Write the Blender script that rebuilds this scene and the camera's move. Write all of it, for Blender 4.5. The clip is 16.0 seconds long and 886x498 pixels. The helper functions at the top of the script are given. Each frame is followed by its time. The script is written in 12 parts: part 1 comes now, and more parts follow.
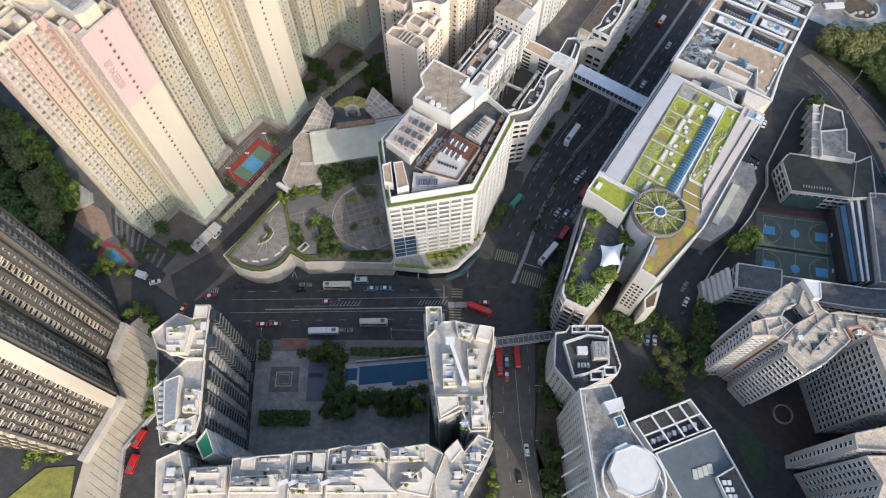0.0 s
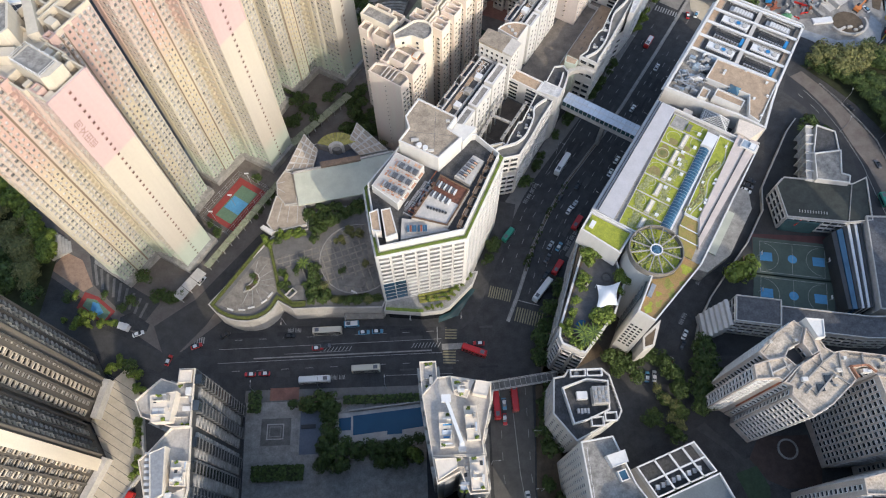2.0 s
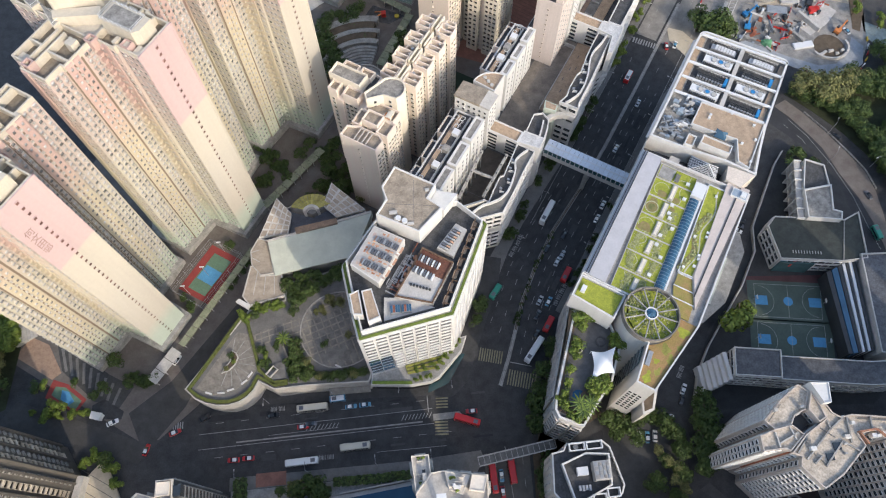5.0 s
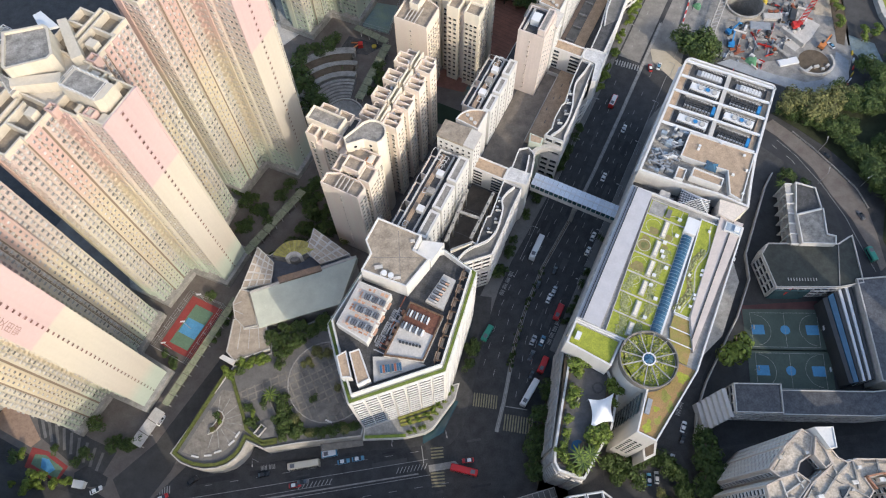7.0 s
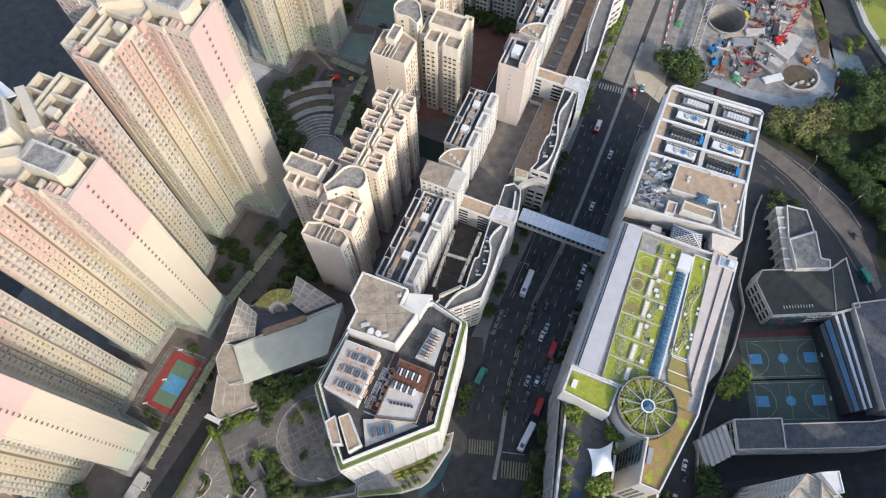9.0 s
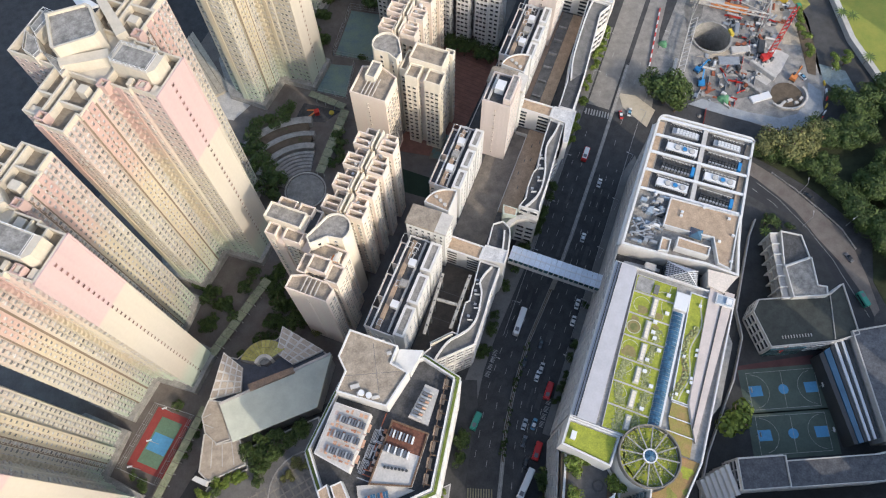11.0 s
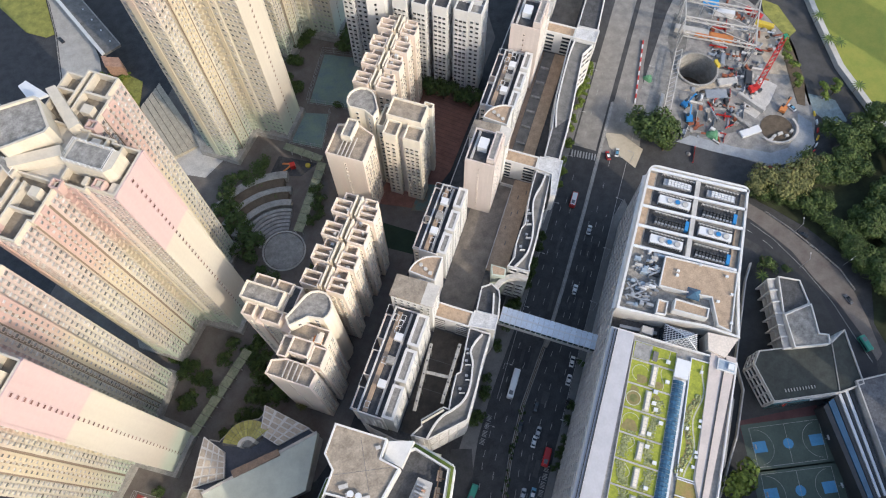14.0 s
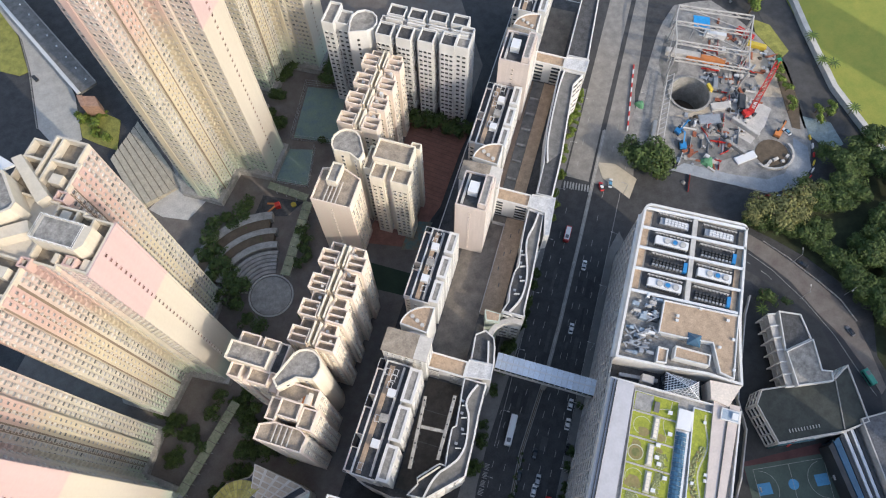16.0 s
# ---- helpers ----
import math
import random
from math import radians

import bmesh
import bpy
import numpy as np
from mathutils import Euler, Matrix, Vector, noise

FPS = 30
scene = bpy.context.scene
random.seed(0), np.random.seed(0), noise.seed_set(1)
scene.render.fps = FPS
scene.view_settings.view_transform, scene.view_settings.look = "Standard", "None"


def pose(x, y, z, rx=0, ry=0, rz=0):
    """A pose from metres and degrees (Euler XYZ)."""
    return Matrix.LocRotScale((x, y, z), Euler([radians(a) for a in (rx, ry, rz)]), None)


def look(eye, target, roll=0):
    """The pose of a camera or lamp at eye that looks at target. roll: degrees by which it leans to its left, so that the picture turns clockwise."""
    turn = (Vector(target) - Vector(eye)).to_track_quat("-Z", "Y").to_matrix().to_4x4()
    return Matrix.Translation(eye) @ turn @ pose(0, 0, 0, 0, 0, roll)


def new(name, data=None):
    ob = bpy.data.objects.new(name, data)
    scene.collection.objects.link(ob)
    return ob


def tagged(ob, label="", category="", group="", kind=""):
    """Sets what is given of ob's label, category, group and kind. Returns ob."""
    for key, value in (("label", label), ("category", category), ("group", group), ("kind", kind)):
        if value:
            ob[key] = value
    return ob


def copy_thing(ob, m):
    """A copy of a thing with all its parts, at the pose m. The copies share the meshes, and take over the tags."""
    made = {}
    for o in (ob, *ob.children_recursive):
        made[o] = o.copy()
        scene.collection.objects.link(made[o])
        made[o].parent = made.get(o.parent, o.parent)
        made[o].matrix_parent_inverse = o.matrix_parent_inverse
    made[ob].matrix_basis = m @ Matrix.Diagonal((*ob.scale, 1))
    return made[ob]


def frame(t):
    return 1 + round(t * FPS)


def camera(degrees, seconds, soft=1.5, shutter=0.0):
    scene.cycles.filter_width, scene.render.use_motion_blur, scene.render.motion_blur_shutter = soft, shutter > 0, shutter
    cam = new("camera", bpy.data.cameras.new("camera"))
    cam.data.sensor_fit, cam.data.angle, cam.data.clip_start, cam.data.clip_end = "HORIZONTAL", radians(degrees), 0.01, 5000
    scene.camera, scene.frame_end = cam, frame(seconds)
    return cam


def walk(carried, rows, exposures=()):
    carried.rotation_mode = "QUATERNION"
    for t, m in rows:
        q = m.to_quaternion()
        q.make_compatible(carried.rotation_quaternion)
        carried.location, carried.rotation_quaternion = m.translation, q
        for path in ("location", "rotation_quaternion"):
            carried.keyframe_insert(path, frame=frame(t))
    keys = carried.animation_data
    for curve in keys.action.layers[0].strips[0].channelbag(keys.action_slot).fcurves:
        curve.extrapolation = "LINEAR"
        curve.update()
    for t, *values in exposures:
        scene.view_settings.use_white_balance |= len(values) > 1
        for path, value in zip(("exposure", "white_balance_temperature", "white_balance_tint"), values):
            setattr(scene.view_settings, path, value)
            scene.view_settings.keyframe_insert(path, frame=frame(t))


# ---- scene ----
cam = camera(66.6, 16.0, soft=1.12)
METRES, EYE, TILT, LEAN, TURN = 150.0, 258.0, -65.0, 0.0, 0.0
ROWS = [
    (0.0, 0.0, 0.0, 0.0, 0.0, 0.0, -0.0),
    (0.5, -0.0012, 0.0122, 0.0272, -0.22, -0.03, 0.47),
    (1.0, -0.0019, 0.0245, 0.0546, -0.44, -0.05, 0.96),
    (1.5, -0.0015, 0.0368, 0.0823, -0.65, -0.09, 1.47),
    (2.0, -0.0008, 0.0491, 0.1107, -0.85, -0.14, 1.98),
    (2.5, 0.0005, 0.0617, 0.1388, -1.06, -0.18, 2.47),
    (3.0, 0.0016, 0.0746, 0.168, -1.3, -0.24, 2.99),
    (3.5, 0.0035, 0.0875, 0.1963, -1.51, -0.26, 3.51),
    (4.0, 0.0054, 0.1003, 0.2253, -1.76, -0.33, 4.06),
    (6.5, 0.0213, 0.1644, 0.3741, -3.03, -0.77, 6.84),
    (7.0, 0.026, 0.1772, 0.402, -3.31, -0.83, 7.5),
    (7.5, 0.0312, 0.1896, 0.4309, -3.58, -0.93, 8.12),
    (8.0, 0.0355, 0.2029, 0.4585, -3.89, -1.0, 8.74),
    (8.5, 0.041, 0.2156, 0.4865, -4.17, -1.1, 9.37),
    (9.0, 0.0468, 0.2284, 0.5141, -4.44, -1.18, 9.95),
    (11.5, 0.0804, 0.2919, 0.6479, -5.66, -1.56, 12.59),
    (12.0, 0.0879, 0.3047, 0.6751, -5.87, -1.68, 12.95),
    (12.5, 0.0955, 0.3172, 0.7019, -6.05, -1.77, 13.32),
    (13.0, 0.1037, 0.3303, 0.7288, -6.27, -1.88, 13.74),
    (13.5, 0.1124, 0.3428, 0.7561, -6.47, -1.99, 14.17),
    (14.0, 0.1212, 0.3557, 0.7826, -6.66, -2.06, 14.56),
    (14.5, 0.1298, 0.3689, 0.8102, -6.87, -2.18, 14.93),
    (15.0, 0.1401, 0.3813, 0.837, -7.02, -2.25, 15.32),
    (15.5, 0.1497, 0.3946, 0.8652, -7.23, -2.39, 15.68),
    (16.0, 0.1598, 0.4079, 0.8926, -7.42, -2.49, 16.04),
]
walk(cam, [(t, pose(0, 0, EYE, TILT, LEAN, TURN) @ pose(METRES * x, METRES * y, METRES * z, 90 + pitch, roll, yaw)) for t, x, y, z, yaw, pitch, roll in ROWS])

# ---------------------------------------------------------------- light
EXPOSURE = -0.10
SUN_FROM = (0.49, -0.872)         # ground direction towards the sun
SUN_UP = 30.5                     # degrees above the horizon
scene.view_settings.exposure = EXPOSURE
sky_world = bpy.data.worlds.new("sky")
scene.world = sky_world
sky_world.use_nodes = True
_nt = sky_world.node_tree
_sky = _nt.nodes.new("ShaderNodeTexSky")
_sky.sky_type = "NISHITA"
_sky.sun_disc = False
_sky.sun_elevation = radians(SUN_UP)
_sky.sun_rotation = math.atan2(SUN_FROM[0], SUN_FROM[1])
_sky.air_density, _sky.dust_density, _sky.ozone_density = 1.15, 2.25, 1.4
_bg = _nt.nodes["Background"]
_bg.inputs[1].default_value = 0.315
_nt.links.new(_sky.outputs[0], _bg.inputs[0])
sun = new("sun", bpy.data.lights.new("sun", "SUN"))
sun.data.energy, sun.data.angle, sun.data.color = 2.85, radians(0.55), (1.0, 0.885, 0.735)
_h = math.cos(radians(SUN_UP))
sun.matrix_world = look((SUN_FROM[0] * _h * 300, SUN_FROM[1] * _h * 300, math.sin(radians(SUN_UP)) * 300), (0, 0, 0))


# ---------------------------------------------------------------- materials
MATS = {}


def mat(name, base, rough=0.8, metal=0.0, vary=0.18, grain=0.6, stain=0.25, bump=0.25, spec=0.4, streak=False, second=None,
        per_piece=0.0, patch=7.0):
    """A surface with fine grain, broad stains, optional rain streaks and piece-to-piece variation."""
    m = bpy.data.materials.new(name)
    m.use_nodes = True
    nt = m.node_tree
    N, L = nt.nodes, nt.links
    bsdf = N["Principled BSDF"]
    bsdf.inputs["Roughness"].default_value = rough
    bsdf.inputs["Metallic"].default_value = metal
    bsdf.inputs["Specular IOR Level"].default_value = spec
    geo = N.new("ShaderNodeNewGeometry")
    fine = N.new("ShaderNodeTexNoise")
    fine.inputs["Scale"].default_value, fine.inputs["Detail"].default_value = 1.0 / grain, 4
    broad = N.new("ShaderNodeTexNoise")
    broad.inputs["Scale"].default_value, broad.inputs["Detail"].default_value = 1.0 / patch, 5
    broad.inputs["Roughness"].default_value = 0.62
    L.new(geo.outputs["Position"], fine.inputs["Vector"])
    vec = geo.outputs["Position"]
    if streak:
        mp = N.new("ShaderNodeMapping")
        mp.inputs["Scale"].default_value = (1.6, 1.6, 0.12)
        L.new(vec, mp.inputs["Vector"])
        vec = mp.outputs["Vector"]
    L.new(vec, broad.inputs["Vector"])
    c = Vector(base)
    other = Vector(second) if second else c * (1 - vary)
    ramp = N.new("ShaderNodeValToRGB")
    ramp.color_ramp.elements[0].position, ramp.color_ramp.elements[1].position = 0.32, 0.68
    ramp.color_ramp.elements[0].color = (*(other), 1)
    ramp.color_ramp.elements[1].color = (*(c), 1)
    L.new(broad.outputs["Fac"], ramp.inputs["Fac"])
    mul = N.new("ShaderNodeMath")
    mul.operation = "MULTIPLY_ADD"
    mul.inputs[1].default_value, mul.inputs[2].default_value = 2 * stain, 1 - stain
    L.new(fine.outputs["Fac"], mul.inputs[0])
    last = mul.outputs[0]
    if per_piece:
        info = N.new("ShaderNodeObjectInfo")
        isl = N.new("ShaderNodeMath")
        isl.operation = "ADD"
        L.new(info.outputs["Random"], isl.inputs[0])
        L.new(geo.outputs["Random Per Island"], isl.inputs[1])
        fr = N.new("ShaderNodeMath")
        fr.operation = "FRACT"
        L.new(isl.outputs[0], fr.inputs[0])
        k = N.new("ShaderNodeMath")
        k.operation = "MULTIPLY_ADD"
        k.inputs[1].default_value, k.inputs[2].default_value = 2 * per_piece, 1 - per_piece
        L.new(fr.outputs[0], k.inputs[0])
        kk = N.new("ShaderNodeMath")
        kk.operation = "MULTIPLY"
        L.new(k.outputs[0], kk.inputs[0])
        L.new(last, kk.inputs[1])
        last = kk.outputs[0]
    vm = N.new("ShaderNodeVectorMath")
    vm.operation = "SCALE"
    L.new(ramp.outputs["Color"], vm.inputs[0])
    L.new(last, vm.inputs["Scale"])
    L.new(vm.outputs["Vector"], bsdf.inputs["Base Color"])
    if bump:
        b = N.new("ShaderNodeBump")
        b.inputs["Strength"].default_value, b.inputs["Distance"].default_value = bump, 0.05
        L.new(fine.outputs["Fac"], b.inputs["Height"])
        L.new(b.outputs["Normal"], bsdf.inputs["Normal"])
    MATS[name] = m
    return m


def paint_by_height(name, stops, rough=0.75):
    """Painted render whose colour scheme changes with the storey; stops are (height, colour)."""
    m = mat(name, (1, 1, 1), rough=rough, vary=0.10, grain=1.2, stain=0.06, bump=0.1, streak=True, patch=9)
    nt = m.node_tree
    N, L = nt.nodes, nt.links
    geo = next(n for n in N if n.type == "NEW_GEOMETRY")
    sep = N.new("ShaderNodeSeparateXYZ")
    L.new(geo.outputs["Position"], sep.inputs[0])
    mr = N.new("ShaderNodeMapRange")
    mr.inputs["From Max"].default_value = 130.0
    L.new(sep.outputs["Z"], mr.inputs["Value"])
    ramp = N.new("ShaderNodeValToRGB")
    ramp.color_ramp.interpolation = "LINEAR"
    els = ramp.color_ramp.elements
    while len(els) < len(stops):
        els.new(0.5)
    for e, (h, col) in zip(els, stops):
        e.position, e.color = h / 130.0, (*col, 1)
    L.new(mr.outputs[0], ramp.inputs["Fac"])
    bsdf = N["Principled BSDF"]
    old = bsdf.inputs["Base Color"].links[0].from_socket
    mx = N.new("ShaderNodeMix")
    mx.data_type, mx.blend_type = "RGBA", "MULTIPLY"
    mx.inputs["Factor"].default_value = 1.0
    L.new(ramp.outputs["Color"], mx.inputs["A"])
    L.new(old, mx.inputs["B"])
    L.new(mx.outputs["Result"], bsdf.inputs["Base Color"])
    return m


ASPHALT = mat("asphalt", (0.063, 0.063, 0.065), 0.85, vary=0.42, grain=0.5, stain=0.35, patch=4, bump=0.3)
ASPHALT_OLD = mat("old_asphalt", (0.076, 0.074, 0.072), 0.88, vary=0.35, grain=0.4, stain=0.2, patch=4, bump=0.3)
CONC = mat("concrete", (0.36, 0.35, 0.33), 0.85, vary=0.4, patch=2.6, stain=0.35, grain=0.5)
CONC_DARK = mat("weathered_concrete", (0.20, 0.195, 0.185), 0.88, vary=0.45, patch=3)
CONC_PALE = mat("pale_concrete", (0.52, 0.50, 0.47), 0.82, vary=0.25, patch=4)
PAVING = mat("paving", (0.185, 0.18, 0.172), 0.85, vary=0.25, patch=3, per_piece=0.12)
WHITE = mat("white_paint", (0.62, 0.615, 0.60), 0.6, vary=0.10, stain=0.10, streak=True, patch=5, bump=0.1)
WHITE_CLEAN = mat("white_metal", (0.66, 0.67, 0.68), 0.42, vary=0.06, stain=0.05, patch=3, bump=0.05)
OFFWHITE = mat("offwhite_tile", (0.60, 0.585, 0.555), 0.55, vary=0.14, stain=0.12, streak=True, patch=4, bump=0.1)
ROOF_GREY = mat("roof_screed", (0.34, 0.325, 0.30), 0.88, vary=0.55, patch=2.2, stain=0.42, grain=0.5)
ROOF_WARM = mat("stained_roof_slab", (0.385, 0.325, 0.255), 0.88, vary=0.45, patch=2.6, stain=0.4, grain=0.5)
ROOF_TAN = mat("tan_roof_tile", (0.45, 0.335, 0.235), 0.85, vary=0.32, patch=2, stain=0.3, grain=0.5)
ROOF_BROWN = mat("brown_roof_tile", (0.29, 0.205, 0.145), 0.85, second=(0.19, 0.145, 0.115), patch=2.4, stain=0.35, grain=0.5)
ROOF_DARK = mat("dark_roof_felt", (0.088, 0.089, 0.092), 0.85, vary=0.5, patch=2.4, stain=0.4)
ROOF_BLUEWHITE = mat("pale_roof_screed", (0.60, 0.60, 0.60), 0.75, vary=0.32, patch=2.4, stain=0.3)
GRASS = mat("grass", (0.31, 0.30, 0.075), 0.95, second=(0.16, 0.165, 0.045), grain=0.35, stain=0.45, patch=3.5, bump=0.8)
DRYGRASS = mat("dry_grass", (0.33, 0.215, 0.095), 0.95, second=(0.235, 0.235, 0.06), grain=0.35, stain=0.35, patch=3.5, bump=0.8)
MEADOW = mat("browned_meadow", (0.37, 0.205, 0.105), 0.95, second=(0.24, 0.19, 0.065), grain=0.35, stain=0.4, patch=4.5, bump=0.8)
SOIL = mat("soil", (0.13, 0.10, 0.07), 0.95, vary=0.4, patch=3)
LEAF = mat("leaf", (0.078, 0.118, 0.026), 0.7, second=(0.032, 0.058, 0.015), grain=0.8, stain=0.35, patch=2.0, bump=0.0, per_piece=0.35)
LEAF_LIGHT = mat("light_leaf", (0.17, 0.22, 0.035), 0.7, second=(0.08, 0.13, 0.02), grain=0.8, stain=0.3, patch=2.0, bump=0.0, per_piece=0.35)
LEAF_OLIVE = mat("olive_leaf", (0.21, 0.205, 0.075), 0.75, second=(0.10, 0.115, 0.04), grain=0.8, stain=0.3, patch=2.0, bump=0.0, per_piece=0.3)
BARK = mat("bark", (0.12, 0.09, 0.065), 0.9, vary=0.4)
STAIR_GLASS = mat("stair_pane", (0.20, 0.115, 0.105), 0.25, vary=0.3, stain=0.15, bump=0.0, spec=0.5, per_piece=0.35)
TOWER_GLASS = mat("curtained_window", (0.43, 0.44, 0.46), 0.2, vary=0.3, stain=0.15, bump=0.0, spec=0.5, per_piece=0.55)
GLASS = mat("window_glass", (0.035, 0.045, 0.055), 0.08, vary=0.3, stain=0.1, bump=0.0, spec=0.6, per_piece=0.6)
GLASS_BLUE = mat("blue_glass", (0.045, 0.12, 0.20), 0.06, vary=0.3, stain=0.1, bump=0.0, spec=0.7, per_piece=0.25)
GLASS_TEAL = mat("teal_glass", (0.05, 0.11, 0.12), 0.07, vary=0.3, stain=0.1, bump=0.0, spec=0.7, per_piece=0.3)
SKYLIGHT = mat("frosted_skylight", (0.53, 0.56, 0.475), 0.35, vary=0.2, stain=0.08, bump=0.0, spec=0.6, patch=6)
METAL = mat("grey_metal", (0.42, 0.43, 0.44), 0.45, metal=0.5, vary=0.2, patch=2)
DARK_METAL = mat("dark_metal", (0.055, 0.058, 0.062), 0.55, vary=0.3)
RUST = mat("rust_red_paint", (0.33, 0.11, 0.06), 0.75, vary=0.45, patch=1.5)
RED = mat("red_paint", (0.50, 0.035, 0.03), 0.4, vary=0.15)
ORANGE = mat("orange_paint", (0.60, 0.22, 0.07), 0.6, vary=0.2)
BLUE = mat("blue_paint", (0.03, 0.22, 0.50), 0.45, vary=0.2)
GREEN = mat("green_paint", (0.03, 0.26, 0.14), 0.5, vary=0.2)
YELLOW = mat("yellow_paint", (0.60, 0.45, 0.06), 0.55, vary=0.2)
BLACK = mat("black_rubber", (0.02, 0.02, 0.02), 0.8, vary=0.2)
MARK = mat("road_marking", (0.42, 0.42, 0.40), 0.8, vary=0.35, stain=0.3, patch=2)
MARK_YELLOW = mat("yellow_marking", (0.31, 0.28, 0.175), 0.8, vary=0.35, stain=0.3, patch=2)
COURT_RED = mat("court_red", (0.29, 0.055, 0.05), 0.8, vary=0.2)
COURT_GREEN = mat("court_green", (0.13, 0.215, 0.145), 0.8, vary=0.2)
COURT_BLUE = mat("court_blue", (0.09, 0.29, 0.50), 0.8, vary=0.2)
COURT_DARK = mat("court_dark_green", (0.078, 0.108, 0.09), 0.8, vary=0.25)
BRICK_RED = mat("red_paving", (0.26, 0.13, 0.10), 0.85, vary=0.3, patch=3, per_piece=0.12)
WATER = mat("pool_water", (0.02, 0.09, 0.17), 0.04, vary=0.15, stain=0.05, bump=0.05)
TENT = mat("white_membrane", (0.82, 0.84, 0.86), 0.5, vary=0.05, stain=0.04, bump=0.0)
PINKWALL = mat("pink_render", (0.70, 0.585, 0.515), 0.75, second=(0.70, 0.63, 0.54), stain=0.08, streak=True, patch=5, bump=0.1)
CREAM = mat("cream_render", (0.73, 0.67, 0.56), 0.75, vary=0.10, stain=0.08, streak=True, patch=5, bump=0.1)


PIPELINE = mat("brown_pipe_paint", (0.24, 0.19, 0.15), 0.8, vary=0.25, streak=True, patch=3)
ROOF_YARD = mat("roof_yard_screed", (0.27, 0.232, 0.18), 0.9, vary=0.4, patch=3, stain=0.3)
ROOFWALL = mat("roof_wall_render", (0.555, 0.505, 0.42), 0.78, vary=0.14, stain=0.1, streak=True, patch=4, bump=0.1)


def tower_paints(tag, up):
    """The estate's colour scheme: mint base, cream middle, pink top; up raises the upper bands."""
    a = paint_by_height("tower_paint" + tag, [(0, (0.419, 0.491, 0.411)), (12, (0.435, 0.491, 0.404)), (21, (0.500, 0.470, 0.389)),
                                              (66 + up, (0.504, 0.468, 0.390)), (82 + up, (0.504, 0.438, 0.389)), (106 + up, (0.504, 0.416, 0.381))])
    b = paint_by_height("tower_end_paint" + tag, [(0, (0.435, 0.506, 0.435)), (12, (0.450, 0.506, 0.427)), (20, (0.522, 0.479, 0.404)),
                                                  (79 + up, (0.522, 0.479, 0.407)), (80.2 + up, (0.522, 0.396, 0.388)), (106 + up, (0.522, 0.396, 0.391))])
    c = paint_by_height("tower_bay_paint" + tag, [(0, (0.435, 0.499, 0.411)), (30, (0.517, 0.462, 0.347)), (72 + up, (0.517, 0.458, 0.347)),
                                                  (86 + up, (0.513, 0.385, 0.338)), (106 + up, (0.504, 0.364, 0.330))])
    return a, b, c


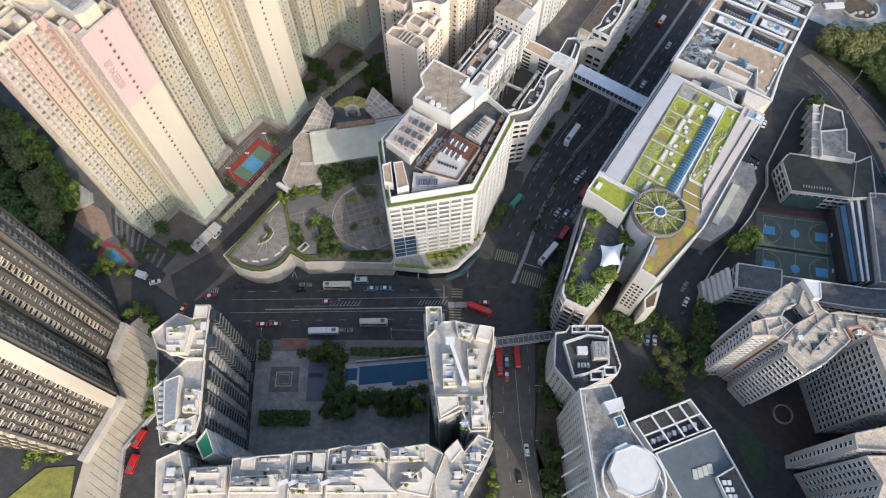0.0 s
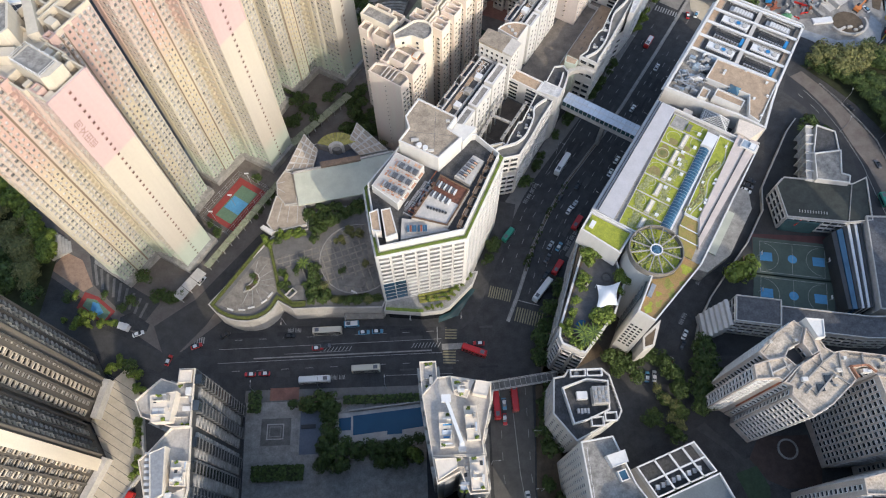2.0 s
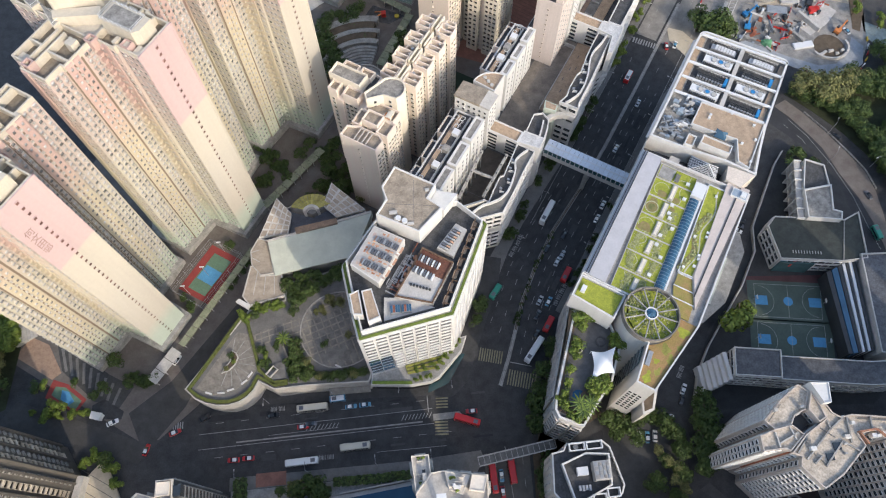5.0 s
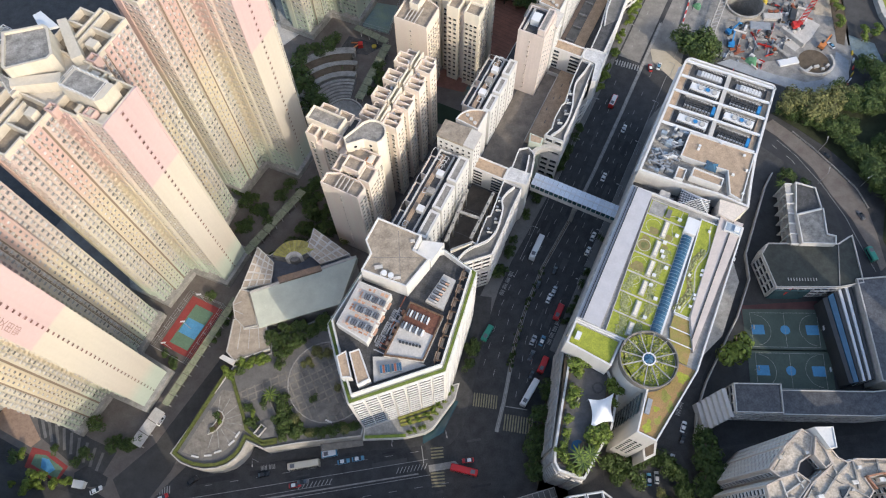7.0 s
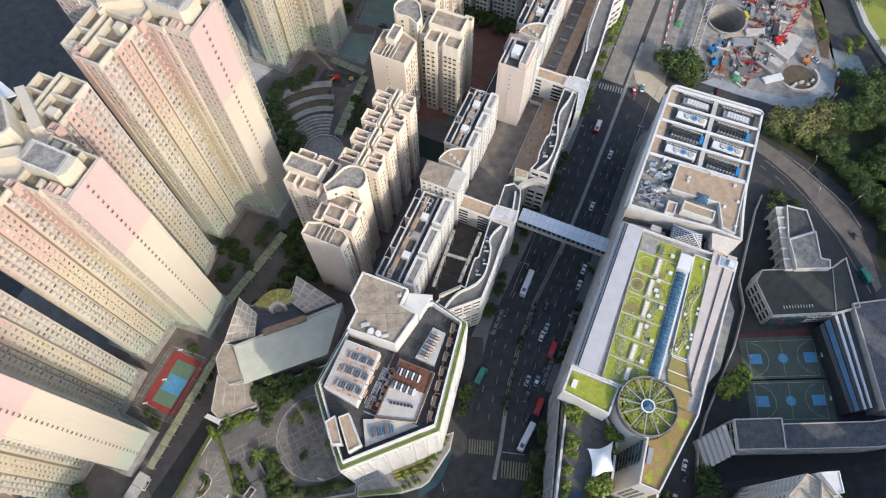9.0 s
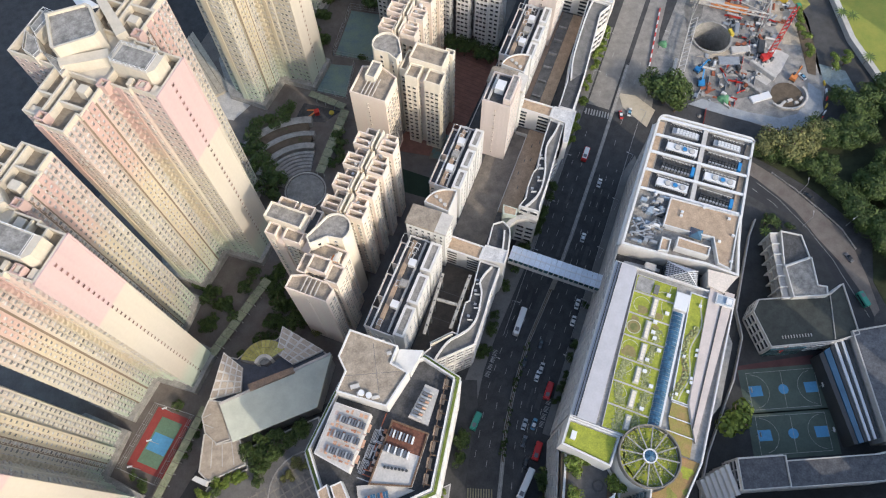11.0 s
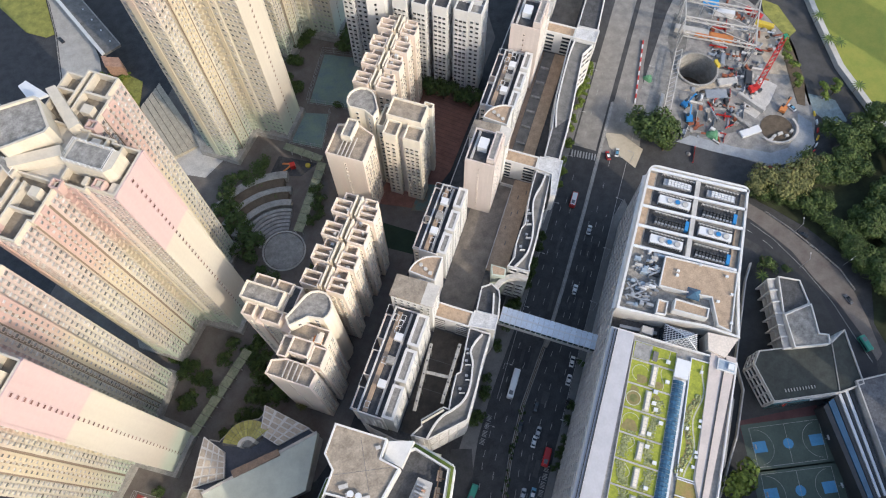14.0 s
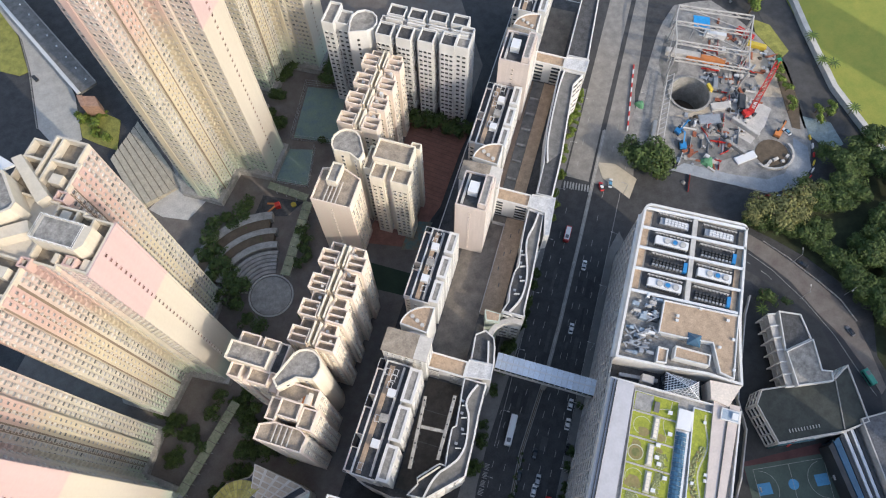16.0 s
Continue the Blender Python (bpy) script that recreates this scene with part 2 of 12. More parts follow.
# ---------------------------------------------------------------- building kit
class Geo:
    """Collects quads and polygons with a material slot each, and turns them into one mesh."""

    def __init__(self):
        self.v, self.f, self.m = [], [], []

    def face(self, pts, slot=0):
        n = len(self.v)
        self.v.extend(tuple(p) for p in pts)
        self.f.append(tuple(range(n, n + len(pts))))
        self.m.append(slot)

    def hexa(self, c, slot=0):
        """Eight corners: four below (counter-clockwise), four above."""
        n = len(self.v)
        self.v.extend(tuple(p) for p in c)
        for q in ((3, 2, 1, 0), (4, 5, 6, 7), (0, 1, 5, 4), (1, 2, 6, 5), (2, 3, 7, 6), (3, 0, 4, 7)):
            self.f.append(tuple(n + i for i in q))
            self.m.append(slot)
        return self

    def box(self, x0, y0, z0, x1, y1, z1, slot=0):
        return self.hexa([(x0, y0, z0), (x1, y0, z0), (x1, y1, z0), (x0, y1, z0),
                          (x0, y0, z1), (x1, y0, z1), (x1, y1, z1), (x0, y1, z1)], slot)

    def bar(self, a, b, w, h, slot=0):
        """A straight bar from a to b, w wide and h high above the line."""
        a, b = Vector(a), Vector(b)
        d = (b - a)
        s = Vector((-d.y, d.x, 0))
        s = (s.normalized() if s.length > 1e-6 else Vector((1, 0, 0))) * (w / 2)
        up = Vector((0, 0, h)) if abs(d.z) < 0.98 * d.length else Vector((0, w, 0))
        return self.hexa([a - s, b - s, b + s, a + s, a - s + up, b - s + up, b + s + up, a + s + up], slot)

    def prism(self, pts, z0, z1, slot=0, top=None):
        n, k = len(self.v), len(pts)
        self.v.extend((x, y, z0) for x, y in pts)
        self.v.extend((x, y, z1) for x, y in pts)
        for i in range(k):
            j = (i + 1) % k
            self.f.append((n + i, n + j, n + k + j, n + k + i))
            self.m.append(slot)
        self.f.append(tuple(n + k + i for i in range(k)))
        self.m.append(slot if top is None else top)
        self.f.append(tuple(n + i for i in reversed(range(k))))
        self.m.append(slot)
        return self

    def cyl(self, x, y, z0, z1, r, n=16, slot=0, r2=None):
        r2 = r if r2 is None else r2
        b = len(self.v)
        for rr, z in ((r, z0), (r2, z1)):
            self.v.extend((x + rr * math.cos(2 * math.pi * i / n), y + rr * math.sin(2 * math.pi * i / n), z) for i in range(n))
        for i in range(n):
            j = (i + 1) % n
            self.f.append((b + i, b + j, b + n + j, b + n + i))
            self.m.append(slot)
        self.f.append(tuple(b + n + i for i in range(n)))
        self.f.append(tuple(b + i for i in reversed(range(n))))
        self.m.extend((slot, slot))
        return self

    def rim(self, pts, z0, z1, w, slot=0):
        """A closed upstand of width w along the inside of a counter-clockwise outline."""
        inner = inset(pts, w)
        n, k = len(self.v), len(pts)
        for ring, z in ((pts, z0), (pts, z1), (inner, z1), (inner, z0)):
            self.v.extend((x, y, z) for x, y in ring)
        for i in range(k):
            j = (i + 1) % k
            for r in range(4):
                q = (r + 1) % 4
                self.f.append((n + r * k + i, n + r * k + j, n + q * k + j, n + q * k + i))
                self.m.append(slot)
        return self

    def tray(self, x0, z0, x1, z1, t, front, pane, hood=None, sill=None, slot=0, glass=1):
        """One connected window: outer frame of width t standing out from the wall (y=0), with a recessed pane."""
        hood, sill = front if hood is None else hood, front if sill is None else sill
        n = len(self.v)
        for (a, b, c, d, yb, yt) in ((x0 - t, z0 - t, x1 + t, z1 + t, -0.02, -0.02), (x0 - t, z0 - t, x1 + t, z1 + t, sill, hood),
                                     (x0, z0, x1, z1, sill, hood), (x0, z0, x1, z1, pane, pane)):
            self.v.extend([(a, yb, b), (c, yb, b), (c, yt, d), (a, yt, d)])
        for r in range(3):
            for i in range(4):
                j = (i + 1) % 4
                self.f.append((n + 4 * r + j, n + 4 * r + i, n + 4 * r + 4 + i, n + 4 * r + 4 + j))
                self.m.append(slot)
        self.f.append((n + 15, n + 14, n + 13, n + 12)[::-1])
        self.m.append(glass)
        return self

    def mesh(self, name, mats):
        me = bpy.data.meshes.new(name)
        me.from_pydata(self.v, [], self.f)
        for m in mats if isinstance(mats, (list, tuple)) else [mats]:
            me.materials.append(m)
        me.polygons.foreach_set("material_index", self.m)
        me.update()
        return me


def inset(pts, w):
    """The outline moved inwards by w (counter-clockwise outlines)."""
    out, k = [], len(pts)
    for i in range(k):
        p0, p1, p2 = Vector(pts[i - 1]), Vector(pts[i]), Vector(pts[(i + 1) % k])
        d1, d2 = (p1 - p0).normalized(), (p2 - p1).normalized()
        n1, n2 = Vector((-d1.y, d1.x)), Vector((-d2.y, d2.x))
        q = n1 + n2
        q = q / max(0.25, q.dot(n1))
        out.append((p1.x + q.x * w, p1.y + q.y * w))
    return out


def thing(name, x=0.0, y=0.0, z=0.0, rz=0.0, label="", category="", group="", kind=""):
    ob = new(name)
    ob.empty_display_size = 0.5
    ob.matrix_basis = pose(x, y, z, 0, 0, rz)
    return tagged(ob, label, category, group, kind)


def part(name, geo, mats, parent=None, label="", m=None, kind=""):
    me = geo if isinstance(geo, bpy.types.Mesh) else geo.mesh(name, mats)
    ob = new(name, me)
    ob.parent = parent
    if m is not None:
        ob.matrix_basis = m
    if label:
        ob["label"] = label
    if kind:
        ob["kind"] = kind
    return ob


def solid(name, geo, mats, label, category, group="", kind="", m=None):
    """A top-level thing that is one mesh."""
    return tagged(part(name, geo, mats, None, "", m), label, category, group, kind)


GRID = -34.0
_gc, _gs = math.cos(radians(34)), math.sin(radians(34))


def gp(u, v):
    """A place on the district's street grid, in world metres."""
    return (_gc * u + _gs * v, -_gs * u + _gc * v)


def grid_thing(name, u, v, label, category, group="", z=0.0, turn=0.0):
    x, y = gp(u, v)
    return thing(name, x, y, z, GRID + turn, label, category, group)


def stamp(meshes, places):
    """All placed copies of a template mesh as one array mesh; places are matrices."""
    src = meshes
    nv, nf = len(src.vertices), len(src.polygons)
    co = np.empty(nv * 3)
    src.vertices.foreach_get("co", co)
    co = np.c_[co.reshape(-1, 3), np.ones(nv)]
    starts = np.empty(nf, int)
    tot = np.empty(nf, int)
    src.polygons.foreach_get("loop_start", starts)
    src.polygons.foreach_get("loop_total", tot)
    idx = np.empty(len(src.loops), int)
    src.loops.foreach_get("vertex_index", idx)
    mi = np.empty(nf, int)
    src.polygons.foreach_get("material_index", mi)
    n = len(places)
    M = np.array([np.array(p) for p in places])
    allv = np.einsum("nij,vj->nvi", M, co)[:, :, :3].reshape(-1)
    me = bpy.data.meshes.new(src.name + "_array")
    me.vertices.add(n * nv)
    me.vertices.foreach_set("co", allv)
    me.loops.add(n * len(idx))
    me.loops.foreach_set("vertex_index", (idx[None, :] + np.arange(n)[:, None] * nv).reshape(-1).astype(np.int32))
    me.polygons.add(n * nf)
    me.polygons.foreach_set("loop_start", (starts[None, :] + np.arange(n)[:, None] * len(idx)).reshape(-1).astype(np.int32))
    me.polygons.foreach_set("material_index", np.tile(mi, n).astype(np.int32))
    for m in src.materials:
        me.materials.append(m)
    me.update(calc_edges=True)
    me.validate()
    return me


def repeat(name, template, places, parent, single=60, label=""):
    """Pieces of one kind: the first ones as parts of their own, the rest joined into one part."""
    for p in places[:single]:
        part(name, template, None, parent, "", p)
    if len(places) > single:
        part(name, stamp(template, places[single:]), None, parent, label, kind="stuff")


def wall_grid(a, b, z0, floor_h, floors, cols, margin=0.5, out=0.0, skip=None):
    """Places on an outer wall from a to b (outside on the right hand): one per storey and bay; local x along, y outwards, z up."""
    a, b = Vector(a), Vector(b)
    d = (b - a)
    ln = d.length
    d.normalize()
    n = Vector((d.y, -d.x))
    rot = Matrix(((d.x, n.x, 0), (d.y, n.y, 0), (0, 0, 1))).to_4x4()
    res = []
    step = (ln - 2 * margin) / cols
    for f in range(floors):
        for c in range(cols):
            if skip and skip(f, c):
                continue
            p = a + d * (margin + step * (c + 0.5)) + n * out
            res.append(Matrix.Translation((p.x, p.y, z0 + floor_h * f)) @ rot)
    return res


# ---------------------------------------------------------------- grid things and shared window pieces
OFF = {}


def gthing(name, u, v, label, category, group=""):
    th = grid_thing(name, u, v, label, category, group)
    OFF[th.name] = Matrix.Translation((-u, -v, 0))
    return th


def wthing(name, x, y, label, category, group=""):
    th = thing(name, x, y, 0, 0, label, category, group)
    OFF[th.name] = Matrix.Translation((-x, -y, 0))
    return th


def ap(name, geo, mats, th, label="", kind=""):
    """A part given in the coordinates of the street grid (or the world) rather than of its thing."""
    return part(name, geo, mats, th, label, OFF[th.name], kind)


def ap_repeat(name, template, places, th, single=60, label=""):
    repeat(name, template, [OFF[th.name] @ p for p in places], th, single if single <= 10 else int(single * 0.36), label)


def lean_window(name, w, h, frame_mat, glass=None, hood=0.24, sill=0.2, t=0.14, pane=0.03):
    """A window as one connected piece: surround, hood, sill and recessed pane."""
    return Geo().tray(-w / 2, 0, w / 2, h, t, 0.15, pane, hood, sill).mesh(name, [frame_mat, glass or GLASS])


def cooling_unit(name="cooling_unit"):
    """A small split cooling unit on its bracket."""
    return Geo().box(-0.38, 0.0, 0.0, 0.38, 0.5, 0.55).mesh(name, [CONC_PALE])


def shuffled(seq, seed):
    out = list(seq)
    random.Random(seed).shuffle(out)
    return out


# ---------------------------------------------------------------- the estate's cross-shaped towers
STOREY = 2.76


def estate_tower(u, v, label, H, F, paints):
    TOWER_PAINT, TOWER_END, TOWER_BAY = paints
    th = gthing("residential_tower", u, v, label, "tower block", "estate towers")
    OFF[th.name] = Matrix.Identity(4)
    a, e, f = 7.8, 23.5, 25.5
    # wings, each with a step in its outline
    south = [(-a, -f + 2.2), (-2.6, -f + 2.2), (-2.6, -f), (a - 1.2, -f), (a - 1.2, -f + 6.0), (a, -f + 6.0), (a, -a), (-a, -a)]
    north = [(-a, a), (a, a), (a, f - 6.0), (a - 1.2, f - 6.0), (a - 1.2, f), (-2.6, f), (-2.6, f - 2.2), (-a, f - 2.2)]
    east = [(a, -a), (15.5, -a), (15.5, -a + 0.9), (e, -a + 0.9), (e, a - 0.9), (15.5, a - 0.9), (15.5, a), (a, a)]
    west = [(-e, -a), (-a, -a), (-a, a), (-e, a)]
    core = [(-a, -a), (a, -a), (a, a), (-a, a)]
    for nm, pts in (("south", south), ("north", north), ("west", west), ("core", core)):
        part("wing" if nm != "core" else "core", Geo().prism(pts, 0, H - 2.6), TOWER_PAINT, th)
    part("wing", Geo().prism(east, 0, H - 2.6), TOWER_PAINT, th)
    part("end_wall", Geo().box(e, -a + 0.5, 0, e + 0.35, a - 0.5, H), TOWER_END, th, "blank end wall painted pink, cream and pale green")
    # sunken roof yards behind tall parapets
    for pts in (south, north, west, east):
        part("roof", Geo().prism(inset(pts, 0.5), H - 2.6, H - 2.5), ROOF_YARD, th, "weathered roof screed")
        part("parapet", Geo().rim(pts, H - 2.6, H, 0.5), ROOFWALL, th)
    part("core_roof", Geo().prism([(-a, -a), (a, -a), (a, a), (-a, a)], H - 2.6, H - 1.4), ROOFWALL, th)
    # tank room set diagonally over the core, with lower cream wings round it
    tank = [(-15.2, 3.4), (-14.0, 2.2), (-7.2, -5.8), (-5.8, -6.0), (2.0, 1.6), (2.2, 3.6), (-5.0, 10.4), (-6.8, 10.6)]
    part("tank_room", Geo().prism(tank, H - 2.5, H + 5.0), ROOFWALL, th, "cream diagonal tank room")
    part("tank_roof", Geo().prism(inset(tank, 0.7), H + 5.0, H + 5.1), ROOF_GREY, th)
    part("tank_parapet", Geo().rim(tank, H + 5.0, H + 5.9, 0.7), ROOFWALL, th)
    part("roof_wing", Geo().prism([(-8.7, 15.4), (3.9, 6.0), (5.6, 8.6), (-6.9, 17.2)], H - 2.5, H + 1.9), ROOFWALL, th, "cream diagonal roof wing")
    part("roof_wing", Geo().prism([(-6.8, -6.4), (-4.6, -8.6), (6.4, -1.4), (4.4, 1.2)], H - 2.5, H + 2.2), ROOFWALL, th, "cream diagonal roof wing")
    for pts2, hh in (([(-17.6, -7.0), (-13.2, -8.2), (-12.8, -5.8), (-16.8, -2.0), (-20.8, -1.2)], 1.2), ([(-20.6, 0.6), (-17.2, -1.6), (-16.8, 7.2), (-20.4, 7.4)], 1.6), ([(-13.0, -5.5), (-3.6, -10.4), (-3.4, -6.8), (-7.6, -6.2)], 0.8)):
        part("roof_deck", Geo().prism(pts2, H - 2.5, H + hh), ROOFWALL, th)
        part("deck_floor", Geo().prism(inset(pts2, 0.3), H + hh, H + hh + 0.08), ROOF_GREY, th)
        g = Geo().rim(inset(pts2, 0.1), H + hh + 1.0, H + hh + 1.1, 0.08)
        for q in pts2:
            g.box(q[0] * 0.99 - 0.05, q[1] * 0.99 - 0.05, H + hh, q[0] * 0.99 + 0.05, q[1] * 0.99 + 0.05, H + hh + 1.1)
        part("railing", g, WHITE_CLEAN, th)
    part("sheet_roof", Geo().hexa([(-17, 14.4, H + 0.6), (-10.8, 10.8, H + 0.6), (-7.3, 14.2, H + 0.6), (-16, 16.6, H + 0.6), (-17, 14.4, H + 0.9), (-10.8, 10.8, H + 1.4), (-7.3, 14.2, H + 1.4), (-16, 16.6, H + 0.9)]), WHITE_CLEAN, th, "pale sheet roof")
    for q in ((-15.6, 14.6), (-10.6, 11.8)):
        part("sheet_post", Geo().box(q[0] - 0.1, q[1] - 0.1, H - 8, q[0] + 0.1, q[1] + 0.1, H + 0.7), METAL, th)
    for (x0, y0) in ((6.4, 8.4), (17.0, -6.6), (6.8, -9.8), (-2.6, -24.6)):
        part("stair_pit", Geo().rim([(x0, y0), (x0 + 2.8, y0), (x0 + 2.8, y0 + 2.6), (x0, y0 + 2.6)], H - 2.5, H + 0.9, 0.35), TOWER_BAY, th, "pink stair head walls")
    g = Geo().prism([(8.5, -3.4), (20, -3.4), (21.5, -1.5), (21.5, 3.4), (8.5, 3.4)], H - 2.5, H + 3.8)
    part("lift_house", g, ROOFWALL, th, "pale lift machine house")
    part("lift_house_roof", Geo().box(9.2, -2.8, H + 3.8, 19.5, 2.8, H + 3.9), ROOF_GREY, th)
    g = Geo()
    for y in (-3.1, 3.1):
        for z in (H + 4.5, H + 5.1):
            g.bar((8.8, y, z), (20, y, z), 0.08, 0.08)
        for k in range(8):
            g.box(8.8 + 1.6 * k, y - 0.05, H + 3.8, 8.9 + 1.6 * k, y + 0.05, H + 5.15)
    for x in (8.8, 20):
        for z in (H + 4.5, H + 5.1):
            g.bar((x, -3.1, z), (x, 3.1, z), 0.08, 0.08)
    part("railing", g, WHITE_CLEAN, th)
    for (x0, y0, x1, y1, h) in ((-2.9, -24.6, -2.4, -10, 2.7), (-0.4, -24.6, 0.1, -10, 2.7), (-7.4, -16.6, -2.9, -16.0, 2.6), (0.1, -17.6, 7.2, -17.0, 2.6), (-2.4, 10, -1.9, 25, 2.7), (-0.4, 10, 0.1, 25, 2.7), (-7.4, 17.6, -2.4, 18.2, 2.6), (0.1, 18.4, 7.2, 19.0, 2.6),
                                (-6.9, -23.0, -4.2, -20.4, 1.6), (3.0, -13.4, 5.6, -10.8, 3.4), (2.6, 12.4, 5.6, 15.0, 3.2), (14, -6.6, 15.2, -4.2, 3.0), (17.6, -6.4, 18.8, -3.8, 3.0), (13.4, 4.2, 13.9, 7.2, 2.7), (18.2, 3.8, 18.7, 6.6, 2.7), (9.4, 4.4, 12, 6.8, 2.2), (20.6, -6.2, 22.6, -3.4, 1.9)):
        part("bulkhead", Geo().box(x0, y0, H - 2.5, x1, y1, H - 2.5 + h), ROOFWALL, th)
    # colour bands and service recesses that run the full height
    band_faces = []
    for y in (-f + 6.2, -16.4, f - 8.4, 13.8):
        part("colour_band", Geo().box(a, y, 2, a + 0.3, y + 2.3, H - 0.6), TOWER_BAY, th, "pink and yellow painted band")
        part("service_recess", Geo().box(a, y - 0.55, 3, a + 0.05, y - 0.05, H - 2), PIPELINE, th, "brown pipe recess")
        band_faces += wall_grid((a + 0.3, y), (a + 0.3, y + 2.3), 4.0, STOREY, F, 1, 0.1)
    part("colour_band", Geo().box(-2.4, -f - 0.4, 2, 0.2, -f, H - 0.6), TOWER_BAY, th, "pink and yellow painted band")
    part("colour_band", Geo().box(11.2, -a - 0.4, 2, 13.0, -a, H - 0.6), TOWER_BAY, th, "pink and yellow painted band")
    for y in (-14.0, 11.6):
        part("service_recess", Geo().box(a, y, 3, a + 0.06, y + 0.7, H - 2), PIPELINE, th, "brown pipe recess")
    g = Geo()
    for s in (-1, 1):
        for k in range(F):
            z = 4 + STOREY * k
            g.box(a + 0.15, s * (a + 0.15), z, a + 1.7, s * (a + 1.5), z + 1.15)
            g.box(a + 2.0, s * (a + 0.1), z + 0.3, a + 2.9, s * (a + 0.7), z + 1.0)
    part("utility_ledge", g, TOWER_BAY, th, "stacked concrete utility ledges", kind="stuff")
    # windows
    W1 = lean_window("tower_window", 1.15, 1.25, TOWER_PAINT, TOWER_GLASS)
    W2 = lean_window("tower_window_plain", 1.2, 1.3, TOWER_PAINT, TOWER_GLASS)
    W3 = lean_window("stair_window", 0.95, 1.2, TOWER_END, STAIR_GLASS, hood=0.3, sill=0.1, t=0.08)
    faces1, faces2 = [], []
    z0 = 4.0
    for (p, q, cols) in (((a - 1.2, -f), (a - 1.2, -f + 6), 3), ((a, -f + 8.5), (a, -16.4), 1), ((a, -13.0), (a, -a), 3), ((a, a), (a, 13.8), 3),
                         ((a, 16.2), (a, f - 8.4), 1), ((a - 1.2, f - 6), (a - 1.2, f), 3)):
        faces1 += wall_grid(p, q, z0, STOREY, F, cols, 0.25)
    for (p, q, cols) in (((0.4, -f), (a - 1.2, -f), 3), ((-a, -f + 2.2), (-2.6, -f + 2.2), 2), ((15.5, -a + 0.9), (e, -a + 0.9), 4), ((a + 3, -a), (11.2, -a), 1),
                         ((13, -a), (15.5, -a), 1), ((e, a - 0.9), (15.5, a - 0.9), 4), ((15.5, a), (a + 3, a), 2),
                         ((-a, -a), (-a, -f + 2.2), 5), ((-e, -a), (-a, -a), 5)):
        faces2 += wall_grid(p, q, z0, STOREY, F, cols, 0.3)
    W4 = lean_window("tower_window_small", 0.8, 1.2, TOWER_BAY, TOWER_GLASS)
    repeat("window", W4, shuffled(band_faces, 5), th, 4)
    repeat("window", W1, shuffled(faces1, 3), th, 16)
    repeat("window", W2, shuffled(faces2, 4), th, 14)
    repeat("stair_window", W3, wall_grid((e + 0.35, -1.2), (e + 0.35, -0.2), z0, STOREY, F, 1, 0.1), th, 39)
    units = [m @ Matrix.Translation((0.2, 0, -0.85)) for m in shuffled(faces1, 9)[:700]] + [m @ Matrix.Translation((0.95, 0, 0.1)) for m in shuffled(faces2, 9)[:500]]
    repeat("cooling_unit", cooling_unit(), units, th, 2)
    for s in (-1, 1):
        part("corner_fin", Geo().box(e - 0.1, s * (a - 0.9) - 0.3, 0, e + 0.5, s * (a - 0.9) + 0.3, H), TOWER_END, th)
    part("podium", Geo().prism([(-e - 1, -a - 2), (-a - 2, -f - 1), (a + 1, -f - 1), (a + 2, -a - 2), (e + 2, -a - 1), (e + 2, a + 1), (a + 2, a + 2),
                                (a + 1, f + 1), (-a - 2, f + 1), (-e - 1, a + 2)], 0, 3.4), CONC, th, "grey concrete ground-floor deck")
    return th


low_paints, high_paints = tower_paints("", 0), tower_paints("_high", 14)
tower = estate_tower(-182.0, 60.5, "forty-storey pastel cross-shaped housing tower with estate name", 112.0, 39, low_paints)
tall = estate_tower(-200.5, 262.5, "tall pastel pink and cream cross-shaped housing tower", 126.0, 44, high_paints)
for src, tu, tv in ((tower, -182.5, 117.0), (tower, -183.0, 174.0), (tall, -200.5, 322.0)):
    tx, ty = gp(tu, tv)
    other = copy_thing(src, pose(tx, ty, 0, 0, 0, GRID))
    tagged(other, "forty-storey pastel pink and cream cross-shaped housing tower")
sign = bpy.data.curves.new("estate_name", "FONT")
sign.body, sign.size, sign.extrude, sign.space_line = "何\n文\n田\n邨", 3.0, 0.03, 1.05
sign.align_x = "CENTER"
sign.materials.append(mat("faded_sign_paint", (0.33, 0.22, 0.20), 0.8, vary=0.2))
name_ob = new("estate_name_sign", sign)
name_ob.parent = tower
name_ob["label"] = "dark painted estate name characters"
name_ob.matrix_basis = Matrix(((0, 0, 1, 23.88), (1, 0, 0, -4.6), (0, 1, 0, 98.0), (0, 0, 0, 1)))


# ---------------------------------------------------------------- long commercial building with the planted roof
def parapet(th, pts, z0, z1, w=0.5, m=None, name="parapet"):
    return ap(name, Geo().rim(pts, z0, z1, w), m or WHITE, th)


def arc(cx, cy, r, a0, a1, n):
    return [(cx + r * math.cos(radians(a0 + (a1 - a0) * i / n)), cy + r * math.sin(radians(a0 + (a1 - a0) * i / n))) for i in range(n + 1)]


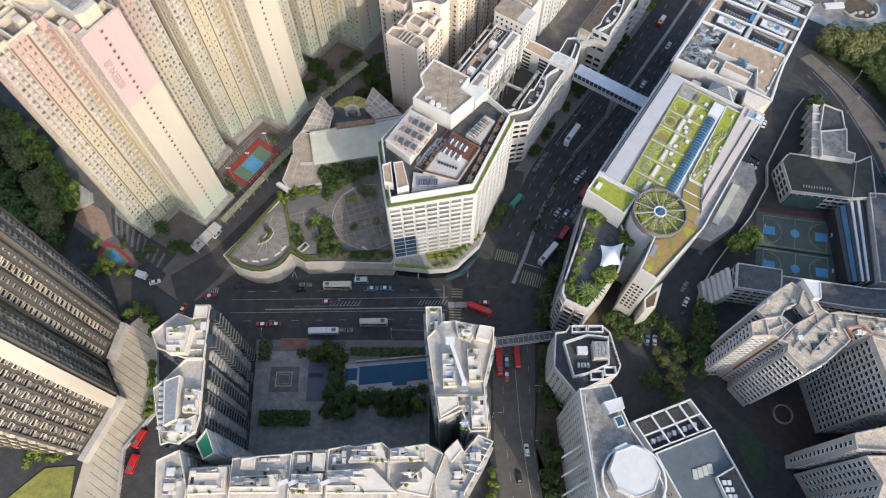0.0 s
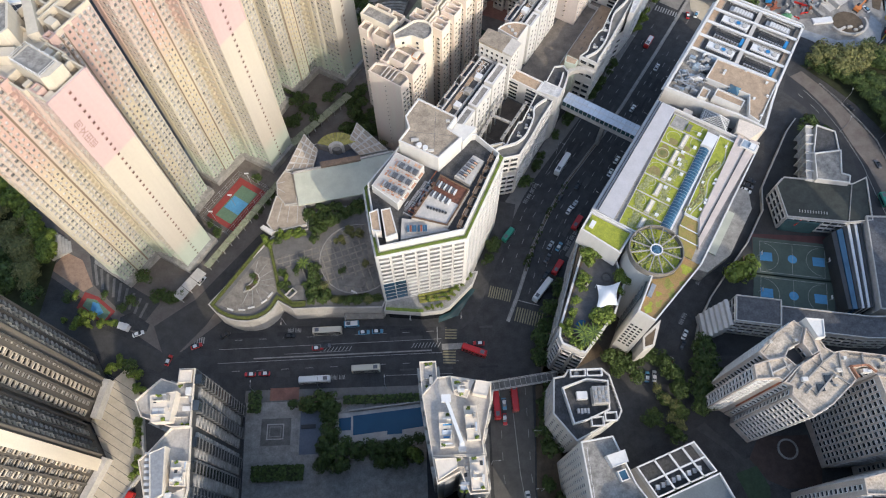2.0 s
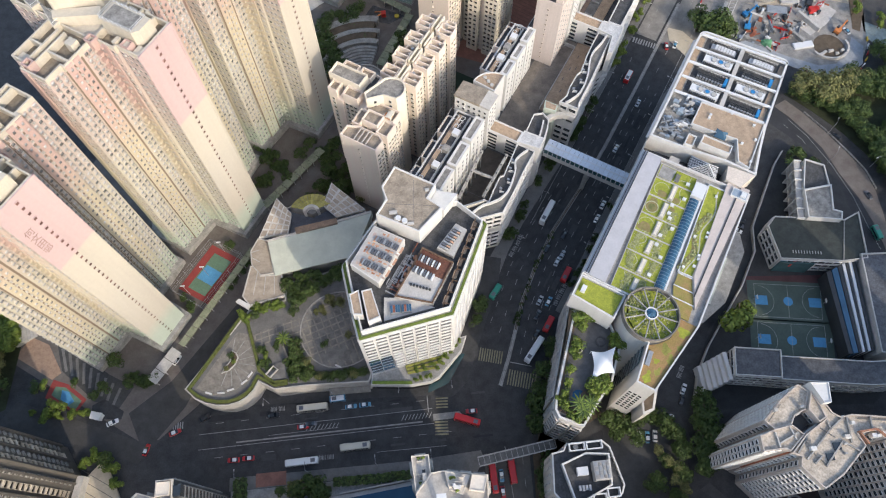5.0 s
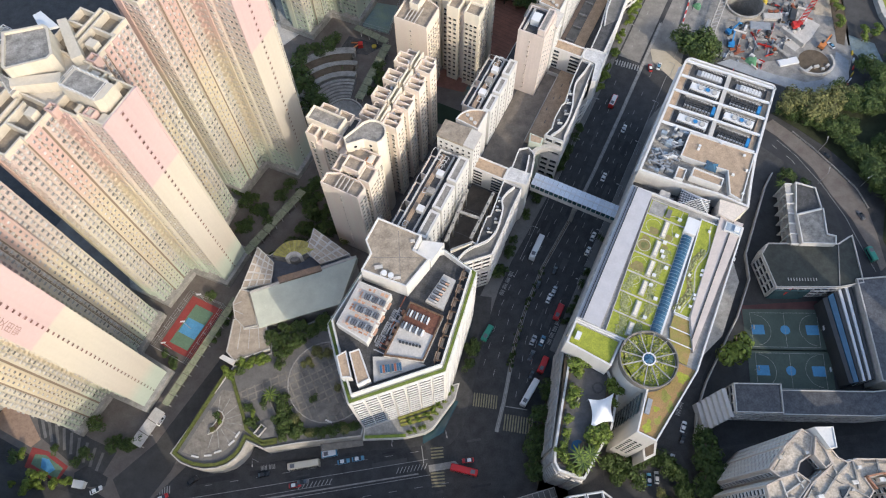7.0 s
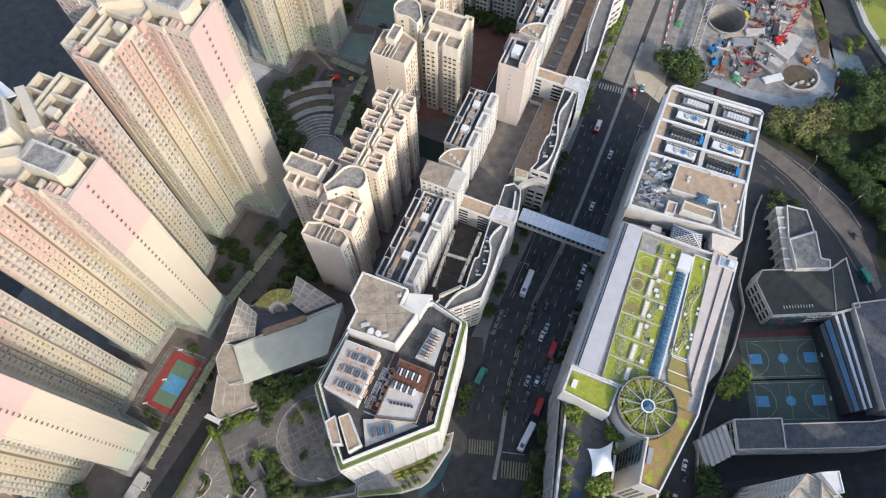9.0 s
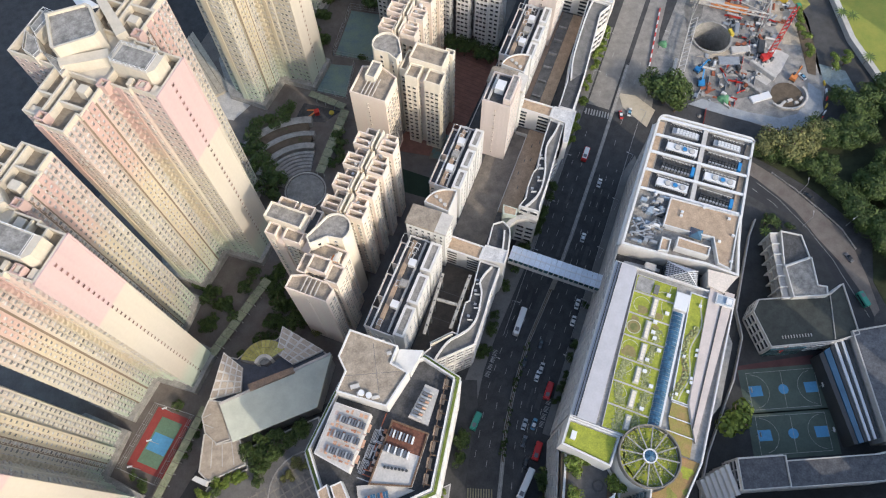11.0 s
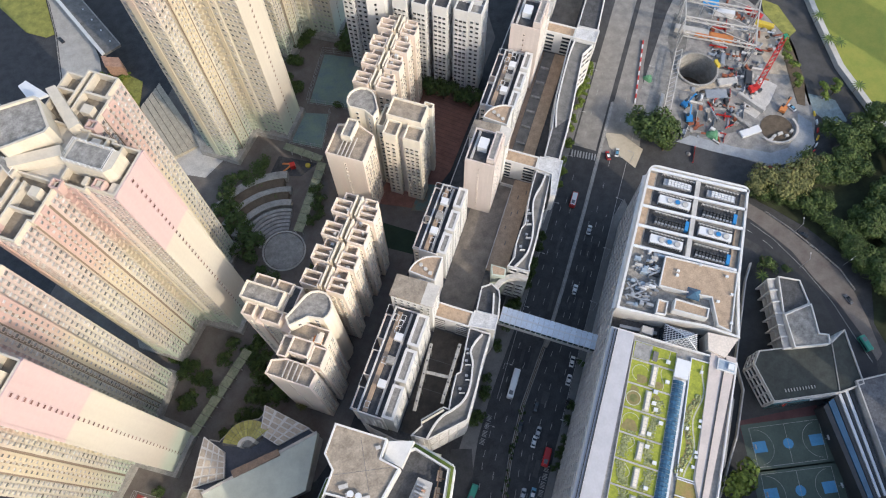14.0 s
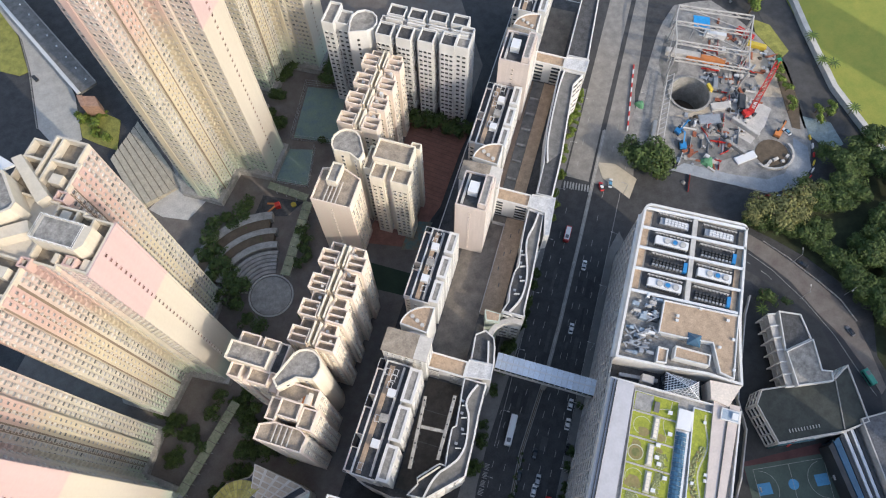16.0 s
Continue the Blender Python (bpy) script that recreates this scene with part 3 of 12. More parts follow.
mall = gthing("commercial_complex", -5, 185, "long white commercial building with planted roof and plant deck", "commercial building")
north_block = [(-25.5, 203.5), (-9, 204.5), (3.5, 206), (15, 205.5), (13.2, 217), (12, 227), (10.5, 260)] + arc(8.5, 261, 2, 0, 90, 4) + arc(-22.5, 259, 3, 90, 180, 5)
south_block = [(-25.5, 140.2), (-8.5, 140.2), (-6.2, 132.4), (-1.0, 128.6), (3.4, 127.8), (4.9, 114.0), (11.4, 113.9), (16.4, 141), (15.8, 197.6), (-25.5, 197.2)]
NZ, SZ = 44.2, 43.6
ap("wall", Geo().prism(north_block, 0, NZ), OFFWHITE, mall)
ap("wall", Geo().prism(south_block, 0, SZ), OFFWHITE, mall)
# low link between the two blocks
ap("link_roof", Geo().prism([(-25.2, 197.25), (15.5, 197.65), (14.9, 205.4), (3.5, 205.95), (-9, 204.45), (-25.2, 203.45)], 0, 37.5), ROOF_DARK, mall, "dark sunken link roof")
parapet(mall, north_block, NZ, NZ + 1.8, 0.8, WHITE)
ap("roof", Geo().prism(inset(north_block, 0.8), NZ, NZ + 0.06), ROOF_GREY, mall, "grey plant deck")
# W flank: grid of deep frames with dark panes
MALL_WINDOW = Geo().tray(-1.55, 0.5, 1.55, 3.5, 0.32, 0.5, 0.08).mesh("mall_window", [CONC_PALE, GLASS])
ap_repeat("window", MALL_WINDOW, shuffled(wall_grid((-25.5, 259), (-25.5, 141), 1.2, 4.15, 10, 31, 0.2), 5), mall, 150)
ap_repeat("window", MALL_WINDOW, wall_grid((15.9, 143), (15.9, 201), 1.2, 4.15, 8, 14, 0.2), mall, 0)
ap_repeat("window", MALL_WINDOW, wall_grid((12.2, 225), (10.6, 258), 1.2, 4.15, 10, 8, 0.2), mall, 0)
# rounded cornice along the W edge of the N block
g = Geo()
for i in range(6):
    t0, t1 = radians(90 * i / 6), radians(90 * (i + 1) / 6)
    x0, x1 = -25.5 - 1.2 * (1 - math.sin(t0)), -25.5 - 1.2 * (1 - math.sin(t1))
    z0, z1 = NZ + 1.8 - 3 * math.cos(t0) * 1.0, NZ + 1.8 - 3 * math.cos(t1)
    g.face([(x0, 204, z0), (x0, 258, z0), (x1, 258, z1), (x1, 204, z1)][::-1])
ap("cornice", g, WHITE, mall)
# plant deck: beams and cooling units
g = Geo()
for v in (260.4, 252.7, 244.8, 236.7, 228.4):
    ap("beam", Geo().bar((-24.6, v - 0.6, NZ + 1.1), (10.6, v + 0.9, NZ + 1.1), 0.9, 0.7), WHITE_CLEAN, mall)
ap("beam", Geo().bar((-7.4, 260, NZ + 1.0), (-6.2, 229, NZ + 1.0), 1.6, 0.75), CONC_PALE, mall)
ap("walkway", Geo().box(-24.6, 229, NZ + 0.06, -22.4, 259, NZ + 0.5), ROOF_TAN, mall)
ap("walkway", Geo().box(8.2, 230, NZ + 0.06, 10.0, 260, NZ + 0.5), ROOF_TAN, mall)
for row, v in enumerate((254.2, 246.4, 238.4, 230.2)):
    for col, u in enumerate((-20.2, -4.6)):
        ap("bay_floor", Geo().box(u - 1.6, v - 0.5, NZ + 0.06, u + 12.6, v + 6.2, NZ + 0.12), ROOF_DARK, mall)
        kind = (row + col) % 2
        g = Geo()
        for k in range(10):
            g.face([(u + 1.2 * k, v + 5.2, NZ + 1.3), (u + 1.2 * k + 0.6, v + 4.4, NZ + 1.3), (u + 1.2 * k + 1.2, v + 5.2, NZ + 1.3)])
            g.box(u + 1.2 * k, v + 4.9, NZ + 0.12, u + 1.2 * k + 0.12, v + 5.1, NZ + 1.3)
        ap("louvre", g, CONC_PALE, mall)
        if row == 0:
            g = Geo().box(u + 1, v + 1.0, NZ + 0.12, u + 11, v + 3.6, NZ + 0.9)
            ap("cooler_base", g, METAL, mall)
            for k in range(7):
                for j in range(3):
                    ap("fan_box", Geo().box(u + 2.6 + 1.15 * k, v + 1.1 + 0.82 * j, NZ + 0.9, u + 3.5 + 1.15 * k, v + 1.75 + 0.82 * j, NZ + 1.5), WHITE_CLEAN, mall)
        elif kind == 1:
            cool = ap("cooling_tower", Geo().box(u + 0.4, v + 0.5, NZ + 0.12, u + 11.6, v + 3.5, NZ + 2.3), WHITE_CLEAN, mall, "white cooling tower")
            for k in range(3):
                part("fan", Geo().cyl(u + 4.2 + 2.7 * k, v + 2.0, NZ + 2.3, NZ + 2.7, 1.1, 16), METAL, cool)
                part("fan_core", Geo().cyl(u + 4.2 + 2.7 * k, v + 2.0, NZ + 2.7, NZ + 2.76, 0.85, 16), BLUE if k % 2 else CONC_PALE, cool)
            g = Geo()
            for k in range(14):
                g.box(u + 0.7 + 0.76 * k, v + 0.2, NZ + 0.12, u + 1.1 + 0.76 * k, v + 0.5, NZ + 1.6)
            part("base_rail", g, DARK_METAL, cool, "", None, "stuff")
        else:
            for k in range(9):
                for j in range(3):
                    ap("condenser", Geo().box(u + 0.8 + 1.18 * k, v + 0.4 + 1.0 * j, NZ + 0.12, u + 1.6 + 1.18 * k, v + 1.1 + 1.0 * j, NZ + 1.5 + 0.1 * j),
                       DARK_METAL if j else METAL, mall)
            ap("tank", Geo().box(u + 11.2, v + 0.4, NZ + 0.12, u + 12.4, v + 4.0, NZ + 1.9), BLUE, mall)
BLUEGREY = mat("blue_grey_sheet", (0.33, 0.40, 0.47), 0.5, vary=0.25, patch=1.5)
# tan roofs and bulkheads
tan = [(-13.7, 215.2), (-5.9, 215.5), (3.7, 216.4), (7.1, 207.4), (11.8, 206.4), (11.2, 220), (11.0, 228.2), (-13.6, 226.8)]
ap("raised_roof", Geo().prism(tan, NZ, NZ + 2.2), WHITE, mall)
ap("raised_roof_deck", Geo().prism(inset(tan, 0.5), NZ + 2.2, NZ + 2.26), ROOF_TAN, mall, "tan tiled roof deck")
parapet(mall, tan, NZ + 2.2, NZ + 2.7, 0.4, WHITE)
for bx in ((-7.9, 207.8, 3.4, 212.0, 3.2), (-13, 205.2, -9.7, 210.5, 2.4)):
    o = [(bx[0], bx[1]), (bx[2], bx[1] + 0.4), (bx[2], bx[3]), (bx[0], bx[3])]
    ap("bulkhead", Geo().prism(o, NZ, NZ + bx[4]), WHITE, mall)
    ap("bulkhead_deck", Geo().prism(inset(o, 0.5), NZ + bx[4], NZ + bx[4] + 0.05), ROOF_TAN, mall)
    parapet(mall, o, NZ + bx[4], NZ + bx[4] + 0.5, 0.4, WHITE)
g = Geo()
for a, b in (((-4.4, 213.8), (0, 213.8)), ((0, 213.8), (0, 218)), ((0, 218), (-4.4, 218)), ((-4.4, 218), (-4.4, 213.8))):
    g.face([(*a, NZ + 2.3), (*b, NZ + 2.3), (-2.2, 215.9, NZ + 4.2)])
ap("pyramid_skylight", g, GLASS_BLUE, mall, "small blue glass pyramid")
rnd = random.Random(11)
for i in range(44):
    u, v = rnd.uniform(-24, -14.5), rnd.choice([rnd.uniform(218.5, 226.5), rnd.uniform(206, 215)])
    w, d, h = rnd.uniform(0.8, 2.6), rnd.uniform(0.6, 1.6), rnd.uniform(0.8, 2.3)
    g = Geo().box(u, v, NZ + 0.06, u + w, v + d, NZ + h)
    g.box(u + 0.15, v + 0.15, NZ + h, u + w - 0.15, v + d - 0.15, NZ + h + 0.15)
    ap("plant_unit", g, rnd.choice([METAL, WHITE_CLEAN, CONC_PALE, METAL, DARK_METAL, BLUEGREY, BLUEGREY]), mall)
for i in range(22):
    u, v = rnd.uniform(-24, -16), rnd.uniform(206, 226)
    g = Geo().bar((u, v, NZ + 1.4), (u + rnd.uniform(1, 4), v + rnd.uniform(-3, 3), NZ + 1.4), 0.5, 0.5)
    g.box(u - 0.2, v - 0.2, NZ + 0.06, u + 0.2, v + 0.2, NZ + 1.4)
    ap("duct", g, METAL, mall)
for u, v in ((-9, 222), (-9, 220.4), (7, 225), (-2, 226.6), (9.5, 219), (5.5, 215.2), (10.8, 209)):
    ap("roof_vent", Geo().box(u, v, NZ + 2.26, u + 0.9, v + 0.8, NZ + 3.1), WHITE_CLEAN, mall)
# lattice-glass pyramid between the two blocks
base = [(-8.2, 197.4), (3.0, 197.8), (2.2, 203.6), (-8.7, 203.8)]
ap("atrium_drum", Geo().prism(base, 37.5, SZ + 0.1), GLASS, mall)
apex = Vector((-2.2, 199.4, SZ + 5.5))
g, lat = Geo(), Geo()
for i in range(4):
    A, B = Vector((*base[i], SZ + 0.2)), Vector((*base[(i + 1) % 4], SZ + 0.2))
    g.face([A, B, apex])
    for k in range(1, 8):
        s = k / 8
        lat.bar(A.lerp(B, s), A.lerp(apex, s) if i % 2 else B.lerp(apex, 1 - s), 0.14, 0.12)
        lat.bar(A.lerp(apex, s), B.lerp(apex, s), 0.14, 0.12)
    lat.bar(A, apex, 0.25, 0.2)
ap("atrium_glass", g, GLASS, mall, "dark glass pyramid")
ap("lattice", lat, WHITE_CLEAN, mall, "white lattice frame")
slope = [(5.8, 198.6), (11.4, 197.7), (14.6, 205.2), (4.7, 204.4)]
ap("stair_head", Geo().prism(slope, 37.5, SZ + 2.4), mat("cream_render", (0.66, 0.58, 0.50), 0.8, vary=0.1, patch=3), mall, "cream stair head")
ap("stair_head", Geo().box(9.4, 193.2, SZ + 0.05, 15.2, 197.0, SZ + 2.2), WHITE, mall)
ap("stair_head_deck", Geo().box(9.8, 193.6, SZ + 2.2, 14.8, 196.6, SZ + 2.26), BLUEGREY, mall)
ap("stair_head_hatch", Geo().box(12.6, 194.1, SZ + 2.26, 14.4, 196.0, SZ + 3.0), WHITE_CLEAN, mall)
ap("link_vent", Geo().box(-15.2, 199.2, 37.5, -11.4, 201.8, 42.0), CONC_PALE, mall)
ap("link_duct", Geo().bar((-22, 200.4, 37.6), (-9.5, 201.6, 37.6), 1.1, 1.4), METAL, mall)
# S roof: long white strips, planted panels, blue barrel skylight
ap("roof", Geo().prism(inset(south_block, 0.4), SZ, SZ + 0.05), CONC, mall)
parapet(mall, south_block, SZ, SZ + 1.3, 0.5, WHITE)
g = Geo().hexa([(-25.0, 140.8, SZ), (-17.2, 140.8, SZ), (-17.8, 196.6, SZ), (-25.0, 196.6, SZ), (-25.0, 140.8, SZ + 1.9), (-17.2, 140.8, SZ + 1.4), (-17.8, 196.6, SZ + 1.4), (-25.0, 196.6, SZ + 1.9)])
ap("metal_roof", g, mat("grey_metal_roof", (0.44, 0.44, 0.47), 0.5, vary=0.12, stain=0.1, patch=4), mall, "pale standing metal roof strip")
g = Geo()
for u in (-24.6, -23.7):
    g.box(u, 141, SZ + 1.6, u + 0.3, 196.4, SZ + 2.3)
ap("gutter", g, DARK_METAL, mall)
for u0, u1, v0, v1 in ((9.6, 15.2, 150, 199), ):
    ap("metal_roof", Geo().hexa([(u0 - 1.8, 157.6, SZ), (u1 - 2.2, 146, SZ), (u1, 199, SZ), (u0 - 2.6, 198.6, SZ),
                                 (u0 - 1.0, 157.6, SZ + 1.5), (u1 - 2.2, 146, SZ + 1.4), (u1, 199, SZ + 1.4), (u0 - 2.6, 198.6, SZ + 1.5)]), mat("pinkish_roof_sheet", (0.56, 0.49, 0.45), 0.6, vary=0.15, stain=0.12, patch=4), mall, "pale standing metal roof strip")
    ap("gutter", Geo().hexa([(11.0, 150, SZ + 1.5), (11.4, 150, SZ + 1.5), (11.9, 198, SZ + 1.5), (11.5, 198, SZ + 1.5), (11.0, 150, SZ + 1.75), (11.4, 150, SZ + 1.75), (11.9, 198, SZ + 1.75), (11.5, 198, SZ + 1.75)]), DARK_METAL, mall)
rowsL = [196.2, 188.8, 180.8, 172.7, 164.8, 156.7, 148.9, 140.9]
SEDUM = mat("sage_sedum", (0.36, 0.37, 0.19), 0.9, second=(0.23, 0.25, 0.11), grain=0.8, stain=0.3, patch=1.2, bump=0.0, per_piece=0.25)
LAWN = mat("roof_lawn", (0.335, 0.36, 0.05), 0.95, second=(0.22, 0.25, 0.04), grain=0.5, stain=0.3, patch=2.0, bump=0.6)
DRYSOIL = mat("dry_soil", (0.27, 0.20, 0.10), 0.95, second=(0.20, 0.19, 0.07), grain=0.8, stain=0.3, patch=1.2, bump=0.6)
PATHSTONE = mat("sandy_path", (0.50, 0.49, 0.36), 0.9, vary=0.25, patch=1.0)


def edge_l(v):
    return -16.9 + (190 - v) * 0.038


def edge_r(v):
    return -3.2 + (190 - v) * 0.03


def curved_path(pts, z, w, th_part):
    g = Geo()
    for a, b in zip(pts, pts[1:]):
        g.bar((*a, z), (*b, z), w, 0.05)
    part("path", g, PATHSTONE, th_part, "", None, "stuff")


rnd = random.Random(5)
boxes = ((-10.0, 189.6, 193.0), (-9.8, 181.8, 188.2), (-10.2, 173.5, 179.7), (-9.7, 165.7, 171.5), (-9.5, 158.1, 163.3), (-9.2, 149.8, 155.4), (-8.8, 142.6, 147.2))
vents = ((-4.6, 184.4), (-7.6, 180.1), (-7.4, 176.4), (-6.5, 174.6), (-4.2, 171.0), (-7.1, 166.6), (-6.9, 162.7), (-3.9, 158.6), (-5.5, 190.9), (-5.0, 150.6))
for i in range(7):
    v1, v0 = rowsL[i] - 0.15 - (1 if i == 0 else 0), rowsL[i + 1] + 0.35
    shape = [(edge_l(v0), v0), (edge_r(v0), v0), (edge_r(v1), v1), (edge_l(v1), v1)]
    panel = ap("planted_panel", Geo().prism(shape, SZ + 0.05, SZ + 0.6), LAWN, mall, "square of roof lawn")
    part("edging", Geo().rim([(shape[0][0] - 0.2, v0 - 0.3), (shape[1][0] + 0.2, v0 - 0.3), (shape[2][0] + 0.2, v1 + 0.1), (shape[3][0] - 0.2, v1 + 0.1)], SZ + 0.05, SZ + 0.85, 0.2), CONC_PALE, panel)
    bu, bv0, bv1 = boxes[i]
    if i:
        part("skylight_kerb", Geo().box(bu - 0.35, bv0 - 0.35, SZ + 0.6, bu + 1.75, bv1 + 0.35, SZ + 0.75), PATHSTONE, panel)
        part("skylight_box", Geo().box(bu, bv0, SZ + 0.75, bu + 1.4, bv1, SZ + 1.35), CONC_PALE, panel, "long pale roof light")
        n = 5
        for k in range(n):
            q0 = bv0 + 0.2 + (bv1 - bv0 - 0.4) * k / n
            part("skylight_pane", Geo().box(bu + 0.2, q0 + 0.06, SZ + 1.35, bu + 1.2, q0 + (bv1 - bv0 - 0.4) / n - 0.06, SZ + 1.42), CREAM, panel)
    else:
        part("paved_corner", Geo().prism([(-16.6, v0 + 0.2), (-11.4, v0 + 0.2), (-11.0, v1 - 0.3), (-16.6, v1 - 0.3)], SZ + 0.6, SZ + 0.68), CONC, panel)
        part("planter_box", Geo().box(-10.6, 190.0, SZ + 0.6, -9.0, 193.2, SZ + 1.3), CONC_DARK, panel)
        curved_path([(-10.8, v0 + 0.6), (-8.0, v0 + 2.4), (-5.4, v0 + 2.8), (-5.2, v1 - 0.4)], SZ + 0.6, 0.22, panel)
    for u, v in vents:
        if v0 < v < v1:
            part("white_vent", Geo().box(u - 0.65, v - 0.5, SZ + 0.6, u + 0.65, v + 0.6, SZ + 1.4), WHITE_CLEAN, panel)
    c = (bu - 3.4, (v0 + v1) / 2)
    if i == 2:
        for r, m2 in ((2.1, DRYSOIL), (1.3, LEAF_OLIVE)):
            part("round_bed", Geo().cyl(c[0] - 0.2, c[1] - 0.6, SZ + 0.6, SZ + 0.6 + 0.1 * (3 - r), r, 20), m2, panel)
        curved_path(arc(c[0] - 0.2, c[1] - 0.6, 2.3, 0, 360, 22), SZ + 0.62, 0.3, panel)
    elif i in (1, 3):
        curved_path(arc(c[0], c[1], 2.7, 30, 330, 16), SZ + 0.6, 0.2, panel)
    elif i:
        curved_path([(c[0] + 2.4 * math.sin(k * 0.5 + i) * 0.6 + 0.8, v0 + 0.4 + (v1 - v0 - 0.8) * k / 10) for k in range(11)], SZ + 0.6, 0.22, panel)
    if i:
        curved_path([(bu + 3.6 + 0.8 * math.sin(k * 0.45 + i * 0.9), v0 + 0.4 + (v1 - v0 - 0.8) * k / 10) for k in range(11)], SZ + 0.6, 0.2, panel)
    # bare soil and drifts of sedum
    for su, sv, sr in {1: ((-12.6, 183.0, 1.7), (-7.2, 182.6, 1.4)), 2: ((-14.2, 179.0, 1.4), (-7.0, 178.6, 1.0)), 3: ((-13.2, 167.6, 2.3),), 6: ((-6.0, 143.4, 1.5),)}.get(i, ()):
        ring = [(su + sr * (1 + 0.25 * math.sin(3 * a + i)) * math.cos(a), sv + sr * (1 + 0.2 * math.cos(2 * a)) * math.sin(a)) for a in np.linspace(0, 2 * math.pi, 18)[:-1]]
        part("soil_patch", Geo().prism(ring, SZ + 0.6, SZ + 0.66), DRYSOIL, panel)
    g = Geo()
    for k in range(520):
        y = rnd.uniform(v0 + 0.4, v1 - 0.4)
        if k % 2:
            x = edge_l(y) + 3.0 + 1.3 * math.sin((y - 140) / 3.8) + rnd.gauss(0, 0.75)
            ok = y < 166
        else:
            x = bu + 3.5 + 0.9 * math.sin((y - 150) / 3.2) + rnd.gauss(0, 0.7)
            ok = y < 178
        if not ok or (bu - 0.6 < x < bu + 2.0) or not edge_l(y) + 0.4 < x < edge_r(y) - 0.4:
            continue
        z = rnd.uniform(0.12, 0.3)
        g.cyl(x, y, SZ + 0.6, SZ + 0.6 + z, z * 1.2, 5, 0, z * 0.5)
    if g.f:
        part("sedum", g, SEDUM, panel, "sage drifts of ground cover", kind="stuff")
# barrel skylight
n = 30
for k in range(n):
    v0, v1 = 146 + (186 - 146) * k / n, 146 + (186 - 146) * (k + 1) / n - 0.12
    g = Geo()
    pts = [(-0.6 + 1.75 * math.cos(radians(180 - 30 * j)), SZ + 0.7 + 1.1 * math.sin(radians(30 * j))) for j in range(7)]
    sh = -1.0 * (k / n)
    for j in range(6):
        (xa, za), (xb, zb) = pts[j], pts[j + 1]
        g.face([(xa + 0.4 + sh, v0, za), (xa + 0.4 + sh, v1, za), (xb + 0.4 + sh, v1, zb), (xb + 0.4 + sh, v0, zb)][::-1])
    ap("skylight_pane", g, GLASS_BLUE, mall)
ap("skylight_kerb", Geo().hexa([(-2.0, 145.6, SZ), (2.2, 145.6, SZ), (1.2, 186.6, SZ), (-3.0, 186.6, SZ), (-2.0, 145.6, SZ + 0.7), (2.2, 145.6, SZ + 0.7), (1.2, 186.6, SZ + 0.7), (-3.0, 186.6, SZ + 0.7)]), WHITE_CLEAN, mall)
ap("stair_bulkhead", Geo().box(-3.2, 186.8, SZ, 1.2, 193, SZ + 2.0), WHITE_CLEAN, mall)
# E planted strip
strip_e = ap("planted_strip", Geo().prism([(3.4, 157), (8.6, 157), (7.2, 194.5), (1.6, 194.5)], SZ + 0.05, SZ + 0.7), LAWN, mall, "long roof lawn strip")
part("edging", Geo().rim([(3.2, 156.8), (8.9, 156.8), (7.5, 194.9), (1.3, 194.9)], SZ + 0.05, SZ + 1.0, 0.3), WHITE_CLEAN, strip_e)
g = Geo()
for k in range(260):
    t = rnd.random()
    v = 157.5 + t * 26
    u = 4.6 + 1.2 * math.sin(v * 0.35) + rnd.uniform(-1.0, 0.9)
    s = rnd.uniform(0.15, 0.5)
    g.cyl(u, v, SZ + 0.7, SZ + 0.7 + s, s, 5, 0, s * 0.4)
bed = [(4.2 + 1.2 * math.sin(v * 0.35) + d, v) for d, vs in ((0.9, np.linspace(158, 182, 18)), (-0.9, np.linspace(182, 158, 18))) for v in vs]
part("soil_patch", Geo().prism(bed, SZ + 0.7, SZ + 0.74), DRYSOIL, strip_e)
part("sedum", g, SEDUM, strip_e, "sage ground cover", kind="stuff")
g = Geo()
for k in range(24):
    v = 157.5 + k * 1.5
    g.bar((6.2 + 0.9 * math.sin(v * 0.35), v, SZ + 0.7), (6.2 + 0.9 * math.sin((v + 1.5) * 0.35), v + 1.5, SZ + 0.7), 0.5, 0.05)
part("path", g, PATHSTONE, strip_e, "", None, "stuff")
for v, u in ((190.5, 4.8), (175, 7.0), (173.2, 7.1), (171.5, 3.4), (165.2, 7.2), (163.8, 7.4), (160.6, 7.0), (158.6, 3.8)):
    part("white_vent", Geo().box(u, v, SZ + 0.7, u + 0.9, v + 0.9, SZ + 1.4), WHITE_CLEAN, strip_e)
for v0, v1, u1 in ((151.8, 156.2, 11.8), (147.4, 151.4, 12.2), (141.4, 147.0, 12.6)):
    p2 = ap("planted_panel", Geo().prism([(3.8 + (151 - v0) * 0.35 * (v0 < 150), v0), (u1, v0), (u1 - 0.4, v1), (3.6, v1)], SZ + 0.05, SZ + 0.65), DRYGRASS, mall, "dry roof lawn")
    part("edging", Geo().bar((3.6, v1 + 0.1, SZ + 0.05), (u1, v1 + 0.1, SZ + 0.05), 0.3, 0.9), WHITE_CLEAN, p2)
# SW planted block over the terrace
sw = [(-25.5, 131.5), (-9.4, 130.2), (-9.0, 140.1), (-25.5, 140.1)]
ap("wall", Geo().prism(sw, 33.5, 43.4), WHITE, mall)
ap("planted_panel", Geo().prism(inset(sw, 0.9), 43.4, 43.9), LAWN, mall, "roof lawn")
parapet(mall, sw, 43.4, 44.6, 0.6, WHITE)
ap("hatch", Geo().box(-23.5, 134, 43.9, -21.9, 136.6, 45.2), WHITE_CLEAN, mall)
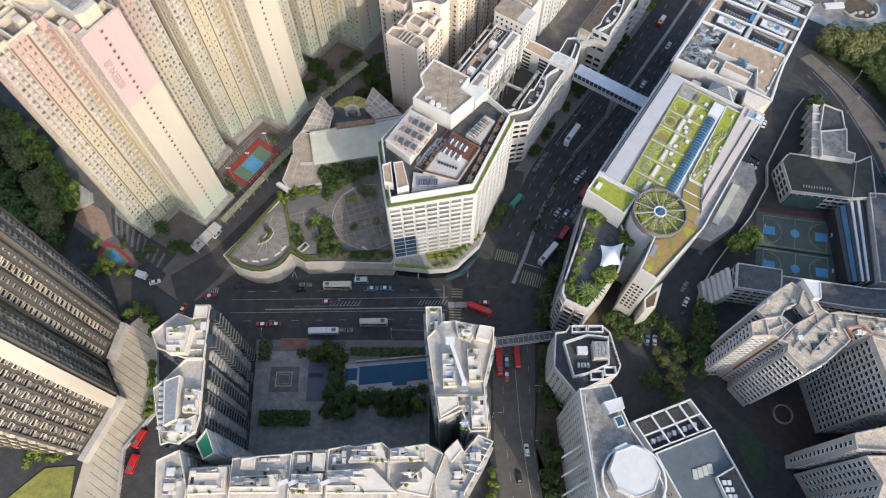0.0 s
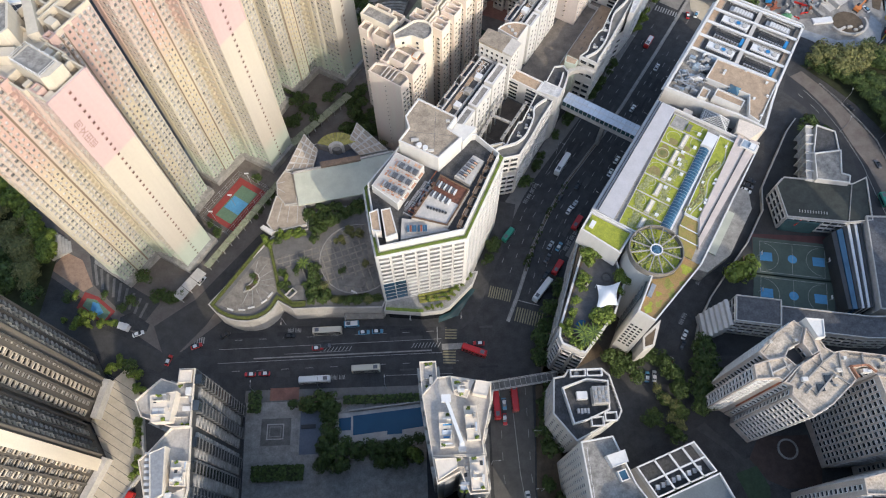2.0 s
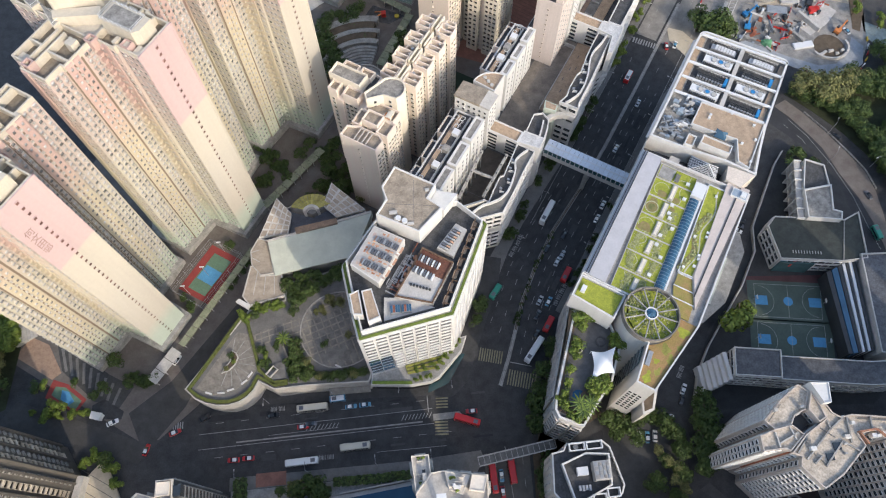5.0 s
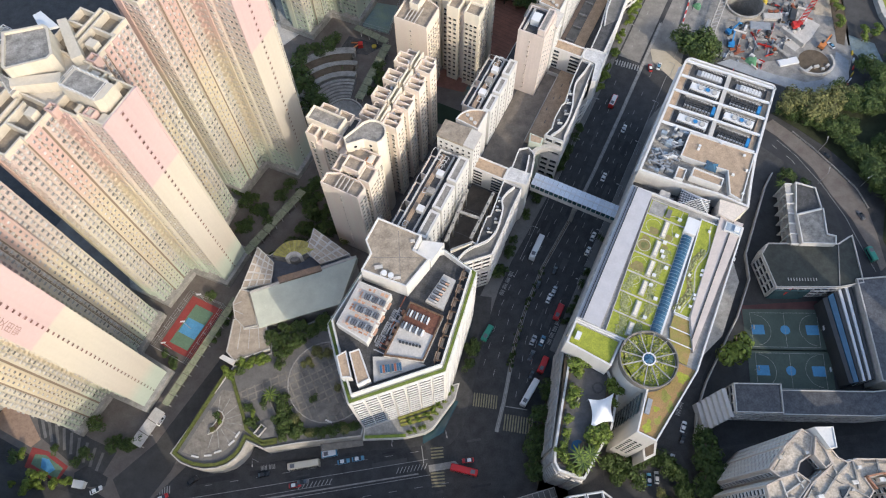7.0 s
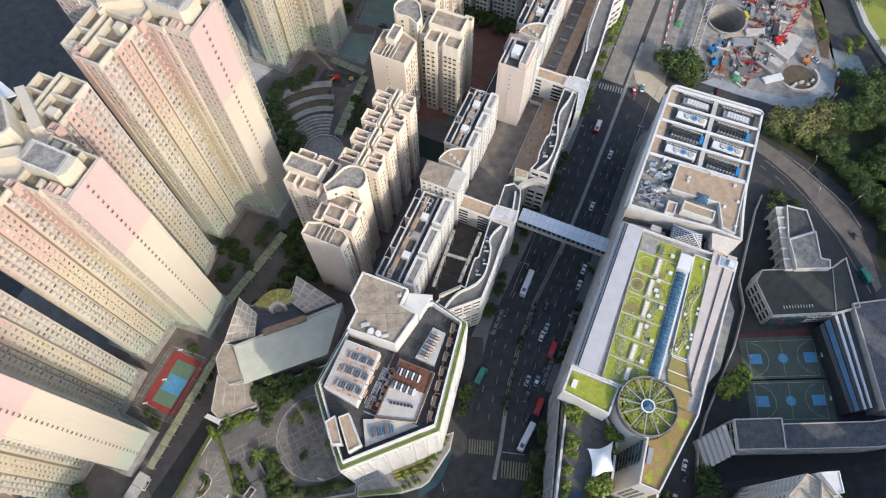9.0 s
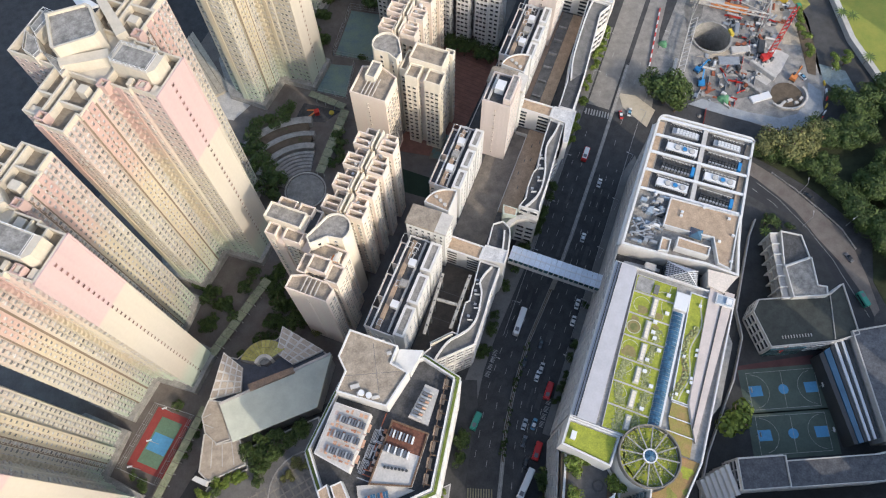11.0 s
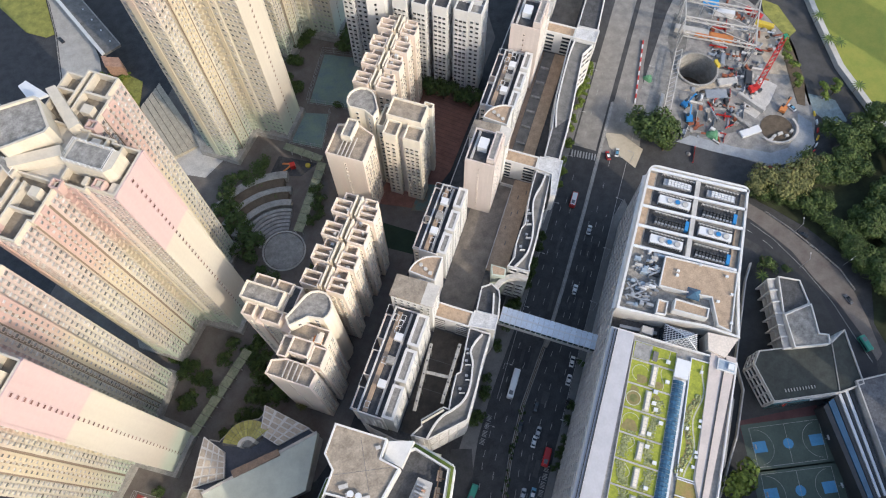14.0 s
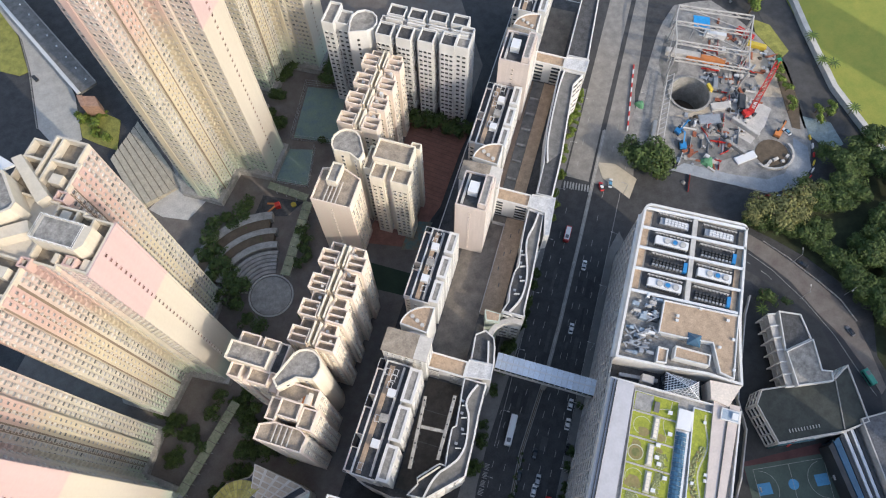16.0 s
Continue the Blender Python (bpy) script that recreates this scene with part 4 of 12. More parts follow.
# rotunda
RINGCONC = mat("brown_grey_concrete", (0.215, 0.20, 0.18), 0.85, vary=0.3, patch=2)
RC = (0.6, 137.2)
ap("rotunda_drum", Geo().cyl(*RC, 0, 44.4, 9.2, 48), WHITE, mall, "white drum")
wheel = ap("rotunda_bed", Geo().cyl(*RC, 44.4, 44.9, 8.7, 40), LAWN, mall, "planted disc")
ring_out = arc(*RC, 9.5, 0, 360, 48)[:-1]
ap("rotunda_ring", Geo().rim(ring_out, 43.6, 46.6, 0.42), RINGCONC, mall)
for k in range(12):
    t = radians(30 * k + 8)
    ap("spoke", Geo().bar((RC[0] + 1.9 * math.cos(t), RC[1] + 1.9 * math.sin(t), 46.0), (RC[0] + 9.0 * math.cos(t), RC[1] + 9.0 * math.sin(t), 46.0), 0.34, 0.5), CONC, mall)
ap("hub_ring", Geo().rim(arc(*RC, 2.2, 0, 360, 24)[:-1], 45.6, 46.6, 0.4), WHITE_CLEAN, mall)
ap("hub_post", Geo().cyl(*RC, 44.9, 46.0, 1.8, 16), GLASS, mall)
for k in range(8):
    t0, t1 = radians(45 * k + 2), radians(45 * k + 43)
    g = Geo()
    g.face([(*RC, 47.0), (RC[0] + 1.8 * math.cos(t0), RC[1] + 1.8 * math.sin(t0), 46.3), (RC[0] + 1.8 * math.cos(t1), RC[1] + 1.8 * math.sin(t1), 46.3)])
    ap("hub_pane", g, GLASS_BLUE, mall)
g = Geo()
for k in range(700):
    t, r = rnd.uniform(0, 6.283), rnd.uniform(2.6, 8.4)
    sec = int((math.degrees(t) - 8) % 360 / 30)
    if sec % 4 == 3 and rnd.random() < 0.8:
        continue
    s = rnd.uniform(0.15, 0.45)
    g.cyl(RC[0] + r * math.cos(t), RC[1] + r * math.sin(t), 44.9, 44.9 + s, s, 5, 0, s * 0.4)
part("sedum", g, SEDUM, wheel, "sage ground cover", kind="stuff")
# S tip roof
tip = [(9.9, 140.8), (9.6, 133), (6.6, 129.2), (3.9, 127.2), (5.5, 114.8), (10.9, 114.7), (15.7, 140.8)]
ap("planted_roof", Geo().prism(tip, SZ + 0.05, SZ + 0.6), MEADOW, mall, "browned roof meadow")
for k, (cu, cv, r) in enumerate(((12.6, 136.5, 2.2), (9.4, 128.6, 1.9), (12.0, 126.0, 1.5), (7.4, 117.2, 1.6), (9.8, 120.4, 1.2), (13.4, 131.2, 1.0), (8.2, 123.4, 1.1))):
    ring = [(cu + r * (0.75 + 0.3 * math.sin(3 * a + k) + 0.12 * math.sin(7 * a)) * math.cos(a), cv + 1.5 * r * (0.75 + 0.25 * math.cos(2 * a + k)) * math.sin(a)) for a in np.linspace(0, 2 * math.pi, 22)[:-1]]
    ap("lawn_patch", Geo().prism(ring, SZ + 0.6, SZ + 0.63), GRASS if k % 3 else LAWN, mall, "green tufts in the browned meadow")
ap("roof_light", Geo().bar((5.4, 125.6, SZ + 0.6), (5.8, 120.6, SZ + 0.6), 1.5, 0.9), METAL, mall)
PORT = Geo().box(-0.55, -0.02, 0, 0.55, 0.1, 1.1).mesh("porthole", [GLASS])
for k in range(8):
    for j in range(3):
        part("porthole", PORT, None, mall, "", OFF[mall.name] @ pose(6.0 + 1.7 * j, 113.93, 13 + 2.7 * k, 0, 0, 180))
# dark stepped curtain wall in the shade between the drum and the tip
for k in range(6):
    a, b = Vector((3.3, 127.6)).lerp(Vector((4.7, 114.6)), k / 6), Vector((3.3, 127.6)).lerp(Vector((4.7, 114.6)), (k + 0.93) / 6)
    if k < 3:
        ap("curtain_pane", Geo().bar((a.x - 0.25, a.y, 2), (b.x - 0.25, b.y, 2), 0.2, 39), GLASS_TEAL, mall, "dark blue-green curtain glass")
for k in range(9):
    ap("curtain_band", Geo().bar((2.9, 127.8, 4 + 4.4 * k), (3.8, 120.8, 4 + 4.4 * k), 0.5, 0.3), CONC, mall)
ap("annex", Geo().prism([(12.2, 116.5), (14.4, 112), (17.2, 115.5), (15.0, 126)], 0, 22), OFFWHITE, mall)
ap("annex_deck", Geo().prism([(12.9, 116.5), (14.4, 113.4), (16.4, 115.7), (14.8, 122)], 22, 22.1), SOIL, mall)

# garden terrace wing
terrace = gthing("terrace_wing", -13, 118, "lower white wing with roof garden and membrane canopy", "commercial building")
TZ = 32.0
tw = [(-11.5, 94.6), (-3.0, 95.8), (-0.6, 114.5), (-2.6, 126.4), (-7.0, 131.0), (-9.0, 133), (-9.0, 139.9), (-25.5, 139.9), (-22.0, 130), (-15.5, 101), (-13.8, 96.4)]
ap("wall", Geo().prism(tw, 0, TZ), OFFWHITE, terrace)
parapet(terrace, tw, TZ, TZ + 1.2, 0.7, WHITE)
ap("deck", Geo().prism(inset(tw, 0.7), TZ, TZ + 0.05), mat("dark_deck_paving", (0.125, 0.123, 0.125), 0.8, vary=0.35, patch=2.5), terrace, "dark paved roof deck")
ap_repeat("window", MALL_WINDOW, shuffled(wall_grid((-25.5, 139), (-15.6, 101), 1.0, 4.05, 7, 11, 0.2, 0.3), 2), terrace, 77)
ap_repeat("window", MALL_WINDOW, wall_grid((-15.4, 101), (-13.8, 96.4), 1.0, 4.05, 7, 1, 0.2), terrace, 7)
ap_repeat("window", MALL_WINDOW, wall_grid((-13.6, 96.2), (-11.6, 94.7), 1.0, 4.05, 7, 1, 0.0), terrace, 7)
ap_repeat("window", MALL_WINDOW, wall_grid((-11.4, 94.6), (-2.5, 95.6), 1.0, 4.05, 7, 2, 0.2), terrace, 14)
for pts in ([(-23.6, 131), (-20.6, 131), (-14.2, 101.5), (-12.8, 97.4), (-15, 101.8)], [(-12.5, 97), (-3.4, 97), (-4.2, 106), (-8, 107), (-9, 101)], [(-5.0, 118.5), (-2.0, 114), (-3.6, 125.6), (-7.6, 130)]):
    ap("planter", Geo().prism(pts if sum(pts[i - 1][0] * pts[i][1] - pts[i][0] * pts[i - 1][1] for i in range(len(pts))) > 0 else pts[::-1], TZ + 0.05, TZ + 0.7), SOIL, terrace, "raised bed")
ap("round_bench", Geo().rim(arc(-15.2, 119.2, 1.5, 0, 360, 20)[:-1], TZ + 0.05, TZ + 0.55, 0.5), CONC_PALE, terrace)
ap("curved_bench", Geo().rim(arc(-9.5, 125.5, 1.9, 0, 360, 16)[:-1], TZ + 0.05, TZ + 0.6, 0.45), ROOF_DARK, terrace)
ap("pond", Geo().prism(arc(-8.6, 104.5, 2.2, 0, 360, 20)[:-1], TZ + 0.05, TZ + 0.12), WATER, terrace)
# stretched membrane: saddle between four masts
sail = gthing("membrane_canopy", -6.4, 117.5, "white tensile membrane canopy on slim masts", "canopy")
cor = [Vector((-11.2, 119.8, TZ + 3.0)), Vector((-7.2, 110.6, TZ + 3.0)), Vector((-1.4, 116.2, TZ + 4.0)), Vector((-4.6, 124.6, TZ + 4.6))]
g, N_ = Geo(), 10
grid_ = []
for i in range(N_ + 1):
    for j in range(N_ + 1):
        s, t = i / N_, j / N_
        p = cor[0] * (1 - s) * (1 - t) + cor[1] * s * (1 - t) + cor[2] * s * t + cor[3] * (1 - s) * t
        c = cor[0].lerp(cor[2], 0.5).lerp(cor[1].lerp(cor[3], 0.5), 0.5)
        pull = 0.22 * max(abs(s - 0.5), abs(t - 0.5)) * (1 - 4 * min(abs(s - 0.5), abs(t - 0.5)) ** 2) * 2
        p = p.lerp(c, pull)
        p.z += 1.3 * math.sin(math.pi * s) * math.sin(math.pi * t)
        grid_.append(p)
g.v = [tuple(p) for p in grid_]
for i in range(N_):
    for j in range(N_):
        g.f.append((i * 11 + j, (i + 1) * 11 + j, (i + 1) * 11 + j + 1, i * 11 + j + 1))
        g.m.append(0)
ap("membrane", g, TENT, sail)
for c in cor:
    ap("mast", Geo().cyl(c.x, c.y, TZ, c.z, 0.12, 8), WHITE_CLEAN, sail)


# ---------------------------------------------------------------- generic block with roof, parapet and window rows
def ccw(pts):
    a = sum(pts[i - 1][0] * pts[i][1] - pts[i][0] * pts[i - 1][1] for i in range(len(pts)))
    return list(pts) if a > 0 else list(pts)[::-1]


def rect(u0, v0, u1, v1):
    return [(u0, v0), (u1, v0), (u1, v1), (u0, v1)]


def block(th, pts, z0, z1, wall, roof=None, up=1.1, rim=0.45, name="wall", label="", rimmat=None):
    pts = ccw(pts)
    ap(name, Geo().prism(pts, z0, z1), wall, th, label)
    ap("roof", Geo().prism(inset(pts, rim), z1, z1 + 0.06), roof or ROOF_GREY, th)
    ap("parapet", Geo().rim(pts, z1, z1 + up, rim), rimmat or wall, th)
    return pts


def facade(th, pts, z0, fh, floors, spacing, template, single=0, edges=None, margin=0.5, seed=1, name="window", keep=1.0, units=0):
    pts = ccw(pts)
    res = []
    for i in range(len(pts)):
        if edges is not None and i not in edges:
            continue
        a, b = Vector(pts[i]), Vector(pts[(i + 1) % len(pts)])
        cols = int(((b - a).length - 2 * margin) / spacing + 0.3)
        if cols > 0:
            res += wall_grid(a, b, z0, fh, floors, cols, margin)
    res = shuffled(res, seed)
    res = res[:int(len(res) * keep)]
    ap_repeat(name, template, res, th, single)
    if units:
        some = [m @ Matrix.Translation((0.2, 0, -0.75)) for m in res[:int(len(res) * units)]]
        ap_repeat("cooling_unit", UNIT, some, th, 2)
    return res


UNIT = cooling_unit("cooling_box")
BLIND = mat("pane_with_blinds", (0.34, 0.35, 0.35), 0.18, vary=0.25, stain=0.1, bump=0.0, spec=0.5, per_piece=0.35)
W_HOSP = Geo().tray(-1.75, 0.55, 1.75, 3.0, 0.22, 0.35, 0.04).mesh("ribbon_window", [WHITE, BLIND])
W_HOSPB = Geo().tray(-2.05, 0.12, 2.05, 3.2, 0.06, 0.14, 0.06).mesh("blue_window", [WHITE, GLASS_BLUE])
W_FLAT = lean_window("flat_window", 1.3, 1.3, CREAM)
W_FLATW = lean_window("flat_window_white", 1.3, 1.3, WHITE)
W_PLAIN = lean_window("plain_window", 0.95, 1.35, WHITE, hood=0.12, sill=0.14, t=0.08)
W_STAIR = lean_window("small_window", 0.6, 0.9, PINKWALL, hood=0.25, t=0.06)


# ---------------------------------------------------------------- polygonal medical centre
med = wthing("medical_centre", 0, 132, "white polygonal high-rise with planted ledge and rooftop plant", "office building")
hp = [(-19.4, 111.2), (11.6, 117.0), (26.6, 148.6), (17.4, 158.4), (-10.5, 156.0), (-23.9, 138.0), (-21.3, 121.0)]
ap("wall", Geo().prism(hp, 0, 52.0), WHITE, med)
ap("ledge", Geo().rim(hp, 52.0, 52.5, 1.7), WHITE, med)
ap("hedge", Geo().rim(inset(hp, 0.35), 52.4, 53.1, 0.9), LEAF_LIGHT, med, "clipped hedge on the ledge")
hi = inset(hp, 1.7)
ap("upper_wall", Geo().prism(hi, 52.0, 53.4), WHITE, med)
ap("roof", Geo().prism(inset(hi, 0.5), 53.4, 53.46), ROOF_DARK, med)
ap("parapet", Geo().rim(hi, 53.4, 56.6, 0.45), WHITE, med)
facade(med, hp, 11.6, 3.35, 12, 4.2, W_HOSP, 70, (1, 2, 5, 6), 0.6)
south = wall_grid(hp[0], hp[1], 11.6, 3.35, 12, 7, 0.5)
ap_repeat("window", W_HOSP, [m for k, m in enumerate(south) if not (k // 7 < 5 and k % 7 < 2)], med, 84)
ap_repeat("window", W_HOSPB, [m for k, m in enumerate(south) if k // 7 < 5 and k % 7 < 2], med, 10)
# brown steel trellis inside the road-side parapet
BROWN = mat("brown_steel", (0.17, 0.105, 0.065), 0.7, vary=0.4, patch=1.5)
for k in range(16):
    a, b = Vector(hi[1]), Vector(hi[2])
    p = a.lerp(b, (k + 0.5) / 16)
    d = (b - a).normalized()
    n = Vector((-d.y, d.x))
    q = p + n * 2.4
    if k % 2 == 0:
        ap("screen_frame", Geo().bar((p.x, p.y, 55.9), (q.x, q.y, 55.9), 0.28, 0.4).box(q.x - 0.15, q.y - 0.15, 53.46, q.x + 0.15, q.y + 0.15, 56.3), BROWN, med)
for z in (54.4, 55.9):
    ap("screen_rail", Geo().bar((*(Vector(hi[1]) + Vector((-2.2, 1.2))), z), (*(Vector(hi[2]) + Vector((-2.2, 1.2))), z), 0.25, 0.35), BROWN, med)
for k in range(7):
    a, b = Vector(hi[1]) + Vector((-2.25, 1.25)), Vector(hi[2]) + Vector((-2.25, 1.25))
    p, q = a.lerp(b, (k + 0.15) / 7), a.lerp(b, (k + 0.8) / 7)
    n = Vector((-(q - p).y, (q - p).x)).normalized()
    p, q = p - n * 0.2, q - n * 0.2
    ap("screen_panel", Geo().bar((p.x, p.y, 54.9), (q.x, q.y, 54.9), 1.5, 0.12), ROOF_TAN, med, "flat tan lattice panel")
core_ = ccw([(-3.5, 168.8), (9.8, 160.3), (6.8, 155.6), (11.2, 151.6), (2.8, 143.2), (-10.8, 151.0), (-7.2, 156.4), (-8.4, 161.3)])
block(med, core_, 0, 61.6, WHITE, ROOF_WARM, 0.7, 0.5, "lift_tower", "tall white lift and stair tower")
ap("roof_joint", Geo().bar((1.2, 145.6, 61.66), (2.6, 163.0, 61.66), 0.14, 0.03), CONC_DARK, med)
ap("roof_joint", Geo().bar((-8.2, 155.2, 61.66), (8.6, 152.6, 61.66), 0.14, 0.03), CONC_DARK, med)
for x, y, w, d, h in ((-6.4, 150.6, 2.6, 1.2, 0.7), (-1.0, 146.2, 2.4, 0.9, 0.6), (-4.9, 148.2, 1.1, 1.1, 1.0), (6.0, 158.2, 1.4, 1.0, 0.6)):
    ap("roof_duct", Geo().box(x, y, 61.66, x + w, y + d, 61.66 + h), CONC_PALE, med)
for x, y in ((-3.6, 148.8), (-1.6, 147.6)):
    ap("roof_fan", Geo().cyl(x, y, 61.66, 62.9, 0.9, 14), WHITE_CLEAN, med)
ap("side_wing", Geo().prism(ccw([(11.6, 152.0), (17.0, 158.2), (9.9, 160.2), (7.2, 155.8)]), 53.4, 58.4), WHITE, med)
acw = ccw([(-20.4, 135.8), (-11.9, 149.0), (-2.2, 143.0), (-11.6, 128.2)])
ap("plant_room", Geo().prism(acw, 53.4, 58.2), WHITE, med)
ap("plant_room_roof", Geo().prism(inset(acw, 0.3), 58.2, 58.3), CONC_PALE, med, "pale roof with rust-red stains")
dirx, diry = Vector((9.7, -6.0)).normalized(), Vector((8.5, 13.2)).normalized()
PATCHES = [mat("faded_orange_screed", (0.60, 0.36, 0.24), 0.85, vary=0.3, patch=1.0), mat("pinkish_screed", (0.56, 0.44, 0.38), 0.85, vary=0.3, patch=1.0), mat("rusty_screed", (0.46, 0.22, 0.13), 0.85, vary=0.4, patch=1.0)]
pz = random.Random(21)
SLATE_METAL = mat("slate_grey_metal", (0.17, 0.18, 0.20), 0.5, metal=0.3, vary=0.3, patch=1)
for i in range(7):
    for j in range(9):
        if pz.random() < 0.55:
            q = Vector((-19.0, 135.6)) + dirx * (0.5 + 1.42 * i) + diry * (0.3 + 1.62 * j)
            p2 = q + diry * pz.uniform(0.6, 1.3)
            ap("floor_patch", Geo().bar((q.x, q.y, 58.3), (p2.x, p2.y, 58.3), pz.uniform(0.5, 1.15), 0.03), pz.choice(PATCHES), med)
for k in range(3):
    o = Vector((-18.2, 134.6)) + diry * (1.3 + 4.6 * k) + dirx * 1.2
    for j in range(9):
        q = o + dirx * (0.9 * j)
        p2 = q + diry * 1.9
        ap("condenser", Geo().bar((q.x, q.y, 58.3), (p2.x, p2.y, 58.3), 0.66, 1.1), SLATE_METAL if j % 3 else METAL, med)
    for j in (-1, 9.6):
        q = o + dirx * (0.9 * j + 0.2) - diry * 0.3
        p2 = q + diry * 2.4
        ap("plinth", Geo().bar((q.x, q.y, 58.3), (p2.x, p2.y, 58.3), 0.8, 0.25), PATCHES[0], med)
    for j in range(5):
        q = o + dirx * (1.8 * j + 0.4) - diry * 1.1
        p2 = q + dirx * 1.1
        ap("plinth", Geo().bar((q.x, q.y, 58.3), (p2.x, p2.y, 58.3), 0.5, 0.2), PATCHES[j % 3], med)
red = ccw([(3.4, 140.4), (13.2, 134.0), (5.0, 120.4), (-7.0, 124.0)])
ap("plant_deck", Geo().prism(red, 53.4, 56.0), CONC_PALE, med)
ap("deck_kerb", Geo().rim(red, 56.0, 56.5, 0.5), BROWN, med)
for k in range(2):
    for j in range(8):
        q = Vector((3.6, 138.6)) + Vector((0.86, -0.56)) * j * 0.95 - Vector((0.52, 0.85)) * (1.2 + 4.4 * k)
        p2 = q - Vector((0.52, 0.85)) * 2.2
        ap("condenser", Geo().bar((q.x, q.y, 56.0), (p2.x, p2.y, 56.0), 0.5, 1.2), WHITE_CLEAN if j % 2 else SLATE_METAL, med)
OXIDE = mat("oxide_red_deck", (0.175, 0.075, 0.05), 0.85, vary=0.45, patch=1.2)
ap("oxide_deck", Geo().prism(ccw([(3.4, 139.8), (12.6, 133.8), (9.2, 128.2), (-0.4, 134.0)]), 56.0, 56.06), OXIDE, med)
# bundles of pipes in the yard between the plant rooms
for run in range(3):
    g = Geo()
    for k in range(5):
        o = Vector((-9.8, 128.4)) + dirx * (0.55 + 0.42 * k + 0.1 * run) + diry * (4.6 * run)
        e = o + diry * (4.0 - 0.3 * k)
        f = e + dirx * (1.8 - 0.2 * k)
        z = 54.3 + 0.22 * (k % 3)
        g.bar((o.x, o.y, z), (e.x, e.y, z), 0.2, 0.2)
        g.bar((e.x, e.y, z), (f.x, f.y, z), 0.2, 0.2)
        g.box(o.x - 0.08, o.y - 0.08, 53.46, o.x + 0.08, o.y + 0.08, z)
    ap("pipe_run", g, METAL, med, "bundle of grey insulated pipes")
for k in range(6):
    q = Vector((-6.6, 128.0)) + diry * (2.3 * k) + dirx * 0.9
    p2 = q + diry * 1.3
    ap("valve_box", Geo().bar((q.x, q.y, 53.46), (p2.x, p2.y, 53.46), 0.8, 1.6), PATCHES[k % 3], med)
for j in range(7):
    q = Vector((-1.4, 127.6)) + Vector((0.86, -0.35)) * j * 1.15
    ap("small_fan", Geo().cyl(q.x, q.y, 56.0, 56.7, 0.42, 8), DARK_METAL, med)
ap("front_deck", Geo().prism(ccw([(-10.4, 124.6), (-10.9, 116.6), (5.6, 119.6), (-1.0, 123.2)]), 53.46, 54.6), CONC_PALE, med)
for k in range(2):
    g = Geo().box(-8.6 + 3.6 * k, 118.6, 54.6, -5.4 + 3.6 * k, 121.2, 55.9)
    sol = ap("solar_rack", g, METAL, med)
    for j in range(4):
        part("panel", Geo().box(-8.5 + 3.6 * k + 0.78 * j, 118.7, 55.9, -7.85 + 3.6 * k + 0.78 * j, 121.1, 56.0), RUST if j == 1 else GLASS_BLUE, sol)
neu = ccw([(8.2, 140.2), (15.4, 148.6), (19.0, 145.9), (13.4, 136.4)])
ap("plant_deck", Geo().prism(neu, 53.46, 55.2), CONC_PALE, med)
for j in range(9):
    q = Vector((9.0, 140.2)) + Vector((0.62, 0.74)) * (0.5 + j * 1.05)
    p2 = q + Vector((0.78, -0.6)) * 3.2
    ap("condenser", Geo().bar((q.x, q.y, 55.2), (p2.x, p2.y, 55.2), 0.6, 1.1), SLATE_METAL if j % 2 else METAL, med)
    q3 = p2 - Vector((0.78, -0.6)) * 1.2
    ap("fin_end", Geo().bar((q3.x, q3.y, 56.3), (p2.x, p2.y, 56.3), 0.62, 0.08), PATCHES[0] if j % 2 else CONC_PALE, med)
for pts, h in (([(-21.2, 125.4), (-18.1, 126.6), (-17.0, 118.0), (-20.2, 118.4)], 4.6), ([(-17.2, 125.8), (-13.9, 126.4), (-11.6, 116.6), (-15.6, 115.2)], 5.4)):
    block(med, pts, 53.46, 53.46 + h, WHITE, ROOF_TAN, 0.4, 0.4, "bulkhead")
rnd = random.Random(8)
for i in range(16):
    q = Vector((-10.5, 127.5)).lerp(Vector((-1, 141.5)), rnd.random()) + Vector((rnd.uniform(-0.5, 3.2), rnd.uniform(-2, 0.6)))
    L_ = rnd.uniform(1.5, 4.5)
    g = Geo().bar((q.x, q.y, 54.6), (q.x + (0.54 if i % 2 else 0.84) * L_, q.y + (0.84 if i % 2 else -0.54) * L_, 54.6), 0.3, 0.35)
    g.box(q.x - 0.12, q.y - 0.12, 53.46, q.x + 0.12, q.y + 0.12, 54.6)
    ap("pipe", g, METAL if i % 3 else RUST, med)
# planted terrace at the foot of the tower, over a glazed base
MED_T = 11.2
terr = ccw([(-19.2, 111.0), (11.4, 116.8), (14.0, 122.0), (17.4, 122.6), (15.0, 117.0), (5.6, 107.6), (2.4, 106.2), (-5.0, 105.6), (-19.9, 107.2)])
ap("terrace_base", Geo().prism(inset(terr, 1.2), 0, 8.0), GLASS, med, "dark glazed ground-floor base")
ap("terrace_wall", Geo().prism(terr, 8.0, MED_T), OFFWHITE, med)
ap("terrace_deck", Geo().prism(inset(terr, 0.4), MED_T, MED_T + 0.05), CONC, med)
ap("terrace_hedge", Geo().bar((-19.2, 107.9, MED_T), (-4.6, 106.4, MED_T), 1.0, 0.8), LEAF_LIGHT, med, "clipped hedge on the terrace edge")
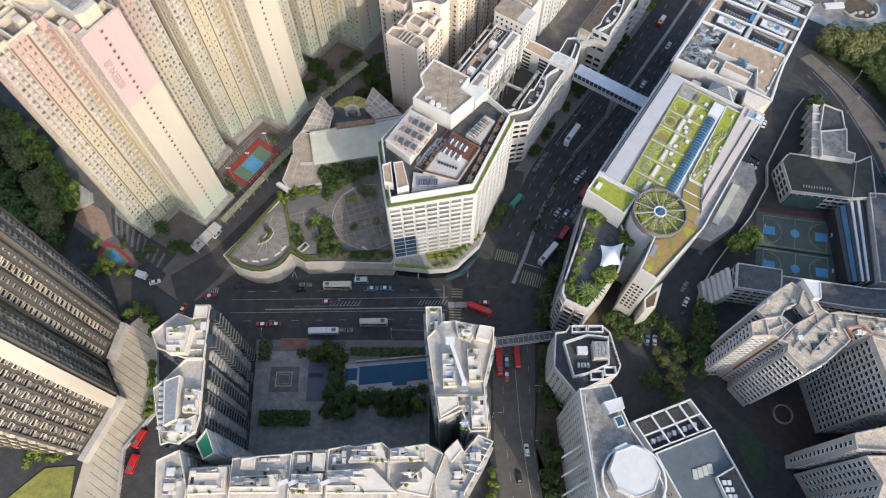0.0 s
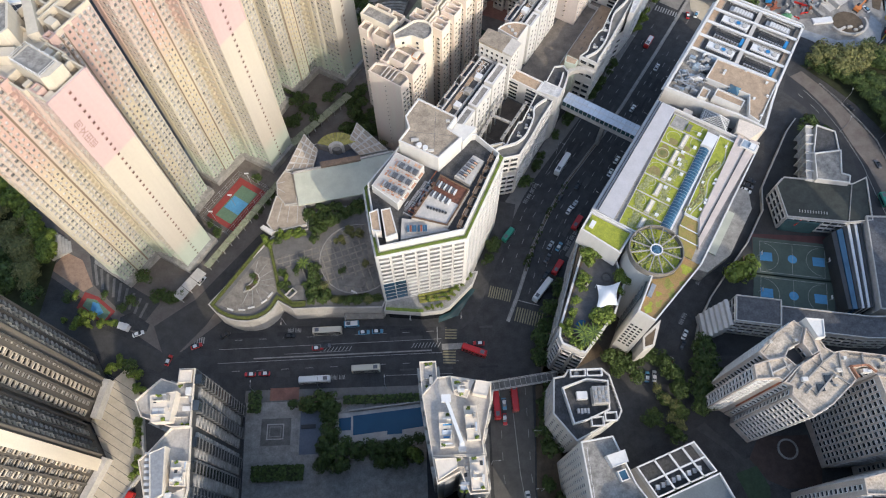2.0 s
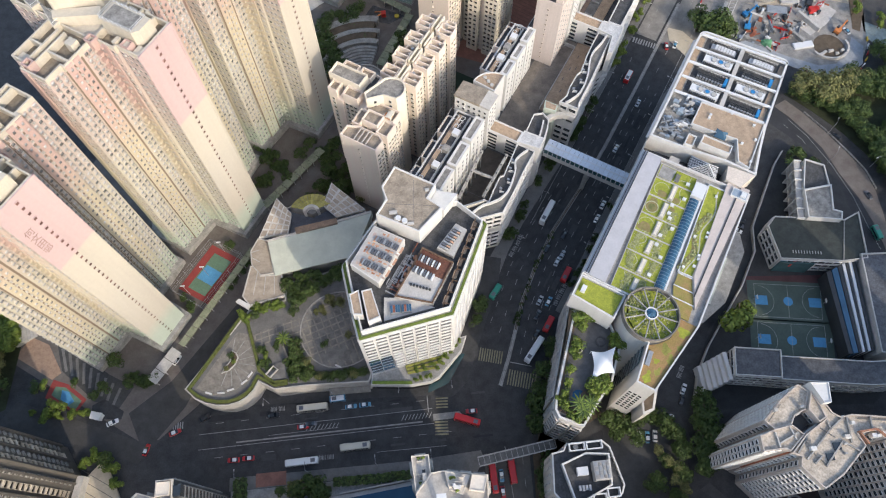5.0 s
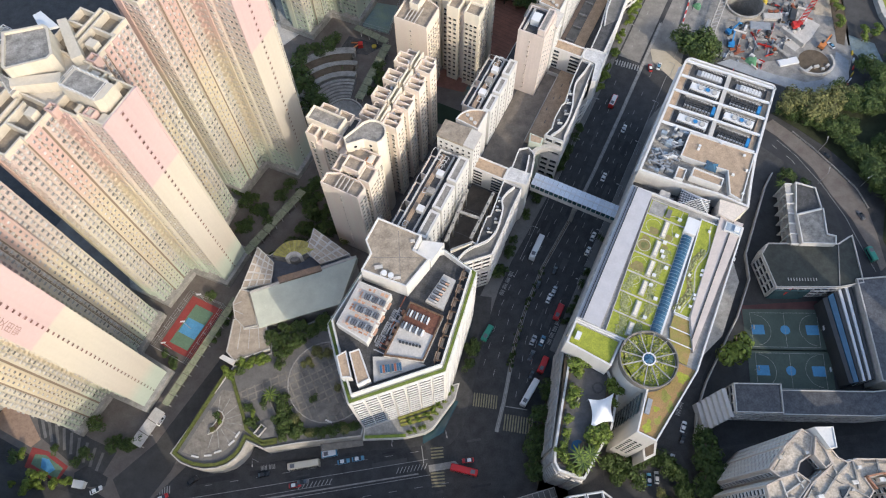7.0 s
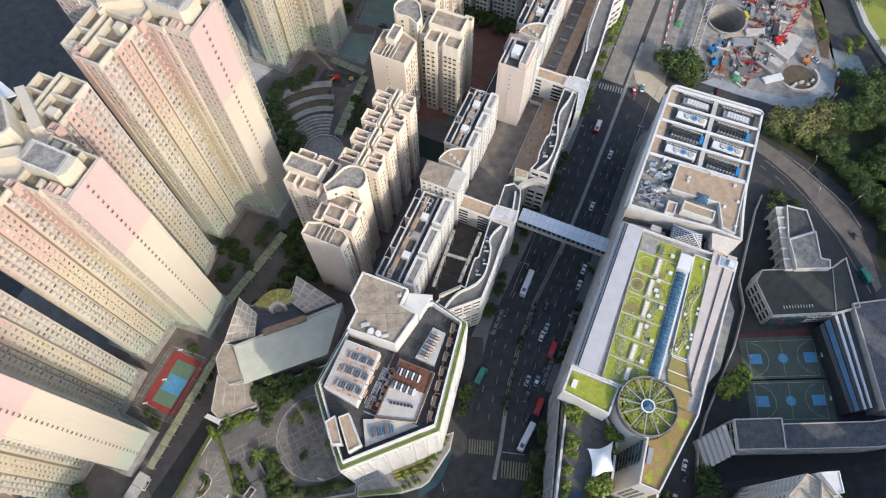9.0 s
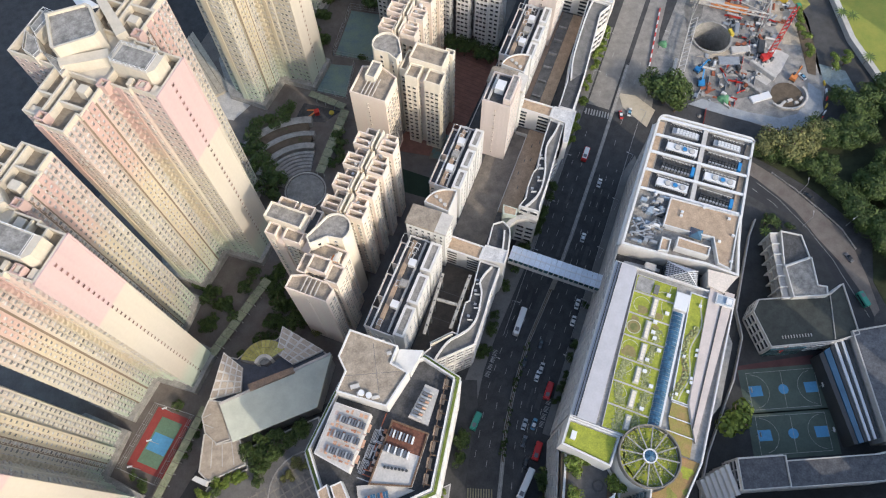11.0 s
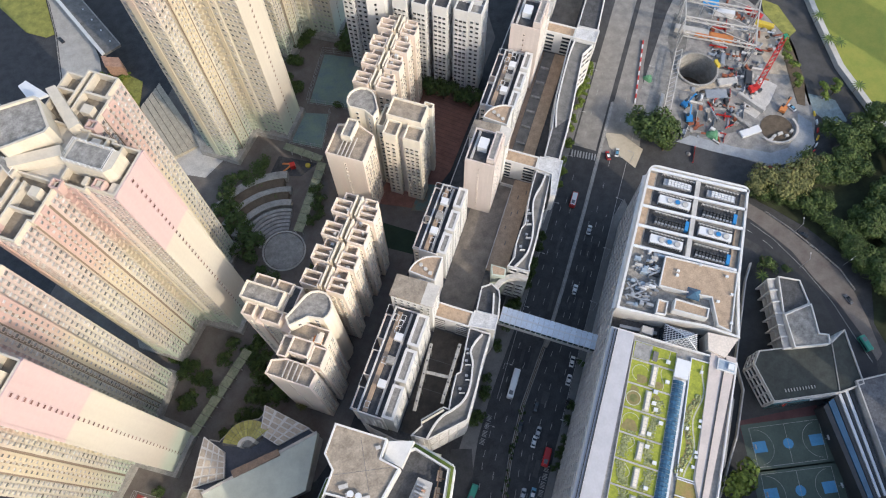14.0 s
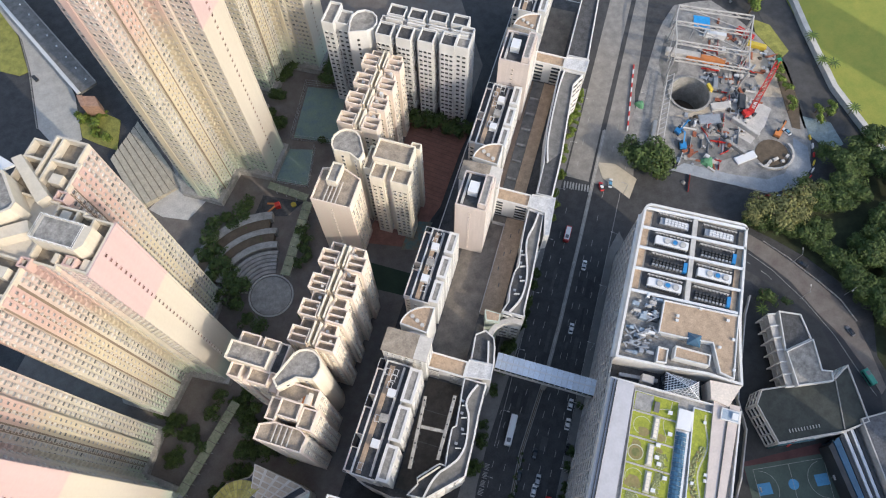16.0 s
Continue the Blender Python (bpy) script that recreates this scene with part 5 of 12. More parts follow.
for k in range(3):
    a, b = Vector((-6.0, 110.2)).lerp(Vector((-6.6, 112.6)), k / 2), Vector((5.4, 111.4)).lerp(Vector((8.4, 115.4)), k / 2)
    ap("planter", Geo().bar((a.x, a.y, MED_T + 0.05), (b.x, b.y, MED_T + 0.05), 0.9, 0.7), GRASS, med, "long green planter")
ap("corner_canopy", Geo().prism(ccw([(1.0, 103.6), (9.0, 106.4), (16.4, 117.2), (14.6, 117.6), (5.8, 107.9), (1.4, 106.3)]), 4.6, 5.0), GLASS_TEAL, med, "glass street canopy")

# ---------------------------------------------------------------- long white podium estate beside the main road
strip = gthing("podium_shopping_block", -80, 240, "long white podium block with stepped roofs and curved parapet", "commercial building")
out = [(-98, 146.2), (-93.6, 144.6), (-84, 143.4), (-72.6, 145.6), (-62.1, 155.9), (-62.4, 167.4), (-63.0, 176), (-63.2, 187), (-62.0, 189.7), (-62.3, 193.8), (-63.9, 201.3), (-64.8, 203.4),
       (-68.2, 205.2), (-69.2, 209.4), (-64.6, 213.4), (-56.2, 213.7), (-57.0, 216.4), (-57.2, 228), (-58.1, 243), (-56.8, 247), (-56.2, 262.8), (-57.7, 277), (-58, 284), (-60.5, 317), (-57.4, 324), (-57.2, 331), (-59.6, 369), (-63, 372.5), (-96, 372.5)]
PZ, TOPZ = 18.6, 29.3          # sunken courts, and the raised band along the road
ap("wall", Geo().prism(ccw(out), 0, PZ), OFFWHITE, strip)
ap("roof", Geo().prism(inset(ccw(out), 0.4), PZ, PZ + 0.06), ROOF_DARK, strip)
W_STRIP = Geo().tray(-1.4, 0.6, 1.4, 2.6, 0.2, 0.3, 0.04).mesh("strip_window", [WHITE, GLASS])
facade(strip, out, 1.5, 3.6, 4, 3.6, W_STRIP, 60, None, 0.4)
bands = ([(-78.6, 145.2), (-72.6, 145.6), (-62.1, 155.9), (-62.4, 167.4), (-63, 176), (-63.2, 186.9), (-70.9, 186.9), (-70.7, 183.8), (-70, 177.7), (-69.3, 170.7), (-70.4, 169.6), (-69.9, 162.5), (-69.2, 157.5), (-71.1, 157.6), (-77, 151.2), (-76.2, 149.4)],
         [(-70.4, 193.3), (-62.3, 193.8), (-63.9, 201.3), (-64.8, 203.4), (-68.2, 205.2), (-71.3, 202.8)],
         [(-56.2, 213.7), (-57.0, 216.4), (-57.2, 228), (-58.1, 243), (-58.9, 255.4), (-64.9, 255.9), (-64.7, 247.6), (-64.2, 241), (-63.9, 238.4), (-63, 232.2), (-63.9, 230), (-64, 222.8), (-63.2, 218), (-64.6, 213.5)],
         [(-57.5, 263.2), (-57.7, 277), (-58, 284), (-60.5, 317), (-57.6, 323.4), (-67.6, 323.6), (-67.3, 315), (-66.2, 292.6), (-63.9, 277), (-63.4, 263)],
         [(-57.4, 331.4), (-59.6, 369), (-66.6, 369), (-66.2, 331.2)])
for pts in bands:
    pts = block(strip, pts, PZ + 0.06, TOPZ, OFFWHITE, ROOF_DARK, 1.0, 0.35, "raised_band", rimmat=WHITE)
    facade(strip, pts, PZ + 0.4, 3.5, 3, 3.4, W_STRIP, 20, None, 0.3)
# Brown southern court floor, darkened in colour for the shade of its depth.
SHADED_COURT = mat("shaded_court_deck", (0.115, 0.098, 0.082), 0.85, vary=0.4, patch=2.5)
COURT_GREY = mat("court_screed", (0.20, 0.178, 0.155), 0.88, vary=0.45, patch=4, stain=0.3)
for u0, v0, u1, v1, m, z in ((-83.6, 147, -71.6, 185.8, SHADED_COURT, 0.1), (-85.8, 193.6, -72.5, 255.6, COURT_GREY, 0.1), (-72.4, 214, -64.8, 255.4, ROOF_TAN, 1.0), (-83.4, 266, -77.4, 323, ROOF_BROWN, 0.1),
                             (-77.3, 263, -72.8, 323, CONC_DARK, 0.14), (-72.7, 268, -67.8, 323, ROOF_TAN, 0.5), (-80, 331, -68, 366, COURT_GREY, 0.1)):
    ap("court_deck", Geo().box(u0, v0, PZ + 0.06, u1, v1, PZ + z), m, strip, "recessed roof court")
ap("deck_wall", Geo().box(-72.65, 214, PZ + 0.06, -72.4, 251.5, PZ + 2.1), CONC_PALE, strip)
ap("deck_wall", Geo().box(-77.4, 251.6, PZ + 0.06, -72.4, 251.9, PZ + 2.1), CONC_PALE, strip)
for u, v in ((-69.2, 247), (-67.6, 240.5), (-69.8, 239), (-68.6, 226), (-70.4, 232.5), (-66.6, 250)):
    ap("floor_stain", Geo().box(u, v, PZ + 1.0, u + 0.35, v + 1.7, PZ + 1.03), CONC_DARK, strip)
# open frame of concrete beams carried over the southern court
for a, b in (((-81.9, 177.0), (-80.0, 153.2)), ((-72.3, 180.0), (-72.0, 158.4))):
    ap("court_beam", Geo().bar((*a, TOPZ + 0.2), (*b, TOPZ + 0.2), 1.1, 1.0), CONC, strip)
    for k in range(5):
        p = Vector(a).lerp(Vector(b), (k + 0.3) / 5)
        ap("beam_vent", Geo().cyl(p.x, p.y, TOPZ + 1.2, TOPZ + 1.35, 0.3, 10), DARK_METAL, strip)
        ap("court_column", Geo().box(p.x - 0.3, p.y - 0.3, PZ + 0.1, p.x + 0.3, p.y + 0.3, TOPZ + 0.2), CONC, strip)
ap("court_beam", Geo().bar((-80.4, 167.0, TOPZ + 0.2), (-72.6, 167.6, TOPZ + 0.2), 1.0, 0.9), CONC, strip)
ap("joint", Geo().box(-83.4, 163.5, PZ + 0.1, -71.8, 163.7, PZ + 0.16), CONC_DARK, strip)
ap("joint", Geo().box(-83.4, 174.5, PZ + 0.1, -71.8, 174.7, PZ + 0.16), CONC_DARK, strip)
for v in (272.5, 281, 289, 297, 305, 313):
    ap("cross_kerb", Geo().box(-76.8, v, PZ + 0.14, -73.2, v + 0.8, PZ + 1.3), CONC, strip)
# curved parapet ribbons on the raised band
def ribbon(ctrl, z0, z1, w, m, name="curved_parapet"):
    pts = []
    for i in range(len(ctrl) - 1):
        p0, p1, p2, p3 = [Vector(ctrl[max(0, min(len(ctrl) - 1, i + k))]) for k in (-1, 0, 1, 2)]
        for s in range(6):
            t = s / 6
            pts.append(0.5 * ((2 * p1) + (p2 - p0) * t + (2 * p0 - 5 * p1 + 4 * p2 - p3) * t * t + (3 * p1 - p0 - 3 * p2 + p3) * t ** 3))
    pts.append(Vector(ctrl[-1]))
    g = Geo()
    n, k = 0, len(pts)
    for i, p in enumerate(pts):
        d = (pts[min(i + 1, k - 1)] - pts[max(i - 1, 0)]).normalized()
        s = Vector((-d.y, d.x)) * (w / 2)
        g.v.extend([(p.x - s.x, p.y - s.y, z0), (p.x + s.x, p.y + s.y, z0), (p.x + s.x, p.y + s.y, z1), (p.x - s.x, p.y - s.y, z1)])
    for i in range(k - 1):
        for r in range(4):
            q = (r + 1) % 4
            g.f.append((4 * i + r, 4 * i + q, 4 * i + 4 + q, 4 * i + 4 + r))
            g.m.append(0)
    g.f += [(3, 2, 1, 0), (4 * k - 4, 4 * k - 3, 4 * k - 2, 4 * k - 1)]
    g.m += [0, 0]
    return ap(name, g, m, strip)


for ctrl, edge in (([(-73.1, 145.9), (-72.1, 150.7), (-70.4, 154.6), (-67.8, 157.6), (-65.5, 161.1), (-64.6, 166.3), (-66.0, 174.5), (-67.9, 178.3), (-67.5, 181.8), (-65.9, 185.7)], [(-63.5, 186.4), (-63.3, 176), (-62.7, 167.4), (-62.5, 156.2)]),
                   ([(-64.5, 193.6), (-65.3, 197.5), (-66.3, 201.4)], [(-64.3, 201.2), (-62.8, 194.2)]),
                   ([(-62.0, 213.9), (-60.6, 216.4), (-59.1, 220.4), (-58.8, 225.6), (-59.7, 231.7), (-61.8, 238.9), (-62.4, 244.0), (-61.3, 249.9), (-60.9, 255.2)], [(-59.3, 255), (-58.5, 243), (-57.6, 228), (-57.4, 216.4), (-56.8, 214.1)]),
                   ([(-62.6, 278.0), (-64.6, 287.1), (-65.6, 300.6), (-66.0, 314.9), (-65.6, 322.8)], [(-59.0, 322.8), (-60.9, 317), (-58.5, 284)])):
    ribbon(ctrl, TOPZ, TOPZ + 1.7, 0.6, WHITE)
    ap("band_walk", Geo().prism(ccw([c for c in ctrl] + edge), TOPZ + 0.06, TOPZ + 0.12), CONC_DARK, strip, "grey walkway behind the curved parapet")
for u, v in ((-67.6, 163.5), (-66.8, 168.5), (-68.4, 173.5), (-69.2, 177.5), (-62.0, 221), (-61.2, 226.5), (-62.4, 232), (-63.2, 236.6)):
    ap("fin", Geo().bar((u, v, TOPZ + 0.06), (u + 1.9, v + 0.5, TOPZ + 0.06), 0.25, 1.4), WHITE, strip)
    ap("roof_unit", Geo().box(u - 0.6, v + 1.2, TOPZ + 0.06, u + 0.4, v + 2.0, TOPZ + 0.9), METAL, strip)
ap("diagonal_wall", Geo().bar((-76.4, 150.2, TOPZ), (-70.6, 156.6, TOPZ), 0.5, 1.5), CREAM, strip)
ap("mint_block", Geo().prism(ccw([(-70.6, 213.4), (-64.7, 213.4), (-64.4, 210.1), (-69.3, 209.4)]), 0, 27.6), mat("mint_render", (0.52, 0.58, 0.50), 0.75, vary=0.12, stain=0.08, streak=True, patch=4), strip, "pale mint stair head")
ap("mint_block_roof", Geo().prism(ccw([(-70.1, 213.0), (-65.2, 213.0), (-64.9, 210.5), (-68.9, 209.9)]), 27.6, 27.7), ROOF_TAN, strip)
ap("glass_canopy", Geo().prism(ccw([(-78, 141.5), (-68, 142.0), (-68, 145.2), (-78, 145.0)]), 6.0, 6.3), SKYLIGHT, strip)
ap("canopy_post", Geo().box(-73.4, 141.8, 0, -73, 142.2, 6.0), METAL, strip)
ap("canopy_post", Geo().box(-69.0, 142.2, 0, -68.6, 142.6, 6.0), METAL, strip)
# cross arms with balcony slots, and the white landings on the road side
for v0, v1, u0, u1, land in ((186.6, 192.4, -84.4, -71.1, [(-71.08, 193.2), (-71.08, 187.0), (-62, 188.3), (-62.3, 193.6)]), (256.1, 261.6, -79.4, -65.2, [(-65.1, 262), (-65.1, 256.3), (-58.7, 255.6), (-56.9, 246.2), (-55.0, 247), (-56.0, 262.9)]),
                             (323.8, 329.4, -79.2, -66.4, [(-66.3, 330), (-66.3, 323.9), (-57, 323.9), (-56.6, 330.8)])):
    block(strip, rect(u0, v0, u1, v1), PZ + 0.06, 30.2, WHITE, ROOF_TAN, 0.7, 0.5, "cross_wing")
    for k in range(5):
        for a, b in ((u0 + 0.5, u0 + 4.4), (u1 - 4.8, u1 - 0.5)):
            ap("slot", Geo().box(a, v0 - 0.06, PZ + 1.0 + 2.2 * k, b, v0 + 0.1, PZ + 2.1 + 2.2 * k), GLASS, strip)
            ap("slot_sill", Geo().box(a - 0.1, v0 - 0.4, PZ + 0.8 + 2.2 * k, b + 0.1, v0, PZ + 1.0 + 2.2 * k), CONC_PALE, strip)
    block(strip, land, PZ + 0.06, 30.6, WHITE, ROOF_BLUEWHITE, 0.35, 0.4, "bridge_landing")
# arch over the side entrance
for k in range(12):
    a0, a1 = radians(185 - 9 * k), radians(185 - 9 * (k + 1))
    pts = [(-58.2 + r * math.cos(t), 204.6 + r * math.sin(t)) for r, t in ((9.2, a0), (9.2, a1), (7.4, a1), (7.4, a0))]
    ap("arched_beam", Geo().prism(ccw(pts), 23.0, 25.6), CONC_PALE, strip)

# flats that stand on the podium
podium_flats = []
def podium_slab(u0, u1, ridge, v0, v1, steps):
    th = gthing("podium_flats", (u0 + u1) / 2, (v0 + v1) / 2, "white and pink slab of flats on the podium", "apartment block", "podium flats")
    body = rect(u0 + 2.5, v0, ridge + 0.4, v1)
    z = 39.6
    block(th, body, PZ + 0.06, z, WHITE, ROOF_DARK, 0.9, 0.4)
    n = len(steps)
    for (a, b) in steps:
        pts = rect(u0, a, u0 + 2.48, b)
        block(th, pts, PZ + 0.06, z - 1.2, PINKWALL, ROOF_DARK, 0.9, 0.3, "bay")
        facade(th, pts, PZ + 2, 2.75, 6, 1.9, W_FLAT, 20, (0, 3), 0.2)
    span = (v1 - v0) / 3
    for k in range(3):
        a = v0 + span * k + 0.4
        pts = rect(ridge, a, u1, a + span - 1.2)
        block(th, pts, PZ + 0.06, z + 2.2 + 0.6 * (k == 2), WHITE, ROOF_GREY, 0.3, 0.9, "spine_wall")
        facade(th, pts, PZ + 2, 2.75, 7, 3.2, W_PLAIN, 14, (1,), 0.5)
    g = Geo().box(ridge - 2.4, v0 + 1, z + 0.06, ridge - 1.7, v1 - 1, z + 1.0)
    ap("roof_kerb", g, CONC_PALE, th)
    ap("roof_strip", Geo().box(u0 + 4.0, v0 + 0.8, z + 0.06, u0 + 5.6, v1 - 1.4, z + 0.5), ROOF_TAN, th)
    rr = random.Random(int(v0))
    for k in range(3):
        vv = v0 + (v1 - v0) * (0.25 + 0.22 * k)
        ap("water_tank", Geo().box(ridge - 4.8, vv, z + 0.06, ridge - 2.2, vv + 2.6, z + 2.3), WHITE_CLEAN if k % 2 == 0 else CONC, th)
    for k in range(6):
        vv, uu = rr.uniform(v0 + 1, v1 - 2), rr.uniform(u0 + 3.2, u0 + 6)
        ap("roof_frame", Geo().rim(rect(uu, vv, uu + 1.6, vv + 2.2), z + 1.6, z + 1.75, 0.14), WHITE_CLEAN, th)
        for du, dv in ((0, 0), (1.5, 0), (0, 2.1), (1.5, 2.1)):
            ap("frame_post", Geo().box(uu + du, vv + dv, z + 0.06, uu + du + 0.1, vv + dv + 0.1, z + 1.6), WHITE_CLEAN, th)
    ap("railing", Geo().rim(rect(u0, v0, u0 + 2.4, v1), z + 0.4, z + 0.55, 0.1), WHITE_CLEAN, th)
    facade(th, body, PZ + 2, 2.75, 6, 2.4, W_FLATW, 20, (0, 2), 0.4)
    return th


podium_slab(-99.0, -84.2, -88.2, 145.8, 183.2, ((146.4, 154), (158, 167), (171, 180)))
podium_slab(-98.4, -86.0, -89.4, 205.5, 233.6, ((206.5, 217), (219.5, 232)))
podium_slab(-93.4, -79.4, -82.6, 272, 301, ((273, 284), (287, 299)))
podium_slab(-93.4, -79.4, -82.6, 340, 371, ((342, 353), (356, 369)))
# gable-roofed stair blocks with a quarter-round roof behind
for u0, u1, v0 in ((-98.6, -83.8, 184.6), (-91.8, -77.6, 252.4), (-91.6, -78.2, 316.6)):
    th = gthing("stair_block", (u0 + u1) / 2, v0 + 9, "white stair block with sloping metal roof and quarter-round deck", "apartment block", "podium stair blocks")
    mid = u1 - 4
    ap("wall", Geo().prism(rect(u0, v0, u1, v0 + 7.4), PZ + 0.06, 46.2), WHITE, th)
    ap("sloped_roof", Geo().hexa([(u0 - 0.3, v0 - 0.3, 46.2), (mid, v0 - 0.3, 46.2), (mid, v0 + 7.7, 46.2), (u0 - 0.3, v0 + 7.7, 46.2),
                                  (u0 - 0.3, v0 - 0.3, 46.8), (mid, v0 - 0.3, 47.6), (mid, v0 + 7.7, 47.6), (u0 - 0.3, v0 + 7.7, 46.8)]), ROOF_WARM, th)
    ap("sloped_roof", Geo().hexa([(mid + 0.02, v0 - 0.3, 46.2), (u1 + 0.3, v0 - 0.3, 46.2), (u1 + 0.3, v0 + 7.7, 46.2), (mid + 0.02, v0 + 7.7, 46.2),
                                  (mid + 0.02, v0 - 0.3, 47.6), (u1 + 0.3, v0 - 0.3, 47.0), (u1 + 0.3, v0 + 7.7, 47.0), (mid + 0.02, v0 + 7.7, 47.6)]), CONC_PALE, th)
    q = [(u1 - 2.2, v0 + 8.2)] + [(u1 - 2.2 - 9.6 * math.cos(radians(90 * k / 8)), v0 + 10 + 8.4 * math.sin(radians(90 * k / 8))) for k in range(9)]
    q[0] = (u1 - 2.2, v0 + 9.2)
    block(th, q, PZ + 0.06, 45.6, WHITE, ROOF_TAN, 0.7, 0.35, "round_wing")
    ap("link", Geo().box(u1 - 8, v0 + 7.42, PZ + 0.06, u1 - 2.4, v0 + 9.4, 43.6), WHITE, th)
    facade(th, rect(u0, v0, u1, v0 + 7.4), PZ + 2, 2.75, 9, 2.4, W_PLAIN, 40, (0, 1, 3), 0.4)
    g = Geo()
    for k in range(3):
        ap("roof_unit", Geo().cyl(u1 - 4.5 - 2.0 * k, v0 + 11.5 + k, 45.66, 46.4, 0.7, 8), CONC_PALE, th)
# point towers on the podium
BLUSH = mat("faded_blush_render", (0.60, 0.525, 0.485), 0.75, vary=0.15, stain=0.12, streak=True, patch=4, bump=0.1)
for u0, v0, u1, v1 in ((-89.2, 237.8, -78.2, 251.8), (-90.2, 301.6, -78.4, 316.2)):
    th = gthing("podium_tower", (u0 + u1) / 2, (v0 + v1) / 2, "slim faded pink and white tower rising from the podium", "apartment block", "podium towers")
    p = rect(u0, v0, u1, v1)
    block(th, p, PZ + 0.06, 53.6, BLUSH, ROOF_DARK, 1.0, 0.5)
    facade(th, rect(u0, v0, u1, v1), PZ + 3, 2.8, 11, 3.0, W_PLAIN, 60, (1, 2, 3), 0.4)
    facade(th, rect(u0 + 3.5, v0, u1 - 4, v1), PZ + 3, 2.8, 11, 2.6, W_STAIR, 11, (0,), 0.2)
    block(th, rect(u1 - 3.4, v0 + 1, u1 - 0.6, v1 - 1), 53.66, 56.8, BLUSH, ROOF_GREY, 0.3, 0.5, "spine_wall")
    ap("water_tank", Geo().box(u0 + 3, v0 + 5, 53.66, u0 + 6.4, v0 + 9.4, 56.6), WHITE_CLEAN, th)
    ap("roof_kerb", Geo().box(u0 + 1.6, v0 + 1, 53.66, u0 + 2.4, v1 - 1, 54.6), CONC_PALE, th)

# ---------------------------------------------------------------- pink housing blocks
def pink_windows(th, pts, z1, edges, single, wall_units=0.35, t=None):
    facade(th, pts, 3.2, 2.72, int((z1 - 4) / 2.72), 2.1, t or W_FLAT, single, edges, 0.4, 3, units=wall_units)


def zig_wing(th, u0, u1, v0, v1, z, wall, n=4):
    """A corridor slab whose flats step in and out, with recessed roof yards and a twin-rail spine."""
    c0, c1 = (u0 + u1) / 2 - 1.6, (u0 + u1) / 2 + 1.6
    block(th, rect(c0, v0, c1, v1), 0, z - 2.0, wall, ROOF_WARM, 0.8, 0.3, "corridor")
    step = (v1 - v0) / n
    for k in range(n):
        a, b = v0 + step * k, v0 + step * (k + 1)
        for s, e in ((u0, c0 - 0.02), (c1 + 0.02, u1)):
            inner = e if s == u0 else s
            outer = s if s == u0 else e
            wide = rect(min(inner, outer), a + 0.3, max(inner, outer), a + step * 0.62)
            slim = rect(min(inner, outer + (1.8 if s == u0 else -1.8)), a + step * 0.62 + 0.02, max(inner, outer + (1.8 if s == u0 else -1.8)), b + 0.28)
            block(th, wide, 0, z - 1.6, wall, ROOF_WARM, 2.9, 0.38, "flat_bay")
            block(th, slim, 0, z - 3.4, wall, ROOF_WARM, 2.4, 0.38, "flat_bay")
            ap("yard_wall", Geo().box(min(s, e) + 0.6, a + step * 0.3, z - 1.54, max(s, e) - 0.6, a + step * 0.3 + 0.4, z + 1.1), wall, th)
            pink_windows(th, wide, z, (0, 1) if s != u0 else (0, 3), 8, 0.4)
            pink_windows(th, slim, z - 2, (1,) if s != u0 else (3,), 4, 0.4)
    for off in (-0.9, 0.9):
        for k in range(n):
            a = v0 + step * k + 1.0
            ap("spine_rail", Geo().box((u0 + u1) / 2 + off - 0.25, a, z - 1.94, (u0 + u1) / 2 + off + 0.25, a + step - 1.6, z + 1.7), CREAM, th)


def round_hub(th, c, r, z, wall, a0, a1, tail):
    pts = [(c[0] + r * math.cos(radians(t)), c[1] + r * math.sin(radians(t))) for t in np.linspace(a0, a1, 9)] + tail
    block(th, pts, 0, z, wall, ROOF_GREY, 0.9, 0.5, "lift_tower")
    facade(th, pts, 4, 2.72, int((z - 4) / 2.72), 4.2, W_PLAIN, 10, None, 0.5)


m1 = gthing("housing_block", -120, 175, "pink and cream stepped housing block with round lift tower", "apartment block", "pink housing blocks")
s_block = [(-126.6, 146.6), (-111.4, 146.6), (-111.0, 151.6), (-113.8, 153.2), (-122.2, 153.2), (-126.6, 151.4)]
block(m1, s_block, 0, 48.6, PINKWALL, ROOF_WARM, 1.2, 0.4, "end_block")
facade(m1, [(-119.5, 146.6), (-118.3, 146.6), (-118.3, 147), (-119.5, 147)], 4, 2.72, 16, 1, W_STAIR, 16, (0,), 0.05)
pink_windows(m1, s_block, 48, (1, 2, 4, 5), 20)
for v in (-121.2, -119.6, -117.8, -116.2):
    ap("roof_beam", Geo().box(v, 147.2, 49.4, v + 0.3, 153, 49.8), CONC_PALE, m1)
for pts, z in ((rect(-125.6, 153.3, -122.3, 160.2), 49.0), (rect(-115.2, 153.3, -110.4, 159.8), 49.2), (rect(-122.2, 155, -115.4, 160.4), 50.6), (rect(-124.8, 160.5, -112, 166), 48.4)):
    block(m1, pts, 0, z, PINKWALL, ROOF_WARM, 1.2, 0.4, "flat_bay")
    pink_windows(m1, pts, z, (0, 1, 3), 14)
round_hub(m1, (-118.6, 171.2), 5.4, 53.0, CREAM, -40, 150, [(-126.6, 164.6), (-124.2, 162.2), (-119.6, 166.9)])
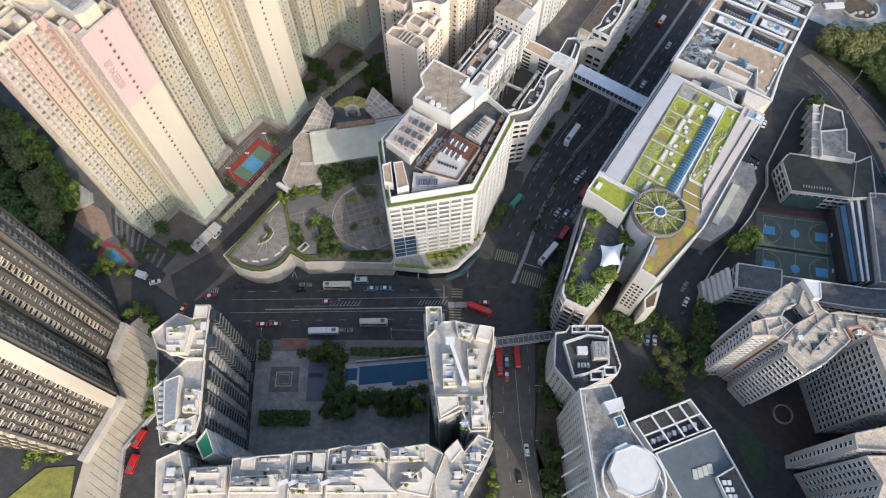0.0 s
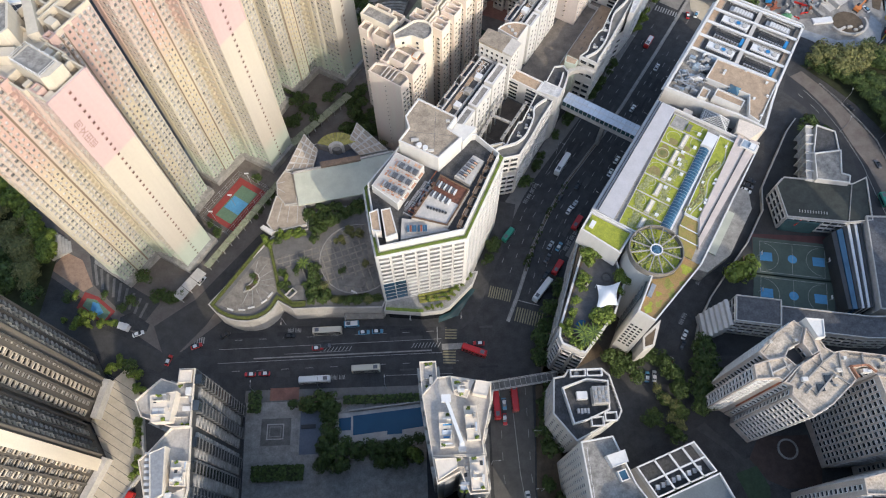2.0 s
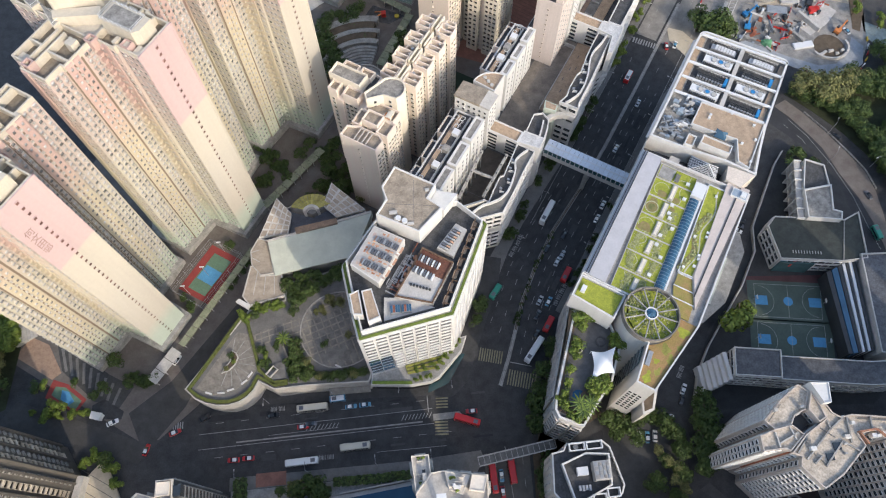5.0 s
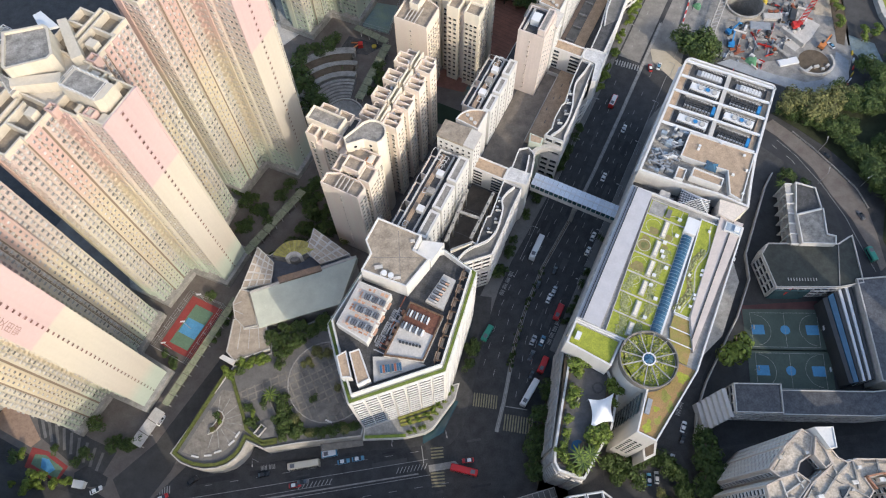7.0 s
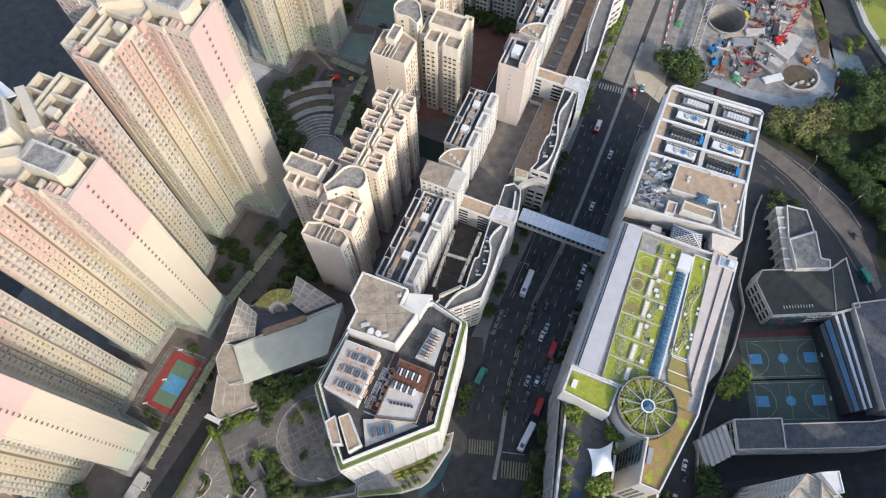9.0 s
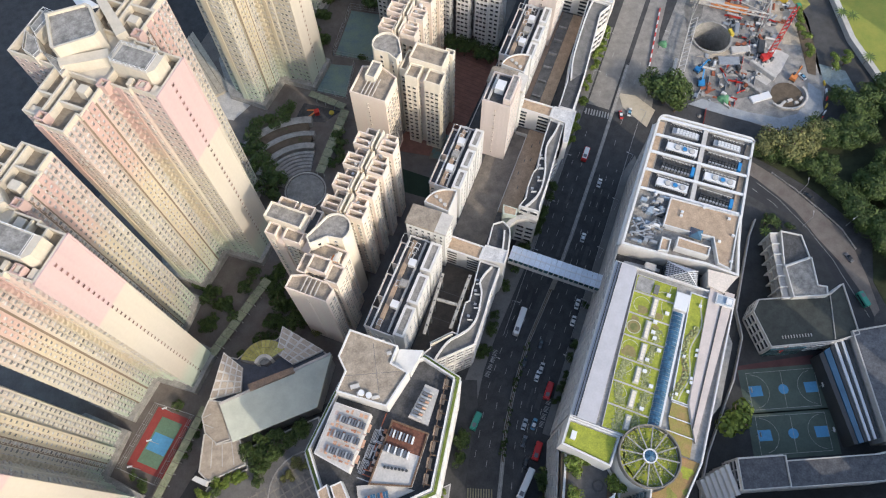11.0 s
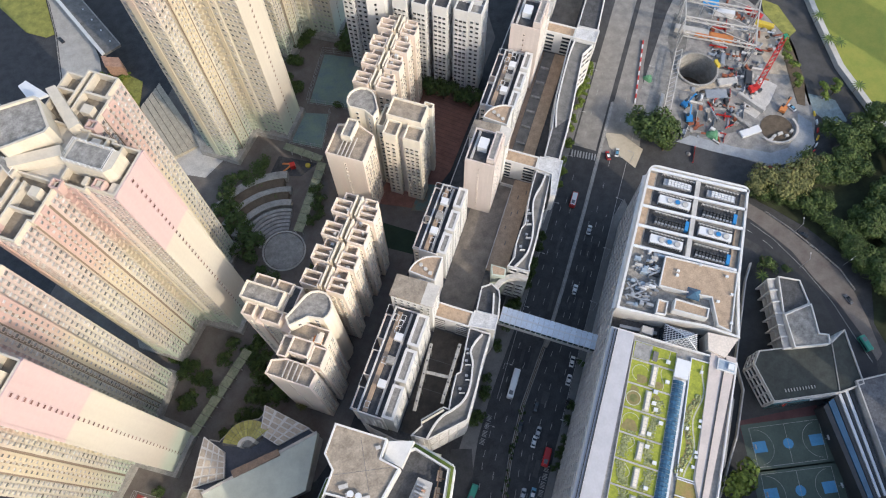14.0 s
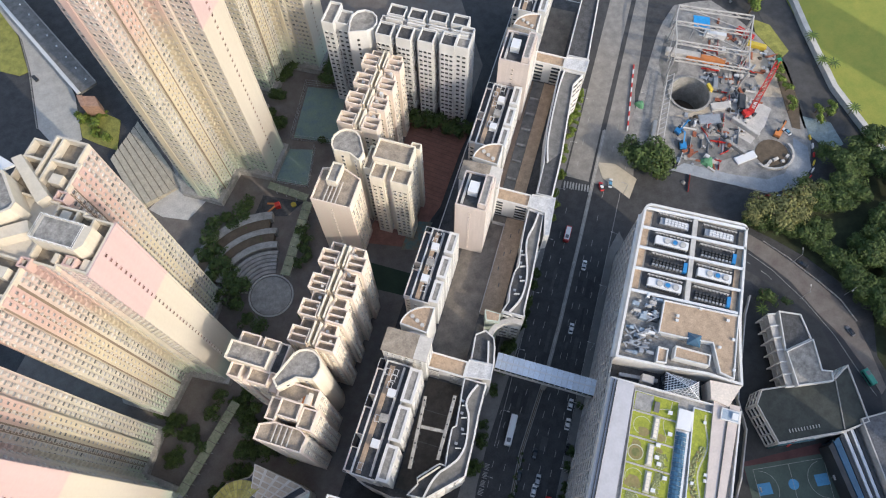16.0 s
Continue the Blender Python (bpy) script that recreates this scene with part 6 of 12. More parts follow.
for k in range(5):
    ap("hub_ledge", Geo().box(-117.5 + 0.7 * k, 160.6, 49.2 + 0.4 * k, -113.2, 161.4 + 0.7 * k, 49.7 + 0.4 * k), ORANGE if k == 2 else CREAM, m1)
for pts, z, r in ((rect(-142, 162.3, -138, 166.8), 49.2, ROOF_WARM), (rect(-135.4, 162.3, -128.6, 166.8), 49.2, ROOF_WARM), (rect(-144, 166.9, -130.2, 173), 51.6, ROOF_GREY),
                  (rect(-142.6, 173.1, -136, 177), 49.2, ROOF_WARM), (rect(-134.8, 173.1, -129.2, 177), 49.2, ROOF_WARM), (rect(-130.1, 166.9, -126.4, 177), 48.0, ROOF_DARK)):
    block(m1, pts, 0, z, CREAM if z > 50 else PINKWALL, r, 1.3, 0.4, "flat_bay")
    pink_windows(m1, pts, z, (0, 1, 3), 12)
for u in (-137.9, -128.5):
    ap("pink_fin", Geo().box(u, 161.8, 0, u + 2.4, 166.8, 46), PINKWALL, m1)
zig_wing(m1, -128.2, -112.4, 178, 215.5, 48.6, PINKWALL, 4)

m2 = gthing("housing_block", -128, 260, "cream and pink stepped housing block beside red-paved walk", "apartment block", "pink housing blocks")
s2 = [(-141, 230.4), (-126, 230.6), (-126.2, 243), (-134, 246), (-141.2, 243.6)]
block(m2, s2, 0, 43.6, PINKWALL, ROOF_WARM, 1.2, 0.4, "end_block")
pink_windows(m2, s2, 43, (1, 3, 4), 30)
facade(m2, [(-134.2, 230.48), (-133.0, 230.48), (-133.0, 231), (-134.2, 231)], 4, 2.72, 14, 1, W_STAIR, 14, (0,), 0.05)
for u in (-136.5, -135, -133.5, -132):
    ap("roof_beam", Geo().box(u, 231, 44.4, u + 0.3, 240, 44.8), CONC_PALE, m2)
block(m2, rect(-137.4, 237.8, -133.4, 245.8), 43.7, 46.6, CREAM, ROOF_GREY, 0.8, 0.4, "lift_house")
round_hub(m2, (-135.2, 254.2), 5.6, 48.0, CREAM, 40, 235, [(-132.4, 249.8), (-128.0, 247.8), (-127.4, 252.0)])
for pts, z in ((rect(-123.4, 244.4, -118, 251), 44.6), (rect(-115.4, 244.4, -108.6, 251), 44.6), (rect(-124.2, 251.1, -110.2, 259.6), 47.0), (rect(-112.6, 259.7, -108.8, 262.4), 45), (rect(-127.2, 248, -124.3, 258), 43)):
    block(m2, pts, 0, z, CREAM, ROOF_WARM, 1.3, 0.4, "flat_bay")
    pink_windows(m2, pts, z, (0, 1, 3), 16)
ap("pink_fin", Geo().box(-117.9, 246.4, 0, -115.5, 251, 42), PINKWALL, m2)
zig_wing(m2, -142.8, -126.8, 263, 300.5, 44.5, PINKWALL, 4)

m3 = gthing("housing_block", -133, 312, "white stepped housing block with rooftop yards", "apartment block", "white housing blocks")
round_hub(m3, (-147, 308.5), 5.6, 49.5, WHITE, -60, 200, [(-151, 301)])
zw = [(-140.6, 303.4, -134.4), (-132.2, 303.6, -126.2), (-123.6, 304.6, -117.4), (-114.8, 305.4, -108.8)]
block(m3, [(-141, 310.5), (-103.4, 311.5), (-103.2, 315), (-141, 314)], 0, 48.6, WHITE, ROOF_GREY, 0.9, 0.3, "corridor")
for a, v, b in zw:
    for pts in (rect(a, v, b, v + 6.8), rect(a + 1.5, v + 11.0, b + 2.2, v + 16.4)):
        block(m3, pts, 0, 49.4, WHITE, ROOF_DARK, 1.2, 0.4, "flat_bay")
        facade(m3, pts, 3.2, 2.72, 16, 1.9, W_FLATW, 40, (0, 1, 3), 0.3, units=0.4)
block(m3, rect(-108.7, 306.2, -103.4, 317), 0, 49.0, WHITE, ROOF_GREY, 1.2, 0.4, "end_block")
facade(m3, rect(-108.7, 306.2, -103.4, 317), 3.2, 2.72, 16, 2.2, W_FLATW, 30, (0, 1), 0.3)
for off in (312, 313.4):
    for k in range(4):
        ap("spine_rail", Geo().box(-139 + 9 * k, off, 48.66, -132 + 9 * k, off + 0.45, 50.6), WHITE, m3)
for pts, z in ((rect(-163, 303, -158, 314), 49.5), (rect(-157.9, 305, -152.6, 312), 48.4)):
    block(m3, pts, 0, z, WHITE, ROOF_GREY, 1.3, 0.4, "flat_bay")
    facade(m3, pts, 3.2, 2.72, 16, 1.9, W_FLATW, 40, (0, 1, 3), 0.3, units=0.4)

hv = random.Random(17)
for th_, u0, u1, v0, v1, z in ((m1, -127, -113, 180, 214, 48.66), (m2, -141, -128, 265, 299, 44.56)):
    for k in range(10):
        u, v = (u0 + u1) / 2 + hv.choice((-1, 1)) * hv.uniform(2.6, 5.6), v0 + (v1 - v0) * (k + 0.2 + 0.2 * hv.random()) / 10
        w = hv.uniform(0.6, 1.2)
        ap("roof_vent", Geo().box(u, v, z - 1.6, u + w, v + w, z + hv.uniform(0.5, 1.1)), hv.choice([WHITE, METAL, CONC_PALE]), th_)


# ---------------------------------------------------------------- podium garden west of the medical centre
GZ = 11.0
garden = wthing("podium_garden", -55, 122, "paved podium garden with curved retaining wall and hedges", "garden")
outline = [(-88.3, 112.2), (-84.5, 108.3), (-80.6, 106.2), (-76.4, 104.9), (-72.2, 104.6), (-68.3, 105.3), (-65.2, 107.0), (-62.9, 109.2), (-61.1, 112.4), (-55.4, 108.9), (-43.1, 109.2),
           (-20.4, 108.4), (-19.4, 111.0), (-21.5, 121), (-24.1, 138), (-23.8, 156), (-50.8, 150.8), (-51.4, 143.8), (-65.4, 140.9)]
ap("retaining_wall", Geo().prism(ccw(outline), 0, GZ), CONC_PALE, garden, "curved pale retaining wall")
ap("deck", Geo().prism(inset(ccw(outline), 0.4), GZ, GZ + 0.05), PAVING, garden)
ap("coping", Geo().rim(ccw(outline), GZ, GZ + 0.7, 0.4), CONC_PALE, garden)
ap("hedge", Geo().rim(ccw([(-87.4, 112.1), (-84, 109), (-80.4, 107), (-76.3, 105.8), (-72.2, 105.5), (-68.6, 106.2), (-65.6, 107.8), (-63.4, 110), (-61.4, 113.6), (-55.3, 110), (-50.5, 110.2), (-50.5, 112.2),
                           (-55.4, 112), (-60.6, 117), (-61.4, 121), (-66.2, 139.8), (-68.6, 138.8)]), GZ + 0.05, GZ + 1.0, 1.1), mat("clipped_hedge", (0.125, 0.14, 0.035), 0.85, second=(0.06, 0.075, 0.02), grain=0.9, stain=0.35, patch=1.0, bump=0.8), garden, "clipped olive-green hedge")
GARDENBAND = mat("brown_grey_paver", (0.265, 0.245, 0.215), 0.88, vary=0.4, patch=2.0, stain=0.3)
# semicircular plaza with radial joints
cx, cy = -72.0, 119.5
fan = [(-69.8, 132.5), (-62.8, 130.6), (-60.9, 121.8), (-62.0, 117), (-64.8, 113.2), (-70, 110), (-77.1, 108.9), (-84.2, 112.2)]
ap("plaza_disc", Geo().prism(ccw(fan), GZ + 0.05, GZ + 0.12), GARDENBAND, garden, "pale semicircular paving")
for k in range(9):
    t = radians(-110 + 24 * k)
    a = Vector((-71.8 + 3.2 * math.cos(t), 121 + 3.2 * math.sin(t)))
    b = Vector((-71.8 + 9.3 * math.cos(t), 121 + 9.3 * math.sin(t)))
    ap("radial_joint", Geo().bar((a.x, a.y, GZ + 0.12), (b.x, b.y, GZ + 0.12), 0.3, 0.02), CONC, garden)
bed = [(-71.2, 125.4), (-69.6, 124.2), (-68.9, 122.2), (-70.0, 119.6), (-72.0, 117.8), (-75.0, 116.8), (-74.0, 119.0), (-72.0, 121.2)]
ap("bed_wall", Geo().rim(ccw(bed), GZ + 0.12, GZ + 0.8, 0.35), CONC_PALE, garden)
ap("bed_soil", Geo().prism(inset(ccw(bed), 0.35), GZ + 0.12, GZ + 0.6), SOIL, garden)
for x, y, r in ((-79.5, 109.9, 170), (-75, 109.6, 185), (-71.5, 110.4, 200), (-66.6, 112.8, 225), (-64.4, 115.4, 240), (-31.6, 115.4, 160)):
    bench = part("bench", Geo().box(-1.3, -0.3, 0, 1.3, 0.3, 0.45), WHITE, garden, "white stone bench", OFF[garden.name] @ pose(x, y, GZ + 0.12, 0, 0, r - 90 + 80))
# trellis-paved round plaza: a grid of pale beams laid over darker panels
plaza_c, plaza_r = Vector((-30.5, 130.0)), 15.0
ap("round_plaza", Geo().prism([(plaza_c.x + plaza_r * math.cos(radians(a)), plaza_c.y + plaza_r * math.sin(radians(a))) for a in range(0, 360, 12)], GZ + 0.05, GZ + 0.1), CONC_DARK, garden, "round paved plaza")
ap("plaza_kerb", Geo().rim([(plaza_c.x + 15.4 * math.cos(radians(a)), plaza_c.y + 15.4 * math.sin(radians(a))) for a in range(0, 360, 12)], GZ + 0.05, GZ + 0.3, 0.45), CONC, garden)
dx_, dy_ = Vector((0.95, 0.31)), Vector((-0.31, 0.95))
for k in range(-5, 6):
    off = k * 2.7
    half = math.sqrt(max(0.0, plaza_r ** 2 - off ** 2)) - 0.3
    for d, e in ((dx_, dy_), (dy_, dx_)):
        a, b = plaza_c + d * -half + e * off, plaza_c + d * half + e * off
        if d is dx_ and off < -8:
            continue
        ap("paving_band", Geo().bar((a.x, a.y, GZ + 0.1), (b.x, b.y, GZ + 0.1), 0.55, 0.04 if d is dx_ else 0.05), GARDENBAND, garden)
for k in range(7):
    a = Vector((-63, 130.4)).lerp(Vector((-45.5, 135.6)), k / 6)
    ap("paving_band", Geo().bar((a.x, a.y - 4.6, GZ + 0.06), (a.x - 0.8, a.y + 0.6, GZ + 0.06), 0.5, 0.05), GARDENBAND, garden)
for k in range(3):
    ap("paving_band", Geo().bar((-63, 130.6 - 2.2 * k, GZ + 0.06), (-45.2, 135.8 - 2.6 * k, GZ + 0.06), 0.5, 0.06), GARDENBAND, garden)
ap("sunk_court", Geo().prism(ccw([(-36.5, 118.4), (-28, 117.0), (-26.4, 121.2), (-35.6, 122.8)]), GZ + 0.1, GZ + 0.5), CONC_DARK, garden)
ap("urn", Geo().cyl(-33.4, 128.6, GZ + 0.1, GZ + 1.0, 0.7, 12, 0, 0.9), CONC_DARK, garden)
ap("stair_well", Geo().prism(ccw([(-59.0, 114.8), (-55.0, 118.8), (-50.0, 119.8), (-50.2, 112.6), (-56.0, 112.6)]), GZ + 0.05, GZ + 0.5), CONC_DARK, garden)
ap("stair_rail", Geo().rim(ccw([(-58.6, 114.8), (-55.6, 117.8), (-53.8, 116.2), (-56.8, 113.2)]), GZ + 0.5, GZ + 1.6, 0.3), CONC_PALE, garden)
ap("stair_wall", Geo().bar((-50.0, 119.8, GZ + 0.05), (-52.2, 125.4, GZ + 0.05), 0.5, 1.6), GARDENBAND, garden)
ap("access_ramp", Geo().prism(ccw([(-25.8, 127), (-23.6, 127), (-24.6, 143), (-28.2, 146)]), GZ + 0.05, GZ + 0.4), GARDENBAND, garden)
ap("street_canopy", Geo().prism(ccw([(-36, 106.2), (-20.6, 106.0), (-20.6, 108.2), (-36, 108.9)]), 5.2, 5.6), GARDENBAND, garden)

# ---------------------------------------------------------------- glass-roofed community building
glassy = wthing("community_hall", -40, 168, "low hall with frosted glass roof and fan-shaped skylight", "public building")
ap("wall", Geo().prism(ccw([(-57.4, 167), (-55.2, 154.4), (-24.2, 160.0), (-16, 176.6), (-19.0, 180.4), (-31.0, 190.6), (-35, 188), (-43, 188.2), (-50, 184), (-53.2, 185.6), (-61.4, 170.6)]), 0, 12.6), CONC_PALE, glassy)
g = Geo().hexa([(-57.2, 167.2, 12.6), (-54.9, 153.8, 12.6), (-23.6, 159.0, 12.6), (-15.2, 176.4, 12.6), (-57.2, 167.2, 16.4), (-54.9, 153.8, 13.4), (-23.6, 159.0, 13.4), (-15.2, 176.4, 16.4)])
ap("glass_roof", g, SKYLIGHT, glassy, "sloping frosted glass roof")
for k in range(1, 9):
    s = k / 9
    a, b = Vector((-54.9, 153.8, 13.42)).lerp(Vector((-23.6, 159.0, 13.42)), s), Vector((-57.2, 167.2, 16.42)).lerp(Vector((-15.2, 176.4, 16.42)), s)
    ap("glazing_bar", Geo().bar(a, b, 0.12, 0.06), SKYLIGHT, glassy)
hall_deck = ccw([(-57.4, 167), (-55.2, 154.4), (-24.2, 160.0), (-16, 176.6), (-19.0, 180.4), (-31.0, 190.6), (-35, 188), (-43, 188.2), (-50, 184), (-53.2, 185.6), (-61.4, 170.6)])
ap("roof_deck", Geo().prism(inset(hall_deck, 0.5), 12.6, 12.68), mat("slate_blue_deck", (0.115, 0.125, 0.15), 0.8, vary=0.3, patch=3), glassy, "slate-blue sunken roof deck")
ap("ridge_beam", Geo().bar((-57.2, 167.4, 16.0), (-15.4, 176.6, 16.0), 0.9, 0.9), CONC_PALE, glassy)


def tiled_slope(corners, n1, n2, name):
    """A sloped tiled roof: bedding slab and separate square tiles with recessed joints."""
    A, B, C_, D = [Vector(c) for c in corners]
    low = Vector((0, 0, -1.2))
    ap(name, Geo().hexa([A + low, B + low, C_ + low, D + low, A, B, C_, D]), OFFWHITE, glassy)
    for i in range(n1):
        for j in range(n2):
            q = []
            for (s, t) in ((i + 0.12, j + 0.12), (i + 0.88, j + 0.12), (i + 0.88, j + 0.88), (i + 0.12, j + 0.88)):
                s, t = s / n1, t / n2
                q.append(A * (1 - s) * (1 - t) + B * s * (1 - t) + C_ * s * t + D * (1 - s) * t)
            up = Vector((0, 0, 0.07))
            ap("roof_tile", Geo().hexa([p + up * 0.1 for p in q] + [p + up for p in q]), TILE_ROOF, glassy)


TILE_ROOF = mat("grey_brown_roof_tile", (0.46, 0.395, 0.32), 0.7, vary=0.3, stain=0.2, patch=2, per_piece=0.15)
tiled_slope([(-61.4, 170.6, 14.0), (-49.4, 170.4, 15.5), (-47.7, 178.9, 16.5), (-53.3, 185.6, 18.5)], 4, 5, "west_roof")
tiled_slope([(-35.0, 181.6, 16.0), (-29.8, 176.2, 15.0), (-18.0, 179.2, 14.0), (-31.0, 190.6, 18.5)], 4, 5, "east_roof")
side = ccw([(-60.6, 154.4), (-55.4, 154.8), (-57.4, 169.2), (-61.9, 170.8), (-64.9, 165.4), (-64.3, 159.2)])
wing = ccw([(-67.8, 146.4), (-64.7, 142.2), (-51.3, 145.1), (-52.3, 154.4), (-60.7, 154.5), (-61.6, 159.2), (-64.9, 159.0)])
ap("side_wing", Geo().prism(side, 0, 12.9), CONC_PALE, glassy)
ap("south_wing", Geo().prism(wing, 0, 12.3), CONC_PALE, glassy)
ap("wing_coping", Geo().rim(side, 12.9, 13.4, 0.35), CONC_PALE, glassy)
ap("wing_coping", Geo().rim(wing, 12.3, 12.8, 0.4), CONC_PALE, glassy)
ap("wing_roof", Geo().prism(inset(side, 0.35), 12.9, 12.96), TILE_ROOF, glassy, "grey-brown tiled roof")
ap("wing_roof", Geo().prism(inset(wing, 0.4), 12.3, 12.36), TILE_ROOF, glassy, "grey-brown tiled roof")
for t0 in (0.36, 0.68):
    a, b = Vector((-60.6, 154.4)).lerp(Vector((-61.9, 170.8)), t0), Vector((-64.3, 159.2)).lerp(Vector((-64.9, 165.4)), t0 + 0.2)
    ap("roof_rib", Geo().bar((a.x, a.y, 12.96), (b.x, b.y, 12.96), 0.3, 0.12), CONC_PALE, glassy)
for k in range(1, 4):
    a, b = Vector((-67.8, 146.4)).lerp(Vector((-51.3, 145.1)), k / 4), Vector((-64.9, 159.0)).lerp(Vector((-52.3, 154.4)), k / 4)
    a, b = a.lerp(b, 0.06), a.lerp(b, 0.94)
    ap("roof_rib", Geo().bar((a.x, a.y, 12.36), (b.x, b.y, 12.36), 0.28, 0.1), CONC_PALE, glassy)
ap("corner_slab", Geo().prism(ccw([(-70.2, 144.3), (-65.5, 140.9), (-64.6, 142.6), (-68.8, 145.4)]), 11.4, 13.2), WHITE, glassy)
YELLOW_GLASS = mat("yellow_tinted_glass", (0.42, 0.40, 0.13), 0.2, vary=0.35, stain=0.2, bump=0.0, spec=0.6, patch=1.5, per_piece=0.25)
# fan skylight: segments in two rings
fc = Vector((-39.6, 178.2))
for ring, (r0, r1) in enumerate(((3.6, 6.2), (6.3, 9.4))):
    for k in range(12):
        a0, a1 = radians(28 + 10.6 * k), radians(28 + 10.6 * k + 9.7)
        z0, z1 = 17.6 - 0.28 * (r0 - 3.6), 17.6 - 0.28 * (r1 - 3.6)
        g = Geo().hexa([(fc.x + r * math.cos(t), fc.y + r * math.sin(t), z - 0.12) for r, t, z in ((r0, a0, z0), (r1, a0, z1), (r1, a1, z1), (r0, a1, z0))] +
                       [(fc.x + r * math.cos(t), fc.y + r * math.sin(t), z) for r, t, z in ((r0, a0, z0), (r1, a0, z1), (r1, a1, z1), (r0, a1, z0))])
        ap("skylight_pane", g, YELLOW_GLASS, glassy)
ap("fan_drum", Geo().prism([(fc.x + 3.5 * math.cos(radians(a)), fc.y + 3.5 * math.sin(radians(a))) for a in np.linspace(20, 164, 13)] + [(fc.x + 2.3 * math.cos(radians(a)), fc.y + 2.3 * math.sin(radians(a))) for a in np.linspace(164, 20, 13)], 12.6, 17.9), CONC_PALE, glassy)
ap("fan_base", Geo().prism([(fc.x + 9.6 * math.cos(radians(a)), fc.y + 9.6 * math.sin(radians(a))) for a in np.linspace(26, 158, 13)] + [(fc.x, fc.y)], 12.6, 15.7), CONC_DARK, glassy)
ap("mid_box", Geo().prism(ccw([(-46.4, 171.9), (-29.6, 174.6), (-29.2, 172.4), (-45.8, 169.4)]), 12.6, 17.6), ROOF_BROWN, glassy)

# ---------------------------------------------------------------- courtyard residences
CREAMROOF = mat("cream_roof_coat", (0.68, 0.615, 0.53), 0.8, vary=0.16, stain=0.12, patch=4)
TERRACE = mat("terrace_tile", (0.50, 0.47, 0.43), 0.8, vary=0.28, stain=0.25, patch=3)


def residence(name, cx, cy, label):
    return wthing(name, cx, cy, label, "apartment block", "courtyard residences")


W_BAL = Geo().tray(-1.5, 0.3, 1.5, 2.5, 0.16, 0.35, 0.03, 0.9, 0.6).mesh("bay_window", [CONC_PALE, GLASS_TEAL])
W_DARKBAL = Geo().tray(-1.5, 0.3, 1.5, 2.5, 0.16, 0.35, 0.03, 0.9, 0.6).mesh("balcony_window", [CONC, GLASS])


def res_block(th, pts, z, single=12, edges=None, roof=None, win=None, wall=None):
    p = block(th, pts, 0, z, wall or OFFWHITE, roof or TERRACE, 1.1, 0.3, rimmat=CREAMROOF)
    facade(th, p, 5, 3.1, int((z - 6) / 3.1), 4.0, win or W_BAL, single, edges, 0.5, 7)
    return p


def roof_room(th, pts, z, h, m=None):
    block(th, pts, z + 0.06, z + h, CREAMROOF, m or CREAMROOF, 0.3, 0.25, "roof_room")


DARKCLAD = mat("dark_grey_cladding", (0.075, 0.078, 0.08), 0.5, vary=0.3, stain=0.15, streak=True, patch=3)
ul = residence("residence_tower", -80, 55, "white courtyard residence tower with terraced roof and dark glass bays")
res_block(ul, [(-91.3, 65.6), (-88.8, 60.6), (-79.5, 57.2), (-73.6, 57.2), (-74.2, 74.8), (-79.0, 74.8), (-79.0, 70.2), (-84.2, 72.0)], 54.6, 30, win=W_DARKBAL, wall=DARKCLAD)
res_block(ul, [(-87.9, 48.2), (-84.9, 50.8), (-79.6, 57.15), (-73.5, 57.15), (-72.4, 40), (-73.2, 34.6), (-82.8, 31.4)], 54.0, 30, win=W_DARKBAL, wall=DARKCLAD)
roof_room(ul, [(-85.6, 66.2), (-84.2, 58.2), (-78.8, 58.2), (-77.8, 67.2)], 54.6, 3.8)
roof_room(ul, [(-78.6, 70.4), (-74.8, 70.4), (-74.8, 74.2), (-78.6, 74.2)], 54.6, 1.2)
roof_room(ul, [(-83.6, 49.6), (-79.2, 51.4), (-78.2, 38.2), (-81.6, 36.4)], 54.0, 4.0, METAL)
roof_room(ul, [(-77.4, 47.6), (-72.9, 47.2), (-72.9, 40.4), (-77.2, 40.6)], 54.0, 2.6)
roof_room(ul, [(-79.6, 37), (-73.4, 40), (-72.9, 35.4), (-77.6, 31.6), (-82, 32.4)], 54.0, 1.6)
for k in range(9):
    ap("deck_slat", Geo().box(-86.2 + 0.18 * k, 49.6 - 1.7 * k, 54.06, -84.0 + 0.18 * k, 50.4 - 1.7 * k, 54.9), WHITE_CLEAN, ul)
# glazed bays down the courtyard front
for y in (37.5, 44.5, 51.5, 62.0, 70.0):
    ap("glass_bay", Geo().box(-74.0, y, 4, -71.9, y + 3.0, 54.0 if y < 57 else 55.4), GLASS, ul, "dark green glass bay")
    for k in range(16):
        ap("bay_slab", Geo().box(-74.0, y - 0.3, 5 + 3.1 * k, -71.6, y + 3.3, 5.25 + 3.1 * k), CONC_DARK, ul)
ulb = residence("residence_tower", -76, 24, "white courtyard residence tower with cream roof terraces")
res_block(ulb, [(-82.8, 27.0), (-76.6, 30.0), (-72.8, 19.6), (-72.8, 8), (-80, 8)], 54.8, 20)
res_block(ulb, [(-73.2, 32.4), (-70.6, 36.6), (-67.2, 29.4), (-70.4, 27.6)], 52.0, 10, roof=GREEN)
us = residence("residence_tower", -50, 20, "long white courtyard residence with stepped cream roofs")
rowp = [((-72.6, 8), (-72.6, 25.0), (-61.4, 25.6), (-61.0, 8)), ((-60.9, 8), (-60.9, 27.6), (-43.8, 28.9), (-43.8, 8)), ((-43.7, 8), (-43.7, 29.6), (-33.5, 29.9), (-33.5, 8))]
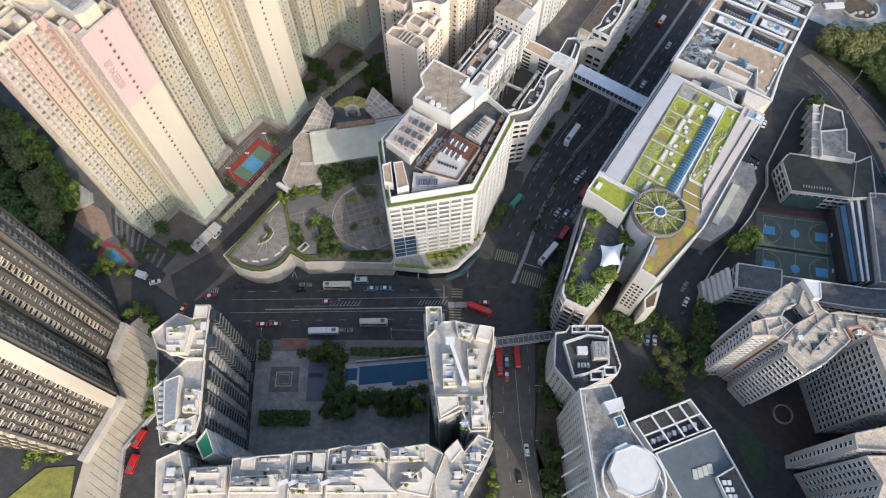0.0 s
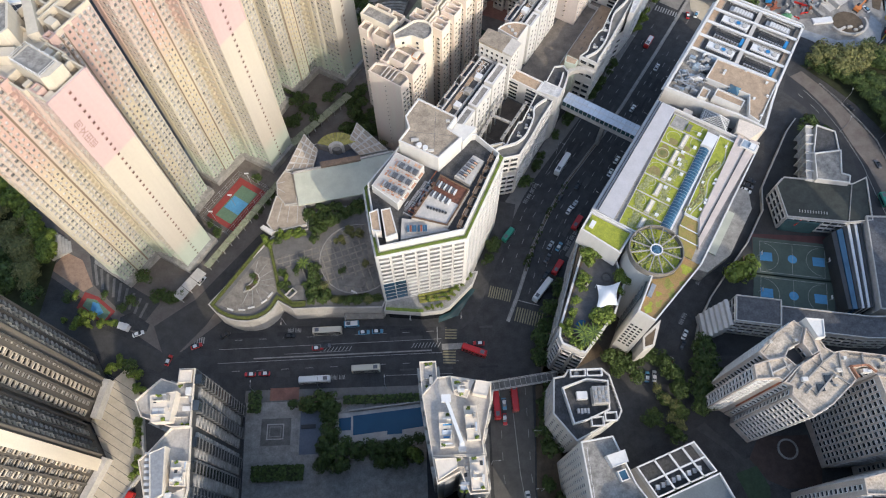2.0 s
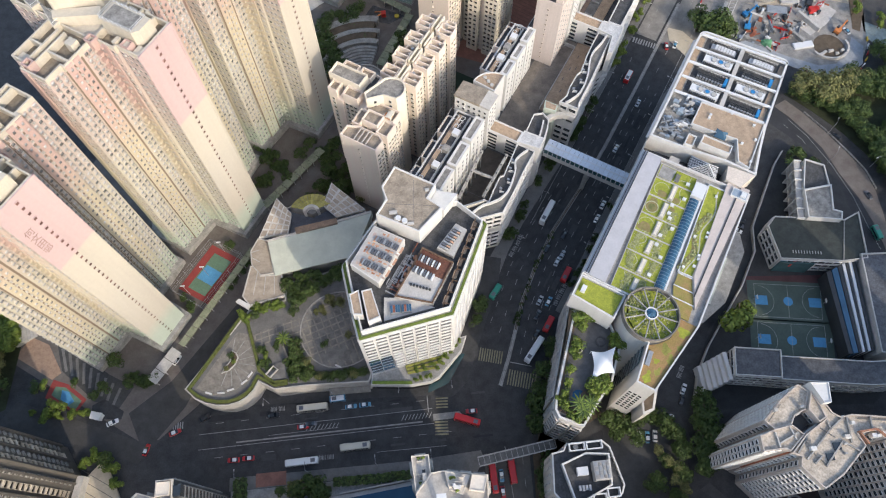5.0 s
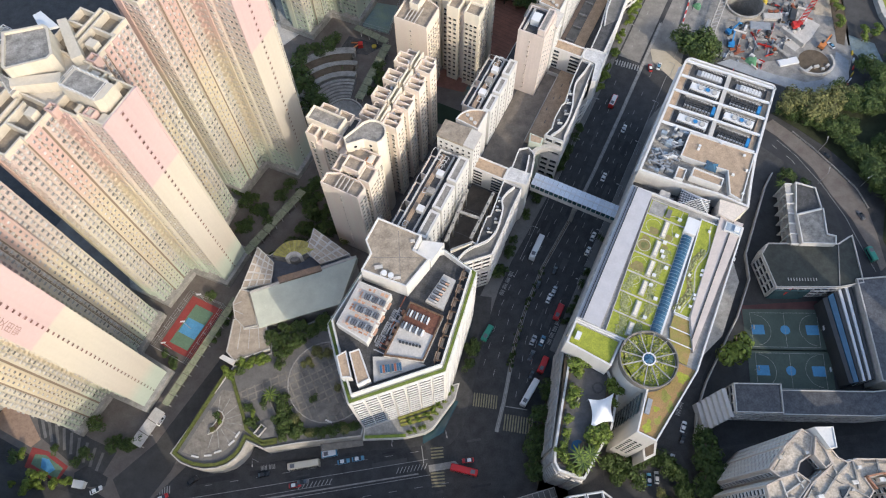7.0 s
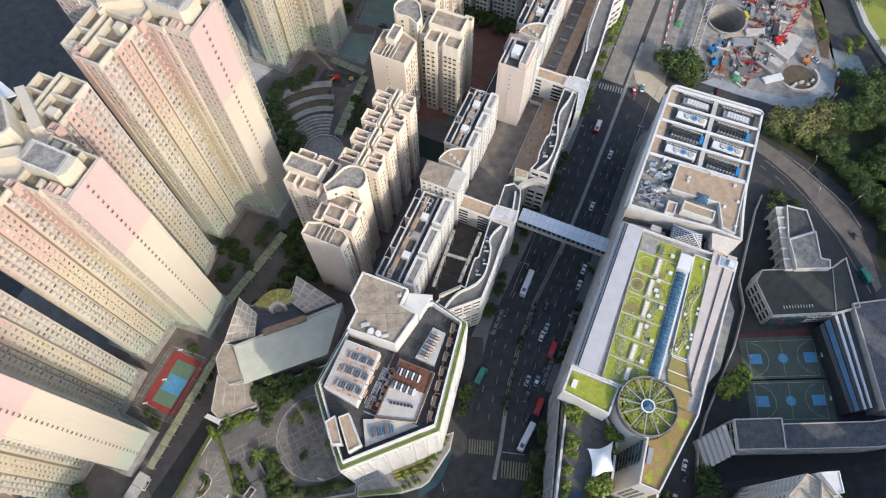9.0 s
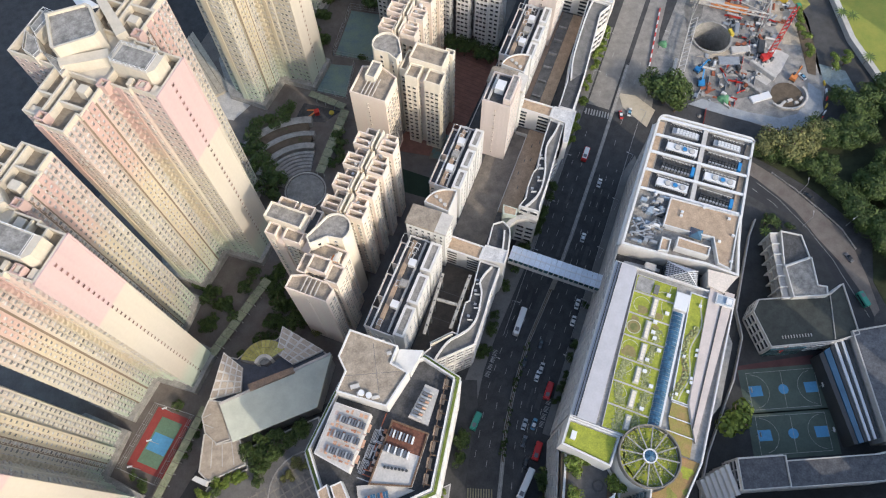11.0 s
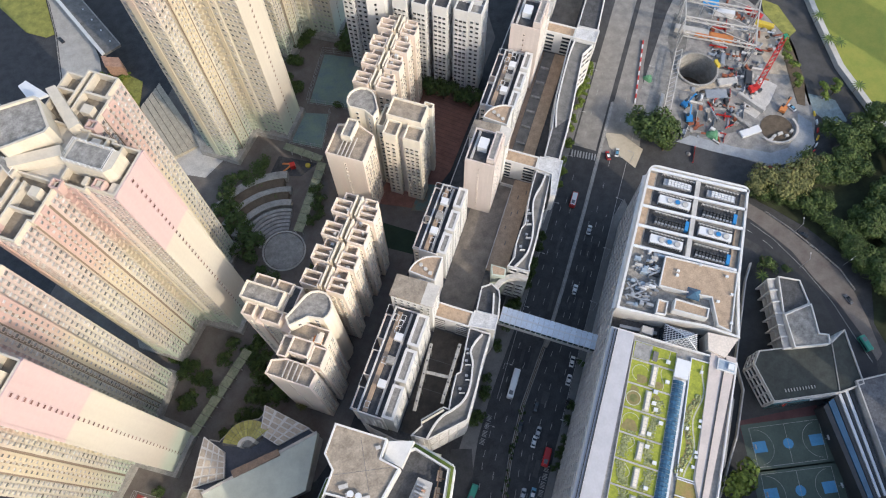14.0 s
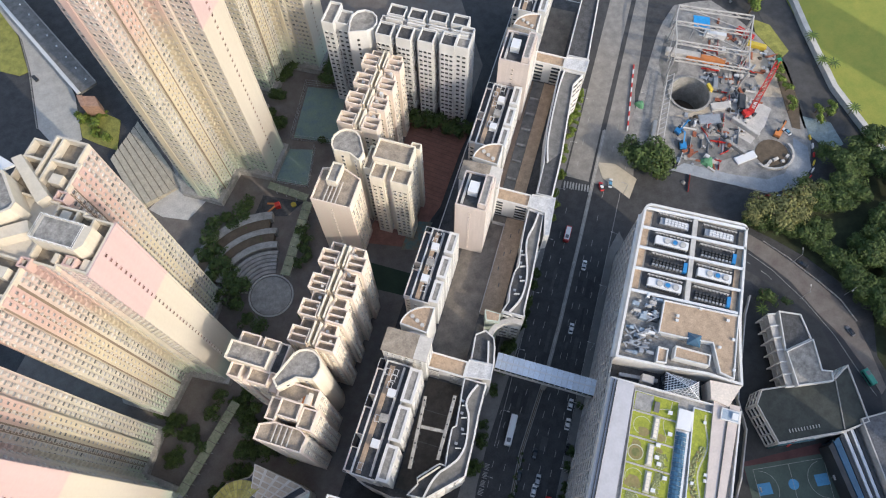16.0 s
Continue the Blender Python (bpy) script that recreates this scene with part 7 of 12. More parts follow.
for i, p in enumerate(rowp):
    res_block(us, list(p), 54.0 + 0.7 * (i % 2), 20, (0, 1, 2, 3), win=W_DARKBAL)
roof_room(us, [(-72.0, 17.6), (-72.2, 24.4), (-62, 25), (-61.6, 18)], 54.0, 3.0)
roof_room(us, [(-60.2, 18), (-60.2, 22.2), (-47, 23), (-46.6, 18)], 54.7, 2.4)
roof_room(us, [(-58, 24.4), (-58, 27.4), (-54, 27.8), (-54, 24.4)], 54.7, 1.6)
roof_room(us, [(-43, 18), (-43, 23), (-34.2, 23.2), (-34.2, 18)], 54.0, 3.2)
roof_room(us, [(-37.6, 24), (-37.6, 29), (-34, 29), (-34, 24)], 54.0, 2.0)
for k in range(5):
    ap("steel_frame", Geo().bar((-46.5 + 3.0 * k, 20.2, 57.5), (-43.8 + 3.0 * k, 21.2, 57.5), 1.2, 0.5), WHITE_CLEAN, us)
    ap("frame_leg", Geo().box(-45.6 + 3.0 * k, 20.4, 54.06, -45.2 + 3.0 * k, 20.8, 57.5), WHITE_CLEAN, us)
us2 = residence("residence_tower", -12, 22, "white courtyard residence with angled cream roof terraces")
res_block(us2, [(-33.4, 8), (-33.4, 30.2), (-27.6, 31.3), (-25.6, 31.0), (-18.0, 32.2), (-15.7, 30.5), (-15.5, 8)], 54.4, 30, win=W_DARKBAL)
res_block(us2, [(-15.4, 8), (-15.6, 30.2), (-4.6, 31.7), (0.2, 29.0), (-2.4, 22.4), (-2, 8)], 54.0, 30, win=W_DARKBAL)
roof_room(us2, [(-27.2, 26.2), (-25.6, 30.6), (-18.2, 31.8), (-16, 26.6)], 54.4, 2.2)
roof_room(us2, [(-15.2, 26.4), (-15.3, 30), (-5, 31.4), (-4.8, 26.8)], 54.0, 3.0)
roof_room(us2, [(-33, 18), (-33, 24), (-20, 24.6), (-13, 18)], 54.4, 2.6)
roof_room(us2, [(-13, 18.8), (-5.4, 25.2), (-2.2, 22.8), (-4, 17)], 54.0, 2.6)
us3 = residence("residence_tower", 6, 26, "white corner residence with angled terraces")
res_block(us3, [(10.4, 34.4), (14.8, 32.4), (6.0, 17.8), (2, 8), (-1.9, 8), (-2.2, 22.2), (0.6, 29.0), (4.2, 33.0), (6.2, 29.4)], 54.4, 40, win=W_DARKBAL)
roof_room(us3, [(0.4, 29.0), (4.0, 32.6), (5.6, 30.0), (2.4, 26.2)], 54.4, 2.4)
for k in range(6):
    ap("terrace_wall", Geo().bar((6.6 + 1.2 * k, 24.6 + 1.5 * k, 54.46), (10.2 + 0.7 * k, 23.2 + 1.7 * k, 54.46), 0.3, 1.4), OFFWHITE, us3)
ur = residence("residence_tower", 5, 54, "white courtyard residence tower with gondola crane on roof")
res_block(ur, [(-5.6, 74.6), (-0.4, 74.6), (-0.2, 69.4), (-5.0, 64.2)], 53.4, 10, win=W_DARKBAL)
res_block(ur, [(-5.0, 64.0), (-0.1, 69.3), (3.6, 69.6), (16.2, 67.2), (15.6, 61), (12.6, 49.8), (12.8, 46), (-2.4, 46)], 54.2, 30, win=W_DARKBAL)
res_block(ur, [(-2.4, 45.9), (12.9, 45.9), (13.6, 35.4), (8.0, 35.2), (5.6, 41.4), (-1.2, 38.4)], 54.2, 40, win=W_DARKBAL)
roof_room(ur, [(3.8, 69.2), (11, 67.4), (8.4, 62.4), (4.6, 64.0)], 54.2, 2.0)
roof_room(ur, [(11.4, 67.4), (15.8, 66.6), (14.4, 62.4), (10.2, 63.4)], 54.2, 3.4)
roof_room(ur, [(-0.2, 58.4), (3.8, 58.2), (4.2, 48.4), (0, 48.0)], 54.2, 2.6)
roof_room(ur, [(7.4, 60.0), (11.2, 60.0), (12.0, 50), (8.0, 50)], 54.2, 2.2)
roof_room(ur, [(8.2, 45.4), (12.6, 45.4), (13.0, 36.2), (8.6, 36.2)], 54.2, 1.8)
roof_room(ur, [(-1.8, 45.2), (4.4, 45.2), (4.8, 42.4), (-0.8, 39.2)], 54.2, 2.4)
gondola = wthing("roof_crane", 4, 55, "white window-cleaning crane on the tower roof", "crane")
ap("jib", Geo().bar((2.2, 61.8, 58.6), (6.4, 48.8, 58.6), 1.0, 0.9), WHITE_CLEAN, gondola)
ap("head", Geo().box(0.8, 60.8, 58.2, 3.6, 63.0, 59.4), WHITE_CLEAN, gondola)
ap("mast", Geo().box(5.6, 48.0, 54.26, 7.0, 49.6, 58.6), WHITE_CLEAN, gondola)
ap("mast", Geo().box(3.2, 57.0, 54.26, 4.0, 57.8, 58.6), WHITE_CLEAN, gondola)
ap("counterweight", Geo().box(5.2, 46.6, 56.9, 7.4, 48.0, 58.6), METAL, gondola)
for k in range(5):
    ap("track_tie", Geo().box(1.0, 49.0 + 1.8 * k, 56.86, 3.6, 49.4 + 1.8 * k, 57.2), BLUE if k % 2 else WHITE_CLEAN, gondola)

# ---------------------------------------------------------------- dark estate towers
DARKWALL = mat("brown_grey_tile", (0.13, 0.12, 0.108), 0.6, vary=0.3, stain=0.15, streak=True, patch=4)
LEDGE = mat("sandy_ledge", (0.52, 0.46, 0.37), 0.8, vary=0.3, stain=0.2, patch=3, per_piece=0.3)
W_DARK = Geo().tray(-1.0, 0.5, 1.0, 1.9, 0.12, 0.25, 0.03, 0.45, 0.85).mesh("ledge_window", [LEDGE, GLASS])
W_DARK2 = Geo().tray(-0.7, 0.5, 0.7, 1.7, 0.1, 0.25, 0.03, 0.6, 0.35).mesh("slim_window", [CONC, GLASS])


def dark_tower(pts, label, rows, pale=None):
    c = [sum(p[i] for p in pts) / len(pts) for i in (0, 1)]
    th = wthing("residential_tower", c[0], c[1], label, "tower block", "dark towers")
    p = block(th, pts, 0, 128, DARKWALL, ROOF_GREY, 1.4, 0.5)
    for e in rows:
        a, b = Vector(p[e]), Vector(p[(e + 1) % len(p)])
        d = (b - a).normalized()
        n = Vector((d.y, -d.x))
        cols = int((b - a).length / 3.2)
        fa = wall_grid(a, b, 7, 3.0, 40, cols, 0.3)
        ap_repeat("window", W_DARK, [m for k, m in enumerate(fa) if k % 2 == 0], th, 12)
        ap_repeat("window", W_DARK2, [m for k, m in enumerate(fa) if k % 2], th, 8)
        for k in range(0, cols + 1, 2):
            q = a + d * min((b - a).length - 0.4, 0.4 + 3.2 * k) + n * 0.5
            ap("pier", Geo().bar((q.x - d.x * 0.4, q.y - d.y * 0.4, 6), (q.x + d.x * 0.4, q.y + d.y * 0.4, 6), 1.3, 121.5), DARKWALL, th)
    return th


d1 = dark_tower([(-131.4, 70.8), (-127.2, 85.4), (-134.5, 97.5), (-160, 106), (-168, 90), (-150, 76)], "dark brown-grey residential tower with ledged bay windows", (0, 1, 4, 5))
d2 = dark_tower([(-132.0, 36.0), (-123.0, 57.2), (-131.6, 70.0), (-150, 74), (-168, 66), (-168, 40)], "dark brown-grey residential tower with pale end wall", (0, 1, 5))
ap("pale_wall", Geo().bar((-124.4, 52.6, 5), (-123.4, 56.6, 5), 2.2, 120), CREAM, d2, "pale rendered end wall")
ap("entrance_canopy", Geo().bar((-128.4, 71.5, 0.0), (-125.8, 86.0, 0.0), 2.4, 5.2), CONC_PALE, d1)
ap("entrance_canopy", Geo().bar((-131.0, 33.6, 0.0), (-121.4, 57.0, 0.0), 2.4, 5.2), CONC_PALE, d2)

# ---------------------------------------------------------------- right-hand blocks
hexb = wthing("polygonal_tower", 50, 66, "grey-white polygonal block with rooftop plant yard", "office building")
hx = [(38.6, 62.2), (45.6, 52.8), (60.9, 59.8), (62.2, 62.4), (59.7, 74.8), (57.2, 77.4), (45.3, 77.3), (43.9, 75.2), (40.0, 74.6)]
block(hexb, hx, 0, 26.4, OFFWHITE, ROOF_DARK, 1.2, 0.5)
facade(hexb, hx, 2, 3.3, 7, 2.2, W_PLAIN, 60, None, 0.4)
yard = [(42.4, 70.8), (45.0, 58.2), (50, 59.4), (57.8, 62.6), (58.6, 72.6), (51, 73.6)]
ap("yard_wall", Geo().rim(ccw(yard), 26.46, 29.2, 0.5), WHITE, hexb)
ap("plant_room", Geo().box(52.3, 64.4, 26.46, 57.8, 70.4, 30.6), CONC_PALE, hexb)
for k in range(4):
    for j in range(4):
        ap("hatch", Geo().box(52.7 + 1.25 * k, 64.8 + 1.35 * j, 30.6, 53.5 + 1.25 * k, 65.8 + 1.35 * j, 30.9), METAL if (k + j) % 2 else CONC, hexb)
ap("water_tank", Geo().box(47.2, 66.6, 26.46, 50.8, 69.2, 28.8), WHITE_CLEAN, hexb)
for k in range(4):
    ap("plant_unit", Geo().box(47.0 + 1.1 * k, 62.0 - 0.2 * (k % 2), 26.46, 47.8 + 1.1 * k, 63.6, 27.8), METAL, hexb)
for (x0, y0, x1, y1) in ((45.8, 74.4, 51.2, 77.0), (51.6, 74.4, 57.0, 77.0), (51.0, 57.4, 55.4, 60.6), (55.8, 59.0, 60.0, 62.0)):
    ap("roof_pen", Geo().rim(rect(x0, y0, x1, y1), 26.46, 28.8, 0.35), WHITE_CLEAN, hexb)
ap("round_tank", Geo().cyl(48.2, 75.8, 26.46, 27.6, 0.9, 14), CONC, hexb)
for k in range(6):
    ap("screen_post", Geo().box(58.9 + 0.45 * k, 73.4 - 2.0 * k, 26.46, 59.2 + 0.45 * k, 73.7 - 2.0 * k, 29.0), METAL, hexb)

octb = wthing("hotel_block", 53, 30, "grey tiled block with white octagonal roof house and fins", "office building")
op = [(42.6, 49.6), (44.0, 30), (45.0, 18), (45.5, 2), (62.0, 2), (65.4, 12), (65.2, 21), (62.6, 29), (57.6, 37), (52.6, 51.0)]
block(octb, op, 0, 47.6, OFFWHITE, ROOF_GREY, 1.0, 0.4, rimmat=WHITE)
facade(octb, op, 3, 3.2, 13, 2.1, W_PLAIN, 60, None, 0.4)
oc = [(56.2 + 7.4 * math.cos(radians(22.5 + 45 * k + 20)), 24.5 + 7.4 * math.sin(radians(22.5 + 45 * k + 20))) for k in range(8)]
block(octb, oc, 47.66, 51.8, WHITE, WHITE, 0.3, 0.3, "octagon_house")
ap("octagon_porch", Geo().prism(ccw([(51.0, 31.2), (54.6, 32.8), (56.4, 30), (51.6, 27.6)]), 47.66, 51.6), WHITE, octb)
block(octb, [(49.2, 44.9), (55.0, 46.5), (55.6, 43.0), (50.8, 41.5)], 47.66, 50.6, WHITE, WHITE, 0.2, 0.2, "roof_house")
block(octb, [(52.0, 40.4), (54.6, 41.2), (55.6, 38.2), (53.0, 37.4)], 47.66, 49.6, WHITE, GLASS_BLUE, 0.3, 0.3, "roof_light")
ap("curved_screen", Geo().rim([(56.4 + 9.6 * math.cos(radians(a)), 22.5 + 10 * math.sin(radians(a))) for a in range(0, 360, 15)], 47.66, 49.2, 0.5), WHITE_CLEAN, octb)
for y, z in ((34.2, 40), (28.8, 38), (23.2, 36)):
    ap("fin", Geo().hexa([(37.6, y - 4.2, z - 4), (44.6, y - 0.2, z - 4), (44.4, y + 0.2, z - 4), (37.4, y - 3.8, z - 4), (37.6, y - 4.2, z), (44.6, y - 0.2, z + 1.6), (44.4, y + 0.2, z + 1.6), (37.4, y - 3.8, z)]), WHITE, octb, "white projecting fin")
for k in range(6):
    ap("railing", Geo().bar((44.2 + 0.2 * k, 48.0 - 5.5 * k, 48.6), (44.0 + 0.2 * (k + 1), 42.6 - 5.5 * k, 48.6), 0.1, 0.1), WHITE_CLEAN, octb)

boxb = wthing("flat_roofed_block", 82, 34, "low block with blue-grey flat roof and framed plant yard", "commercial building")
ap("wall", Geo().prism(ccw([(65.4, 44.5), (86.4, 52.2), (92.4, 42.2), (71.0, 34.4)]), 0, 19.0), OFFWHITE, boxb)
yardp = ccw([(65.4, 44.5), (86.4, 52.2), (92.4, 42.2), (71.0, 34.4)])
ap("yard_floor", Geo().prism(inset(yardp, 0.4), 19.0, 19.06), ROOF_DARK, boxb)
ap("yard_parapet", Geo().rim(yardp, 19.0, 22.6, 0.5), WHITE_CLEAN, boxb)
A_, B_, C2_, D2_ = [Vector(p) for p in yardp]
for s in (0.3, 0.55, 0.78):
    p, q = A_.lerp(B_, s), D2_.lerp(C2_, s)
    ap("yard_beam", Geo().bar((p.x, p.y, 22.0), (q.x, q.y, 22.0), 0.6, 0.6), WHITE_CLEAN, boxb)
ap("yard_beam", Geo().bar((68.6, 39.4, 21.9), (89.2, 47.0, 21.9), 0.6, 0.65), WHITE_CLEAN, boxb)
for k in range(9):
    q = Vector((71.6, 37.2)) + Vector((0.94, 0.345)) * (2.0 * k)
    ap("fan_unit", Geo().box(q.x, q.y, 19.06, q.x + 1.2, q.y + 1.6, 20.8), METAL if k % 2 else WHITE_CLEAN, boxb)
sp = ccw([(71.6, 33.8), (93.2, 41.8), (102.4, 18.8), (100, 6), (84, 6)])
block(boxb, sp, 0, 21.4, OFFWHITE, ROOF_SLATE := mat("blue_grey_membrane", (0.115, 0.145, 0.17), 0.7, vary=0.2, patch=5), 1.2, 0.5, rimmat=WHITE_CLEAN)
facade(boxb, sp, 2, 3.4, 5, 3.0, W_PLAIN, 30, None, 0.4)
for k in range(4):
    ap("skylight_pane", Geo().box(83.6 + 1.75 * k, 25.4 + 0.6 * k, 21.46, 85.2 + 1.75 * k, 28.6 + 0.6 * k, 21.9), SKYLIGHT, boxb)
block(boxb, [(90.6, 26.0), (97.6, 29.6), (101.6, 19.0), (94.0, 15.6)], 21.46, 23.0, WHITE, ROOF_DARK, 0.8, 0.4, "plant_deck")
for k in range(3):
    for j in range(2):
        ap("fan_unit", Geo().box(92.2 + 1.6 * j + 0.6 * k, 23.4 - 2.2 * k, 23.06, 93.4 + 1.6 * j + 0.6 * k, 24.9 - 2.2 * k, 24.2), WHITE_CLEAN, boxb)

# cross-plan housing towers on the right
W_WHITE = Geo().tray(-0.72, 0.35, 0.72, 2.1, 0.1, 0.14, 0.03, 0.34, 0.2).mesh("square_window", [WHITE, GLASS])
HOUSEWALL = mat("weathered_beige_render", (0.54, 0.475, 0.42), 0.78, vary=0.3, stain=0.25, streak=True, patch=4, bump=0.1)
HOUSEROOF = mat("sunworn_roof_screed", (0.55, 0.48, 0.395), 0.88, vary=0.42, patch=2.4, stain=0.45)
crossb = wthing("housing_tower", 116, 70, "white cross-plan housing tower with weathered flat roof", "tower block", "right-hand towers")
wings = [[(116.1, 85.0), (118.8, 82.4), (116.0, 77.1), (112.2, 75.6), (110.4, 73.1), (104.7, 72.3), (102.4, 75.1), (109.2, 80.8)],
         [(104.6, 72.2), (110.4, 73.0), (113.3, 69.8), (107.7, 65.4), (106.3, 66.3), (99.4, 66.1), (99.7, 70.7)],
         [(107.8, 65.0), (113.4, 69.7), (121.2, 73.8), (120.8, 77.8), (122.6, 77.8), (123.6, 75.4), (125.7, 73.8), (129.1, 74.3), (153, 70.4), (152, 63.0), (140.6, 65.3), (136.8, 66.3), (134.8, 68.8), (129.2, 68.4), (130.4, 64.7),
          (120.9, 57.3), (114.2, 54.0), (109.1, 60.8), (110.1, 63.6)], [(137.2, 66.0), (139.4, 44), (162, 44), (162, 62.6), (152.2, 62.8), (140.8, 65.0)], [(116.3, 77.0), (118.8, 82.2), (120.4, 77.8), (120.9, 74.0), (118.4, 72.8)]]
for i, w in enumerate(wings):
    block(crossb, w, 0, 49.2 + 0.3 * i, HOUSEWALL, HOUSEROOF, 0.8, 0.35, "wing")
    facade(crossb, w, 4, 2.8, 16, 2.1, W_WHITE, 22, None, 0.35)
block(crossb, [(118.1, 84.6), (123.8, 83.9), (122.7, 77.9), (120.5, 78.0), (118.9, 82.4)], 44.0, 53.0, WHITE, WHITE, 0.4, 0.3, "roof_house")
# Dark block set in the recess between wings, standing for its deep shade.
ap("light_well", Geo().prism([(112.4, 75.4), (115.8, 77.0), (117.8, 73.4), (113.6, 70.2)], 44, 46), DARK_METAL, crossb)
for (x0, y0, x1, y1) in ((117.6, 61.6, 119.8, 63.8), (120.6, 64.4, 122.8, 66.6)):
    ap("roof_hatch", Geo().box(x0, y0, 49.86, x1, y1, 50.4), GLASS, crossb)
for a, b in (((129.4, 68.9), (134.6, 69.2)), ((129.4, 68.9), (131.0, 65.2)), ((134.8, 69.2), (137.0, 66.8))):
    ap("tile_wall", Geo().bar((*a, 49.86), (*b, 49.86), 0.5, 1.6), mat("faded_terracotta", (0.38, 0.19, 0.12), 0.8, vary=0.3, patch=1.0), crossb, "faded terracotta parapet")
for a, b in (((109.4, 64.6), (114.6, 70.0)), ((111.6, 62.6), (121.4, 70.6)), ((121.4, 70.6), (121.2, 73.4)), ((113.6, 61.2), (116.4, 63.2)), ((124.0, 66.8), (128.6, 62.9)), ((116.6, 60.2), (124.0, 66.8)), ((121.4, 70.6), (126.0, 73.4)), ((126.4, 66.0), (127.4, 73.6)), ((134, 69.4), (134.6, 73))):
    ap("roof_kerb", Geo().bar((*a, 49.86), (*b, 49.86), 0.45, 0.7), CONC, crossb)
for a, b in (((105.0, 68.0), (111.6, 70.6)), ((104.6, 71.4), (104.8, 66.8)), ((109.4, 72.4), (110.4, 68.4))):
    ap("roof_kerb", Geo().bar((*a, 49.56), (*b, 49.56), 0.4, 0.8), CONC_PALE, crossb)
rk2 = random.Random(4)
for k in range(16):
    x, y = rk2.choice([(rk2.uniform(112, 126), rk2.uniform(60, 68)), (rk2.uniform(122, 150), rk2.uniform(66, 72)), (rk2.uniform(104, 114), rk2.uniform(76, 79))])
    w_, d_ = rk2.uniform(0.6, 1.8), rk2.uniform(0.5, 1.4)
    ap("roof_unit", Geo().box(x, y, 48.6, x + w_, y + d_, 50.4 + rk2.uniform(0.2, 0.9)), rk2.choice([CONC_PALE, METAL, WHITE, CONC_DARK]), crossb)
for a, b in (((116.9, 60.6), (113.9, 64.4)), ((122.0, 68.0), (118.4, 71.2)), ((130.6, 72.8), (150.4, 69.6)), ((103.4, 74.6), (108.6, 79.4)), ((141.4, 60), (160, 58.6)), ((146, 46), (147.4, 62))):
    ap("roof_pipe", Geo().bar((*a, 50.1), (*b, 50.1), 0.22, 0.3), CONC_DARK, crossb)
ap("pink_wall", Geo().bar((107.6, 65.3, 12), (111.6, 68.4, 12), 0.6, 36), RUST, crossb, "dark red tiled recess wall")
ap("ring_planter", Geo().rim([(128.6 + 3.8 * math.cos(radians(a)), 51.2 + 3.8 * math.sin(radians(a))) for a in range(0, 360, 20)], 0.0, 0.7, 0.6), CONC, crossb)
cross2 = wthing("housing_tower", 138, 26, "white cross-plan housing tower with ribbed facade", "tower block", "right-hand towers")
# Last two wings are added to shade the forecourt; the southern one is unseen.
for w in ([(125.6, 31.4), (126.0, 36.0), (150, 41), (150, 30)], [(128, 29.5), (150, 29.5), (150, 4), (131, 4), (126, 14), (131, 22)], [(112, -22), (150, -22), (150, 3.6), (116, 3.6)], [(150.4, -10), (186, -10), (186, 44), (150.4, 44)]):
    block(cross2, w, 0, 46, HOUSEWALL, HOUSEROOF, 1.0, 0.4, "wing")
    facade(cross2, w, 4, 2.8, 15, 2.4, W_WHITE, 15, None, 0.5)

# unseen towers added beyond the school to shade the courts and the curving road
for x, y, w, d, h in ((200, 50, 34, 26, 80), (237, 66, 30, 26, 78)):
    th = wthing("housing_tower", x, y, "unseen beige housing tower added to shade the school", "tower block", "right-hand towers")
    q = [Vector((x, y)) + Vector((0.872, 0.49)) * a + Vector((-0.49, 0.872)) * b for a, b in ((-w / 2, -d / 2), (w / 2, -d / 2), (w / 2, d / 2), (-w / 2, d / 2))]
    block(th, [tuple(p) for p in q], 0, h, HOUSEWALL, HOUSEROOF, 1.0, 0.4)
    facade(th, [tuple(p) for p in q], 4, 2.8, 26, 3.0, W_WHITE, 0, None, 0.5)

# ---------------------------------------------------------------- school
SCHOOLFELT = mat("blue_grey_felt", (0.135, 0.138, 0.15), 0.85, vary=0.45, patch=2.4, stain=0.35)
school = wthing("school_block", 135, 99, "long low white school block with dark flat roofs", "school")
sw_ = [(116.2, 107.4), (113.8, 97.0), (130.6, 94.2), (133.2, 104.6)]
block(school, sw_, 0, 14.2, OFFWHITE, SCHOOLFELT, 0.8, 0.35)
facade(school, sw_, 1.2, 3.2, 4, 3.2, W_STRIP, 20, None, 0.4)
for k in range(6):
    ap("stepped_rib", Geo().box(104.6 + 1.5 * k, 93.4 + 0.5 * k, 0, 106.0 + 1.5 * k, 103.8 + 0.5 * k, 4.6 + 1.6 * k), WHITE, school)
se_ = [(133.3, 102.8), (131.0, 94.0), (163.4, 88.6), (174.5, 88.0), (176, 97), (166.4, 97.4)]
block(school, se_, 0, 12.4, OFFWHITE, SCHOOLFELT, 0.8, 0.35)
facade(school, se_, 1.2, 3.2, 3, 3.2, W_STRIP, 30, None, 0.4)
hall = wthing("assembly_hall", 163, 149, "school hall with dark pitched-edge flat roof", "school")
hp2 = [(150.0, 161.2), (145.8, 157), (146.6, 142.2), (171.6, 138.6), (181.6, 139.0), (185.2, 159.8), (178.2, 156.8)]
block(hall, hp2, 0, 10.4, CONC_PALE, mat("green_grey_felt", (0.055, 0.062, 0.055), 0.85, vary=0.4, patch=3), 0.7, 0.4)
facade(hall, hp2, 1.0, 3.0, 3, 3.0, W_STRIP, 25, None, 0.4)
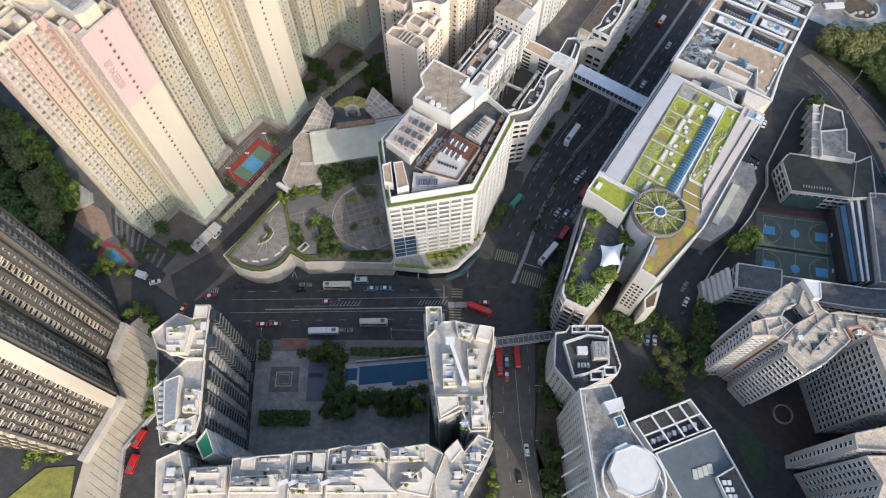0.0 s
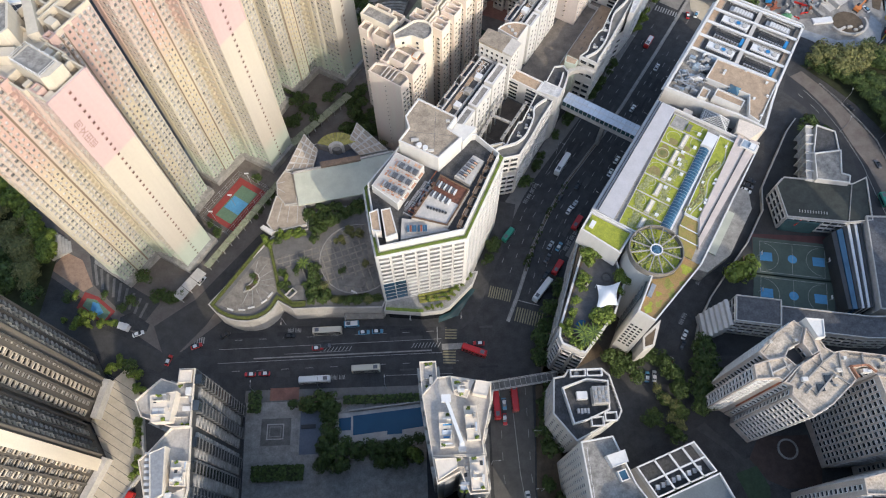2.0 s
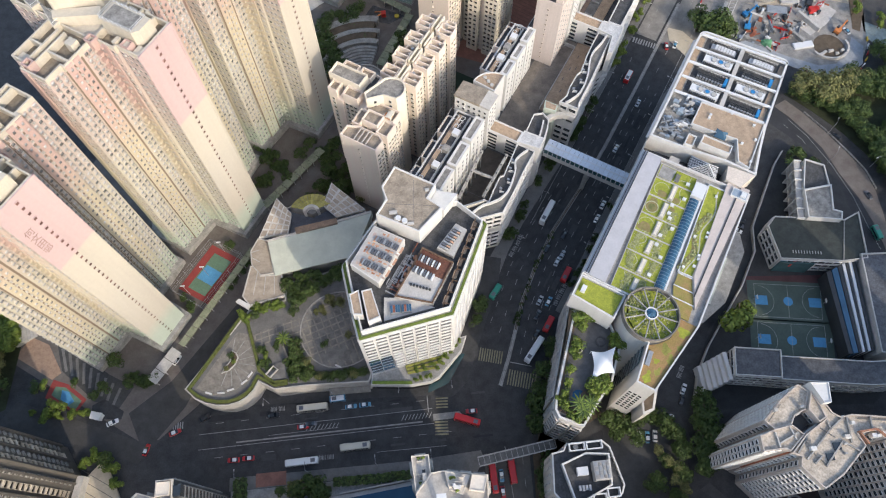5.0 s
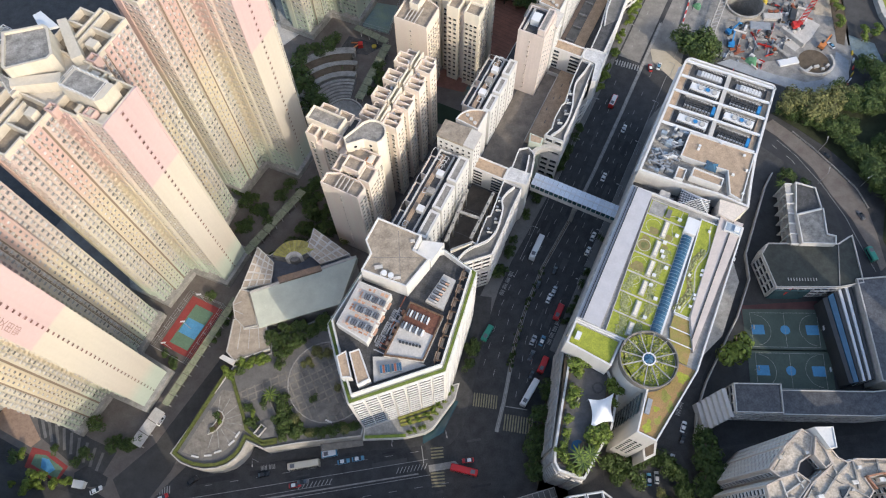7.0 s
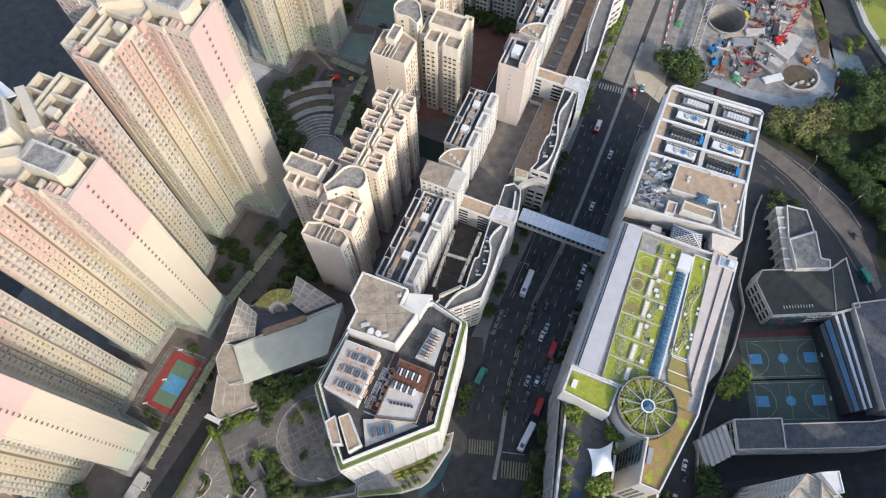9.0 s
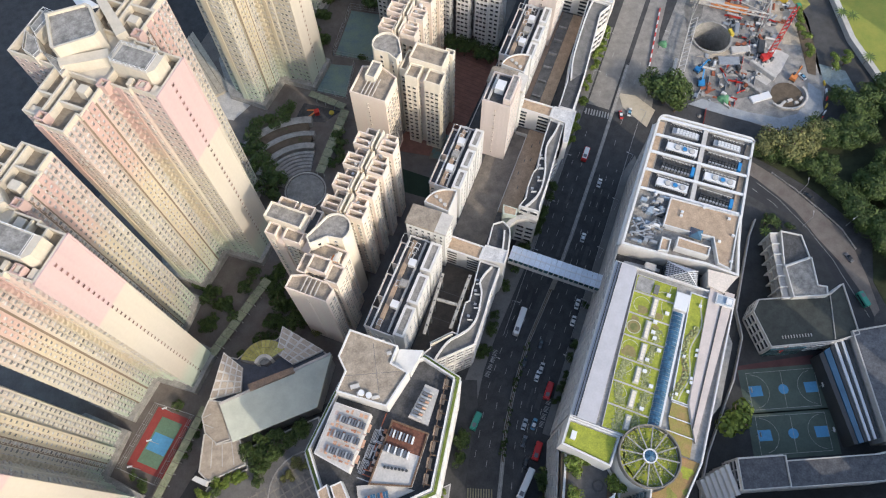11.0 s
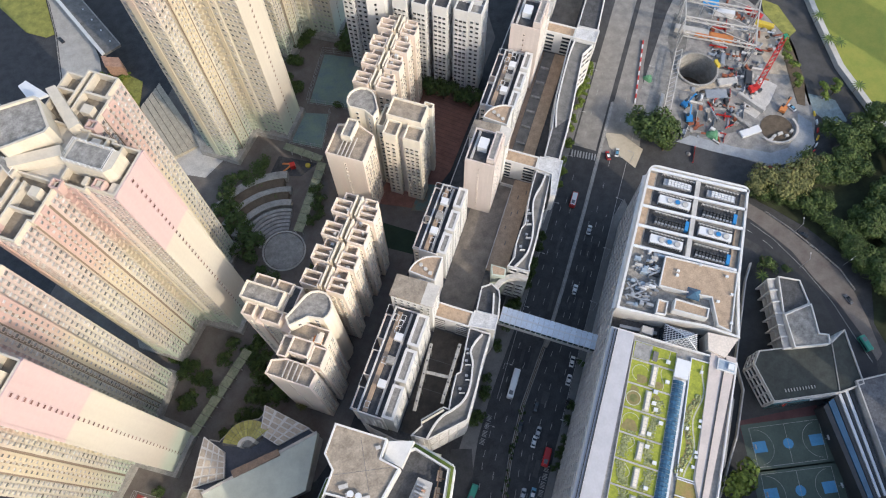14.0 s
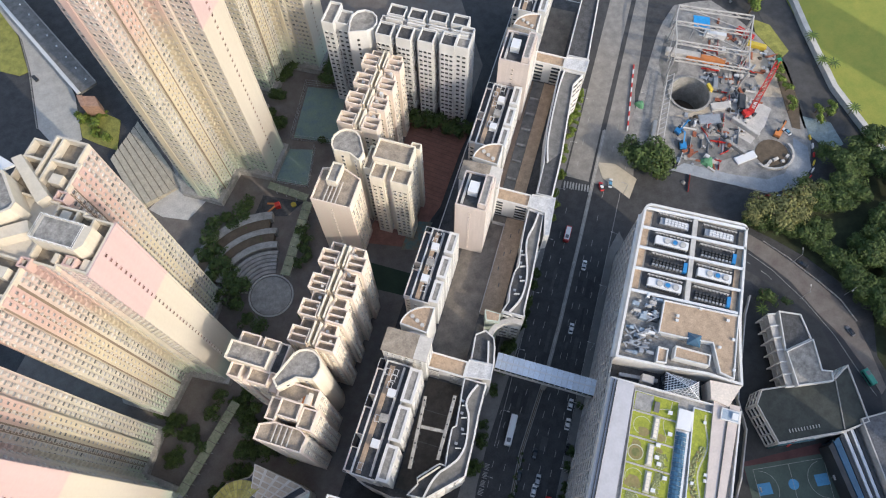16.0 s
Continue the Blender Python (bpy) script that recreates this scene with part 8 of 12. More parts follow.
ap("roof_seam", Geo().bar((171.8, 139.4, 10.46), (178, 156.4, 10.46), 0.35, 0.35), CONC, hall)
for k in range(11):
    ap("roof_lath", Geo().bar((152.6 + 1.1 * k, 144.2 - 0.16 * k, 10.46), (152.8 + 1.1 * k, 145.4 - 0.16 * k, 10.46), 0.25, 0.3), CONC_PALE, hall)
ap("front_screen", Geo().bar((147.0, 141.6, 0), (160.6, 139.4, 0), 0.5, 9.0), GLASS_TEAL, hall)
ap("red_fin", Geo().bar((151.2, 140.2, 6.0), (153.6, 141.4, 9.6), 0.5, 0.7), RED, hall)
cls = wthing("classroom_block", 168, 171, "white classroom block with open stepped galleries", "school")
block(cls, [(164.6, 171.0), (162.2, 158.2), (175.6, 155.8), (177.0, 159.4), (173.8, 160.8), (176.6, 172.2)], 0, 12.6, WHITE, ROOF_GREY, 0.8, 0.4)
block(cls, [(170.2, 186.2), (164.8, 171.3), (176.6, 172.5), (177.6, 182.4)], 0, 11.6, WHITE, ROOF_DARK, 0.8, 0.4)
for k in range(7):
    p = Vector((161.8, 158.6)).lerp(Vector((168.8, 185.6)), k / 6)
    ap("gallery_fin", Geo().bar((p.x - 3.0, p.y + 0.7, 0), (p.x, p.y, 0), 0.45, 11.8), WHITE, cls)
for z in (3.4, 7.0, 10.6):
    ap("gallery_slab", Geo().bar((160.4, 159.2, z), (167.2, 185.8, z), 2.6, 0.35), CONC_PALE, cls)
stand = wthing("covered_stand", 172, 120, "grandstand with long ribbed metal roof strips", "stand")
for k, (m, w) in enumerate(((DARK_METAL, 2.2), (GLASS_BLUE, 2.6), (DARK_METAL, 1.6), (WHITE_CLEAN, 1.3), (DARK_METAL, 1.0), (WHITE_CLEAN, 1.3), (DARK_METAL, 1.4))):
    o = sum((2.4, 2.8, 1.8, 1.5, 1.2, 1.5, 1.6)[:k])
    ap("roof_strip", Geo().hexa([(165.0 + o, 135.8 + 0.35 * o, 0), (162.4 + o * 0.72, 102.2, 0), (162.4 + (o + w) * 0.72, 102.2, 0), (165.0 + o + w, 135.8 + 0.35 * (o + w), 0),
                                 (165.0 + o, 135.8 + 0.35 * o, 7.5 + 0.28 * k), (162.4 + o * 0.72, 102.2, 7.5 + 0.28 * k), (162.4 + (o + w) * 0.72, 102.2, 7.5 + 0.28 * k), (165.0 + o + w, 135.8 + 0.35 * (o + w), 7.5 + 0.28 * k)][:8]), m, stand)
block(stand, [(178.8, 141), (172.2, 100.6), (190, 97), (196, 140)], 0, 11.0, CONC_PALE, SCHOOLFELT, 0.8, 0.5, "rear_block")


PALEBLUE = mat("pale_blue_terrace", (0.52, 0.58, 0.66), 0.6, vary=0.25, stain=0.2, patch=2)


def terrace_bits(th, x0, y0, x1, y1, z, n, seed):
    """Low roof furniture on the residences: decks, planters, cooling units, glass screens."""
    r = random.Random(seed)
    # thin terrace dividers, a dark sheet for a slot's shade, a few potted shrubs
    for k in range(2):
        y = y0 + (y1 - y0) * (k + r.uniform(0.3, 0.7)) / 2
        ap("divider", Geo().bar((x0, y, z), (x0 + (x1 - x0) * r.uniform(0.5, 1.0), y, z), 0.18, r.uniform(0.7, 1.3)), CREAMROOF, th)
    x, y = r.uniform(x0, x1 - 1.0), r.uniform(y0, y1 - 1.2)
    ap("roof_slot", Geo().box(x, y, z, x + 0.9, y + r.uniform(0.8, 1.8), z + 0.03), DARK_METAL, th)
    g = Geo()
    for k in range(3):
        x, y = r.uniform(x0, x1), r.choice((y0, y1))
        for j in range(6):
            g.cyl(x + r.uniform(-0.4, 0.4), y + r.uniform(-0.3, 0.3), z, z + r.uniform(0.5, 1.1), 0.35, 5, 0, 0.1)
    ap("potted_shrub", g, LEAF_LIGHT, th, "potted shrubs on the terrace", "stuff")
    for k in range(n):
        x, y = r.uniform(x0, x1), r.uniform(y0, y1)
        w, d = r.uniform(0.8, 3.2), r.uniform(0.7, 2.6)
        h = r.choice((0.25, 0.3, 0.5, 1.0, 1.3, 2.0))
        gg = Geo().box(x, y, z, min(x + w, x1), min(y + d, y1), z + h)
        if h > 0.9:
            gg.box(x + 0.15, y + 0.15, z + h, min(x + w, x1) - 0.15, min(y + d, y1) - 0.15, z + h + 0.12)
        ap(("roof_deck", "planter", "cooling_unit", "bulkhead")[0 if h < 0.4 else 1 if h < 0.8 else 2 if h < 1.5 else 3], gg,
           r.choice([WHITE, CREAMROOF, CREAMROOF, TERRACE, CONC, METAL, PALEBLUE if h < 0.9 else CREAMROOF, ROOF_GREY, PALEBLUE if h < 0.4 else WHITE]), th)


for th_, a_, z_, n_, s_ in ((ul, (-78.4, 58, -74.4, 69.6), 54.66, 8, 1), (ul, (-82.6, 33, -74, 39), 55.66, 6, 2), (ul, (-84.4, 59, -79.2, 66), 58.46, 5, 3), (ul, (-77.0, 41, -73.2, 47), 56.66, 4, 16), (ulb, (-79.6, 16, -73.6, 25), 54.86, 8, 4),
                            (us, (-71.8, 18.2, -62.2, 24.2), 57.06, 8, 5), (us, (-60, 18.4, -47.4, 22.0), 57.16, 9, 6), (us, (-42.8, 18.2, -34.6, 22.8), 57.26, 7, 7), (us, (-53.4, 23.6, -45, 27.6), 54.76, 8, 8), (us, (-43.0, 23.8, -38.2, 28.8), 54.06, 5, 9),
                            (us2, (-32.6, 18.4, -21, 23.8), 57.06, 8, 10), (us2, (-26.4, 26.8, -17, 30.6), 56.66, 6, 11), (us2, (-14.8, 27.0, -5.4, 30.2), 57.06, 6, 12), (us2, (-32.4, 25, -28, 29.6), 54.46, 5, 13), (us2, (-12, 20, -6, 24), 56.66, 3, 14),
                            (us3, (2.4, 16, 6.0, 24), 54.46, 7, 15), (us3, (6.0, 24, 11, 31), 54.46, 8, 17), (ur, (0.2, 48.8, 3.4, 57.6), 56.86, 5, 18), (ur, (7.8, 50.8, 11.0, 59.4), 56.46, 4, 19), (ur, (8.8, 36.8, 12.4, 45), 56.06, 5, 20),
                            (ur, (4.9, 36.2, 8, 45), 54.26, 5, 21), (ur, (-4, 66.8, -1, 74), 53.46, 4, 22), (ur, (5, 63.6, 9, 67.2), 56.26, 4, 23)):
    terrace_bits(th_, *a_, z_, n_, s_)


# ---------------------------------------------------------------- ground and roads
def layer(name, pts, z0, z1, m, label, category, grid=False, kind="structure"):
    P = ccw([gp(*p) for p in pts] if grid else pts)
    return solid(name, Geo().prism(P, z0, z1), m, label, category, kind=kind)


SHAFT = (189.6, 294.6, 9.2)
g = Geo()
n = 40
for k in range(n):
    a0, a1 = 2 * math.pi * k / n, 2 * math.pi * (k + 1) / n
    rings = [SHAFT[2], 60, 400, 2600]
    for r0, r1 in zip(rings, rings[1:]):
        g.face([(SHAFT[0] + r * math.cos(t), SHAFT[1] + r * math.sin(t), 0) for r, t in ((r0, a0), (r1, a0), (r1, a1), (r0, a1))])
solid("ground", g, ASPHALT, "dark worn asphalt ground of the district", "ground", kind="structure")
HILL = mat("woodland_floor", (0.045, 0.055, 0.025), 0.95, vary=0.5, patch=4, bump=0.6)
ESTATE = mat("estate_paving", (0.17, 0.155, 0.14), 0.85, second=(0.12, 0.10, 0.09), patch=5, stain=0.2)
DARKPAVE = mat("dark_paving", (0.075, 0.075, 0.075), 0.85, vary=0.35, patch=3)
PLANK = mat("beige_paving", (0.52, 0.46, 0.36), 0.8, vary=0.18, patch=4, stain=0.15)
layer("pavement", [(-104, 140), (-139, 20), (-240, 20), (-240, 420), (-150, 420), (-104, 340)], 0, 0.10, ESTATE, "worn grey-brown estate paving", "pavement", True)
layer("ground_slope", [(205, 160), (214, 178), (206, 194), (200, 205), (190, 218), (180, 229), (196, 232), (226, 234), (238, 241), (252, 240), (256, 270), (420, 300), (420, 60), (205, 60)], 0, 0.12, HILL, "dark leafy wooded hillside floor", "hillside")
layer("pavement", [(-126.6, 85), (-120, 92), (-112.2, 76), (-108, 52), (-118.0, 38), (-116, 5), (-134, 5), (-131.8, 35), (-122.6, 57), (-131, 71)], 0, 0.9, PLANK, "pale beige tiled walkway beside dark towers", "pavement")
for k in range(26):
    a = Vector((-133 + 0.2 * k, 92 - 3.4 * k))
    b = a + Vector((17.5, -11.0))
    lo, hi_ = max(a.x, -131.5 + (3 if a.y < 60 else 0)), min(b.x, -109.5 - (6 if a.y < 52 else 0))
    if hi_ - lo > 2:
        s0, s1 = (lo - a.x) / 17.5, (hi_ - a.x) / 17.5
        p, q = a.lerp(b, s0), a.lerp(b, s1)
        if p.y > 6 and q.y > 6:
            solid("paving_joint", Geo().bar((p.x, p.y, 0.9), (q.x, q.y, 0.9), 0.22, 0.02), CONC_DARK, "narrow dark joint strip in beige paving", "paving", "walkway joints", "structure")
layer("kerb", [(-112.0, 75.6), (-107.6, 52.4), (-117.4, 38.4), (-115.4, 5), (-116.2, 5), (-118.2, 38.6), (-108.6, 52.4), (-112.8, 75.2)], 0, 1.9, CONC_PALE, "pale rendered walkway parapet wall", "parapet")
layer("pavement", [(-74, 76), (-5.5, 76.2), (16, 68.5), (18.5, 60), (17.5, 36), (15.5, 32), (17, 60), (13, 70), (19.5, 78), (18.5, 81.5), (-7, 80.2), (-74, 80.6)], 0, 0.16, PAVING, "grey concrete pavement along the street", "pavement")
layer("pavement", [(-72, 33), (-5, 36), (-5.2, 75.9), (-73.5, 75.9)], 0, 0.14, CONC, "pale concrete courtyard paving slabs", "pavement")
layer("pavement", [(-86, 109.2), (-63.6, 106.4), (-45.8, 105.6), (-20, 104.8), (2, 103.6), (8, 102.4), (10.6, 102.5), (13.6, 104.9), (16.8, 108.2), (19.2, 114), (22.6, 122), (34, 148), (36.4, 158), (29, 160), (12.6, 122), (2, 108), (-62, 112)], 0, 0.16, DARKPAVE, "grey pavement round the medical centre", "pavement")
layer("pavement", [(-62.6, 143), (-55.4, 143), (-57.0, 156), (-57.2, 170), (-55.9, 194), (-54.6, 216), (-54.0, 340), (-60, 340), (-62.8, 200)], 0, 0.13, PAVING, "grey pavement beside the podium", "pavement", True)
layer("pavement", [(-28.6, 141), (-25.6, 141), (-25.6, 262), (-22, 266), (-26, 272), (-28.8, 262)], 0, 0.16, PAVING, "grey pavement beside the commercial building", "pavement", True)
layer("pavement", [(40.5, 92), (46, 104), (52, 120), (58, 131), (62, 128), (56, 112), (66, 90), (44, 80), (37.5, 78), (36.5, 60), (34.5, 40), (41, 20), (37, 10), (46, 10), (46, 50), (40, 60)], 0, 0.15, SOIL, "planted verge under street trees", "verge")
layer("pavement", [(66, 92), (95, 88), (97, 78), (90, 60), (66, 48), (62, 56), (64, 76)], 0, 0.12, DARKPAVE, "dark worn paved forecourt", "pavement")
layer("pavement", [(99, 92), (112, 114), (124, 128), (133, 141), (146, 163), (158, 180), (168, 196), (178, 202), (186, 196), (190, 178), (190, 150), (188, 96), (170, 84), (104, 88)], 0, 0.12, mat("school_asphalt", (0.048, 0.05, 0.052), 0.88, vary=0.35, patch=4), "school grounds in old asphalt", "pavement")
layer("pavement", [(96, 60), (108, 50), (112, 38), (150, 44), (150, 62), (112, 48), (100, 62)], 0, 0.12, DARKPAVE, "dark paved tower forecourt", "pavement")
layer("pavement", [(113.7, 48.3), (119, 56.1), (137.4, 56.1), (140.2, 45.8), (138, 38), (125.7, 37.3), (118.6, 40.8)], 0, 0.13, mat("plum_paving", (0.085, 0.06, 0.052), 0.85, vary=0.35, patch=3), "dark plum paved tower court", "pavement")
layer("lawn", [(107.6, 43.3), (115.8, 45.8), (119.0, 38.3), (117.4, 28.6), (113.2, 26.3)], 0, 0.14, mat("dark_pitch", (0.05, 0.085, 0.05), 0.9, vary=0.3, patch=2), "dark green fenced pitch", "lawn")
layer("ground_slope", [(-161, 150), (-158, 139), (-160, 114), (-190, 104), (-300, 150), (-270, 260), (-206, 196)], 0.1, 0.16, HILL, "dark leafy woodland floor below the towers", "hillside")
layer("road", [(-162, 109), (-156, 116.5), (-137.7, 109.4), (-125.2, 104.4), (-107.9, 97), (-100, 97), (-108, 89), (-127, 97), (-145, 101.6)], 0.1, 0.15, ASPHALT_OLD, "worn asphalt lane from the estate", "road")
layer("road", [(-106, 92), (-92, 108), (-88.8, 113.6), (-66, 142.5), (-52, 152), (-24, 158), (-20, 163), (-54, 158), (-71, 151), (-97.5, 119), (-113, 108)], 0.1, 0.157, ASPHALT_OLD, "worn asphalt lane beside the podium garden", "road")
# Striped paving at the tower's foot; the shade there is its dark colour.
layer("pavement", [(-144.4, 140.6), (-122, 124), (-112, 118), (-117, 110), (-127, 114), (-130.2, 117.4), (-140.5, 127.1)], 0.1, 0.165, DARKPAVE, "paving at the tower's foot, darkened for its shade", "pavement")
for k in range(9):
    a, b = Vector((-143, 137.6)).lerp(Vector((-115.5, 117)), (k + 0.5) / 9), Vector((-140, 127.6)).lerp(Vector((-118, 111)), (k + 0.5) / 9)
    solid("paving_stripe", Geo().bar((a.x, a.y, 0.166), (b.x, b.y, 0.166), 1.1, 0.01), PAVING, "pale band in the darkened paving", "paving", "slate paving bands", "structure")
for k in range(7):
    solid("stair_step", Geo().bar((-162.6 + 1.4 * k, 152.6 - 0.9 * k, 0.16), (-158.6 + 1.0 * k, 138.6 + 0.6 * k, 0.16), 1.3, 2.6 - 0.34 * k), CONC_PALE, "broad concrete step beside the woods", "steps", "broad steps", "structure")
layer("pad", [(-127.1, 112.4), (-122.9, 114.4), (-114.9, 109), (-115.6, 106), (-127.1, 107.2)], 0.1, 0.17, ASPHALT, "dark asphalt parking pad", "pavement")
# low boundary wall between lane and school
wall_pts = [(168.6, 197.0), (163.0, 190.5), (154.4, 177.0), (144.4, 161.0), (142.2, 150.0), (132.2, 135.0), (126, 128), (112, 111.5), (105, 101), (101, 90)]
for a, b in zip(wall_pts, wall_pts[1:]):
    solid("boundary_wall", Geo().bar((*a, 0), (*b, 0), 0.5, 2.2), CONC_PALE, "low pale concrete boundary wall", "wall", "boundary walls", "structure")
# lower deck along the E side of the commercial building
layer("podium_deck", [(16.4, 203), (24.2, 204), (28.6, 196.6), (28.9, 172), (24, 160), (16.6, 158)], 0, 9.5, CONC, "pale side deck with glazed canopy", "deck", True)
solid("glazed_canopy", Geo().prism(ccw([gp(u, v) for u, v in ((20.6, 168), (23.6, 168), (23.2, 190), (20.2, 190))]), 9.5, 10.6), SKYLIGHT, "long pale blue glazed canopy", "canopy")


# ---------------------------------------------------------------- markings
def stripe(pts, w, m=MARK, dash=None, grid=True, z=0.012, label="white painted lane line"):
    P = [Vector(gp(*p)) if grid else Vector(p) for p in pts]
    th = None
    for a, b in zip(P, P[1:]):
        L = (b - a).length
        d = (b - a).normalized()
        segs = [(0, L)] if not dash else [(s, min(s + dash[0], L)) for s in np.arange(0, L, dash[0] + dash[1])]
        for s0, s1 in segs:
            p, q = a + d * float(s0), a + d * float(s1)
            gg = Geo().bar((p.x, p.y, z - 0.008), (q.x, q.y, z - 0.008), w, 0.012)
            if th is None:
                th = solid("lane_line", gg, m, label, "road marking", "lane lines", "structure")
            else:
                part("dash", gg, m, th)


for u in (-54.4, -28.9):
    stripe([(u, 172), (u, 335)], 0.16)
for bend in ([(-49.4, 124), (-53.2, 150), (-53.4, 172), (-51.6, 200), (-51.2, 262)], [(-44.4, 122), (-48.8, 150), (-49.0, 172), (-47.4, 200), (-47.0, 262)], [(-33.2, 118), (-38.4, 140), (-40.6, 160), (-40.2, 180), (-38.2, 204), (-38.0, 262)], [(-30.2, 118), (-34.2, 140), (-36.4, 160), (-36.2, 190), (-34.8, 262)], [(-30.9, 140), (-32.2, 160), (-31.6, 262)]):
    stripe(bend, 0.16, dash=(2.6, 4.6))
stripe([(-49.6, 262), (-49.6, 335)], 0.15, dash=(3, 9))
stripe([(-36, 262), (-36, 335)], 0.15, dash=(3, 9))
for y in (97.4, 91.8):
    stripe([(-86, y), (2, y + 1.2)], 0.18, grid=False)
for y in (101.0, 88.4):
    stripe([(-80, y), (10, y + 1)], 0.15, dash=(3, 6.5), grid=False)
stripe([(-60, 94.6), (-34, 95.0)], 0.15, grid=False)
for k in range(9):
    stripe([(-46 + 1.4 * k, 95.0), (-44.8 + 1.4 * k, 96.8)], 0.25, grid=False, label="white painted hatch stroke")
    stripe([(-10 + 1.3 * k, 95.2), (-8.8 + 1.3 * k, 97.2)], 0.25, grid=False, label="white painted hatch stroke")
stripe([(27.6, 82), (29.0, 46), (32, 20)], 0.22, grid=False)
for x in (23.4, 33.5):
    stripe([(x, 78), (x - 0.5, 46), (x + 2, 20)], 0.15, dash=(3, 5), grid=False)
stripe([(177.8, 214.4), (183.6, 204.6), (189.4, 189.0), (193.4, 172.6), (194.8, 156.6), (196.2, 146.1)], 0.15, grid=False, z=0.03)
stripe([(174.8, 212.0), (180.6, 203.2), (185.6, 188.4), (188.8, 173.6), (190.6, 158), (190.4, 145)], 0.15, dash=(2.5, 5), grid=False, z=0.03)


def zebra(a, b, width, n, m, label):
    a, b = Vector(a), Vector(b)
    d = (b - a).normalized()
    s = Vector((-d.y, d.x)) * width
    step = (b - a).length / n
    th = None
    for k in range(n):
        p = a + d * (step * (k + 0.5))
        gg = Geo().bar((p.x, p.y, 0.004), (p.x + s.x, p.y + s.y, 0.004), step * 0.5, 0.012)
        if th is None:
            th = solid("zebra_crossing", gg, m, label, "crossing", "crossings", "structure")
        else:
            part("bar", gg, m, th)


zebra((21.4, 115.6), (30.6, 113.0), 5.2, 10, MARK_YELLOW, "worn yellow crossing bars")
zebra((31.2, 105.0), (42.0, 101.6), 6.2, 11, MARK_YELLOW, "worn yellow crossing bars")
zebra((7.2, 88), (7.6, 96), 5.0, 7, MARK_YELLOW, "worn yellow crossing bars")
zebra((8.0, 98.0), (8.4, 106), 4.6, 7, MARK_YELLOW, "worn yellow crossing bars")
stripe([(-35.4, 113.2), (-27.3, 115.6)], 0.35, label="white painted stop line")
zebra((-102.3, 100.4), (-92.0, 100.2), 2.6, 12, MARK, "worn white crossing studs")
stripe([(-20, 84.6), (6, 84.4)], 0.16, grid=False)
stripe([(0.4, 97.4), (0.4, 106)], 0.3, grid=False, label="white painted stop line")
zebra(gp(-53.5, 286), gp(-42, 287), 3.4, 9, MARK, "worn white zebra crossing bars")
# lane lettering that cannot be read: blocks of strokes
def lettering(x, y, rot, n):
    th = None
    for k in range(n):
        for j in range(5):
            gg = Geo().box(-0.9 + 0.02 * j, k * 3.0 + j * 0.5, 0.004, 0.9 - 0.3 * (j % 2), k * 3.0 + j * 0.5 + 0.22, 0.016)
            m_ = pose(x, y, 0, 0, 0, rot)
            if th is None:
                th = solid("road_lettering", gg, MARK, "worn white painted strokes on the lane", "road marking", "lane lettering", "structure", m_)
            else:
                part("stroke", gg, MARK, th)


for (u, v, r, k) in ((-55.2, 154, GRID, 4), (-29.9, 143, GRID, 4), (-31.0, 292, GRID, 2)):
    x, y = gp(u, v)
    lettering(x, y, r, k)
lettering(-36, 84.6, 90, 4)
lettering(-54, 104.2, 90, 2)
lettering(98, 101, -32, 2)
lettering(108, 118, -36, 2)
# central reserve with railings and low planting
RES = [(-34.6, 103.0), (-36.6, 114.4), (-39.2, 126.0), (-42.0, 138.0), (-43.8, 153.8), (-44.4, 172.5), (-42.9, 192.0), (-42.0, 204), (-41.4, 225), (-41.2, 262), (-41.6, 320)]
def band(pts, half):
    """A strip of the given half width along a line on the street grid."""
    P = [Vector(p) for p in pts]
    left, right = [], []
    for i, p in enumerate(P):
        d = (P[min(i + 1, len(P) - 1)] - P[max(i - 1, 0)]).normalized()
        n = Vector((-d.y, d.x)) * half
        left.append(gp(*(p + n)))
        right.append(gp(*(p - n)))
    return left + right[::-1]


med_strip = solid("central_reserve", Geo().prism(ccw(band(RES, 0.75)), 0, 0.26), CONC, "raised concrete central reserve with rails", "kerb", kind="structure")
part("planting_bed", Geo().prism(ccw(band(RES[2:8], 0.45)), 0.26, 0.34), SOIL, med_strip)
for k in range(40):
    f = 0.8 + 9.0 * k / 40
    i0 = int(f)
    x, y = gp(*Vector(RES[i0]).lerp(Vector(RES[i0 + 1]), f - i0))
    part("rail_post", Geo().box(x - 0.06, y - 0.06, 0.26, x + 0.06, y + 0.06, 1.2), METAL, med_strip)
for a, b in zip(RES, RES[1:]):
    part("rail", Geo().bar((*gp(*a), 1.05), (*gp(*b), 1.05), 0.12, 0.12), CONC_PALE, med_strip)
solid("traffic_island", Geo().prism(ccw([(2, 94.0), (12, 94.2), (13, 95.4), (12, 96.6), (2, 96.4)]), 0, 0.18), CONC, "raised concrete traffic island", "kerb", kind="structure")
solid("central_reserve", Geo().bar((-72, 93.2, 0), (-2, 94.0, 0), 0.5, 0.3), CONC, "narrow concrete central kerb", "kerb", kind="structure")

